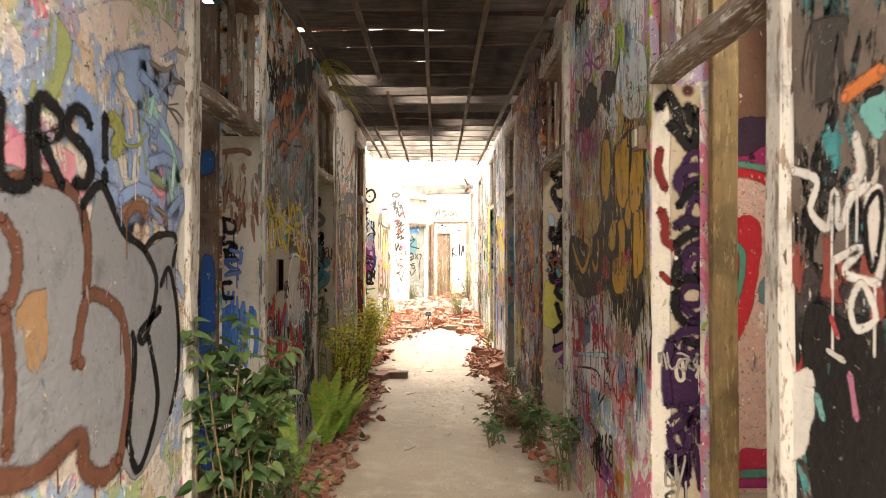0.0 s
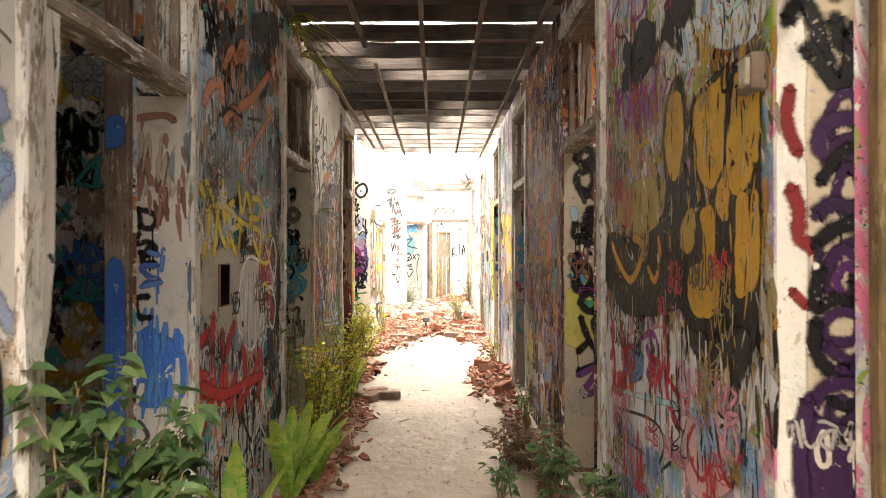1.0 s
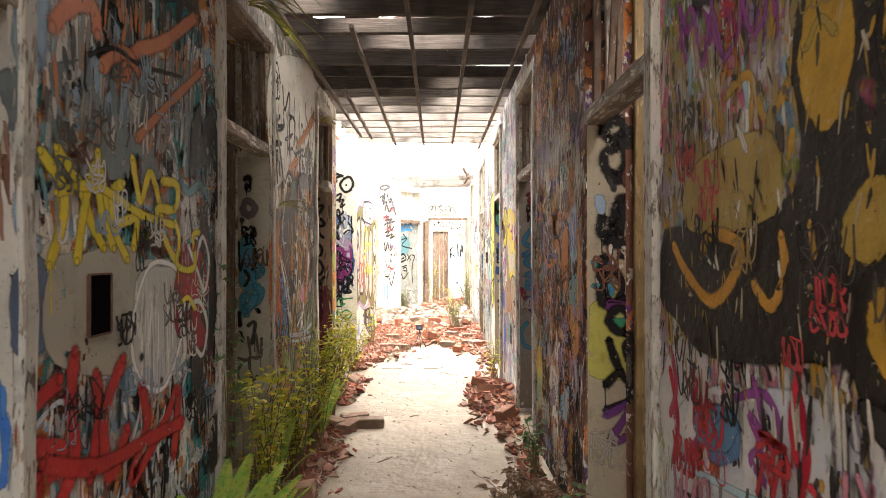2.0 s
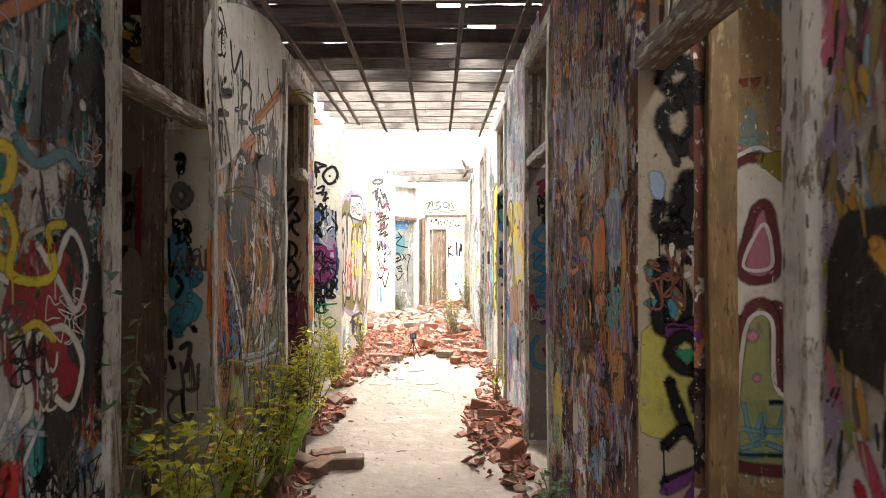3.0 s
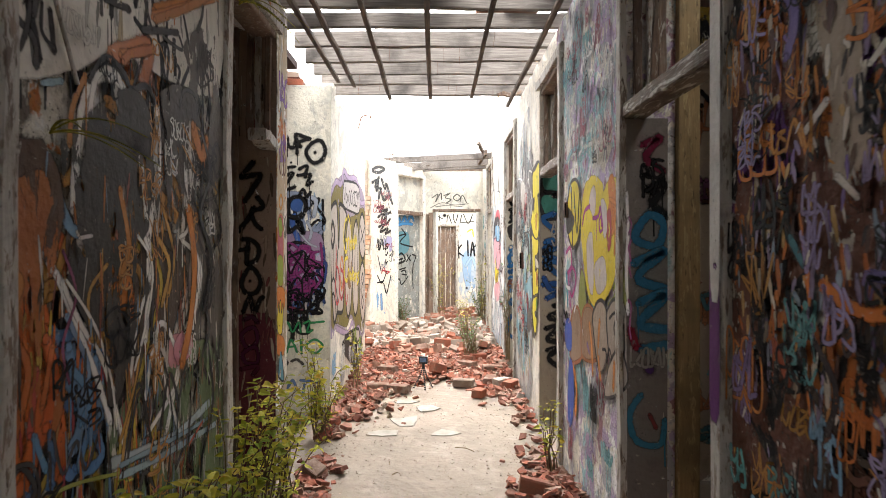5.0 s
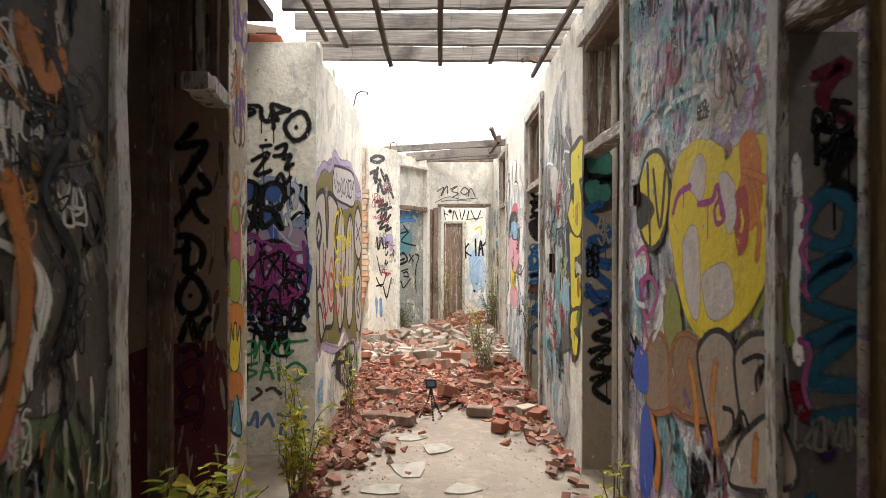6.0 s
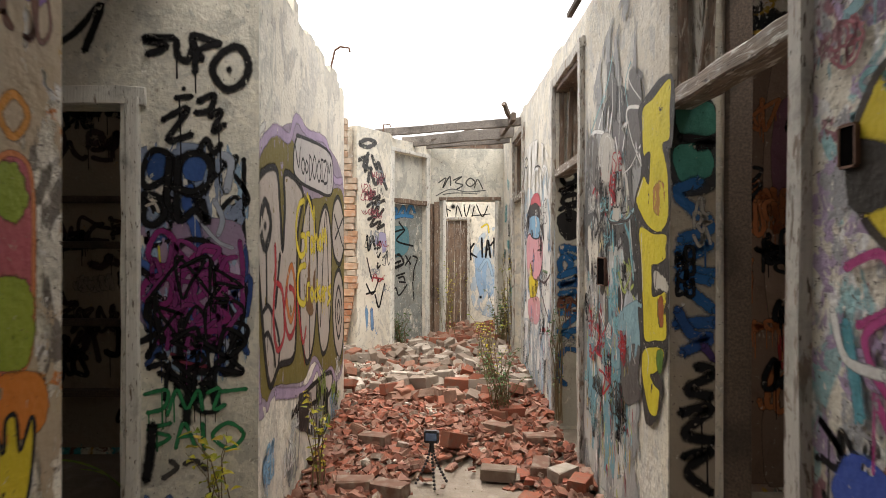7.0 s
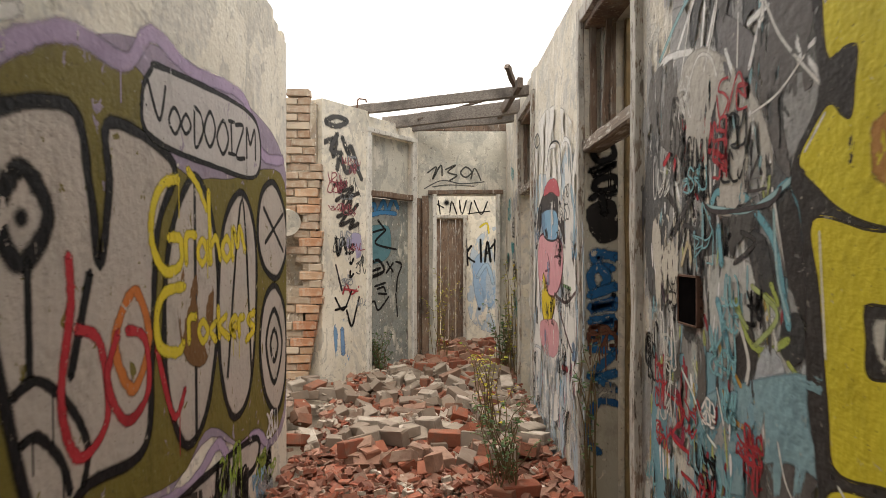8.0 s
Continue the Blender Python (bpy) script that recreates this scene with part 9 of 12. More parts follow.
# tags down the reveals that face along the corridor
def reveal_purple(c):
    c.fill([(0.848, 0.1), (0.905, 0.1), (0.91, 1.2), (0.905, 1.98), (0.848, 2.0)], (0.64, 0.60, 0.52))
    c.stroke([(0.87, 1.97), (0.91, 2.02), (0.94, 1.97), (0.96, 1.9), (1.0, 1.83), (1.03, 1.86)], BLACK, 0.055)
    c.stroke([(0.99, 1.98), (1.01, 1.92), (1.05, 1.96)], BLACK, 0.06)
    c.stroke([(1.03, 1.93), (1.02, 1.84), (0.99, 1.82), (0.93, 1.9), (0.92, 1.89)], BLACK, 0.05)
    c.dot([(0.99, 2.04)], (0.08, 0.02, 0.02), 0.035)
    c.stroke([(0.88, 1.81), (0.87, 1.73), (0.9, 1.65)], (0.16, 0.02, 0.02), 0.04)
    c.stroke([(0.88, 1.57), (0.9, 1.51), (0.9, 1.45), (0.94, 1.42)], (0.16, 0.02, 0.02), 0.045)
    c.stroke([(0.88, 1.32), (0.92, 1.28)], (0.16, 0.02, 0.02), 0.03)
    c.ring([(0.98, 1.76), (1.02, 1.8), (1.06, 1.75), (1.03, 1.68), (0.98, 1.69)], (0.035, 0.014, 0.045), 0.035)
    c.ring([(0.95, 1.69), (0.98, 1.73), (1.05, 1.73), (1.07, 1.67), (1.02, 1.62), (0.96, 1.65)], (0.035, 0.014, 0.045), 0.05)
    c.fill([(0.98, 1.67), (1.05, 1.7), (1.06, 1.64), (1.0, 1.61)], (0.035, 0.014, 0.045))
    c.stroke([(0.95, 1.58), (0.99, 1.64), (1.03, 1.67)], BLACK, 0.04)
    c.ring([(0.99, 1.56), (1.02, 1.62), (1.06, 1.56), (1.03, 1.52), (1.0, 1.52)], (0.035, 0.014, 0.045), 0.032)
    c.stroke([(0.94, 1.5), (0.98, 1.53), (1.03, 1.52), (1.09, 1.54)], (0.03, 0.015, 0.04), 0.05)
    c.stroke([(0.94, 1.43), (0.99, 1.47), (1.06, 1.49)], BLACK, 0.05)
    c.stroke([(0.95, 1.41), (0.97, 1.36), (0.99, 1.41), (1.05, 1.44), (1.07, 1.38)], (0.03, 0.015, 0.04), 0.04)
    c.ring([(0.97, 1.38), (1.01, 1.42), (1.05, 1.37), (1.03, 1.31), (0.97, 1.32)], (0.035, 0.014, 0.045), 0.035)
    c.ring([(0.99, 1.35), (1.02, 1.38), (1.04, 1.33), (1.01, 1.3)], (0.07, 0.02, 0.08), 0.028)
    c.stroke([(0.95, 1.38), (0.94, 1.28), (0.99, 1.3), (1.05, 1.28), (1.03, 1.35)], BLACK, 0.045)
    c.ring([(0.96, 1.24), (1.0, 1.27), (1.05, 1.25), (1.03, 1.2), (0.97, 1.2)], (0.035, 0.014, 0.045), 0.035)
    c.stroke([(0.94, 1.25), (0.94, 1.17), (0.99, 1.12), (1.05, 1.16)], BLACK, 0.045)
    c.stroke([(0.96, 1.19), (1.0, 1.16), (1.05, 1.13), (0.99, 1.13)], (0.035, 0.014, 0.045), 0.04)
    c.ring([(0.93, 1.04), (0.97, 1.09), (1.04, 1.09), (1.06, 1.03), (1.0, 0.99), (0.94, 0.99)], (0.035, 0.014, 0.045), 0.045)
    c.ring([(0.97, 1.03), (1.0, 1.06), (1.03, 1.02), (0.99, 1.0)], (0.035, 0.014, 0.045), 0.035)
    c.stroke([(0.97, 1.06), (1.02, 1.04), (1.08, 1.1)], BLACK, 0.03)
    c.fill([(0.91, 0.96), (0.93, 1.01), (0.99, 0.99), (1.05, 0.96), (1.05, 0.85), (0.99, 0.8), (0.92, 0.81)], (0.035, 0.014, 0.045))
    c.ring([(0.94, 0.94), (0.96, 0.98), (0.97, 0.91), (0.95, 0.9)], (0.5, 0.44, 0.36), 0.018)
    c.stroke([(1.0, 0.96), (1.03, 0.95), (1.02, 0.91)], (0.5, 0.44, 0.36), 0.018)
    c.stroke([(0.92, 1.06), (0.9, 0.93), (0.91, 0.8)], (0.035, 0.014, 0.045), 0.05)
    c.stroke([(0.96, 0.8), (1.0, 0.75), (1.06, 0.83), (1.04, 0.67)], (0.035, 0.014, 0.045), 0.05)
    c.scribble([(0.91, 0.47), (1.04, 0.75)], (0.035, 0.014, 0.045), 0.04, 4, 700)
    c.dot([(0.94, 1.38)], (0.62, 0.58, 0.5), 0.014)


def reveal_black(c):
    c.stroke([(0.93, 2.0), (0.94, 2.06), (0.99, 2.08), (1.04, 2.04), (1.01, 1.99), (0.95, 1.98)], BLACK, 0.075)
    c.stroke([(1.01, 2.01), (1.03, 1.94), (1.04, 1.86), (0.99, 1.79), (0.97, 1.82)], BLACK, 0.07)
    c.stroke([(0.99, 1.94), (0.93, 1.91), (0.94, 1.83), (1.0, 1.78), (1.06, 1.86)], BLACK, 0.06)
    c.stroke([(0.95, 1.8), (0.98, 1.73)], (0.03, 0.025, 0.03), 0.035)
    c.stroke([(1.03, 1.82), (1.04, 1.75)], (0.07, 0.03, 0.03), 0.04)
    c.stroke([(1.07, 1.69), (1.02, 1.67), (0.99, 1.61), (0.98, 1.55)], BLACK, 0.085)
    c.stroke([(1.01, 1.69), (1.04, 1.61), (0.99, 1.52)], BLACK, 0.09)
    c.stroke([(0.92, 1.61), (0.91, 1.54), (0.93, 1.51), (0.98, 1.54)], BLACK, 0.06)
    c.fill([(0.89, 1.7), (0.92, 1.69), (0.93, 1.63), (0.9, 1.63)], (0.22, 0.30, 0.42))
    c.stroke([(0.93, 1.49), (0.99, 1.47), (1.08, 1.48)], BLACK, 0.07)
    c.stroke([(1.08, 1.51), (1.07, 1.43), (1.08, 1.41)], BLACK, 0.06)
    c.stroke([(0.96, 1.46), (0.96, 1.39), (0.99, 1.35), (1.04, 1.38), (1.02, 1.42), (0.99, 1.41)], (0.52, 0.50, 0.46), 0.022)
    c.stroke([(1.02, 1.45), (1.06, 1.43), (1.05, 1.39)], (0.50, 0.50, 0.50), 0.02)
    c.stroke([(1.0, 1.42), (1.02, 1.4)], BLACK, 0.035)
    c.fill([(0.93, 1.38), (0.96, 1.36), (0.96, 1.32), (0.93, 1.32)], (0.04, 0.10, 0.30))
    c.stroke([(0.87, 1.38), (0.9, 1.35), (0.92, 1.36)], (0.04, 0.22, 0.24), 0.03)
    c.stroke([(0.87, 1.26), (0.92, 1.26)], (0.04, 0.22, 0.24), 0.03)
    c.fill([(0.86, 1.06), (0.89, 1.18), (1.08, 1.06), (1.08, 0.83), (0.86, 0.83)], (0.36, 0.34, 0.08))
    c.fill([(0.95, 1.26), (0.97, 1.31), (1.0, 1.27), (0.99, 1.21), (0.96, 1.21)], (0.42, 0.40, 0.10))
    c.fill([(0.95, 1.28), (0.97, 1.29), (0.97, 1.22), (0.95, 1.23)], (0.04, 0.20, 0.28))
    c.ring([(0.93, 1.26), (0.97, 1.34), (1.02, 1.27), (0.99, 1.18), (0.94, 1.19)], BLACK, 0.055)
    c.stroke([(0.93, 1.41), (0.91, 1.3), (0.92, 1.18), (0.98, 1.17), (1.07, 1.21)], BLACK, 0.06)
    c.fill([(0.95, 1.18), (1.02, 1.18), (1.1, 1.17), (1.09, 1.12), (0.96, 1.13)], (0.10, 0.02, 0.10))
    c.fill([(0.96, 1.11), (1.01, 1.13), (1.06, 1.08), (1.0, 1.06), (0.97, 1.07)], (0.03, 0.22, 0.12))
    c.fill([(0.97, 1.13), (1.01, 1.15), (1.04, 1.12), (0.99, 1.11)], (0.40, 0.40, 0.14))
    c.ring([(0.95, 1.09), (1.0, 1.15), (1.07, 1.09), (1.01, 1.03)], BLACK, 0.055)
    c.stroke([(1.07, 1.23), (1.1, 1.15), (1.08, 1.06), (1.04, 1.02)], BLACK, 0.06)
    c.stroke([(0.95, 1.0), (0.97, 0.93), (1.01, 0.83)], BLACK, 0.05)
    c.ring([(1.03, 0.96), (1.06, 0.99), (1.07, 0.93), (1.05, 0.9)], BLACK, 0.045)
    c.stroke([(0.93, 0.77), (1.01, 0.83), (1.07, 0.71), (0.93, 0.65)], BLACK, 0.05)
    c.stroke([(0.93, 0.62), (1.07, 0.68), (0.96, 0.5), (1.07, 0.53)], PURPLE, 0.05)


def reveal_turquoise(c):
    c.stroke([(-1.17, 1.91), (-1.14, 1.92), (-1.15, 1.84)], BLACK, 0.05)
    c.stroke([(-1.16, 1.87), (-1.14, 1.84)], BLACK, 0.04)
    c.ring([(-1.18, 1.71), (-1.15, 1.77), (-1.1, 1.72), (-1.14, 1.67)], (0.12, 0.12, 0.12), 0.05)
    c.stroke([(-1.19, 1.65), (-1.17, 1.59), (-1.18, 1.56)], (0.05, 0.05, 0.05), 0.035)
    c.fill([(-1.18, 1.59), (-1.15, 1.64), (-1.11, 1.56), (-1.15, 1.55)], (0.52, 0.49, 0.42))
    c.stroke([(-1.11, 1.59), (-1.12, 1.54)], BLACK, 0.035)
    c.stroke([(-1.21, 1.45), (-1.15, 1.51), (-1.16, 1.43), (-1.09, 1.4)], (0.06, 0.24, 0.36), 0.08)
    c.fill([(-1.2, 1.45), (-1.15, 1.51), (-1.12, 1.45), (-1.14, 1.37), (-1.18, 1.38)], (0.06, 0.24, 0.36))
    c.stroke([(-1.18, 1.35), (-1.1, 1.35), (-1.06, 1.32), (-1.09, 1.27), (-1.05, 1.31)], (0.06, 0.24, 0.36), 0.06)
    c.ring([(-1.19, 1.26), (-1.15, 1.33), (-1.11, 1.26), (-1.15, 1.19)], (0.06, 0.24, 0.36), 0.06)
    c.stroke([(-1.1, 1.21), (-1.06, 1.16), (-1.11, 1.09), (-1.17, 1.14), (-1.19, 1.06), (-1.15, 1.01)], (0.06, 0.24, 0.36), 0.06)
    c.stroke([(-1.17, 1.04), (-1.12, 1.09), (-1.1, 1.16)], (0.06, 0.24, 0.36), 0.07)
    c.stroke([(-1.21, 1.5), (-1.2, 1.31), (-1.18, 1.38)], BLACK, 0.02)
    c.stroke([(-1.11, 1.48), (-1.09, 1.38), (-1.12, 1.31)], BLACK, 0.022)
    c.stroke([(-1.17, 1.31), (-1.14, 1.26), (-1.17, 1.2)], BLACK, 0.025)
    c.stroke([(-1.21, 1.03), (-1.2, 0.94)], BLACK, 0.04)
    c.stroke([(-1.09, 1.05), (-1.07, 1.03)], BLACK, 0.035)
    c.stroke([(-1.2, 0.9), (-1.18, 0.84)], BLACK, 0.035)
    c.stroke([(-1.15, 0.94), (-1.1, 0.96), (-1.12, 0.82)], (0.05, 0.05, 0.05), 0.03)
    c.scribble([(-1.21, 0.57), (-1.07, 0.87)], (0.10, 0.09, 0.08), 0.02, 4, 710)


def reveal_navy(c):
    c.fill([(0.86, 2.067), (1.037, 2.068), (1.05, 1.764), (0.861, 1.733)], (0.025, 0.025, 0.028))
    c.fill([(0.884, 2.094), (1.012, 2.083), (1.031, 1.973), (0.897, 1.955)], (0.05, 0.18, 0.14))
    c.fill([(0.867, 1.894), (0.983, 1.906), (1.019, 1.809), (0.898, 1.76)], (0.05, 0.19, 0.15))
    c.stroke([(0.885, 1.945), (1.031, 1.925), (0.952, 1.906)], BLACK, 0.0333)
    c.stroke([(0.971, 1.763), (0.873, 1.717), (0.953, 1.633), (1.02, 1.572), (0.886, 1.52)], (0.02, 0.085, 0.22), 0.0455)
    c.stroke([(0.874, 1.468), (1.014, 1.505), (0.887, 1.407), (1.033, 1.377)], (0.02, 0.085, 0.22), 0.0424)
    c.stroke([(1.021, 1.347), (0.887, 1.365), (0.948, 1.292), (1.034, 1.225)], (0.02, 0.085, 0.22), 0.0424)
    c.stroke([(0.863, 1.17), (1.04, 1.177)], (0.02, 0.07, 0.20), 0.0455)
    c.stroke([(0.875, 1.231), (0.936, 1.125), (1.016, 1.11), (0.894, 1.049)], (0.02, 0.06, 0.18), 0.0424)
    c.stroke([(0.955, 0.994), (1.035, 0.964), (0.919, 0.897), (1.023, 0.866)], BLACK, 0.0394)
    c.stroke([(0.889, 0.799), (1.023, 0.821), (0.907, 0.714), (1.036, 0.684)], BLACK, 0.0394)
    c.stroke([(0.901, 0.617), (1.023, 0.641), (0.92, 0.556), (1.024, 0.464)], BLACK, 0.0364)
    c.stroke([(0.985, 1.079), (1.034, 1.018)], (0.05, 0.03, 0.10), 0.0303)


def reveal_blue(c):
    c.ring([(0.889, 2.084), (0.972, 2.123), (1.017, 2.046), (0.927, 2.008)], BLACK, 0.035)
    c.stroke([(0.876, 1.951), (1.017, 1.995), (0.902, 1.925)], BLACK, 0.035)
    c.ring([(0.921, 1.9), (1.023, 1.919), (1.01, 1.83), (0.908, 1.849)], BLACK, 0.035)
    c.stroke([(0.876, 1.792), (0.934, 1.83), (1.023, 1.862)], BLACK, 0.0318)
    c.fill([(0.876, 1.747), (1.01, 1.779), (1.029, 1.594), (0.934, 1.556), (0.876, 1.639)], (0.02, 0.018, 0.018))
    c.stroke([(0.94, 1.836), (0.959, 1.709)], BLACK, 0.0381)
    c.stroke([(1.029, 1.467), (0.908, 1.486), (0.927, 1.422), (1.004, 1.403)], (0.02, 0.10, 0.24), 0.0508)
    c.ring([(0.876, 1.359), (0.927, 1.409), (0.972, 1.339), (0.914, 1.269)], (0.02, 0.10, 0.24), 0.0477)
    c.stroke([(0.87, 1.25), (1.029, 1.307)], (0.02, 0.10, 0.24), 0.0477)
    c.stroke([(1.029, 1.231), (0.876, 1.18), (1.029, 1.193)], (0.02, 0.09, 0.22), 0.0477)
    c.stroke([(0.876, 1.104), (1.016, 1.119), (0.876, 1.008), (1.029, 1.033)], (0.02, 0.10, 0.24), 0.0477)
    c.stroke([(0.876, 0.957), (1.029, 0.938)], (0.02, 0.10, 0.24), 0.0445)
    c.stroke([(1.016, 0.925), (0.876, 0.792), (1.029, 0.817)], (0.02, 0.10, 0.24), 0.0445)
    c.stroke([(0.914, 0.779), (1.029, 0.715)], (0.02, 0.10, 0.24), 0.0413)
    c.stroke([(1.042, 0.638), (0.933, 0.658), (0.869, 0.562), (0.863, 0.435), (0.933, 0.365)], (0.02, 0.09, 0.22), 0.0381)
    c.dot([(1.01, 1.256)], BLACK, 0.0222)


def reveal_teal(c):
    c.stroke([(0.916, 1.935), (1.001, 1.972), (0.935, 1.881), (1.019, 1.816)], (0.12, 0.01, 0.03), 0.0329)
    c.stroke([(0.941, 1.731), (1.025, 1.762), (0.965, 1.671), (1.037, 1.611)], BLACK, 0.0419)
    c.ring([(0.887, 1.515), (0.947, 1.617), (1.019, 1.575), (0.983, 1.479)], (0.03, 0.13, 0.22), 0.0359)
    c.stroke([(0.875, 1.395), (1.031, 1.461), (0.899, 1.335), (1.049, 1.275)], (0.03, 0.13, 0.22), 0.0389)
    c.stroke([(0.899, 1.215), (1.037, 1.263), (0.911, 1.125), (1.05, 1.095)], (0.03, 0.13, 0.22), 0.0389)
    c.stroke([(1.056, 1.029), (0.911, 1.005)], (0.03, 0.13, 0.22), 0.0419)
    c.dot([(0.953, 0.915)], (0.06, 0.02, 0.12), 0.0419)
    c.stroke([(0.863, 1.101), (0.893, 1.011)], (0.20, 0.015, 0.03), 0.0359)
    c.stroke([(0.917, 0.801), (0.863, 0.712), (0.893, 0.592), (1.002, 0.573), (1.026, 0.687)], (0.03, 0.15, 0.24), 0.0269)
    c.stroke([(0.953, 0.711), (0.984, 0.645)], (0.16, 0.03, 0.03), 0.018)


def reveal_small(c):
    c.stroke([(-1.211, 1.599), (-1.197, 1.52)], BLACK, 0.0211)
    c.stroke([(-1.221, 1.59), (-1.169, 1.585), (-1.135, 1.557), (-1.155, 1.515), (-1.207, 1.52)], BLACK, 0.0211)
    c.stroke([(-1.204, 1.496), (-1.216, 1.45), (-1.169, 1.459), (-1.137, 1.431), (-1.169, 1.403), (-1.206, 1.417)], BLACK, 0.0211)
    c.stroke([(-1.155, 1.45), (-1.192, 1.379), (-1.137, 1.37)], BLACK, 0.0211)
    c.stroke([(-1.127, 1.361), (-1.192, 1.356), (-1.169, 1.319), (-1.122, 1.295), (-1.183, 1.286)], (0.05, 0.10, 0.3), 0.0211)
    c.stroke([(-1.164, 1.232), (-1.215, 1.221), (-1.206, 1.151), (-1.155, 1.146)], BLACK, 0.0235)
    c.stroke([(-1.169, 1.417), (-1.123, 1.403)], (0.08, 0.16, 0.42), 0.0188)
    c.stroke([(-1.197, 1.272), (-1.113, 1.291)], (0.08, 0.16, 0.42), 0.0188)
    c.stroke([(-1.104, 1.431), (-1.113, 1.337)], (0.08, 0.16, 0.42), 0.0164)
    c.stroke([(-1.221, 1.758), (-1.186, 1.782), (-1.198, 1.73), (-1.16, 1.758)], (0.3, 0.27, 0.26), 0.0094)
    c.stroke([(-1.209, 1.676), (-1.17, 1.693), (-1.179, 1.653)], (0.3, 0.27, 0.26), 0.0094)
    c.stroke([(-1.221, 1.969), (-1.105, 1.981), (-1.058, 1.958)], (0.24, 0.12, 0.09), 0.0235)
    c.stroke([(-1.205, 0.719), (-1.168, 0.661), (-1.191, 0.614)], (0.05, 0.05, 0.05), 0.0164)
    c.dabs([(-1.2, 2.0), (-1.02, 1.6)], [(0.24, 0.12, 0.09), (0.34, 0.28, 0.22), (0.14, 0.07, 0.05)], 40, 61, (0.05, 0.16), 0.022)


PAINTED = {0: reveal_small, 1: reveal_turquoise, 2: reveal_purple, 3: reveal_black, 4: reveal_teal, 5: reveal_navy, 6: reveal_blue}
REVEALS = [(wall_west, DOORS_W[0][1], WEST - 0.22, WEST, [(0.05, 0.05, 0.06), BLACK, (0.05, 0.10, 0.3)], 0.018),
           (wall_west, DOORS_W[1][1], WEST - 0.22, WEST, [(0.06, 0.26, 0.36), (0.05, 0.05, 0.05), (0.06, 0.26, 0.36)], 0.024),
           (wall_east, DOORS_E[0][1], EAST, EAST + 0.2, [PURPLE, (0.05, 0.02, 0.06), PURPLE], 0.022),
           (wall_east, DOORS_E[1][1], EAST, EAST + 0.2, [BLACK, BLACK, (0.03, 0.16, 0.1)], 0.028),
           (wall_east, DOORS_E[2][1], EAST, EAST + 0.2, [(0.03, 0.10, 0.18), NAVY, (0.2, 0.03, 0.05)], 0.02),
           (wall_east, DOORS_E[3][1], EAST, EAST + 0.2, [(0.02, 0.14, 0.28), BLACK, (0.03, 0.2, 0.14)], 0.023),
           (wall_east, DOORS_E[4][1], EAST, EAST + 0.2, [BLACK, (0.02, 0.10, 0.22), (0.02, 0.10, 0.22)], 0.024)]
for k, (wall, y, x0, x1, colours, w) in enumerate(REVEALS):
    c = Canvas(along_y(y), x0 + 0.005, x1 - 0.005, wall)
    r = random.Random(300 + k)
    # shade of reveals 3 and 5 is in their panel colour; 4 is darkest
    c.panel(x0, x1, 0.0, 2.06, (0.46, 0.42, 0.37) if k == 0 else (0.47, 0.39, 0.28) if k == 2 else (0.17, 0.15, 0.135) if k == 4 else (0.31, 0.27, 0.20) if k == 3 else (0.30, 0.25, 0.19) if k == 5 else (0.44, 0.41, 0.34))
    if k == 0:
        c.fill([(x0, 0.80), (x1 - 0.03, 0.82), (x1 - 0.02, 0.98), (x1 - 0.08, 1.05), (x0 + 0.02, 1.08)], (0.04, 0.13, 0.42))
        c.dabs([(x0, 1.2), (x1 - 0.02, 0.75)], [(0.04, 0.13, 0.42), (0.06, 0.17, 0.44), (0.5, 0.48, 0.42)], 26, 71, (0.06, 0.22), 0.03)
    if k in PAINTED:
        c.gauge = 0.72 if k in (1, 2, 3) else 1.0
        PAINTED[k](c)
    z = 0.0 if k in PAINTED else 1.95
    while z > 0.35:
        h = r.uniform(0.15, 0.22)
        c.scribble([(x0 + 0.03, z - h), (x1 - 0.03, z)], colours[0] if z > 1.4 else colours[1] if z > 0.95 else colours[2], w, r.randint(1, 2), 400 + 20 * k + int(z * 10))
        z -= h * 0.85
    c.tags(x0 + 0.02, x1 - 0.02, 0.1, 1.9, 2 if k in PAINTED else 8, [BLACK, (0.3, 0.28, 0.25), BROWN], 50 + k, (0.06, 0.16), (0.008, 0.016))
    c.done("column of spray letters down the door reveal")

# paint on the room walls seen through the doors
pink = Canvas(along_y(3.48), 1.1, 4.1, bpy.data.objects["wall_room_east_3"])
pink.fill([(1.75, 2.78), (2.39, 2.78), (2.39, 2.35), (2.22, 2.38), (2.1, 2.18), (1.81, 2.15), (1.75, 2.15)], (0.13, 0.075, 0.045))
pink.fill([(2.1, 2.38), (2.28, 2.44), (2.39, 2.38), (2.39, 2.21), (2.22, 2.15), (2.07, 2.18)], (0.20, 0.13, 0.05))
pink.fill([(2.19, 2.29), (2.28, 2.35), (2.3, 2.26), (2.23, 2.22)], (0.06, 0.10, 0.02))
pink.fill([(1.75, 2.15), (1.87, 2.19), (2.04, 2.16), (2.22, 2.15), (2.39, 2.23), (2.39, 1.95), (2.1, 2.0), (1.75, 1.92)], (0.035, 0.02, 0.035))
pink.fill([(1.43, 1.97), (1.61, 1.99), (1.81, 1.96), (1.93, 2.02), (2.1, 2.03), (2.22, 1.99), (2.39, 2.12), (2.39, 1.95), (2.19, 1.74), (2.04, 1.87), (1.81, 1.94), (1.43, 1.9)], (0.24, 0.025, 0.09))
pink.dot([(2.13, 1.94)], (0.03, 0.01, 0.03), 0.055)
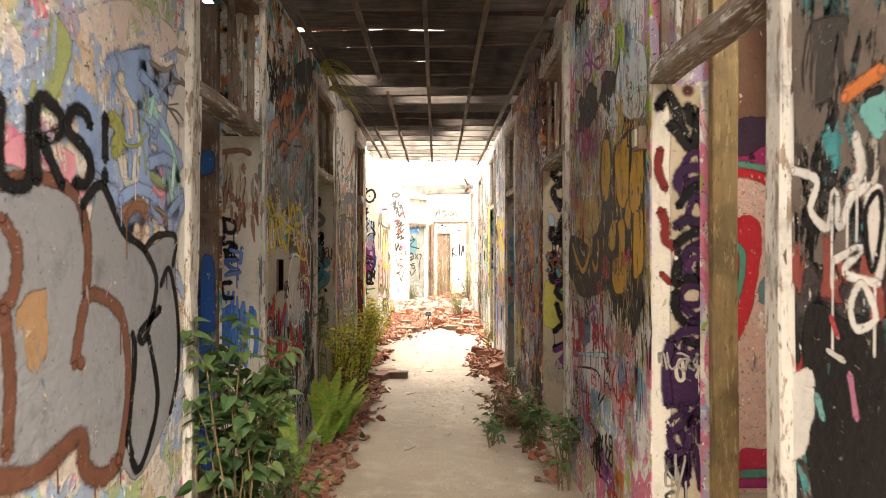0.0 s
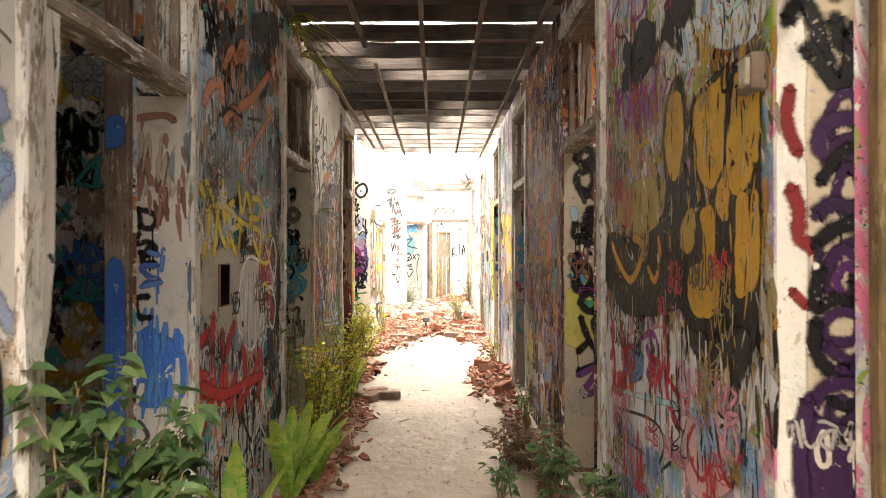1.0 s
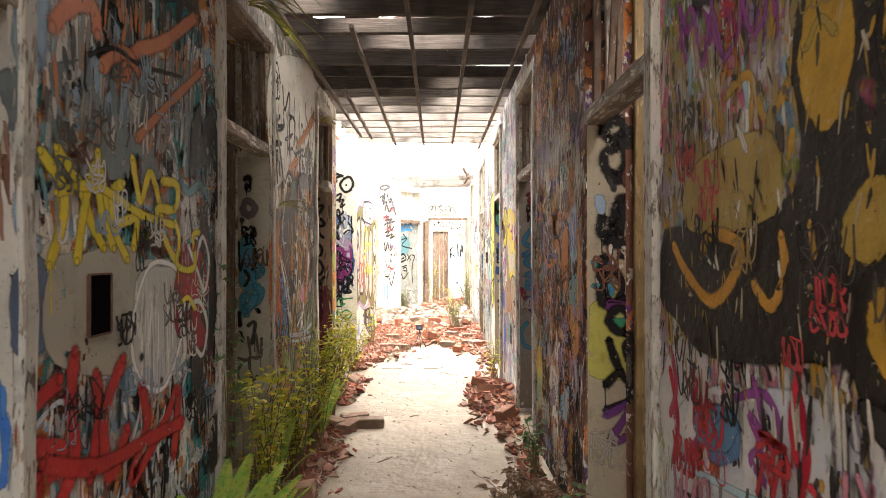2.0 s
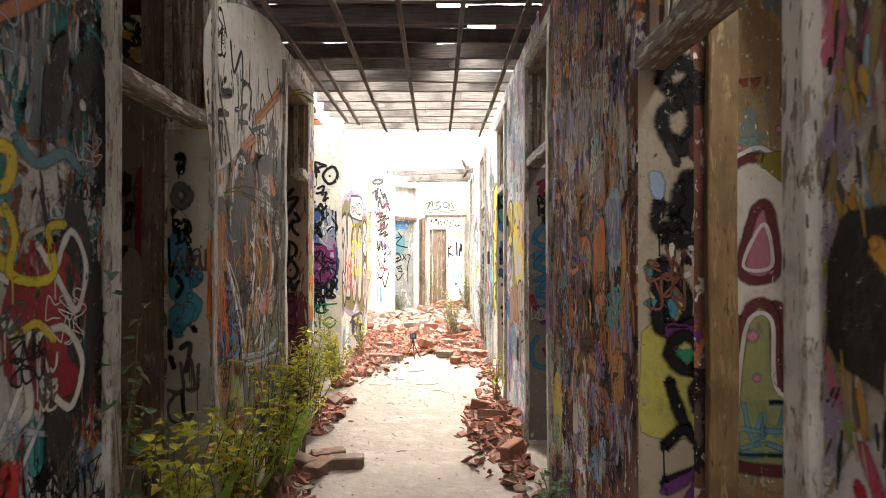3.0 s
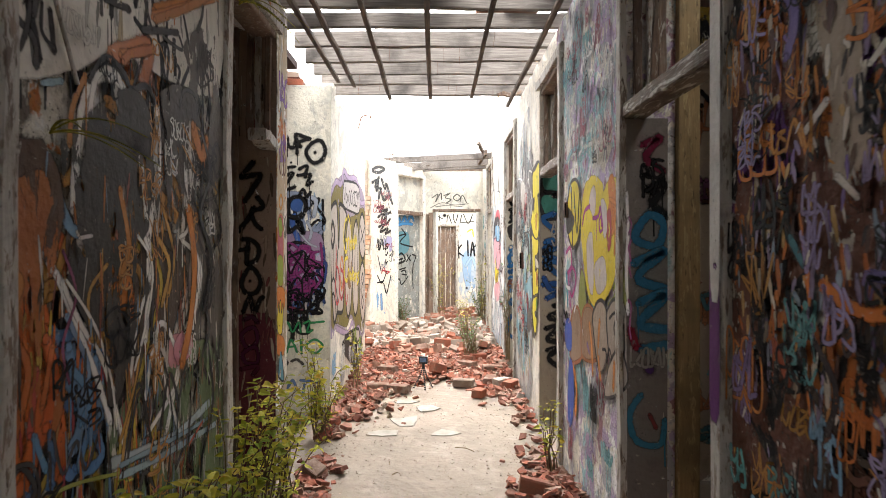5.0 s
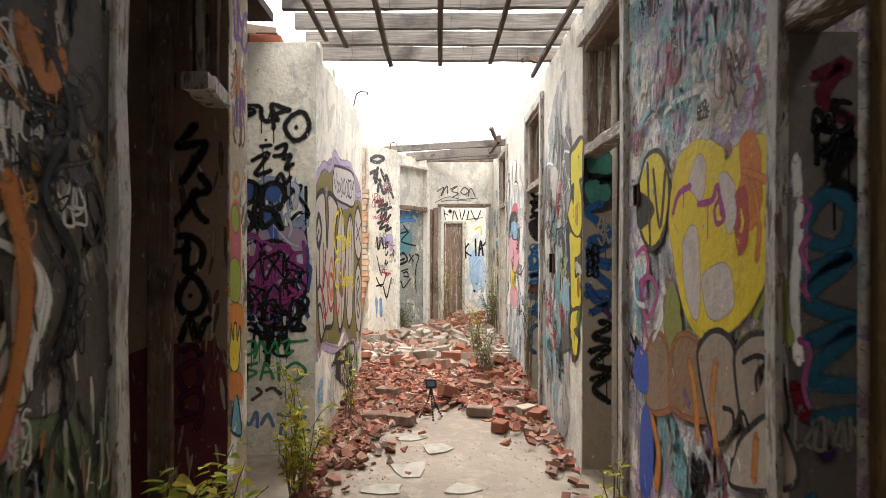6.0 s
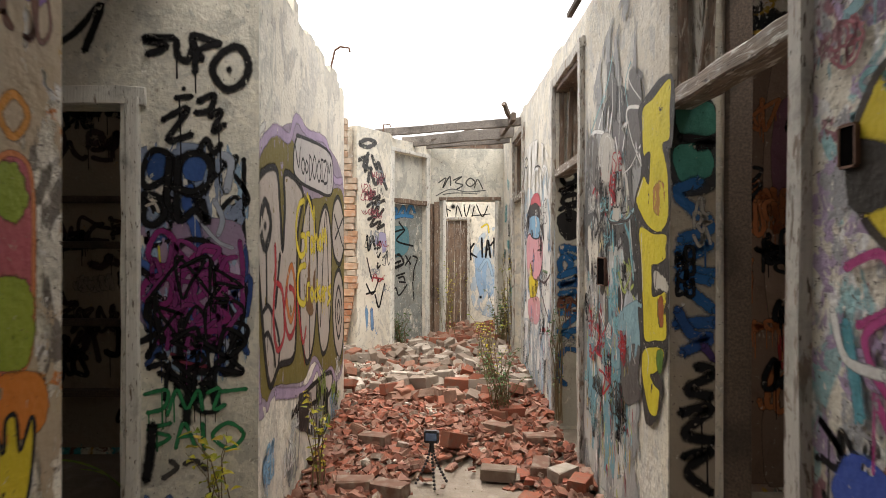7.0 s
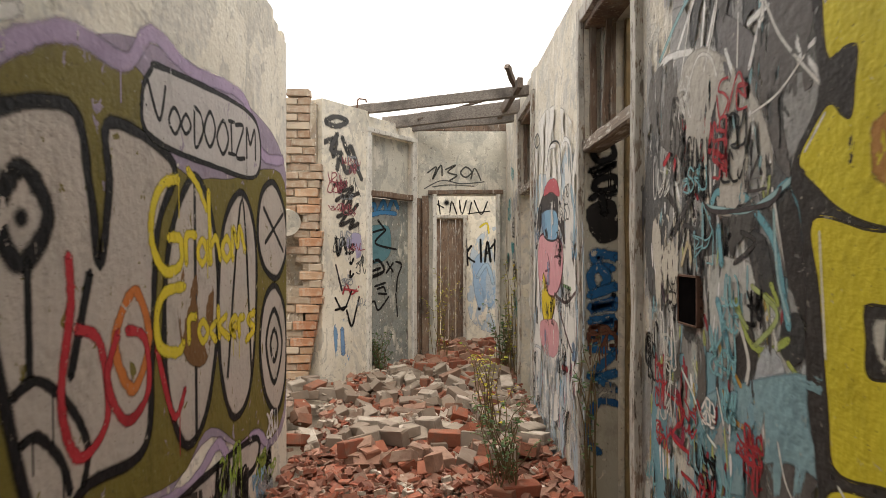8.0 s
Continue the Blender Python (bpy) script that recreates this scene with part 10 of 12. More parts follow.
pink.dot([(2.0, 1.93)], (0.03, 0.01, 0.03), 0.035)
pink.dot([(1.84, 1.96)], (0.03, 0.01, 0.03), 0.03)
pink.dot([(2.16, 1.79)], (0.03, 0.01, 0.03), 0.02)
pink.dot([(2.25, 2.0)], (0.03, 0.01, 0.03), 0.018)
pink.dot([(2.04, 2.02)], (0.03, 0.01, 0.03), 0.02)
pink.fill([(1.81, 1.88), (1.95, 1.83), (2.1, 1.7), (2.2, 1.48), (2.26, 1.25), (2.31, 0.85), (2.27, 0.62), (2.18, 0.39), (2.38, 0.39), (2.5, 0.96), (2.39, 1.83), (2.19, 1.67), (2.04, 1.8), (1.81, 1.91)], (0.46, 0.025, 0.035))
pink.stroke([(1.17, 1.86), (1.46, 1.9), (1.67, 1.92), (1.81, 1.91), (1.95, 1.87), (2.07, 1.79), (2.17, 1.68)], (0.07, 0.22, 0.16), 0.035)
pink.stroke([(2.17, 1.68), (2.2, 1.8), (2.26, 1.93), (2.39, 2.1)], (0.07, 0.22, 0.16), 0.04)
pink.stroke([(1.17, 1.8), (1.46, 1.85), (1.66, 1.87), (1.84, 1.86), (1.95, 1.81)], (0.46, 0.025, 0.035), 0.045)
pink.fill([(1.63, 1.31), (1.71, 1.54), (1.79, 1.61), (1.87, 1.58), (1.89, 1.43), (1.86, 1.25), (1.82, 1.05), (1.72, 0.85), (1.6, 0.85), (1.57, 1.08)], (0.46, 0.025, 0.035))
pink.ring([(1.63, 1.2), (1.71, 1.43), (1.78, 1.4), (1.77, 1.23), (1.7, 1.02), (1.63, 1.02)], (0.07, 0.22, 0.16), 0.035)
pink.fill([(1.66, 1.17), (1.71, 1.33), (1.75, 1.25), (1.71, 1.08)], (0.05, 0.015, 0.025))
pink.fill([(1.97, 1.34), (2.01, 1.44), (2.1, 1.46), (2.15, 1.38), (2.14, 1.28), (2.07, 1.22), (1.99, 1.25)], (0.09, 0.16, 0.17))
pink.fill([(1.9, 1.24), (1.99, 1.25), (1.98, 1.11), (1.89, 1.12)], (0.10, 0.17, 0.18))
pink.dot([(1.96, 0.99)], (0.09, 0.16, 0.17), 0.052)
pink.dot([(2.1, 1.09)], (0.09, 0.16, 0.17), 0.045)
pink.dot([(2.17, 1.06)], (0.09, 0.16, 0.17), 0.03)
pink.stroke([(1.93, 1.56), (1.98, 1.54), (2.02, 1.56)], (0.05, 0.10, 0.11), 0.022)
pink.stroke([(1.95, 1.5), (1.98, 1.56), (2.0, 1.51)], (0.05, 0.10, 0.11), 0.022)
pink.dot([(2.04, 1.56)], (0.05, 0.10, 0.11), 0.012)
pink.dot([(2.04, 1.52)], (0.05, 0.10, 0.11), 0.012)
pink.stroke([(1.95, 1.08), (1.95, 1.24), (2.0, 1.23), (2.02, 1.08), (2.04, 0.97), (2.01, 0.79), (1.95, 0.81), (1.94, 0.94)], (0.06, 0.035, 0.03), 0.022)
pink.stroke([(1.97, 1.08), (2.04, 1.1), (2.08, 0.97), (2.09, 0.79)], (0.06, 0.035, 0.03), 0.022)
pink.stroke([(2.07, 1.17), (2.12, 1.05), (2.14, 0.86)], (0.06, 0.035, 0.03), 0.022)
pink.stroke([(2.17, 1.21), (2.2, 1.31), (2.21, 1.34), (2.23, 1.17), (2.27, 0.99), (2.35, 0.94)], (0.06, 0.035, 0.03), 0.022)
pink.stroke([(2.15, 1.23), (2.18, 1.05), (2.21, 0.84)], (0.06, 0.035, 0.03), 0.022)
pink.stroke([(2.17, 0.72), (2.18, 0.78), (2.27, 0.84), (2.35, 0.88)], (0.06, 0.035, 0.03), 0.026)
pink.stroke([(2.05, 1.17), (2.12, 1.18), (2.2, 1.28)], (0.06, 0.035, 0.03), 0.03)
pink.fill([(1.75, 0.22), (1.92, 0.25), (2.09, 0.31), (2.38, 0.45), (2.38, -0.18), (1.74, -0.18)], (0.42, 0.03, 0.06))
pink.fill([(1.74, 0.05), (1.95, 0.08), (2.38, 0.1), (2.38, -0.18), (1.74, -0.18)], (0.30, 0.03, 0.12))
pink.stroke([(1.74, 0.11), (1.95, 0.12), (2.15, 0.16), (2.38, 0.22)], (0.07, 0.22, 0.18), 0.04)
pink.done("red and teal shapes on pink paint")
four = Canvas(along_y(5.86), 1.1, 4.1, bpy.data.objects["wall_room_east_4"])
four.wash([(1.71, 2.32), (2.3, 2.34), (2.3, 2.23), (1.71, 2.21)], (0.20, 0.07, 0.04))
four.wash([(1.71, 2.02), (2.3, 2.02), (2.29, 1.86), (1.71, 1.91)], (0.14, 0.30, 0.30))
four.fill([(1.71, 1.87), (2.07, 1.86), (2.25, 1.71), (2.27, 1.41), (2.2, 1.14), (2.25, 0.75), (2.0, 0.73), (1.97, 1.14), (1.71, 1.11)], (0.62, 0.60, 0.52), (0.12, 0.035, 0.04), 0.05)
four.fill([(1.71, 0.59), (1.79, 1.11), (1.93, 1.11), (1.97, 0.73), (2.29, 0.7), (2.29, 0.32), (1.71, 0.32)], (0.30, 0.34, 0.14), (0.12, 0.035, 0.04), 0.05)
four.fill([(1.76, 1.32), (1.83, 1.64), (1.91, 1.65), (1.94, 1.32)], (0.40, 0.16, 0.2), (0.12, 0.035, 0.04), 0.045)
four.ring([(1.77, 1.36), (1.88, 1.58), (1.92, 1.36)], (0.62, 0.60, 0.56), 0.018)
four.fill([(2.32, 1.61), (2.52, 1.61), (2.52, 0.68), (2.31, 0.73)], (0.62, 0.60, 0.52), (0.12, 0.035, 0.04), 0.05)
four.stroke([(1.71, 1.92), (1.86, 1.98), (2.0, 1.89), (2.18, 1.86), (2.28, 1.74)], (0.66, 0.64, 0.60), 0.022)
four.stroke([(1.73, 0.59), (1.79, 1.05), (1.92, 1.07), (1.96, 0.69), (2.29, 0.7)], (0.66, 0.64, 0.60), 0.022)
four.stroke([(2.02, 1.47), (2.13, 1.49), (2.23, 1.51)], BLACK, 0.022)
four.stroke([(2.11, 1.48), (2.16, 1.32)], BLACK, 0.022)
four.wash([(1.75, 1.91), (2.0, 1.95), (2.02, 1.79), (1.86, 1.89)], (0.20, 0.18, 0.03))
four.dot([(2.06, 2.26)], (0.60, 0.24, 0.32), 0.05)
four.dot([(1.96, 2.08)], (0.60, 0.24, 0.32), 0.03)
four.dot([(2.08, 1.94)], (0.60, 0.24, 0.32), 0.05)
four.dot([(1.82, 0.99)], (0.60, 0.24, 0.32), 0.05)
four.dot([(1.84, 0.77)], (0.60, 0.24, 0.32), 0.035)
four.dot([(2.06, 0.64)], (0.60, 0.24, 0.32), 0.05)
four.dot([(2.23, 0.61)], (0.60, 0.24, 0.32), 0.035)
four.dot([(1.75, 1.98)], (0.60, 0.24, 0.32), 0.025)
four.scribble([(1.74, 0.64), (2.25, 0.32)], (0.14, 0.32, 0.4), 0.022, 8, 62)
four.done("large white letter with maroon edge and pink dots")
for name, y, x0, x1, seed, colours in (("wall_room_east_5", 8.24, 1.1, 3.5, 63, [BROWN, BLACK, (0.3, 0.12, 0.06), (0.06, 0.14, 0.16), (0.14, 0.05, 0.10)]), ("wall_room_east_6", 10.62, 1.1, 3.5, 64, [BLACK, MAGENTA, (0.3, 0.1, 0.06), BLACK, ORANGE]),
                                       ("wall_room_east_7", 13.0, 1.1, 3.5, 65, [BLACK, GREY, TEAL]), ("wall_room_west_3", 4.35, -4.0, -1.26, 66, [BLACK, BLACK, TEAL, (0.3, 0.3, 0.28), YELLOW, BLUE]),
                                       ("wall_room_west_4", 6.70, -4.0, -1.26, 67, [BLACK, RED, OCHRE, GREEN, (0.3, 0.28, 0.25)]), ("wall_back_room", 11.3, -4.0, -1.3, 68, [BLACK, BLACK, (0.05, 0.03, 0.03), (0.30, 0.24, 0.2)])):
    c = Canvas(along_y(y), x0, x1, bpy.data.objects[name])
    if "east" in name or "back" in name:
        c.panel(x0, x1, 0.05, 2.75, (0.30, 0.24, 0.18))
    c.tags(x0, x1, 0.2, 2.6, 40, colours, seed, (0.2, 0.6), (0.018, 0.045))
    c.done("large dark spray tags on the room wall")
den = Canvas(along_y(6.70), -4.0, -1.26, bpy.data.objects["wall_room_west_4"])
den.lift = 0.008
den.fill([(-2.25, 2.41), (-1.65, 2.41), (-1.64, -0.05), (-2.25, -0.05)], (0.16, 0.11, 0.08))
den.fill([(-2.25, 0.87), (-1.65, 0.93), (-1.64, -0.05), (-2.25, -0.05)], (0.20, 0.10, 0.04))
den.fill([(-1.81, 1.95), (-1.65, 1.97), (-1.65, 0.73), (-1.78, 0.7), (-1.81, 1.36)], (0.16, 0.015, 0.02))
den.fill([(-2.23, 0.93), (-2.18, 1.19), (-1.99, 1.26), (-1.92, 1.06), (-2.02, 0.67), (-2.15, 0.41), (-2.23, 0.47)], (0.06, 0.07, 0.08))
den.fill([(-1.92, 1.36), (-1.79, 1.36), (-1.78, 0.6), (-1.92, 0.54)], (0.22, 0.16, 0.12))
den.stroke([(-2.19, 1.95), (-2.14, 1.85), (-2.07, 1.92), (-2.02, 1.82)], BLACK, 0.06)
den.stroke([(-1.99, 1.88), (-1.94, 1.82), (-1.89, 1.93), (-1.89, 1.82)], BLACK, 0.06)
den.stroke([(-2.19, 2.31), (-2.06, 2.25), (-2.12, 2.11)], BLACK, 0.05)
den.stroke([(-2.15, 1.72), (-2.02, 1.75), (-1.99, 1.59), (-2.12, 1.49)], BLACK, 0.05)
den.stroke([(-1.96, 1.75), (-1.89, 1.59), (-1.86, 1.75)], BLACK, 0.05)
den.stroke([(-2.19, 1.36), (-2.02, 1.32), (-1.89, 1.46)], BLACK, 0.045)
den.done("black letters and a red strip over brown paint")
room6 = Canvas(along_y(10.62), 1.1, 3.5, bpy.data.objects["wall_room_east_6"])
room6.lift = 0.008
# panel darkens the whole room wall to a deep brown
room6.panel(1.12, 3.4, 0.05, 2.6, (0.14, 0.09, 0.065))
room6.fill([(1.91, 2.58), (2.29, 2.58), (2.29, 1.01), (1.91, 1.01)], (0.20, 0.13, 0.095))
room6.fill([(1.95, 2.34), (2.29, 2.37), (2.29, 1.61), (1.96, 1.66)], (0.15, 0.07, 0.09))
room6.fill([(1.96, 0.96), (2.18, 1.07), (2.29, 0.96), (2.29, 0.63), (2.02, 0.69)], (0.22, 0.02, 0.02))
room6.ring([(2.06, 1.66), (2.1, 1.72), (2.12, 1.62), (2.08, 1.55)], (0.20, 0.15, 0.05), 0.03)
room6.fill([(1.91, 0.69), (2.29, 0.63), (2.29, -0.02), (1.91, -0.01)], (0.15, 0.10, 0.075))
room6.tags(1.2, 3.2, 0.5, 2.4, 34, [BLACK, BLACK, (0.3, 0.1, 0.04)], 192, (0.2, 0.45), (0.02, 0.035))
room6.done("purple and red patches over a darkened brown panel")
gloom = Canvas(along_y(4.35), -4.0, -1.26, bpy.data.objects["wall_room_west_3"])
gloom.lift = 0.007
gloom.panel(-1.5, -1.27, 0.1, 2.2, (0.03, 0.11, 0.34))
gloom.done("blue painted strip")

# ---------------------------------------------------------------- doorways
def doorway(name, x, out, y0, y1, rnd, transom=True, broken=False, near=0.11, board=None, trim=True):
    """Worn timber frame of a doorway in a wall along y. out: the way from the wall's face into the corridor."""
    d = thing(name, "doorway with flaking timber frame and open transom", "doorway", "", "structure")
    deep = x - out * 0.25
    timber_part("architrave", (x + out * 0.012, y0 - 0.01, 0), (x + out * 0.012, y0 - 0.01, 2.86), near, 0.04, wood_frame, d, rnd, "", 0.005, (1, 0, 0), 9)
    if trim and not broken:
        timber_part("architrave", (x + out * 0.010, y1 + 0.02, 0), (x + out * 0.010, y1 + 0.02, 2.86), 0.055, 0.034, wood_frame, d, rnd, "", 0.005, (1, 0, 0), 9)
    timber_part("architrave", (x + out * 0.010, y0 - 0.06, 2.83), (x + out * 0.010, y1 + 0.05, 2.83), 0.034, 0.07, wood_frame, d, rnd, "", 0.005, (0, 0, 1), 6)
    for y in (y0 + 0.02, y1 - 0.02):
        timber_part("jamb", (deep - out * 0.03, y, 0), (deep - out * 0.03, y, 2.8), 0.04, 0.10, board or wood_tan, d, rnd, "painted jamb board", 0.003, (1, 0, 0), 8)
    timber_part("stile", (x - out * 0.07, y0 + 0.02, 2.13), (x - out * 0.07, y0 + 0.02, 2.8), 0.035, 0.12, wood_brown, d, rnd, "", 0.003, (1, 0, 0), 4)
    for k in (0.05, 0.11, 0.16):
        timber_part("stile", (x - out * k, y1 - 0.018, 2.13), (x - out * k, y1 - 0.018, 2.8), 0.032, 0.035, wood_brown if k != 0.11 else wood_frame, d, rnd, "", 0.003, (1, 0, 0), 4)
    timber_part("head", (x - out * 0.08, y0, 2.775), (x - out * 0.08, y1, 2.775), 0.15, 0.045, wood_brown, d, rnd, "", 0.004, (0, 0, 1), 5)
    if transom:
        timber_part("transom_rail", (x - out * 0.045, y0 + 0.01, 2.095), (x - out * 0.045, y1 - 0.01, 2.095 + rnd.uniform(-0.01, 0.01)), 0.11, 0.072, wood_rail, d, rnd, "", 0.004, (0, 0, 1), 7)
        timber_part("sash_bar", (x - out * 0.09, y1 - 0.10, 2.14), (x - out * 0.10, y1 - rnd.uniform(0.10, 0.3), 2.76), 0.022, 0.03, wood_brown, d, rnd, "", 0.003, (1, 0, 0), 4)
    if broken:
        timber_part("transom_stub", (x - out * 0.05, y1 - 0.24, 2.12), (x - out * 0.05, y1 - 0.01, 2.10), 0.11, 0.07, wood_frame, d, rnd, "broken stub of the transom rail", 0.008)
    return d


rnd = random.Random(77)
for i, (a, b) in enumerate(DOORS_W):
    doorway("door_%d" % (i + 1), WEST, 1, a, b, rnd, i < 2, i == 2, 0.075, wood_brown)
for i, (a, b) in enumerate(DOORS_E):
    doorway("door_%d" % (i + 4), EAST, -1, a, b, rnd, True, False, 0.07, wood_dark if i == 3 else None, i not in (0, 1, 3))
c = Canvas(along_y(3.352), -1.325, -1.235, wall_west)
c.fill([(-1.32, 0.3), (-1.24, 0.3), (-1.24, 1.2), (-1.27, 1.38), (-1.31, 1.25)], (0.03, 0.10, 0.34))
c.fill([(-1.31, 1.85), (-1.25, 1.86), (-1.25, 1.95), (-1.3, 1.96)], (0.03, 0.11, 0.36))
c.done("blue paint on the jamb")
c = Canvas(along_x(EAST - 0.034, -1), 6.197, 6.262, wall_east)
c.fill([(6.2, 1.0), (6.26, 1.0), (6.26, 1.38), (6.2, 1.36)], (0.10, 0.02, 0.12))
c.fill([(6.2, 1.42), (6.26, 1.42), (6.26, 2.3), (6.2, 2.3)], (0.60, 0.58, 0.53))
c.done("purple and white paint on the door frame")
d = thing("door_10", "white painted timber door frame in the side wall", "doorway", "", "structure")
timber_part("architrave", (-1.555, SUFO - 0.012, 0), (-1.555, SUFO - 0.012, 2.19), 0.06, 0.034, wood_white, d, rnd, "", 0.004, (0, 1, 0), 8)
timber_part("jamb", (-1.60, SUFO + 0.04, 0), (-1.60, SUFO + 0.04, 2.17), 0.035, 0.10, wood_white, d, rnd, "", 0.004, (0, 1, 0), 8)
timber_part("head", (-2.52, SUFO - 0.012, 2.20), (-1.50, SUFO - 0.012, 2.20), 0.034, 0.085, wood_white, d, rnd, "", 0.005, (0, 0, 1), 8)
for k, z in enumerate((0.45, 0.95, 1.5, 1.82)):
    timber_part("shelf_rail", (-3.6, 11.26, z), (-1.3, 11.26, z), 0.08, 0.05, wood_dark, d, rnd, "dark shelf rail on the back wall")

# the slanting wall's door and its frame
def on_slant(u, v, d):
    return tuple(SLANT @ Vector((u, -d, v)))


d = thing("door_11", "blue-grey boarded door with tags under a blind transom", "door", "", "structure")
NORMAL = tuple(SLANT.to_3x3() @ Vector((0, -1, 0)))
for u, w in ((D0 - 0.02, 0.07), (D1 + 0.02, 0.07)):
    timber_part("architrave", on_slant(u, 0, 0.012), on_slant(u, 2.82, 0.012), w, 0.034, wood_white, d, rnd, "", 0.004, NORMAL, 8)
timber_part("head", on_slant(D0 - 0.06, 2.80, 0.014), on_slant(D1 + 0.06, 2.80, 0.014), 0.034, 0.05, wood_white, d, rnd, "", 0.004)
timber_part("transom_rail", on_slant(D0, 2.12, -0.02), on_slant(D1, 2.12, -0.02), 0.09, 0.07, wood_brown, d, rnd, "", 0.004)
timber_part("post", on_slant(D1 + 0.10, 0, 0.02), on_slant(D1 + 0.10, 2.12, 0.02), 0.09, 0.05, wood_brown, d, rnd, "dark brown post", 0.005, NORMAL, 8)
P_DOOR = plaster("grey_blue_door_paint", 151, [(0.26, 0.28, 0.27), (0.20, 0.22, 0.21)], 0.5, 0.64, (0.29, 0.30, 0.28), (0.20, 0.20, 0.18))
bm = bmesh.new()
block(bm, D0 + 0.015, D1 - 0.015, 0.06, 0.10, 0.02, 2.08, 0, SLANT)
leaf = part("door_leaf", bm, P_DOOR, d, "grey-blue door leaf with black tags")
bm = bmesh.new()
block(bm, D0 + 0.015, D1 - 0.015, 0.06, 0.09, 2.16, 2.775, 0, SLANT)
part("transom_panel", bm, P_GREY, d, "blind transom panel of bare board")
c = Canvas(lambda u, v, k: SLANT @ Vector((u, 0.06 - k, v)), D0 + 0.02, D1 - 0.02, leaf)
c.stroke([(0.725, 1.899), (0.842, 2.01), (0.885, 1.906), (1.006, 2.049), (1.074, 1.945), (1.178, 2.083), (1.272, 1.985)], (0.06, 0.22, 0.46), 0.0505)
c.stroke([(0.757, 1.879), (0.973, 1.925), (1.236, 1.923)], (0.06, 0.22, 0.46), 0.0432)
c.fill([(0.725, 1.725), (1.085, 1.763), (1.119, 1.479), (0.917, 1.366), (0.725, 1.404)], (0.10, 0.22, 0.26))
c.stroke([(0.757, 1.684), (1.04, 1.733), (0.863, 1.579), (1.236, 1.508)], BLACK, 0.0216)
c.stroke([(0.907, 1.836), (1.04, 1.726)], BLACK, 0.0216)
c.stroke([(0.725, 1.335), (0.917, 1.387), (1.006, 1.263), (0.746, 1.195)], BLACK, 0.0319)
c.stroke([(0.756, 1.257), (0.95, 1.301)], BLACK, 0.0283)
c.stroke([(1.062, 1.37), (1.177, 1.25)], BLACK, 0.022)
c.stroke([(1.177, 1.354), (1.051, 1.24)], BLACK, 0.0219)
c.stroke([(0.852, 1.098), (1.039, 1.132)], BLACK, 0.0215)
c.stroke([(0.917, 1.016), (1.062, 1.0)], BLACK, 0.0216)
c.stroke([(0.895, 1.067), (1.006, 1.083), (1.039, 1.03)], BLACK, 0.0216)
c.stroke([(0.725, 0.847), (0.841, 0.936), (0.917, 0.831), (1.096, 0.969)], BLACK, 0.0214)
c.stroke([(1.224, 0.997), (1.259, 0.727)], BLACK, 0.0186)
c.stroke([(1.224, 1.367), (1.332, 1.328), (1.259, 1.181), (1.236, 1.019)], BLACK, 0.0223)
c.done("black and blue tags on the door")

d = thing("door_12", "open doorway with white worn frame", "doorway", "", "structure")
for x in (-0.02, 0.74):
    timber_part("jamb", (x, 15.70, 0), (x, 15.70, 2.17), 0.05, 0.07, wood_white, d, rnd, "", 0.004, (0, 1, 0), 8)
timber_part("head", (-0.10, 15.70, 2.195), (0.80, 15.70, 2.195), 0.06, 0.05, wood_brown, d, rnd)
timber_part("post", (-0.13, 15.68, 0), (-0.13, 15.68, 2.15), 0.08, 0.05, wood_brown, d, rnd, "dark brown post", 0.004, (0, 1, 0), 8)
d = thing("door_13", "narrow brown wooden door in the far wall", "door", "", "structure")
for x in (-0.07, 0.41):
    timber_part("jamb", (x, 17.28, 0), (x, 17.28, 1.98), 0.05, 0.06, wood_frame, d, rnd, "", 0.003, (0, 1, 0), 6)
timber_part("head", (-0.12, 17.28, 1.985), (0.46, 17.28, 1.985), 0.06, 0.045, wood_frame, d, rnd)
for k in range(4):
    timber_part("board", (0.0 + 0.113 * k, 17.34, 0.02), (0.0 + 0.113 * k, 17.34, 1.95), 0.108, 0.03, wood_brown, d, rnd, "", 0.002, (0, 1, 0), 5)

# timbers left over the end of the corridor
end_roof = thing("roof_remains", "weathered grey beams left over the corridor's end", "roof frame", "", "structure")
timber_part("beam", (-0.95, 15.16, 3.04), (0.98, 13.82, 2.94), 0.06, 0.10, wood_grey, end_roof, rnd, "", 0.006, (0, 0, 1), 9)
timber_part("beam", (-0.62, 15.50, 2.98), (0.98, 14.42, 2.94), 0.05, 0.14, wood_grey, end_roof, rnd, "", 0.006, (0, 0, 1), 9)
timber_part("beam", (-0.40, 15.72, 2.97), (0.90, 14.95, 2.94), 0.05, 0.11, wood_grey, end_roof, rnd, "", 0.006, (0, 0, 1), 9)
timber_part("wall_plate", (-0.30, 15.78, 2.98), (0.86, 15.78, 2.98), 0.10, 0.10, wood_brown, end_roof, rnd, "", 0.005)
timber_part("rafter_stub", (0.74, 13.72, 2.96), (0.68, 14.9, 2.94), 0.05, 0.09, wood_dark, end_roof, rnd, "", 0.006)
timber_part("rafter_stub", (0.72, 13.9, 2.98), (0.62, 13.75, 3.12), 0.04, 0.05, wood_dark, end_roof, rnd, "", 0.006)
timber_part("lath", (-0.2, 15.2, 2.96), (0.62, 14.75, 3.10), 0.025, 0.02, wood_dark, end_roof, rnd)


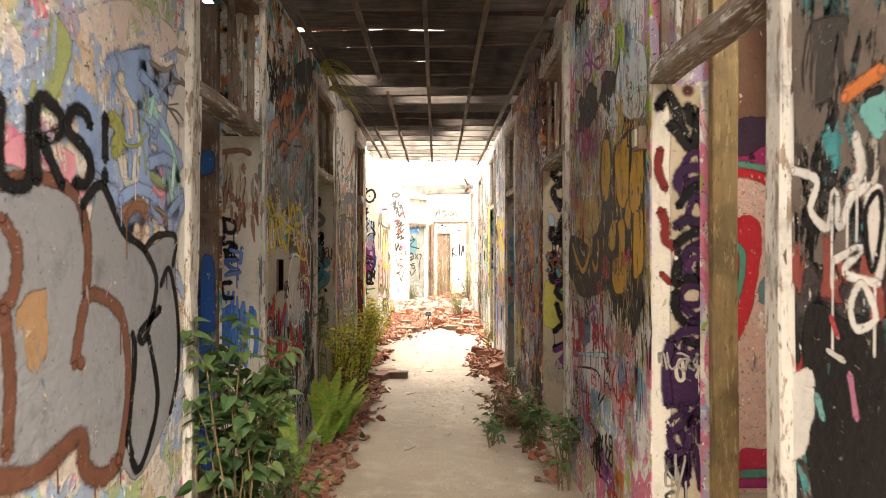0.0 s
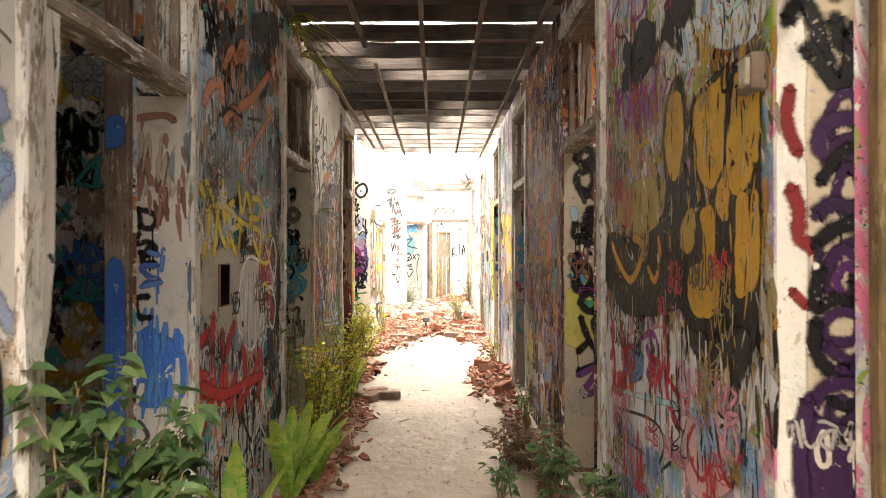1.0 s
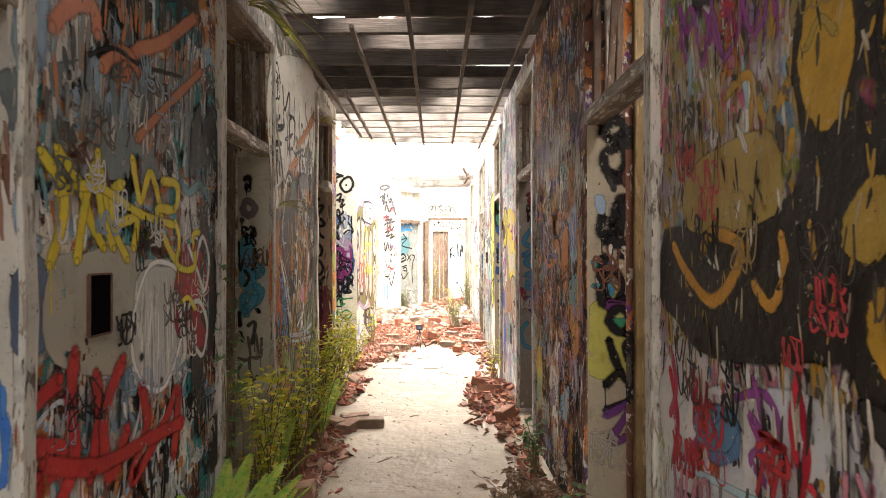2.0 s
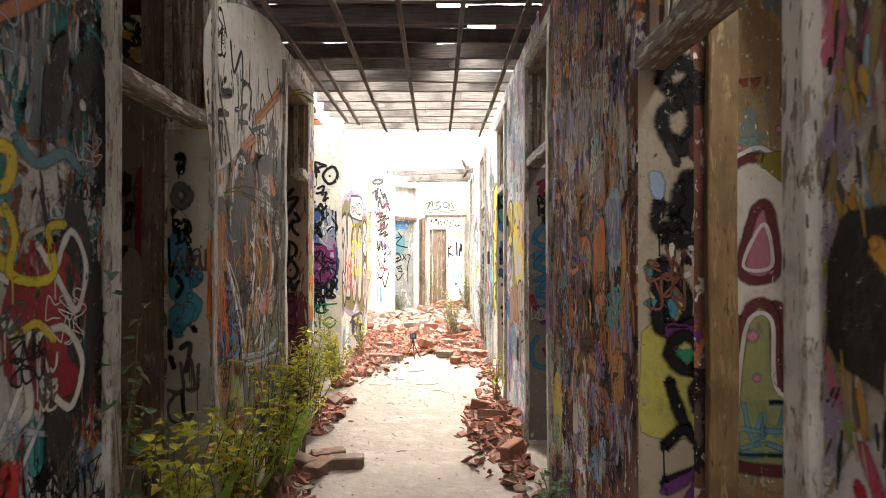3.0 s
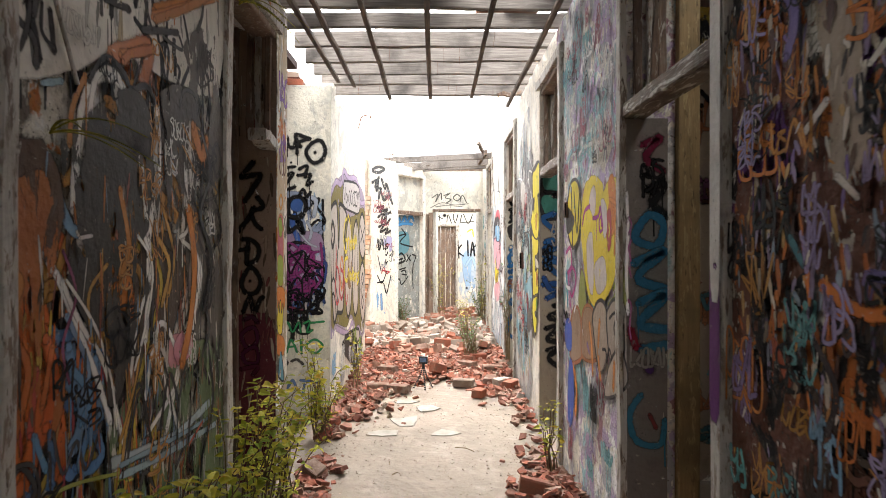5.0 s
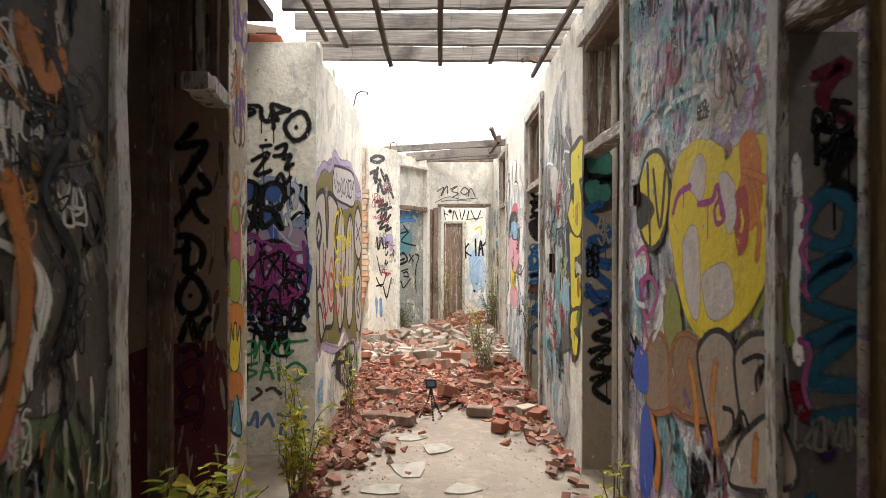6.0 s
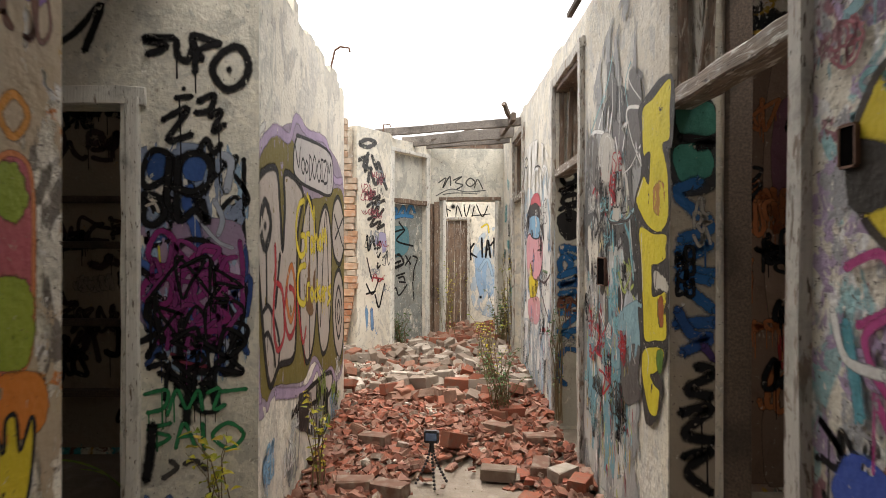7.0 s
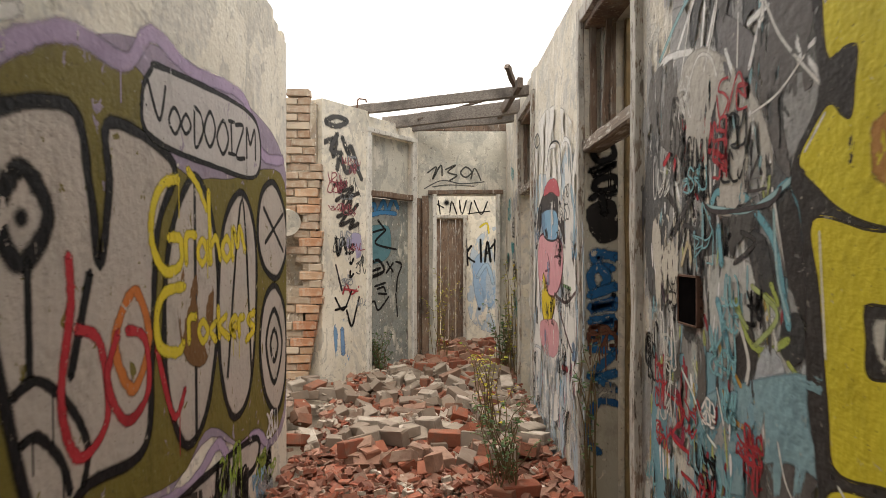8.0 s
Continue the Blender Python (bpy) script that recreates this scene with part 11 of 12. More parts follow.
def bent_pipe(name, base, h, lean, label):
    cu = bpy.data.curves.new(name, "CURVE")
    cu.dimensions, cu.bevel_depth, cu.bevel_resolution = "3D", 0.009, 2
    sp = cu.splines.new("POLY")
    pts = [(0, 0, 0), (0.01, 0, h * 0.5), (lean * 0.5, 0, h * 0.92), (lean, 0, h), (lean + 0.07, 0, h - 0.01), (lean + 0.075, 0, h - 0.04)]
    sp.points.add(len(pts) - 1)
    for p, q in zip(sp.points, pts):
        p.co = (base[0] + q[0], base[1] + q[1], base[2] + q[2], 1)
    cu.materials.append(steel)
    tagged(new(name, cu), label, "pipe")


bent_pipe("bent_pipe", (WEST + 0.0, 11.85, 2.75), 0.36, 0.09, "rusty bent steel pipe rising from the broken wall top")
bent_pipe("bent_pipe", (-0.85, 14.92, 2.98), 0.14, 0.03, "short rusty steel pipe on the wall top")

# small switch boxes in the walls: a flat black plate stands for each hole's darkness
for x, out, y, z, w, h in ((WEST, 1, 3.765, 1.26, 0.12, 0.19), (EAST, -1, 10.43, 1.35, 0.14, 0.15), (EAST, -1, 8.36, 1.72, 0.05, 0.09)):
    box = thing("switch_box", "switch box in the plaster, its dark hole a flat black plate", "switch box", "switch boxes")
    bm = bmesh.new()
    face = x + out * 0.016
    block(bm, face - 0.002, face + 0.002, y - w / 2, y + w / 2, z - h / 2, z + h / 2)
    part("recess", bm, dark_void, box)
    for a, b, c2, d2 in ((y - w / 2 - 0.006, y - w / 2, z - h / 2, z + h / 2), (y + w / 2, y + w / 2 + 0.006, z - h / 2, z + h / 2), (y - w / 2, y + w / 2, z + h / 2, z + h / 2 + 0.006), (y - w / 2, y + w / 2, z - h / 2 - 0.006, z - h / 2)):
        bm = bmesh.new()
        block(bm, x - out * 0.01, face + out * 0.006, a, b, c2, d2)
        part("rim", bm, steel, box)

# ---------------------------------------------------------------- broken brick end of the slanting wall
rnd = random.Random(5)
variants = []


def brick_mesh(w, d, h, r, rough=0.006):
    bm = bmesh.new()
    bmesh.ops.create_cube(bm, size=1, matrix=Matrix.Diagonal((w, d, h, 1)))
    bmesh.ops.bevel(bm, geom=list(bm.edges), offset=0.006, segments=1, affect="EDGES")
    for v in bm.verts:
        v.co += Vector((r.uniform(-rough, rough), r.uniform(-rough, rough), r.uniform(-rough, rough)))
    me = bpy.data.meshes.new("brick")
    bm.to_mesh(me)
    bm.free()
    return me


wall_bricks = [brick_mesh(0.22 * f, 0.105, 0.070, rnd, 0.006) for f in (1, 1, 0.96, 0.7, 0.5)]
pier_brick = island("weathered_brick", [(0.34, 0.24, 0.17), (0.44, 0.34, 0.26), (0.29, 0.18, 0.125), (0.50, 0.42, 0.33), (0.36, 0.23, 0.15), (0.38, 0.31, 0.24)], 0.95, 24, True, 1.0, (0.46, 0.40, 0.32))
fresh_brick = island("clean_broken_brick", [(0.42, 0.19, 0.105), (0.48, 0.30, 0.19), (0.50, 0.36, 0.25)], 0.95, 22, True, 0.7, (0.50, 0.42, 0.33))
fresh_bricks = [brick_mesh(0.22 * f, 0.105, 0.070, rnd, 0.009) for f in (1, 0.75, 0.5)]
for me in wall_bricks:
    me.materials.append(pier_brick)
for me in fresh_bricks:
    me.materials.append(fresh_brick)
end_bricks = thing("brick_pier", "weathered brick end of a broken wall with clean orange corner bricks", "brickwork", "", "structure", (-1.2, 14.4, 0))


def laid(me, x, y, z):
    b = new("brick", me)
    b.parent = end_bricks
    b.location = (x, y, z)
    b.rotation_euler = (rnd.uniform(-0.02, 0.02), rnd.uniform(-0.015, 0.015), rnd.uniform(-0.04, 0.04))


for row in range(38):
    z = 0.04 + row * 0.081
    # the corner steps out towards the foot and is toothed higher up
    corner = 0.075 + rnd.uniform(-0.03, 0.02) if 1.0 < z < 2.35 else (-0.10 + 0.17 * z if z <= 1.0 else 0.02 - 0.05 * (z > 2.6))
    half = row % 2 == 0
    first = fresh_bricks[2 if half else 0] if z < 1.1 or (z < 2.35 and rnd.random() < 0.45) else wall_bricks[4 if half else 0]
    w = 0.11 if half else 0.22
    laid(first, corner - w / 2, rnd.uniform(-0.006, 0.004), z)
    x = corner - w - 0.012
    while x > -1.15:
        pick = rnd.choice((0, 1, 2, 2, 3, 4))
        w = 0.22 * (1, 1, 0.96, 0.7, 0.5)[pick]
        gone = 0.9 if 1.05 < z < 1.9 and x < -0.05 - 0.05 * math.sin(z * 9) else 0.55 if z > 2.85 else 0.08
        if rnd.random() > gone:
            laid(wall_bricks[pick], x - w / 2, rnd.uniform(-0.022, 0.016), z + rnd.uniform(-0.004, 0.004))
        x -= w + 0.011
bm = bmesh.new()
block(bm, -1.15, -0.10, -0.030, 0.20, 0, 1.15)
block(bm, -1.15, -0.10, 0.16, 0.20, 1.15, 1.85)
block(bm, -1.15, -0.10, -0.032, 0.20, 1.85, 2.94)
block(bm, -0.10, 0.03, -0.034, 0.20, 0.9, 2.94)
part("mortar_core", bm, plaster("old_lime_mortar", 173, [(0.40, 0.34, 0.26), (0.30, 0.24, 0.18)], 0.5, 0.6, (0.42, 0.36, 0.28), (0.28, 0.22, 0.165), 0.95, 0.74, 0.9), end_bricks)
paint = Canvas(lambda u, v, d: Vector((-1.2 + u, 14.4 - 0.066 - d, v)), -0.9, 0.05, end_bricks)
paint.gauge = 0.6
paint.stroke([(-0.16, 2.42), (-0.08, 2.46), (-0.02, 2.41), (-0.10, 2.36), (-0.16, 2.30)], BLACK, 0.05)
paint.stroke([(-0.14, 2.34), (-0.06, 2.28), (0.0, 2.33), (-0.02, 2.22)], BLACK, 0.05)
paint.stroke([(-0.18, 2.10), (-0.10, 2.02), (-0.04, 2.10)], BLACK, 0.05)
paint.stroke([(-0.20, 1.95), (-0.12, 1.98), (-0.02, 1.92)], BLACK, 0.035)
paint.done("black tag sprayed across the bricks")
pot = thing("pipe_collar", "pale round pipe collar with dark rim in broken brickwork", "pipe collar", at=(-1.47, 14.26, 1.80))
for nm, r0, r1, y0, y1, mt in (("collar", 0.115, 0.10, -0.16, 0.10, P_PALE), ("rim", 0.125, 0.125, -0.19, -0.155, P_GREY)):
    bm = bmesh.new()
    bmesh.ops.create_cone(bm, cap_ends=True, segments=20, radius1=r0, radius2=r1, depth=y1 - y0, matrix=Matrix.Rotation(0.5, 4, "Z") @ Matrix.Rotation(-1.35, 4, "X") @ Matrix.Translation((0, 0, (y0 + y1) / 2)))
    part(nm, bm, mt, pot)
wall_brick = cross_wall("wall_brick_back", 16.2, 16.4, -4.0, -1.2, 1.9, [], brick_wall_mat, "low red brick wall behind the gap")

# ---------------------------------------------------------------- rubble
def mound(x, y):
    """The rubble's height over the floor."""
    h = max(0.0, min(1.0, (y - 10.6) / 2.6)) * 0.10
    h += 0.05 * max(0.0, min(1.0, (y - 14.0) / 1.5))
    lean = max(0.0, abs(x + 0.08) - 0.55)
    if y > 8.8:
        h += 0.16 * lean * max(0.0, min(1.0, (y - 8.8) / 1.5))
    return h + 0.02 * noise.noise(Vector((x * 3, y * 3, 0))) * (h > 0.02)


rnd = random.Random(9)
grit_mat = island("pale_grit", [(0.26, 0.21, 0.155), (0.34, 0.29, 0.23), (0.20, 0.15, 0.11), (0.28, 0.19, 0.14)], 0.95, 30)


def scatter(name, count, where, size, material, label, flat=0.25):
    vs, fs = [], []
    made = 0
    while made < count:
        p = where(rnd)
        if p is None:
            continue
        x, y, lift = p
        s = rnd.uniform(*size)
        m = pose(x, y, mound(x, y) + lift + s * flat * 0.4, rnd.gauss(0, 22), rnd.gauss(0, 22), rnd.uniform(0, 360))
        n = rnd.choice((4, 4, 5, 3))
        a0 = rnd.random() * 6
        ring = [(s * rnd.uniform(0.35, 0.62) * math.cos(a0 + 6.283 * i / n), s * rnd.uniform(0.25, 0.5) * math.sin(a0 + 6.283 * i / n)) for i in range(n)]
        h = s * flat * rnd.uniform(0.4, 1.0)
        k = len(vs)
        vs += [tuple(m @ Vector((a, b, -h / 2))) for a, b in ring] + [tuple(m @ Vector((a * 0.93, b * 0.93, h / 2))) for a, b in ring]
        fs.append([k + i for i in range(n)][::-1])
        fs.append([k + n + i for i in range(n)])
        fs += [[k + i, k + (i + 1) % n, k + n + (i + 1) % n, k + n + i] for i in range(n)]
        made += 1
    return tagged(from_lists(name, vs, fs, material), label, "rubble", "", "stuff")


def field(r):
    y = r.uniform(9.0, 15.6) if r.random() < 0.86 else r.uniform(15.6, 17.2)
    x = r.uniform(WEST + 0.06, EAST - 0.03)
    if y > 12.5 and x < -0.9:
        x -= r.random() * 0.6
    if y > 15.7:
        x = r.uniform(-0.02, 0.74)
    edge = abs(x - 0.04)
    clear = 0.86 - 0.22 * (y - 9.2) if y < 10.1 else 0.66 - 0.55 * (y - 10.1) if y < 11.3 else 0.0
    short = clear + 0.14 * noise.noise(Vector((x * 2, y * 3, 1))) - edge
    if short > 0 and r.random() > 0.55 * math.exp(-short / 0.07):
        return None
    return x, y, r.random() ** 2 * 0.035


def sides(r):
    k = r.random()
    if k < 0.40:
        x, y = 0.66 + r.gauss(0, 0.11), r.gauss(7.55, 0.42)
    elif k < 0.60:
        x, y = -0.72 + r.gauss(0, 0.09), r.uniform(4.4, 6.9)
    elif k < 0.70:
        x, y = -0.80 + r.gauss(0, 0.07), r.uniform(7.4, 8.7)
    elif k < 0.86:
        x, y = -0.74 + r.gauss(0, 0.08), r.uniform(2.8, 4.4)
    else:
        x, y = 0.72 + r.gauss(0, 0.06), r.uniform(3.6, 9.0)
    if not WEST + 0.05 < x < EAST - 0.04:
        return None
    heap = max(0.0, 1 - ((x - 0.72) / 0.3) ** 2 - ((y - 7.55) / 0.8) ** 2)
    return x, y, r.random() * 0.14 * heap + r.random() * 0.02


def anywhere(r):
    x, y = r.uniform(WEST + 0.1, EAST - 0.1), r.uniform(1.5, 8.0) if r.random() < 0.5 else r.uniform(8.0, 11.0)
    return (x, y, 0.0) if r.random() < 0.25 + abs(x + 0.08) * 0.8 else None


scatter("tile_rubble", 9000, field, (0.03, 0.13), shard_mat, "broken red terracotta tile shards covering the floor")
def crumbs(r):
    p = field(r)
    return None if p and p[1] < 12.9 and r.random() < 0.8 else p


scatter("mortar_rubble", 1300, crumbs, (0.03, 0.10), dust_mat, "pale crumbled mortar among the shards", 0.5)
scatter("wall_foot_rubble", 1900, sides, (0.03, 0.12), shard_mat, "red tile shards heaped along the wall foot")
def deep(r):
    y = r.uniform(12.7, 15.4)
    return r.uniform(WEST + 0.06 if y < 12.5 else -1.5 if y < 14.2 else -0.7, EAST - 0.05), y, r.random() * 0.05


scatter("brick_fragments", 420, deep, (0.04, 0.11), dust_mat, "broken brick ends and mortar lumps between bricks", 0.7)
scatter("floor_grit", 2200, anywhere, (0.004, 0.016), grit_mat, "small grit and crumbs on the concrete", 0.5)


def litter(r):
    x, y, _ = sides(r) or (0, -9, 0)
    return (x, y, 0.01) if 2.6 < y < 9.0 else None


scatter("leaf_litter", 700, litter, (0.03, 0.09), leaf_dead, "dry brown fallen leaves along the walls", 0.06)

loose = [brick_mesh(0.225 * f, 0.108, 0.075, rnd, 0.005) for f in (1, 1, 1, 0.75, 0.55, 0.5, 0.9)]
for me in loose:
    me.materials.append(brick_mat)
pale_brick = island("dusty_brick", [(0.20, 0.15, 0.115), (0.29, 0.245, 0.20), (0.40, 0.35, 0.295), (0.13, 0.085, 0.062), (0.24, 0.19, 0.15)], 0.95, 12, True, 0.7, (0.22, 0.18, 0.145))
loose_pale = [brick_mesh(0.225 * f, 0.108, 0.075, rnd, 0.005) for f in (1, 0.97, 0.8, 0.62, 0.5, 0.42)]
for me in loose_pale:
    me.materials.append(pale_brick)
dark_brick = island("brown_brick", [(0.13, 0.07, 0.05), (0.18, 0.10, 0.072), (0.22, 0.14, 0.105)], 0.95, 14, True, 0.5, (0.24, 0.19, 0.15))
loose_dark = [brick_mesh(0.225 * f, 0.108, 0.075, rnd, 0.005) for f in (1, 1, 0.8)]
for me in loose_dark:
    me.materials.append(dark_brick)


def lay(meshes, x, y, lift=0.0, flat=None, yaw=None, label="loose clay brick lying in the rubble"):
    b = new("brick", rnd.choice(meshes))
    t = flat if flat is not None else rnd.choice((0, 0, 0, 90))
    b.matrix_world = pose(x, y, mound(x, y) + lift + (0.055 if t else 0.04), (rnd.gauss(0, 15) if flat is None else 0) + t, rnd.gauss(0, 13) if flat is None else 0, rnd.uniform(0, 180) if yaw is None else yaw)
    return tagged(b, label, "brick", "loose bricks")


for x, y, yaw, kind in ((-0.62, 10.62, 4, loose_dark), (-0.40, 10.55, -25, loose_dark), (-0.58, 11.4, -20, loose_dark), (0.27, 10.78, -12, loose_pale), (0.40, 10.35, 60, loose), (0.66, 10.7, 35, loose_pale),
                        (0.55, 10.85, 75, loose_dark), (0.72, 10.5, 60, loose), (0.35, 11.6, -40, loose_dark), (0.5, 12.0, 10, loose), (0.62, 11.3, 5, loose_dark)):
    lay(kind, x, y, 0.012, 0, yaw, "large loose brick lying on red shards")
for x, y, yaw in ((-0.44, 6.72, 5), (-0.60, 6.62, 70), (-0.58, 6.84, 20), (-0.72, 6.70, -40)):
    lay(loose_pale if x > -0.5 else loose_dark, x, y, 0.0, 0, yaw, "dusty loose brick beside the wall plants")
for x, y in ((0.60, 7.5), (0.70, 7.75), (0.66, 7.2), (0.55, 7.85), (0.68, 6.85), (-0.80, 8.3), (-0.66, 5.3)):
    lay(loose, x, y, rnd.uniform(0.02, 0.11) if 7.2 < y < 8 else 0.01, None, None, "broken red brick on a heap of shards")
for i in range(440):
    y = rnd.uniform(11.2, 15.5)
    x = rnd.uniform(WEST + 0.12, EAST - 0.12)
    if y > 12.6:
        x = rnd.uniform(-1.5 if y < 14.2 else -0.8 + 0.5 * (y - 14.2), EAST - 0.12)
    if y < 12.4 and rnd.random() < 0.93:
        continue
    pale = rnd.random() < (0.85 if 12.7 < y < 15.0 else 0.2)
    lay(loose_pale if pale else loose, x, y, rnd.uniform(-0.02, 0.06))
for i in range(30):
    lay(loose, rnd.uniform(0.0, 0.72), rnd.uniform(15.5, 16.8), rnd.uniform(0.0, 0.05))

# flakes of old floor covering near the rubble
lino = plain("pale_floor_flake", (0.30, 0.275, 0.23), 0.85, 0, 12)
for x, y, s in ((-0.28, 9.55, 0.30), (-0.12, 9.95, 0.24), (-0.42, 9.2, 0.22), (0.05, 9.2, 0.2), (-0.3, 10.2, 0.18)):
    bm = bmesh.new()
    k = rnd.randint(6, 8)
    ring = [(x + s * rnd.uniform(0.25, 0.75) * math.cos(6.283 * i / k), y + s * rnd.uniform(0.25, 0.7) * math.sin(6.283 * i / k)) for i in range(k)]
    lo = [bm.verts.new((a, b, 0.003)) for a, b in ring]
    hi = [bm.verts.new((a, b, 0.009)) for a, b in ring]
    bm.faces.new(hi)
    for i in range(k):
        bm.faces.new((lo[i], lo[(i + 1) % k], hi[(i + 1) % k], hi[i]))
    tagged(part("floor_flake", bm, lino), "pale flake of old floor screed lying on concrete", "debris", "floor flakes")

# ---------------------------------------------------------------- the little camera on its tripod
def tripod_camera(x, y):
    t = thing("mini_tripod", "small action camera on a black flexible tripod", "tripod", at=(x, y, 0.012))
    joint = bmesh.new()
    bmesh.ops.create_icosphere(joint, subdivisions=1, radius=0.011)
    me = bpy.data.meshes.new("leg_joint")
    joint.to_mesh(me)
    joint.free()
    me.materials.append(black_plastic)
    for k, a in enumerate((-70, 25, 190)):
        leg = new("leg")
        leg.parent = t
        for i in range(11):
            s = i / 10
            r = 0.012 + 0.085 * s ** 1.3
            b = new("leg_joint", me)
            b.parent = leg
            b.location = (r * math.cos(radians(a)), r * math.sin(radians(a)), 0.205 - 0.197 * s)
    bm = bmesh.new()
    bmesh.ops.create_cone(bm, cap_ends=True, segments=12, radius1=0.018, radius2=0.014, depth=0.035, matrix=Matrix.Translation((0, 0, 0.225)))
    bmesh.ops.create_icosphere(bm, subdivisions=2, radius=0.014, matrix=Matrix.Translation((0, 0, 0.248)))
    part("ball_head", bm, black_plastic, t)
    bm = bmesh.new()
    bmesh.ops.create_cube(bm, size=1, matrix=Matrix.Translation((0, 0, 0.296)) @ Matrix.Diagonal((0.092, 0.045, 0.076, 1)))
    bmesh.ops.bevel(bm, geom=list(bm.edges), offset=0.006, segments=2, affect="EDGES")
    body = part("camera_body", bm, black_plastic, t)
    bm = bmesh.new()
    block(bm, -0.034, 0.034, -0.0255, -0.0235, 0.276, 0.322)
    part("screen", bm, plain("blue_grey_screen", (0.10, 0.15, 0.24), 0.15), body, "small glossy blue-grey screen")
    bm = bmesh.new()
    bmesh.ops.create_cone(bm, cap_ends=True, segments=16, radius1=0.016, radius2=0.016, depth=0.012, matrix=Matrix.Translation((0.018, 0.026, 0.31)) @ Matrix.Rotation(radians(90), 4, "X"))
    part("lens", bm, black_plastic, body)
    t.rotation_euler = (0, 0, radians(-8))


tripod_camera(-0.155, 10.72)

# ---------------------------------------------------------------- plants
def leaf_shape(vs, fs, m, length, width, fold=0.25, heart=True):
    k = len(vs)
    base = -0.08 if heart else 0.0
    for a, b, c in ((0, 0, 0), (-0.42, base, 0.12), (-0.5, 0.22, 0.16), (-0.3, 0.62, 0.1), (0, 1, -0.16), (0.3, 0.62, 0.1), (0.5, 0.22, 0.16), (0.42, base, 0.12), (0, 0.5, -0.02)):
        vs.append(tuple(m @ Vector((a * width, b * length, c * width * fold * 4))))
    fs += [[k, k + 8, k + 2, k + 1], [k + 8, k + 4, k + 3, k + 2], [k, k + 7, k + 6, k + 8], [k + 8, k + 6, k + 5, k + 4]]


leaf_single = leaf_material("broad_green_leaf", [(0.04, 0.085, 0.03), (0.065, 0.125, 0.045), (0.11, 0.16, 0.05), (0.05, 0.10, 0.045)], True)
LEAVES = []
for width in (0.58, 0.66, 0.74, 0.82):
    vs, fs = [], []
    leaf_shape(vs, fs, Matrix.Identity(4), 1.0, width)
    me = bpy.data.meshes.new("leaf")
    me.from_pydata(vs, [], fs)
    me.materials.append(leaf_single)
    LEAVES.append(me)


def twig(vs, fs, pts, r0, r1):
    k0 = len(vs)
    n = len(pts)
    for i, p in enumerate(pts):
        d = (pts[min(i + 1, n - 1)] - pts[max(i - 1, 0)]).normalized()
        a = d.cross(Vector((0.3, 0.8, 0.1))).normalized()
        b = d.cross(a)
        r = r0 + (r1 - r0) * i / (n - 1)
        for k in range(4):
            vs.append(tuple(p + a * r * math.cos(1.5708 * k) + b * r * math.sin(1.5708 * k)))
    for i in range(n - 1):
        for k in range(4):
            fs.append([k0 + 4 * i + k, k0 + 4 * i + (k + 1) % 4, k0 + 4 * i + 4 + (k + 1) % 4, k0 + 4 * i + 4 + k])


def shrub(name, label, x, y, z, spread, tall, stems, leaves, size, material, r, lean=(0, 0), heart=True, droop=0.5, group="wall plants", category="plant", single=False):
    """Stems that rise and arch from one foot, with leaves along them."""
    t = thing(name, label, category, group, "", (x, y, z))
    lv, lf = [], []
    for i in range(stems):
        a = r.uniform(0, 6.283)
        out = spread * r.uniform(0.2, 1.0)
        h = tall * r.uniform(0.55, 1.0)
        foot = Vector((r.uniform(-0.3, 0.3) * spread, r.uniform(-0.3, 0.3) * spread, 0))
        tip = Vector((out * math.cos(a) + lean[0], out * math.sin(a) + lean[1], h))
        pts = [foot.lerp(tip, k / 5) + Vector((0, 0, h * 0.22 * math.sin(3.14 * k / 5))) + Vector((r.gauss(0, 0.012), r.gauss(0, 0.012), 0)) for k in range(6)]
        sv, sf = [], []
        twig(sv, sf, pts, 0.005, 0.0015)
        from_lists("stem", sv, sf, stem_mat, t)
        for k in range(leaves):
            s = 0.15 + 0.85 * (k + r.random()) / leaves
            j = min(int(s * 5), 4)
            p = pts[j].lerp(pts[j + 1], s * 5 - j)
            w = size * r.uniform(0.5, 1.1)
            m = Matrix.Translation(p) @ Euler((r.uniform(-0.2, 0.6) - droop, r.gauss(0, 0.4), r.uniform(0, 6.283))).to_matrix().to_4x4()
            if single:
                b = new("leaf", r.choice(LEAVES))
                b.parent = t
                b.matrix_basis = m @ Matrix.Translation((0, w * 0.25, 0)) @ Matrix.Diagonal((w, w, w, 1))
                continue
            leaf_shape(lv, lf, m @ Matrix.Translation((0, w * 0.25, 0)), w, w * r.uniform(0.55, 0.85), 0.25, heart)
    if lv:
        tagged(from_lists("foliage", lv, lf, material, t), "", "", "", "stuff")
    return t


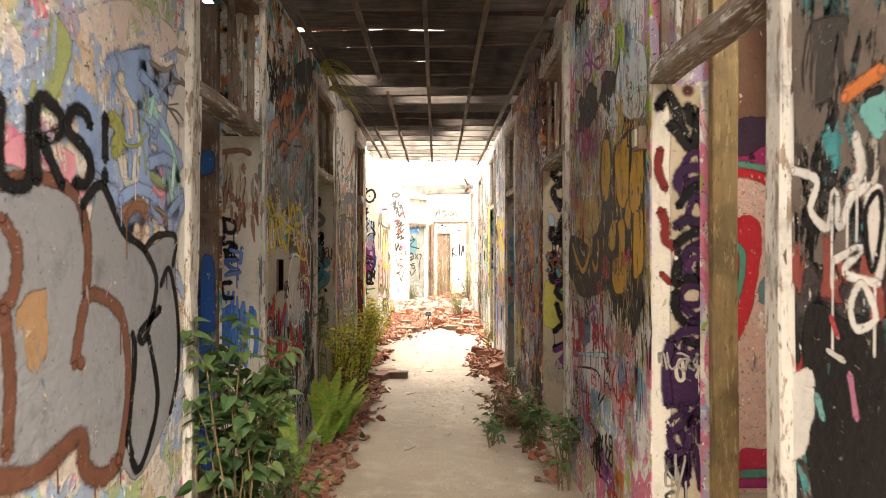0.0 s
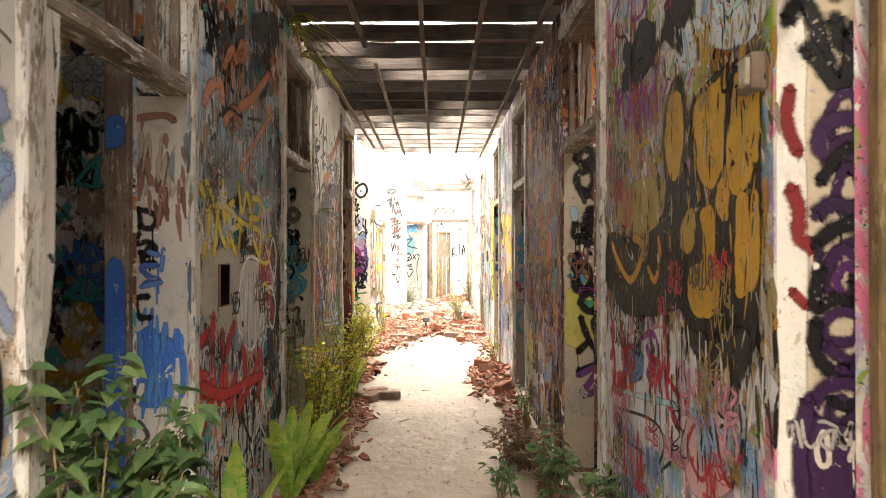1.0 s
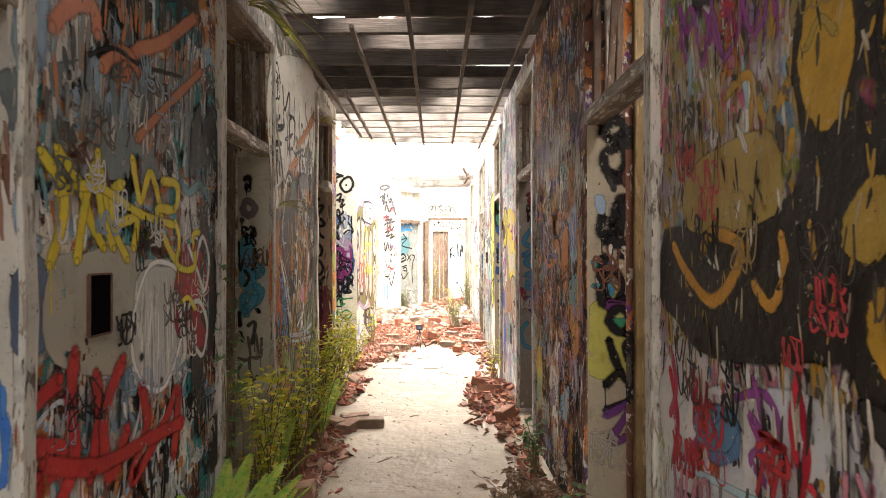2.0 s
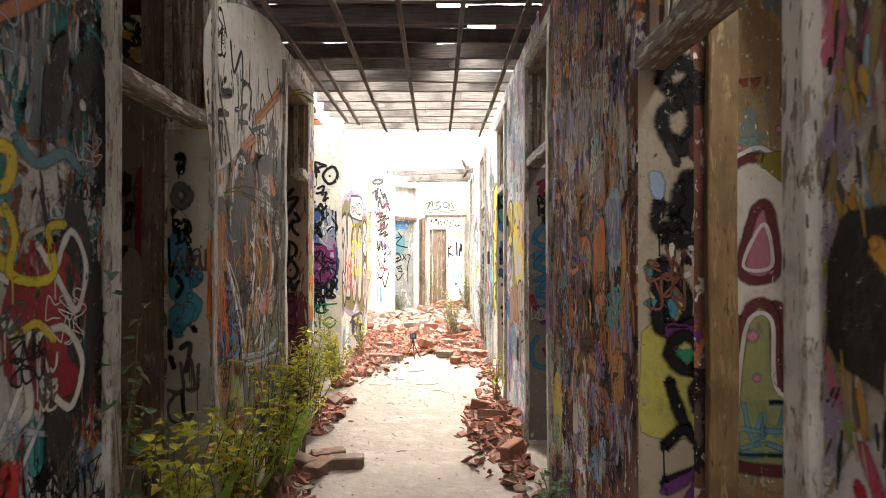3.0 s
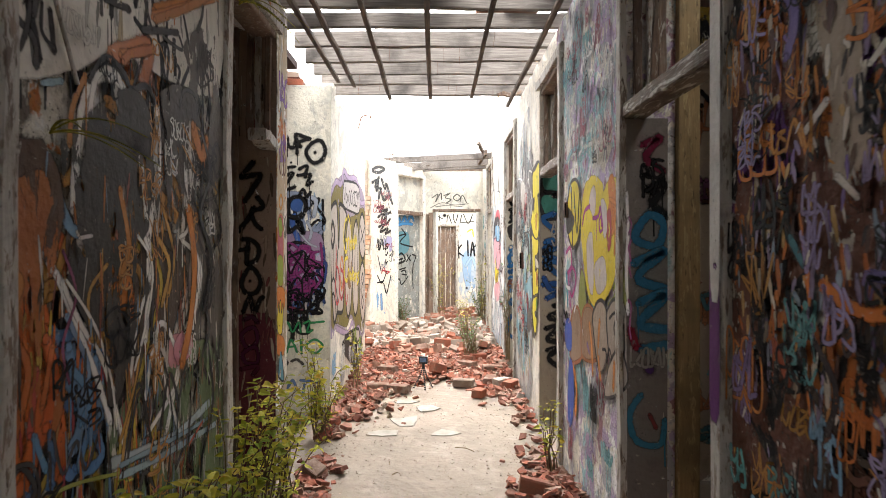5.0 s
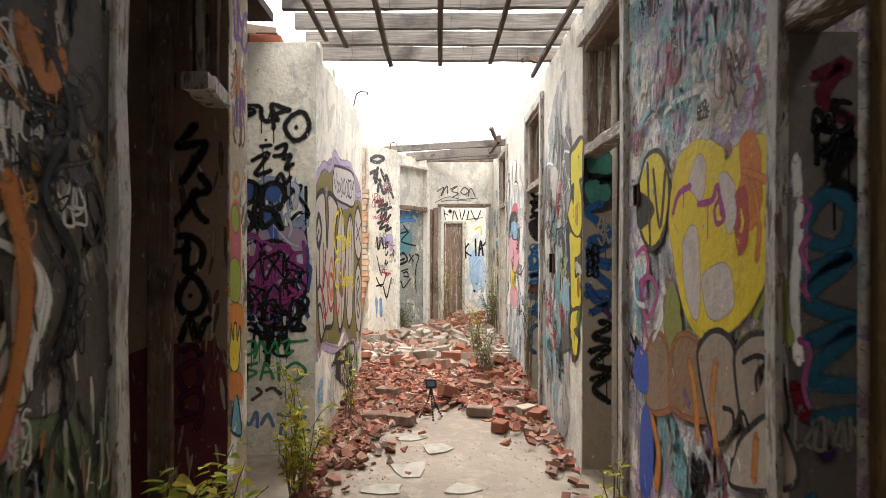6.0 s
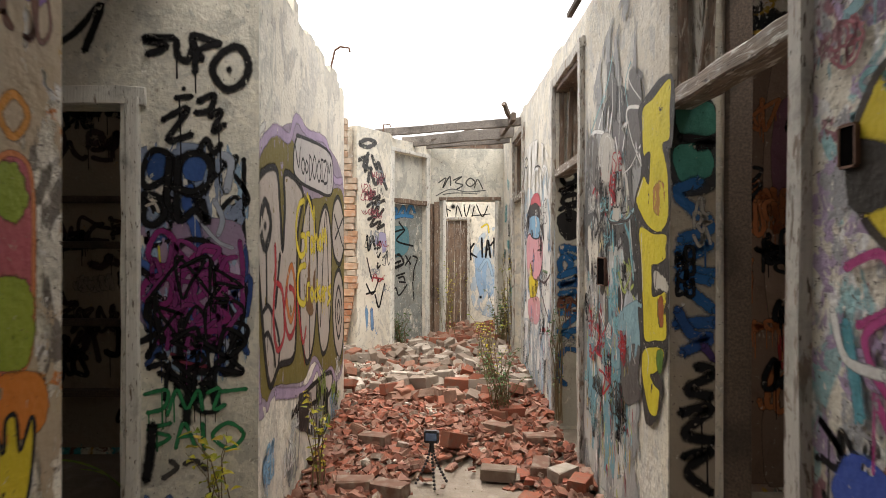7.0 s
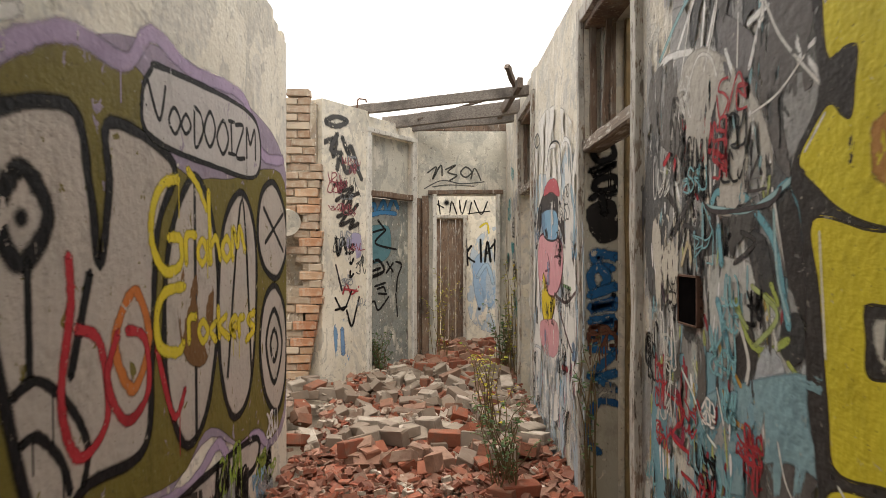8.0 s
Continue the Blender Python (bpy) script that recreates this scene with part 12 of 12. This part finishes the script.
def fern(name, label, x, y, z, fronds, length, r, facing=0.0, spreadang=2.4, droop=0.5, group="ferns", material=None, wide=0.045, rise=(1.0, 1.45)):
    t = thing(name, label, "fern", group, "", (x, y, z))
    for i in range(fronds):
        a = facing + r.uniform(-0.5, 0.5) * spreadang
        L = length * r.uniform(0.65, 1.05)
        up = r.uniform(*rise)
        vs, fs = [], []
        pts = []
        for k in range(12):
            s = k / 11
            h = L * (math.sin(up) * s - droop * s * s * 0.6)
            d = L * math.cos(up) * s + L * 0.25 * droop * s * s
            pts.append(Vector((d * math.cos(a), d * math.sin(a), h)))
        twig(vs, fs, pts, 0.0025, 0.001)
        for k in range(30):
            s = 0.1 + 0.9 * k / 30
            j = min(int(s * 11), 10)
            p = pts[j].lerp(pts[j + 1], s * 11 - j)
            d = (pts[j + 1] - pts[j]).normalized()
            q = d.cross(Vector((0, 0, 1))).normalized()
            w = wide * L / 0.6 * math.sin(3.14 * min(1, s * 0.85 + 0.12)) ** 0.7
            for sgn in (-1, 1):
                b = len(vs)
                e = p + q * sgn * w + d * w * 0.35 - Vector((0, 0, w * 0.15))
                h = d * 0.011 * L / 0.6
                vs += [tuple(p - h), tuple(p + h), tuple(p.lerp(e, 0.6) + h * 0.9), tuple(e), tuple(p.lerp(e, 0.6) - h * 0.9)]
                fs.append([b, b + 1, b + 2, b + 3, b + 4])
        from_lists("frond", vs, fs, material or leaf_fern, t)
    return t


rnd = random.Random(21)
# tall leafy weed at the first west door
shrub("leafy_weed", "tall leafy green weed growing at the door post", -0.80, 2.40, 0, 0.27, 1.16, 32, 24, 0.078, leaf_green, rnd, (0.02, 0.05), single=True)
shrub("leafy_weed", "low leafy green weed at the wall foot", -0.76, 2.05, 0, 0.28, 0.62, 16, 12, 0.065, leaf_green, rnd)
shrub("leafy_weed", "low weed with small green leaves at the wall foot", -0.70, 2.85, 0, 0.24, 0.55, 14, 12, 0.055, leaf_green, rnd)
for x, y, n, L in ((-0.86, 3.62, 5, 0.75), (-0.80, 4.25, 9, 0.80), (-0.72, 4.55, 7, 0.55), (-0.84, 5.25, 6, 0.62), (-0.86, 6.0, 8, 0.7), (-0.80, 6.5, 7, 0.6), (-0.86, 6.9, 6, 0.62)):
    fern("sword_fern", "green and yellow sword fern growing at the wall foot", x, y, 0, n, L, rnd, 0.0, 4.6, 0.45)
for x, y, h, n in ((-0.84, 5.0, 0.9, 12), (-0.82, 5.6, 0.75, 12), (-0.80, 6.2, 0.85, 12), (-0.84, 7.0, 0.95, 10), (-0.86, 7.6, 0.8, 6), (-0.90, 9.05, 0.6, 8)):
    shrub("wall_weed", "yellow-green weed with small leaves along the wall", x, y, 0, 0.22, h, n + 8, 20, 0.052, leaf_yellow, rnd, (0.06, 0), False, 0.2)
shrub("wall_weed", "thin yellow-green weed in front of the tagged wall", -1.05, 9.62, 0, 0.2, 0.75, 9, 10, 0.06, leaf_yellow, rnd, (0.02, -0.05), False, 0.2)
shrub("wall_weed", "thin yellow-green weed at the mural wall's foot", -0.84, 10.6, 0, 0.14, 0.7, 7, 10, 0.045, leaf_yellow, rnd, (0.0, 0), False, 0.2)
shrub("creeper", "green creeper climbing the second door's post", -0.98, 4.90, 0.1, 0.10, 1.35, 7, 11, 0.06, leaf_green, rnd, (0.03, 0), True, 0.5)
fern("hanging_fern", "yellow-green fern hanging from the wall top", -0.93, 4.75, 2.86, 14, 0.40, rnd, 0.2, 3.4, 1.6, "hanging ferns", leaf_hang, 0.035, (0.3, 1.0))
fern("hanging_fern", "yellow-green fern hanging from the wall top", -0.94, 5.15, 2.80, 10, 0.34, rnd, 0.0, 3.4, 1.8, "hanging ferns", leaf_hang, 0.035, (0.3, 1.0))
fern("hanging_fern", "small fern hanging at the third door's head", -0.96, 7.32, 2.62, 5, 0.30, rnd, 0.0, 2.0, 1.9, "hanging ferns", leaf_hang, 0.035, (0.3, 1.0))
fern("hanging_fern", "small fern sprouting from the wall's cracks", -0.99, 5.98, 1.75, 5, 0.24, rnd, 0.3, 2.0, 1.2, "hanging ferns", leaf_hang, 0.022, (0.3, 1.0))
# east side
shrub("dead_shrub", "dead brown twigs and leaves in a heap by the wall", 0.56, 4.85, 0, 0.34, 0.30, 46, 9, 0.05, leaf_dead, rnd, (0, 0), False, 0.3, "east wall plants")
shrub("leafy_weed", "low green weed beside dead twigs", 0.40, 4.35, 0, 0.14, 0.26, 8, 8, 0.06, leaf_green, rnd, (0, 0), True, 0.3, "east wall plants")
shrub("leafy_weed", "green leafy weed by the east wall", 0.68, 4.25, 0, 0.18, 0.42, 12, 9, 0.085, leaf_green, rnd, (0, 0), True, 0.4, "east wall plants")
shrub("leafy_weed", "green creeper low on the east wall", 0.76, 3.55, 0, 0.14, 0.5, 8, 8, 0.075, leaf_green, rnd, (0, 0), True, 0.4, "east wall plants")
shrub("wall_weed", "small green weed at the doorway's foot", 0.72, 5.6, 0, 0.12, 0.4, 10, 9, 0.05, leaf_green, rnd, (0, 0), False, 0.3, "east wall plants")
shrub("wall_weed", "thin green weed rising from red shards", 0.74, 8.35, 0, 0.10, 0.55, 8, 10, 0.045, leaf_yellow, rnd, (-0.03, 0), False, 0.2, "east wall plants")
shrub("rubble_shrub", "thin twiggy green shrub growing in the rubble", 0.42, 12.05, 0.1, 0.28, 0.55, 22, 12, 0.035, leaf_green, rnd, (0, 0), False, 0.2, "rubble plants")
shrub("rubble_shrub", "thin twiggy green shrub growing in the rubble", 0.40, 12.9, 0.1, 0.22, 0.75, 14, 10, 0.035, leaf_yellow, rnd, (0, 0), False, 0.2, "rubble plants")
shrub("rubble_shrub", "dark green shrub at the end wall's foot", 0.74, 15.1, 0.1, 0.22, 0.85, 18, 14, 0.05, leaf_green, rnd, (0, 0), False, 0.2, "rubble plants")
shrub("rubble_shrub", "thin leafy stems in the end doorway", 0.05, 15.5, 0.1, 0.30, 1.25, 12, 14, 0.035, leaf_yellow, rnd, (0.05, 0), False, 0.2, "rubble plants")
shrub("rubble_shrub", "thin leafy stems by the end wall", 0.80, 14.7, 0.1, 0.14, 1.35, 8, 14, 0.04, leaf_yellow, rnd, (-0.05, 0), False, 0.2, "rubble plants")
shrub("rubble_shrub", "low green weeds under the slanting wall", -0.62, 15.05, 0.1, 0.2, 0.5, 16, 10, 0.045, leaf_green, rnd, (0, 0), False, 0.2, "rubble plants")
shrub("rubble_shrub", "green weeds in the gap beside the brick pier", -1.75, 14.9, 0, 0.4, 1.6, 22, 16, 0.06, leaf_green, rnd, (0, 0), False, 0.2, "rubble plants")
shrub("creeper", "thin dry creeper in the fifth doorway", 0.84, 11.75, 0.1, 0.10, 1.0, 8, 9, 0.035, leaf_green, rnd, (0, 0), False, 0.2, "east wall plants")
fern("room_fern", "dim green fern inside the back room", -1.9, 10.5, 0, 9, 0.7, rnd, 0.0, 6.0, 0.6)

# ---------------------------------------------------------------- small leftovers
rnd = random.Random(33)
box = thing("fuse_block", "small brown wooden fuse block fixed to the wall", "fuse block")
bm = bmesh.new()
bmesh.ops.create_cube(bm, size=1, matrix=Matrix.Translation((EAST - 0.022, 2.405, 1.86)) @ Matrix.Diagonal((0.04, 0.075, 0.095, 1)))
bmesh.ops.bevel(bm, geom=list(bm.edges), offset=0.004, segments=1, affect="EDGES")
part("backing", bm, wood_brown, box)
bm = bmesh.new()
bmesh.ops.create_cube(bm, size=1, matrix=Matrix.Translation((EAST - 0.047, 2.395, 1.86)) @ Matrix.Diagonal((0.012, 0.04, 0.07, 1)))
bmesh.ops.bevel(bm, geom=list(bm.edges), offset=0.003, segments=1, affect="EDGES")
part("cover", bm, plain("cream_bakelite", (0.42, 0.36, 0.26), 0.5), box, "cream cover plate")


def wire(name, pts, r, material, label, category="wire", group=""):
    cu = bpy.data.curves.new(name, "CURVE")
    cu.dimensions, cu.bevel_depth, cu.bevel_resolution = "3D", r, 1
    sp = cu.splines.new("POLY")
    sp.points.add(len(pts) - 1)
    for p, q in zip(sp.points, pts):
        p.co = (*q, 1)
    cu.materials.append(material)
    return tagged(new(name, cu), label, category, group)


wire("hanging_cable", [(WEST + 0.012, 5.86, 2.45), (WEST + 0.02, 5.90, 2.25), (WEST + 0.025, 5.98, 2.08), (WEST + 0.02, 6.08, 1.90)], 0.006, wood_frame, "loose pale cable hanging down the wall")
for k in range(14):
    x, y, z = rnd.uniform(-0.85, 0.7), rnd.choice((8.9, 9.3, 9.7, 10.05, 10.4)) + rnd.uniform(-0.05, 0.05), 3.04
    drop = rnd.uniform(0.05, 0.16)
    wire("hanging_wire", [(x, y, z + 0.1), (x + 0.003, y, z), (x + rnd.uniform(-0.01, 0.01), y + 0.01, z - drop)], 0.0016, steel, "thin rusty wire hanging from the ceiling joist", "wire", "hanging wires")
for k in range(9):
    x0 = -0.9 + 0.2 * k
    wire("netting_wire", [(x0 + rnd.uniform(-0.03, 0.03), 8.5, 3.19), (x0, 9.4, 3.165 + rnd.uniform(-0.01, 0.02)), (x0 + rnd.uniform(-0.04, 0.04), 10.45, 3.175)], 0.0018, steel, "rusty netting wire lying over the joists", "wire", "netting wires")
for k, (x, y, z, a) in enumerate(((-1.35, SUFO + 0.10, 2.965, 5), (-1.62, SUFO + 0.12, 2.97, -8), (-1.40, SUFO + 0.12, 3.04, 20))):
    b = new("brick", loose[k])
    b.matrix_world = pose(x, y, z, 0, 0, a)
    tagged(b, "loose red brick lying on the broken wall top", "brick", "loose bricks")
for k in range(7):
    b = new("roof_tile", loose[4])
    b.matrix_world = pose(rnd.uniform(0.2, 0.75), rnd.uniform(8.4, 9.0), 3.17, rnd.uniform(-8, 8), rnd.uniform(-8, 8), rnd.uniform(0, 180)) @ Matrix.Diagonal((1.3, 1.2, 0.2, 1))
    tagged(b, "broken red roof tile caught on the joists", "roof tile", "caught roof tiles")
for k in range(16):
    x, y = rnd.uniform(-0.75, 0.6), rnd.uniform(2.0, 9.8)
    L, a = rnd.uniform(0.05, 0.16), rnd.uniform(0, 3.14)
    wire("dry_twig", [(x, y, 0.012), (x + L * 0.5 * math.cos(a), y + L * 0.5 * math.sin(a), 0.018), (x + L * math.cos(a + 0.2), y + L * math.sin(a + 0.2), 0.012)], 0.003, stem_mat, "dry brown twig lying on the floor", "twig", "dry twigs")
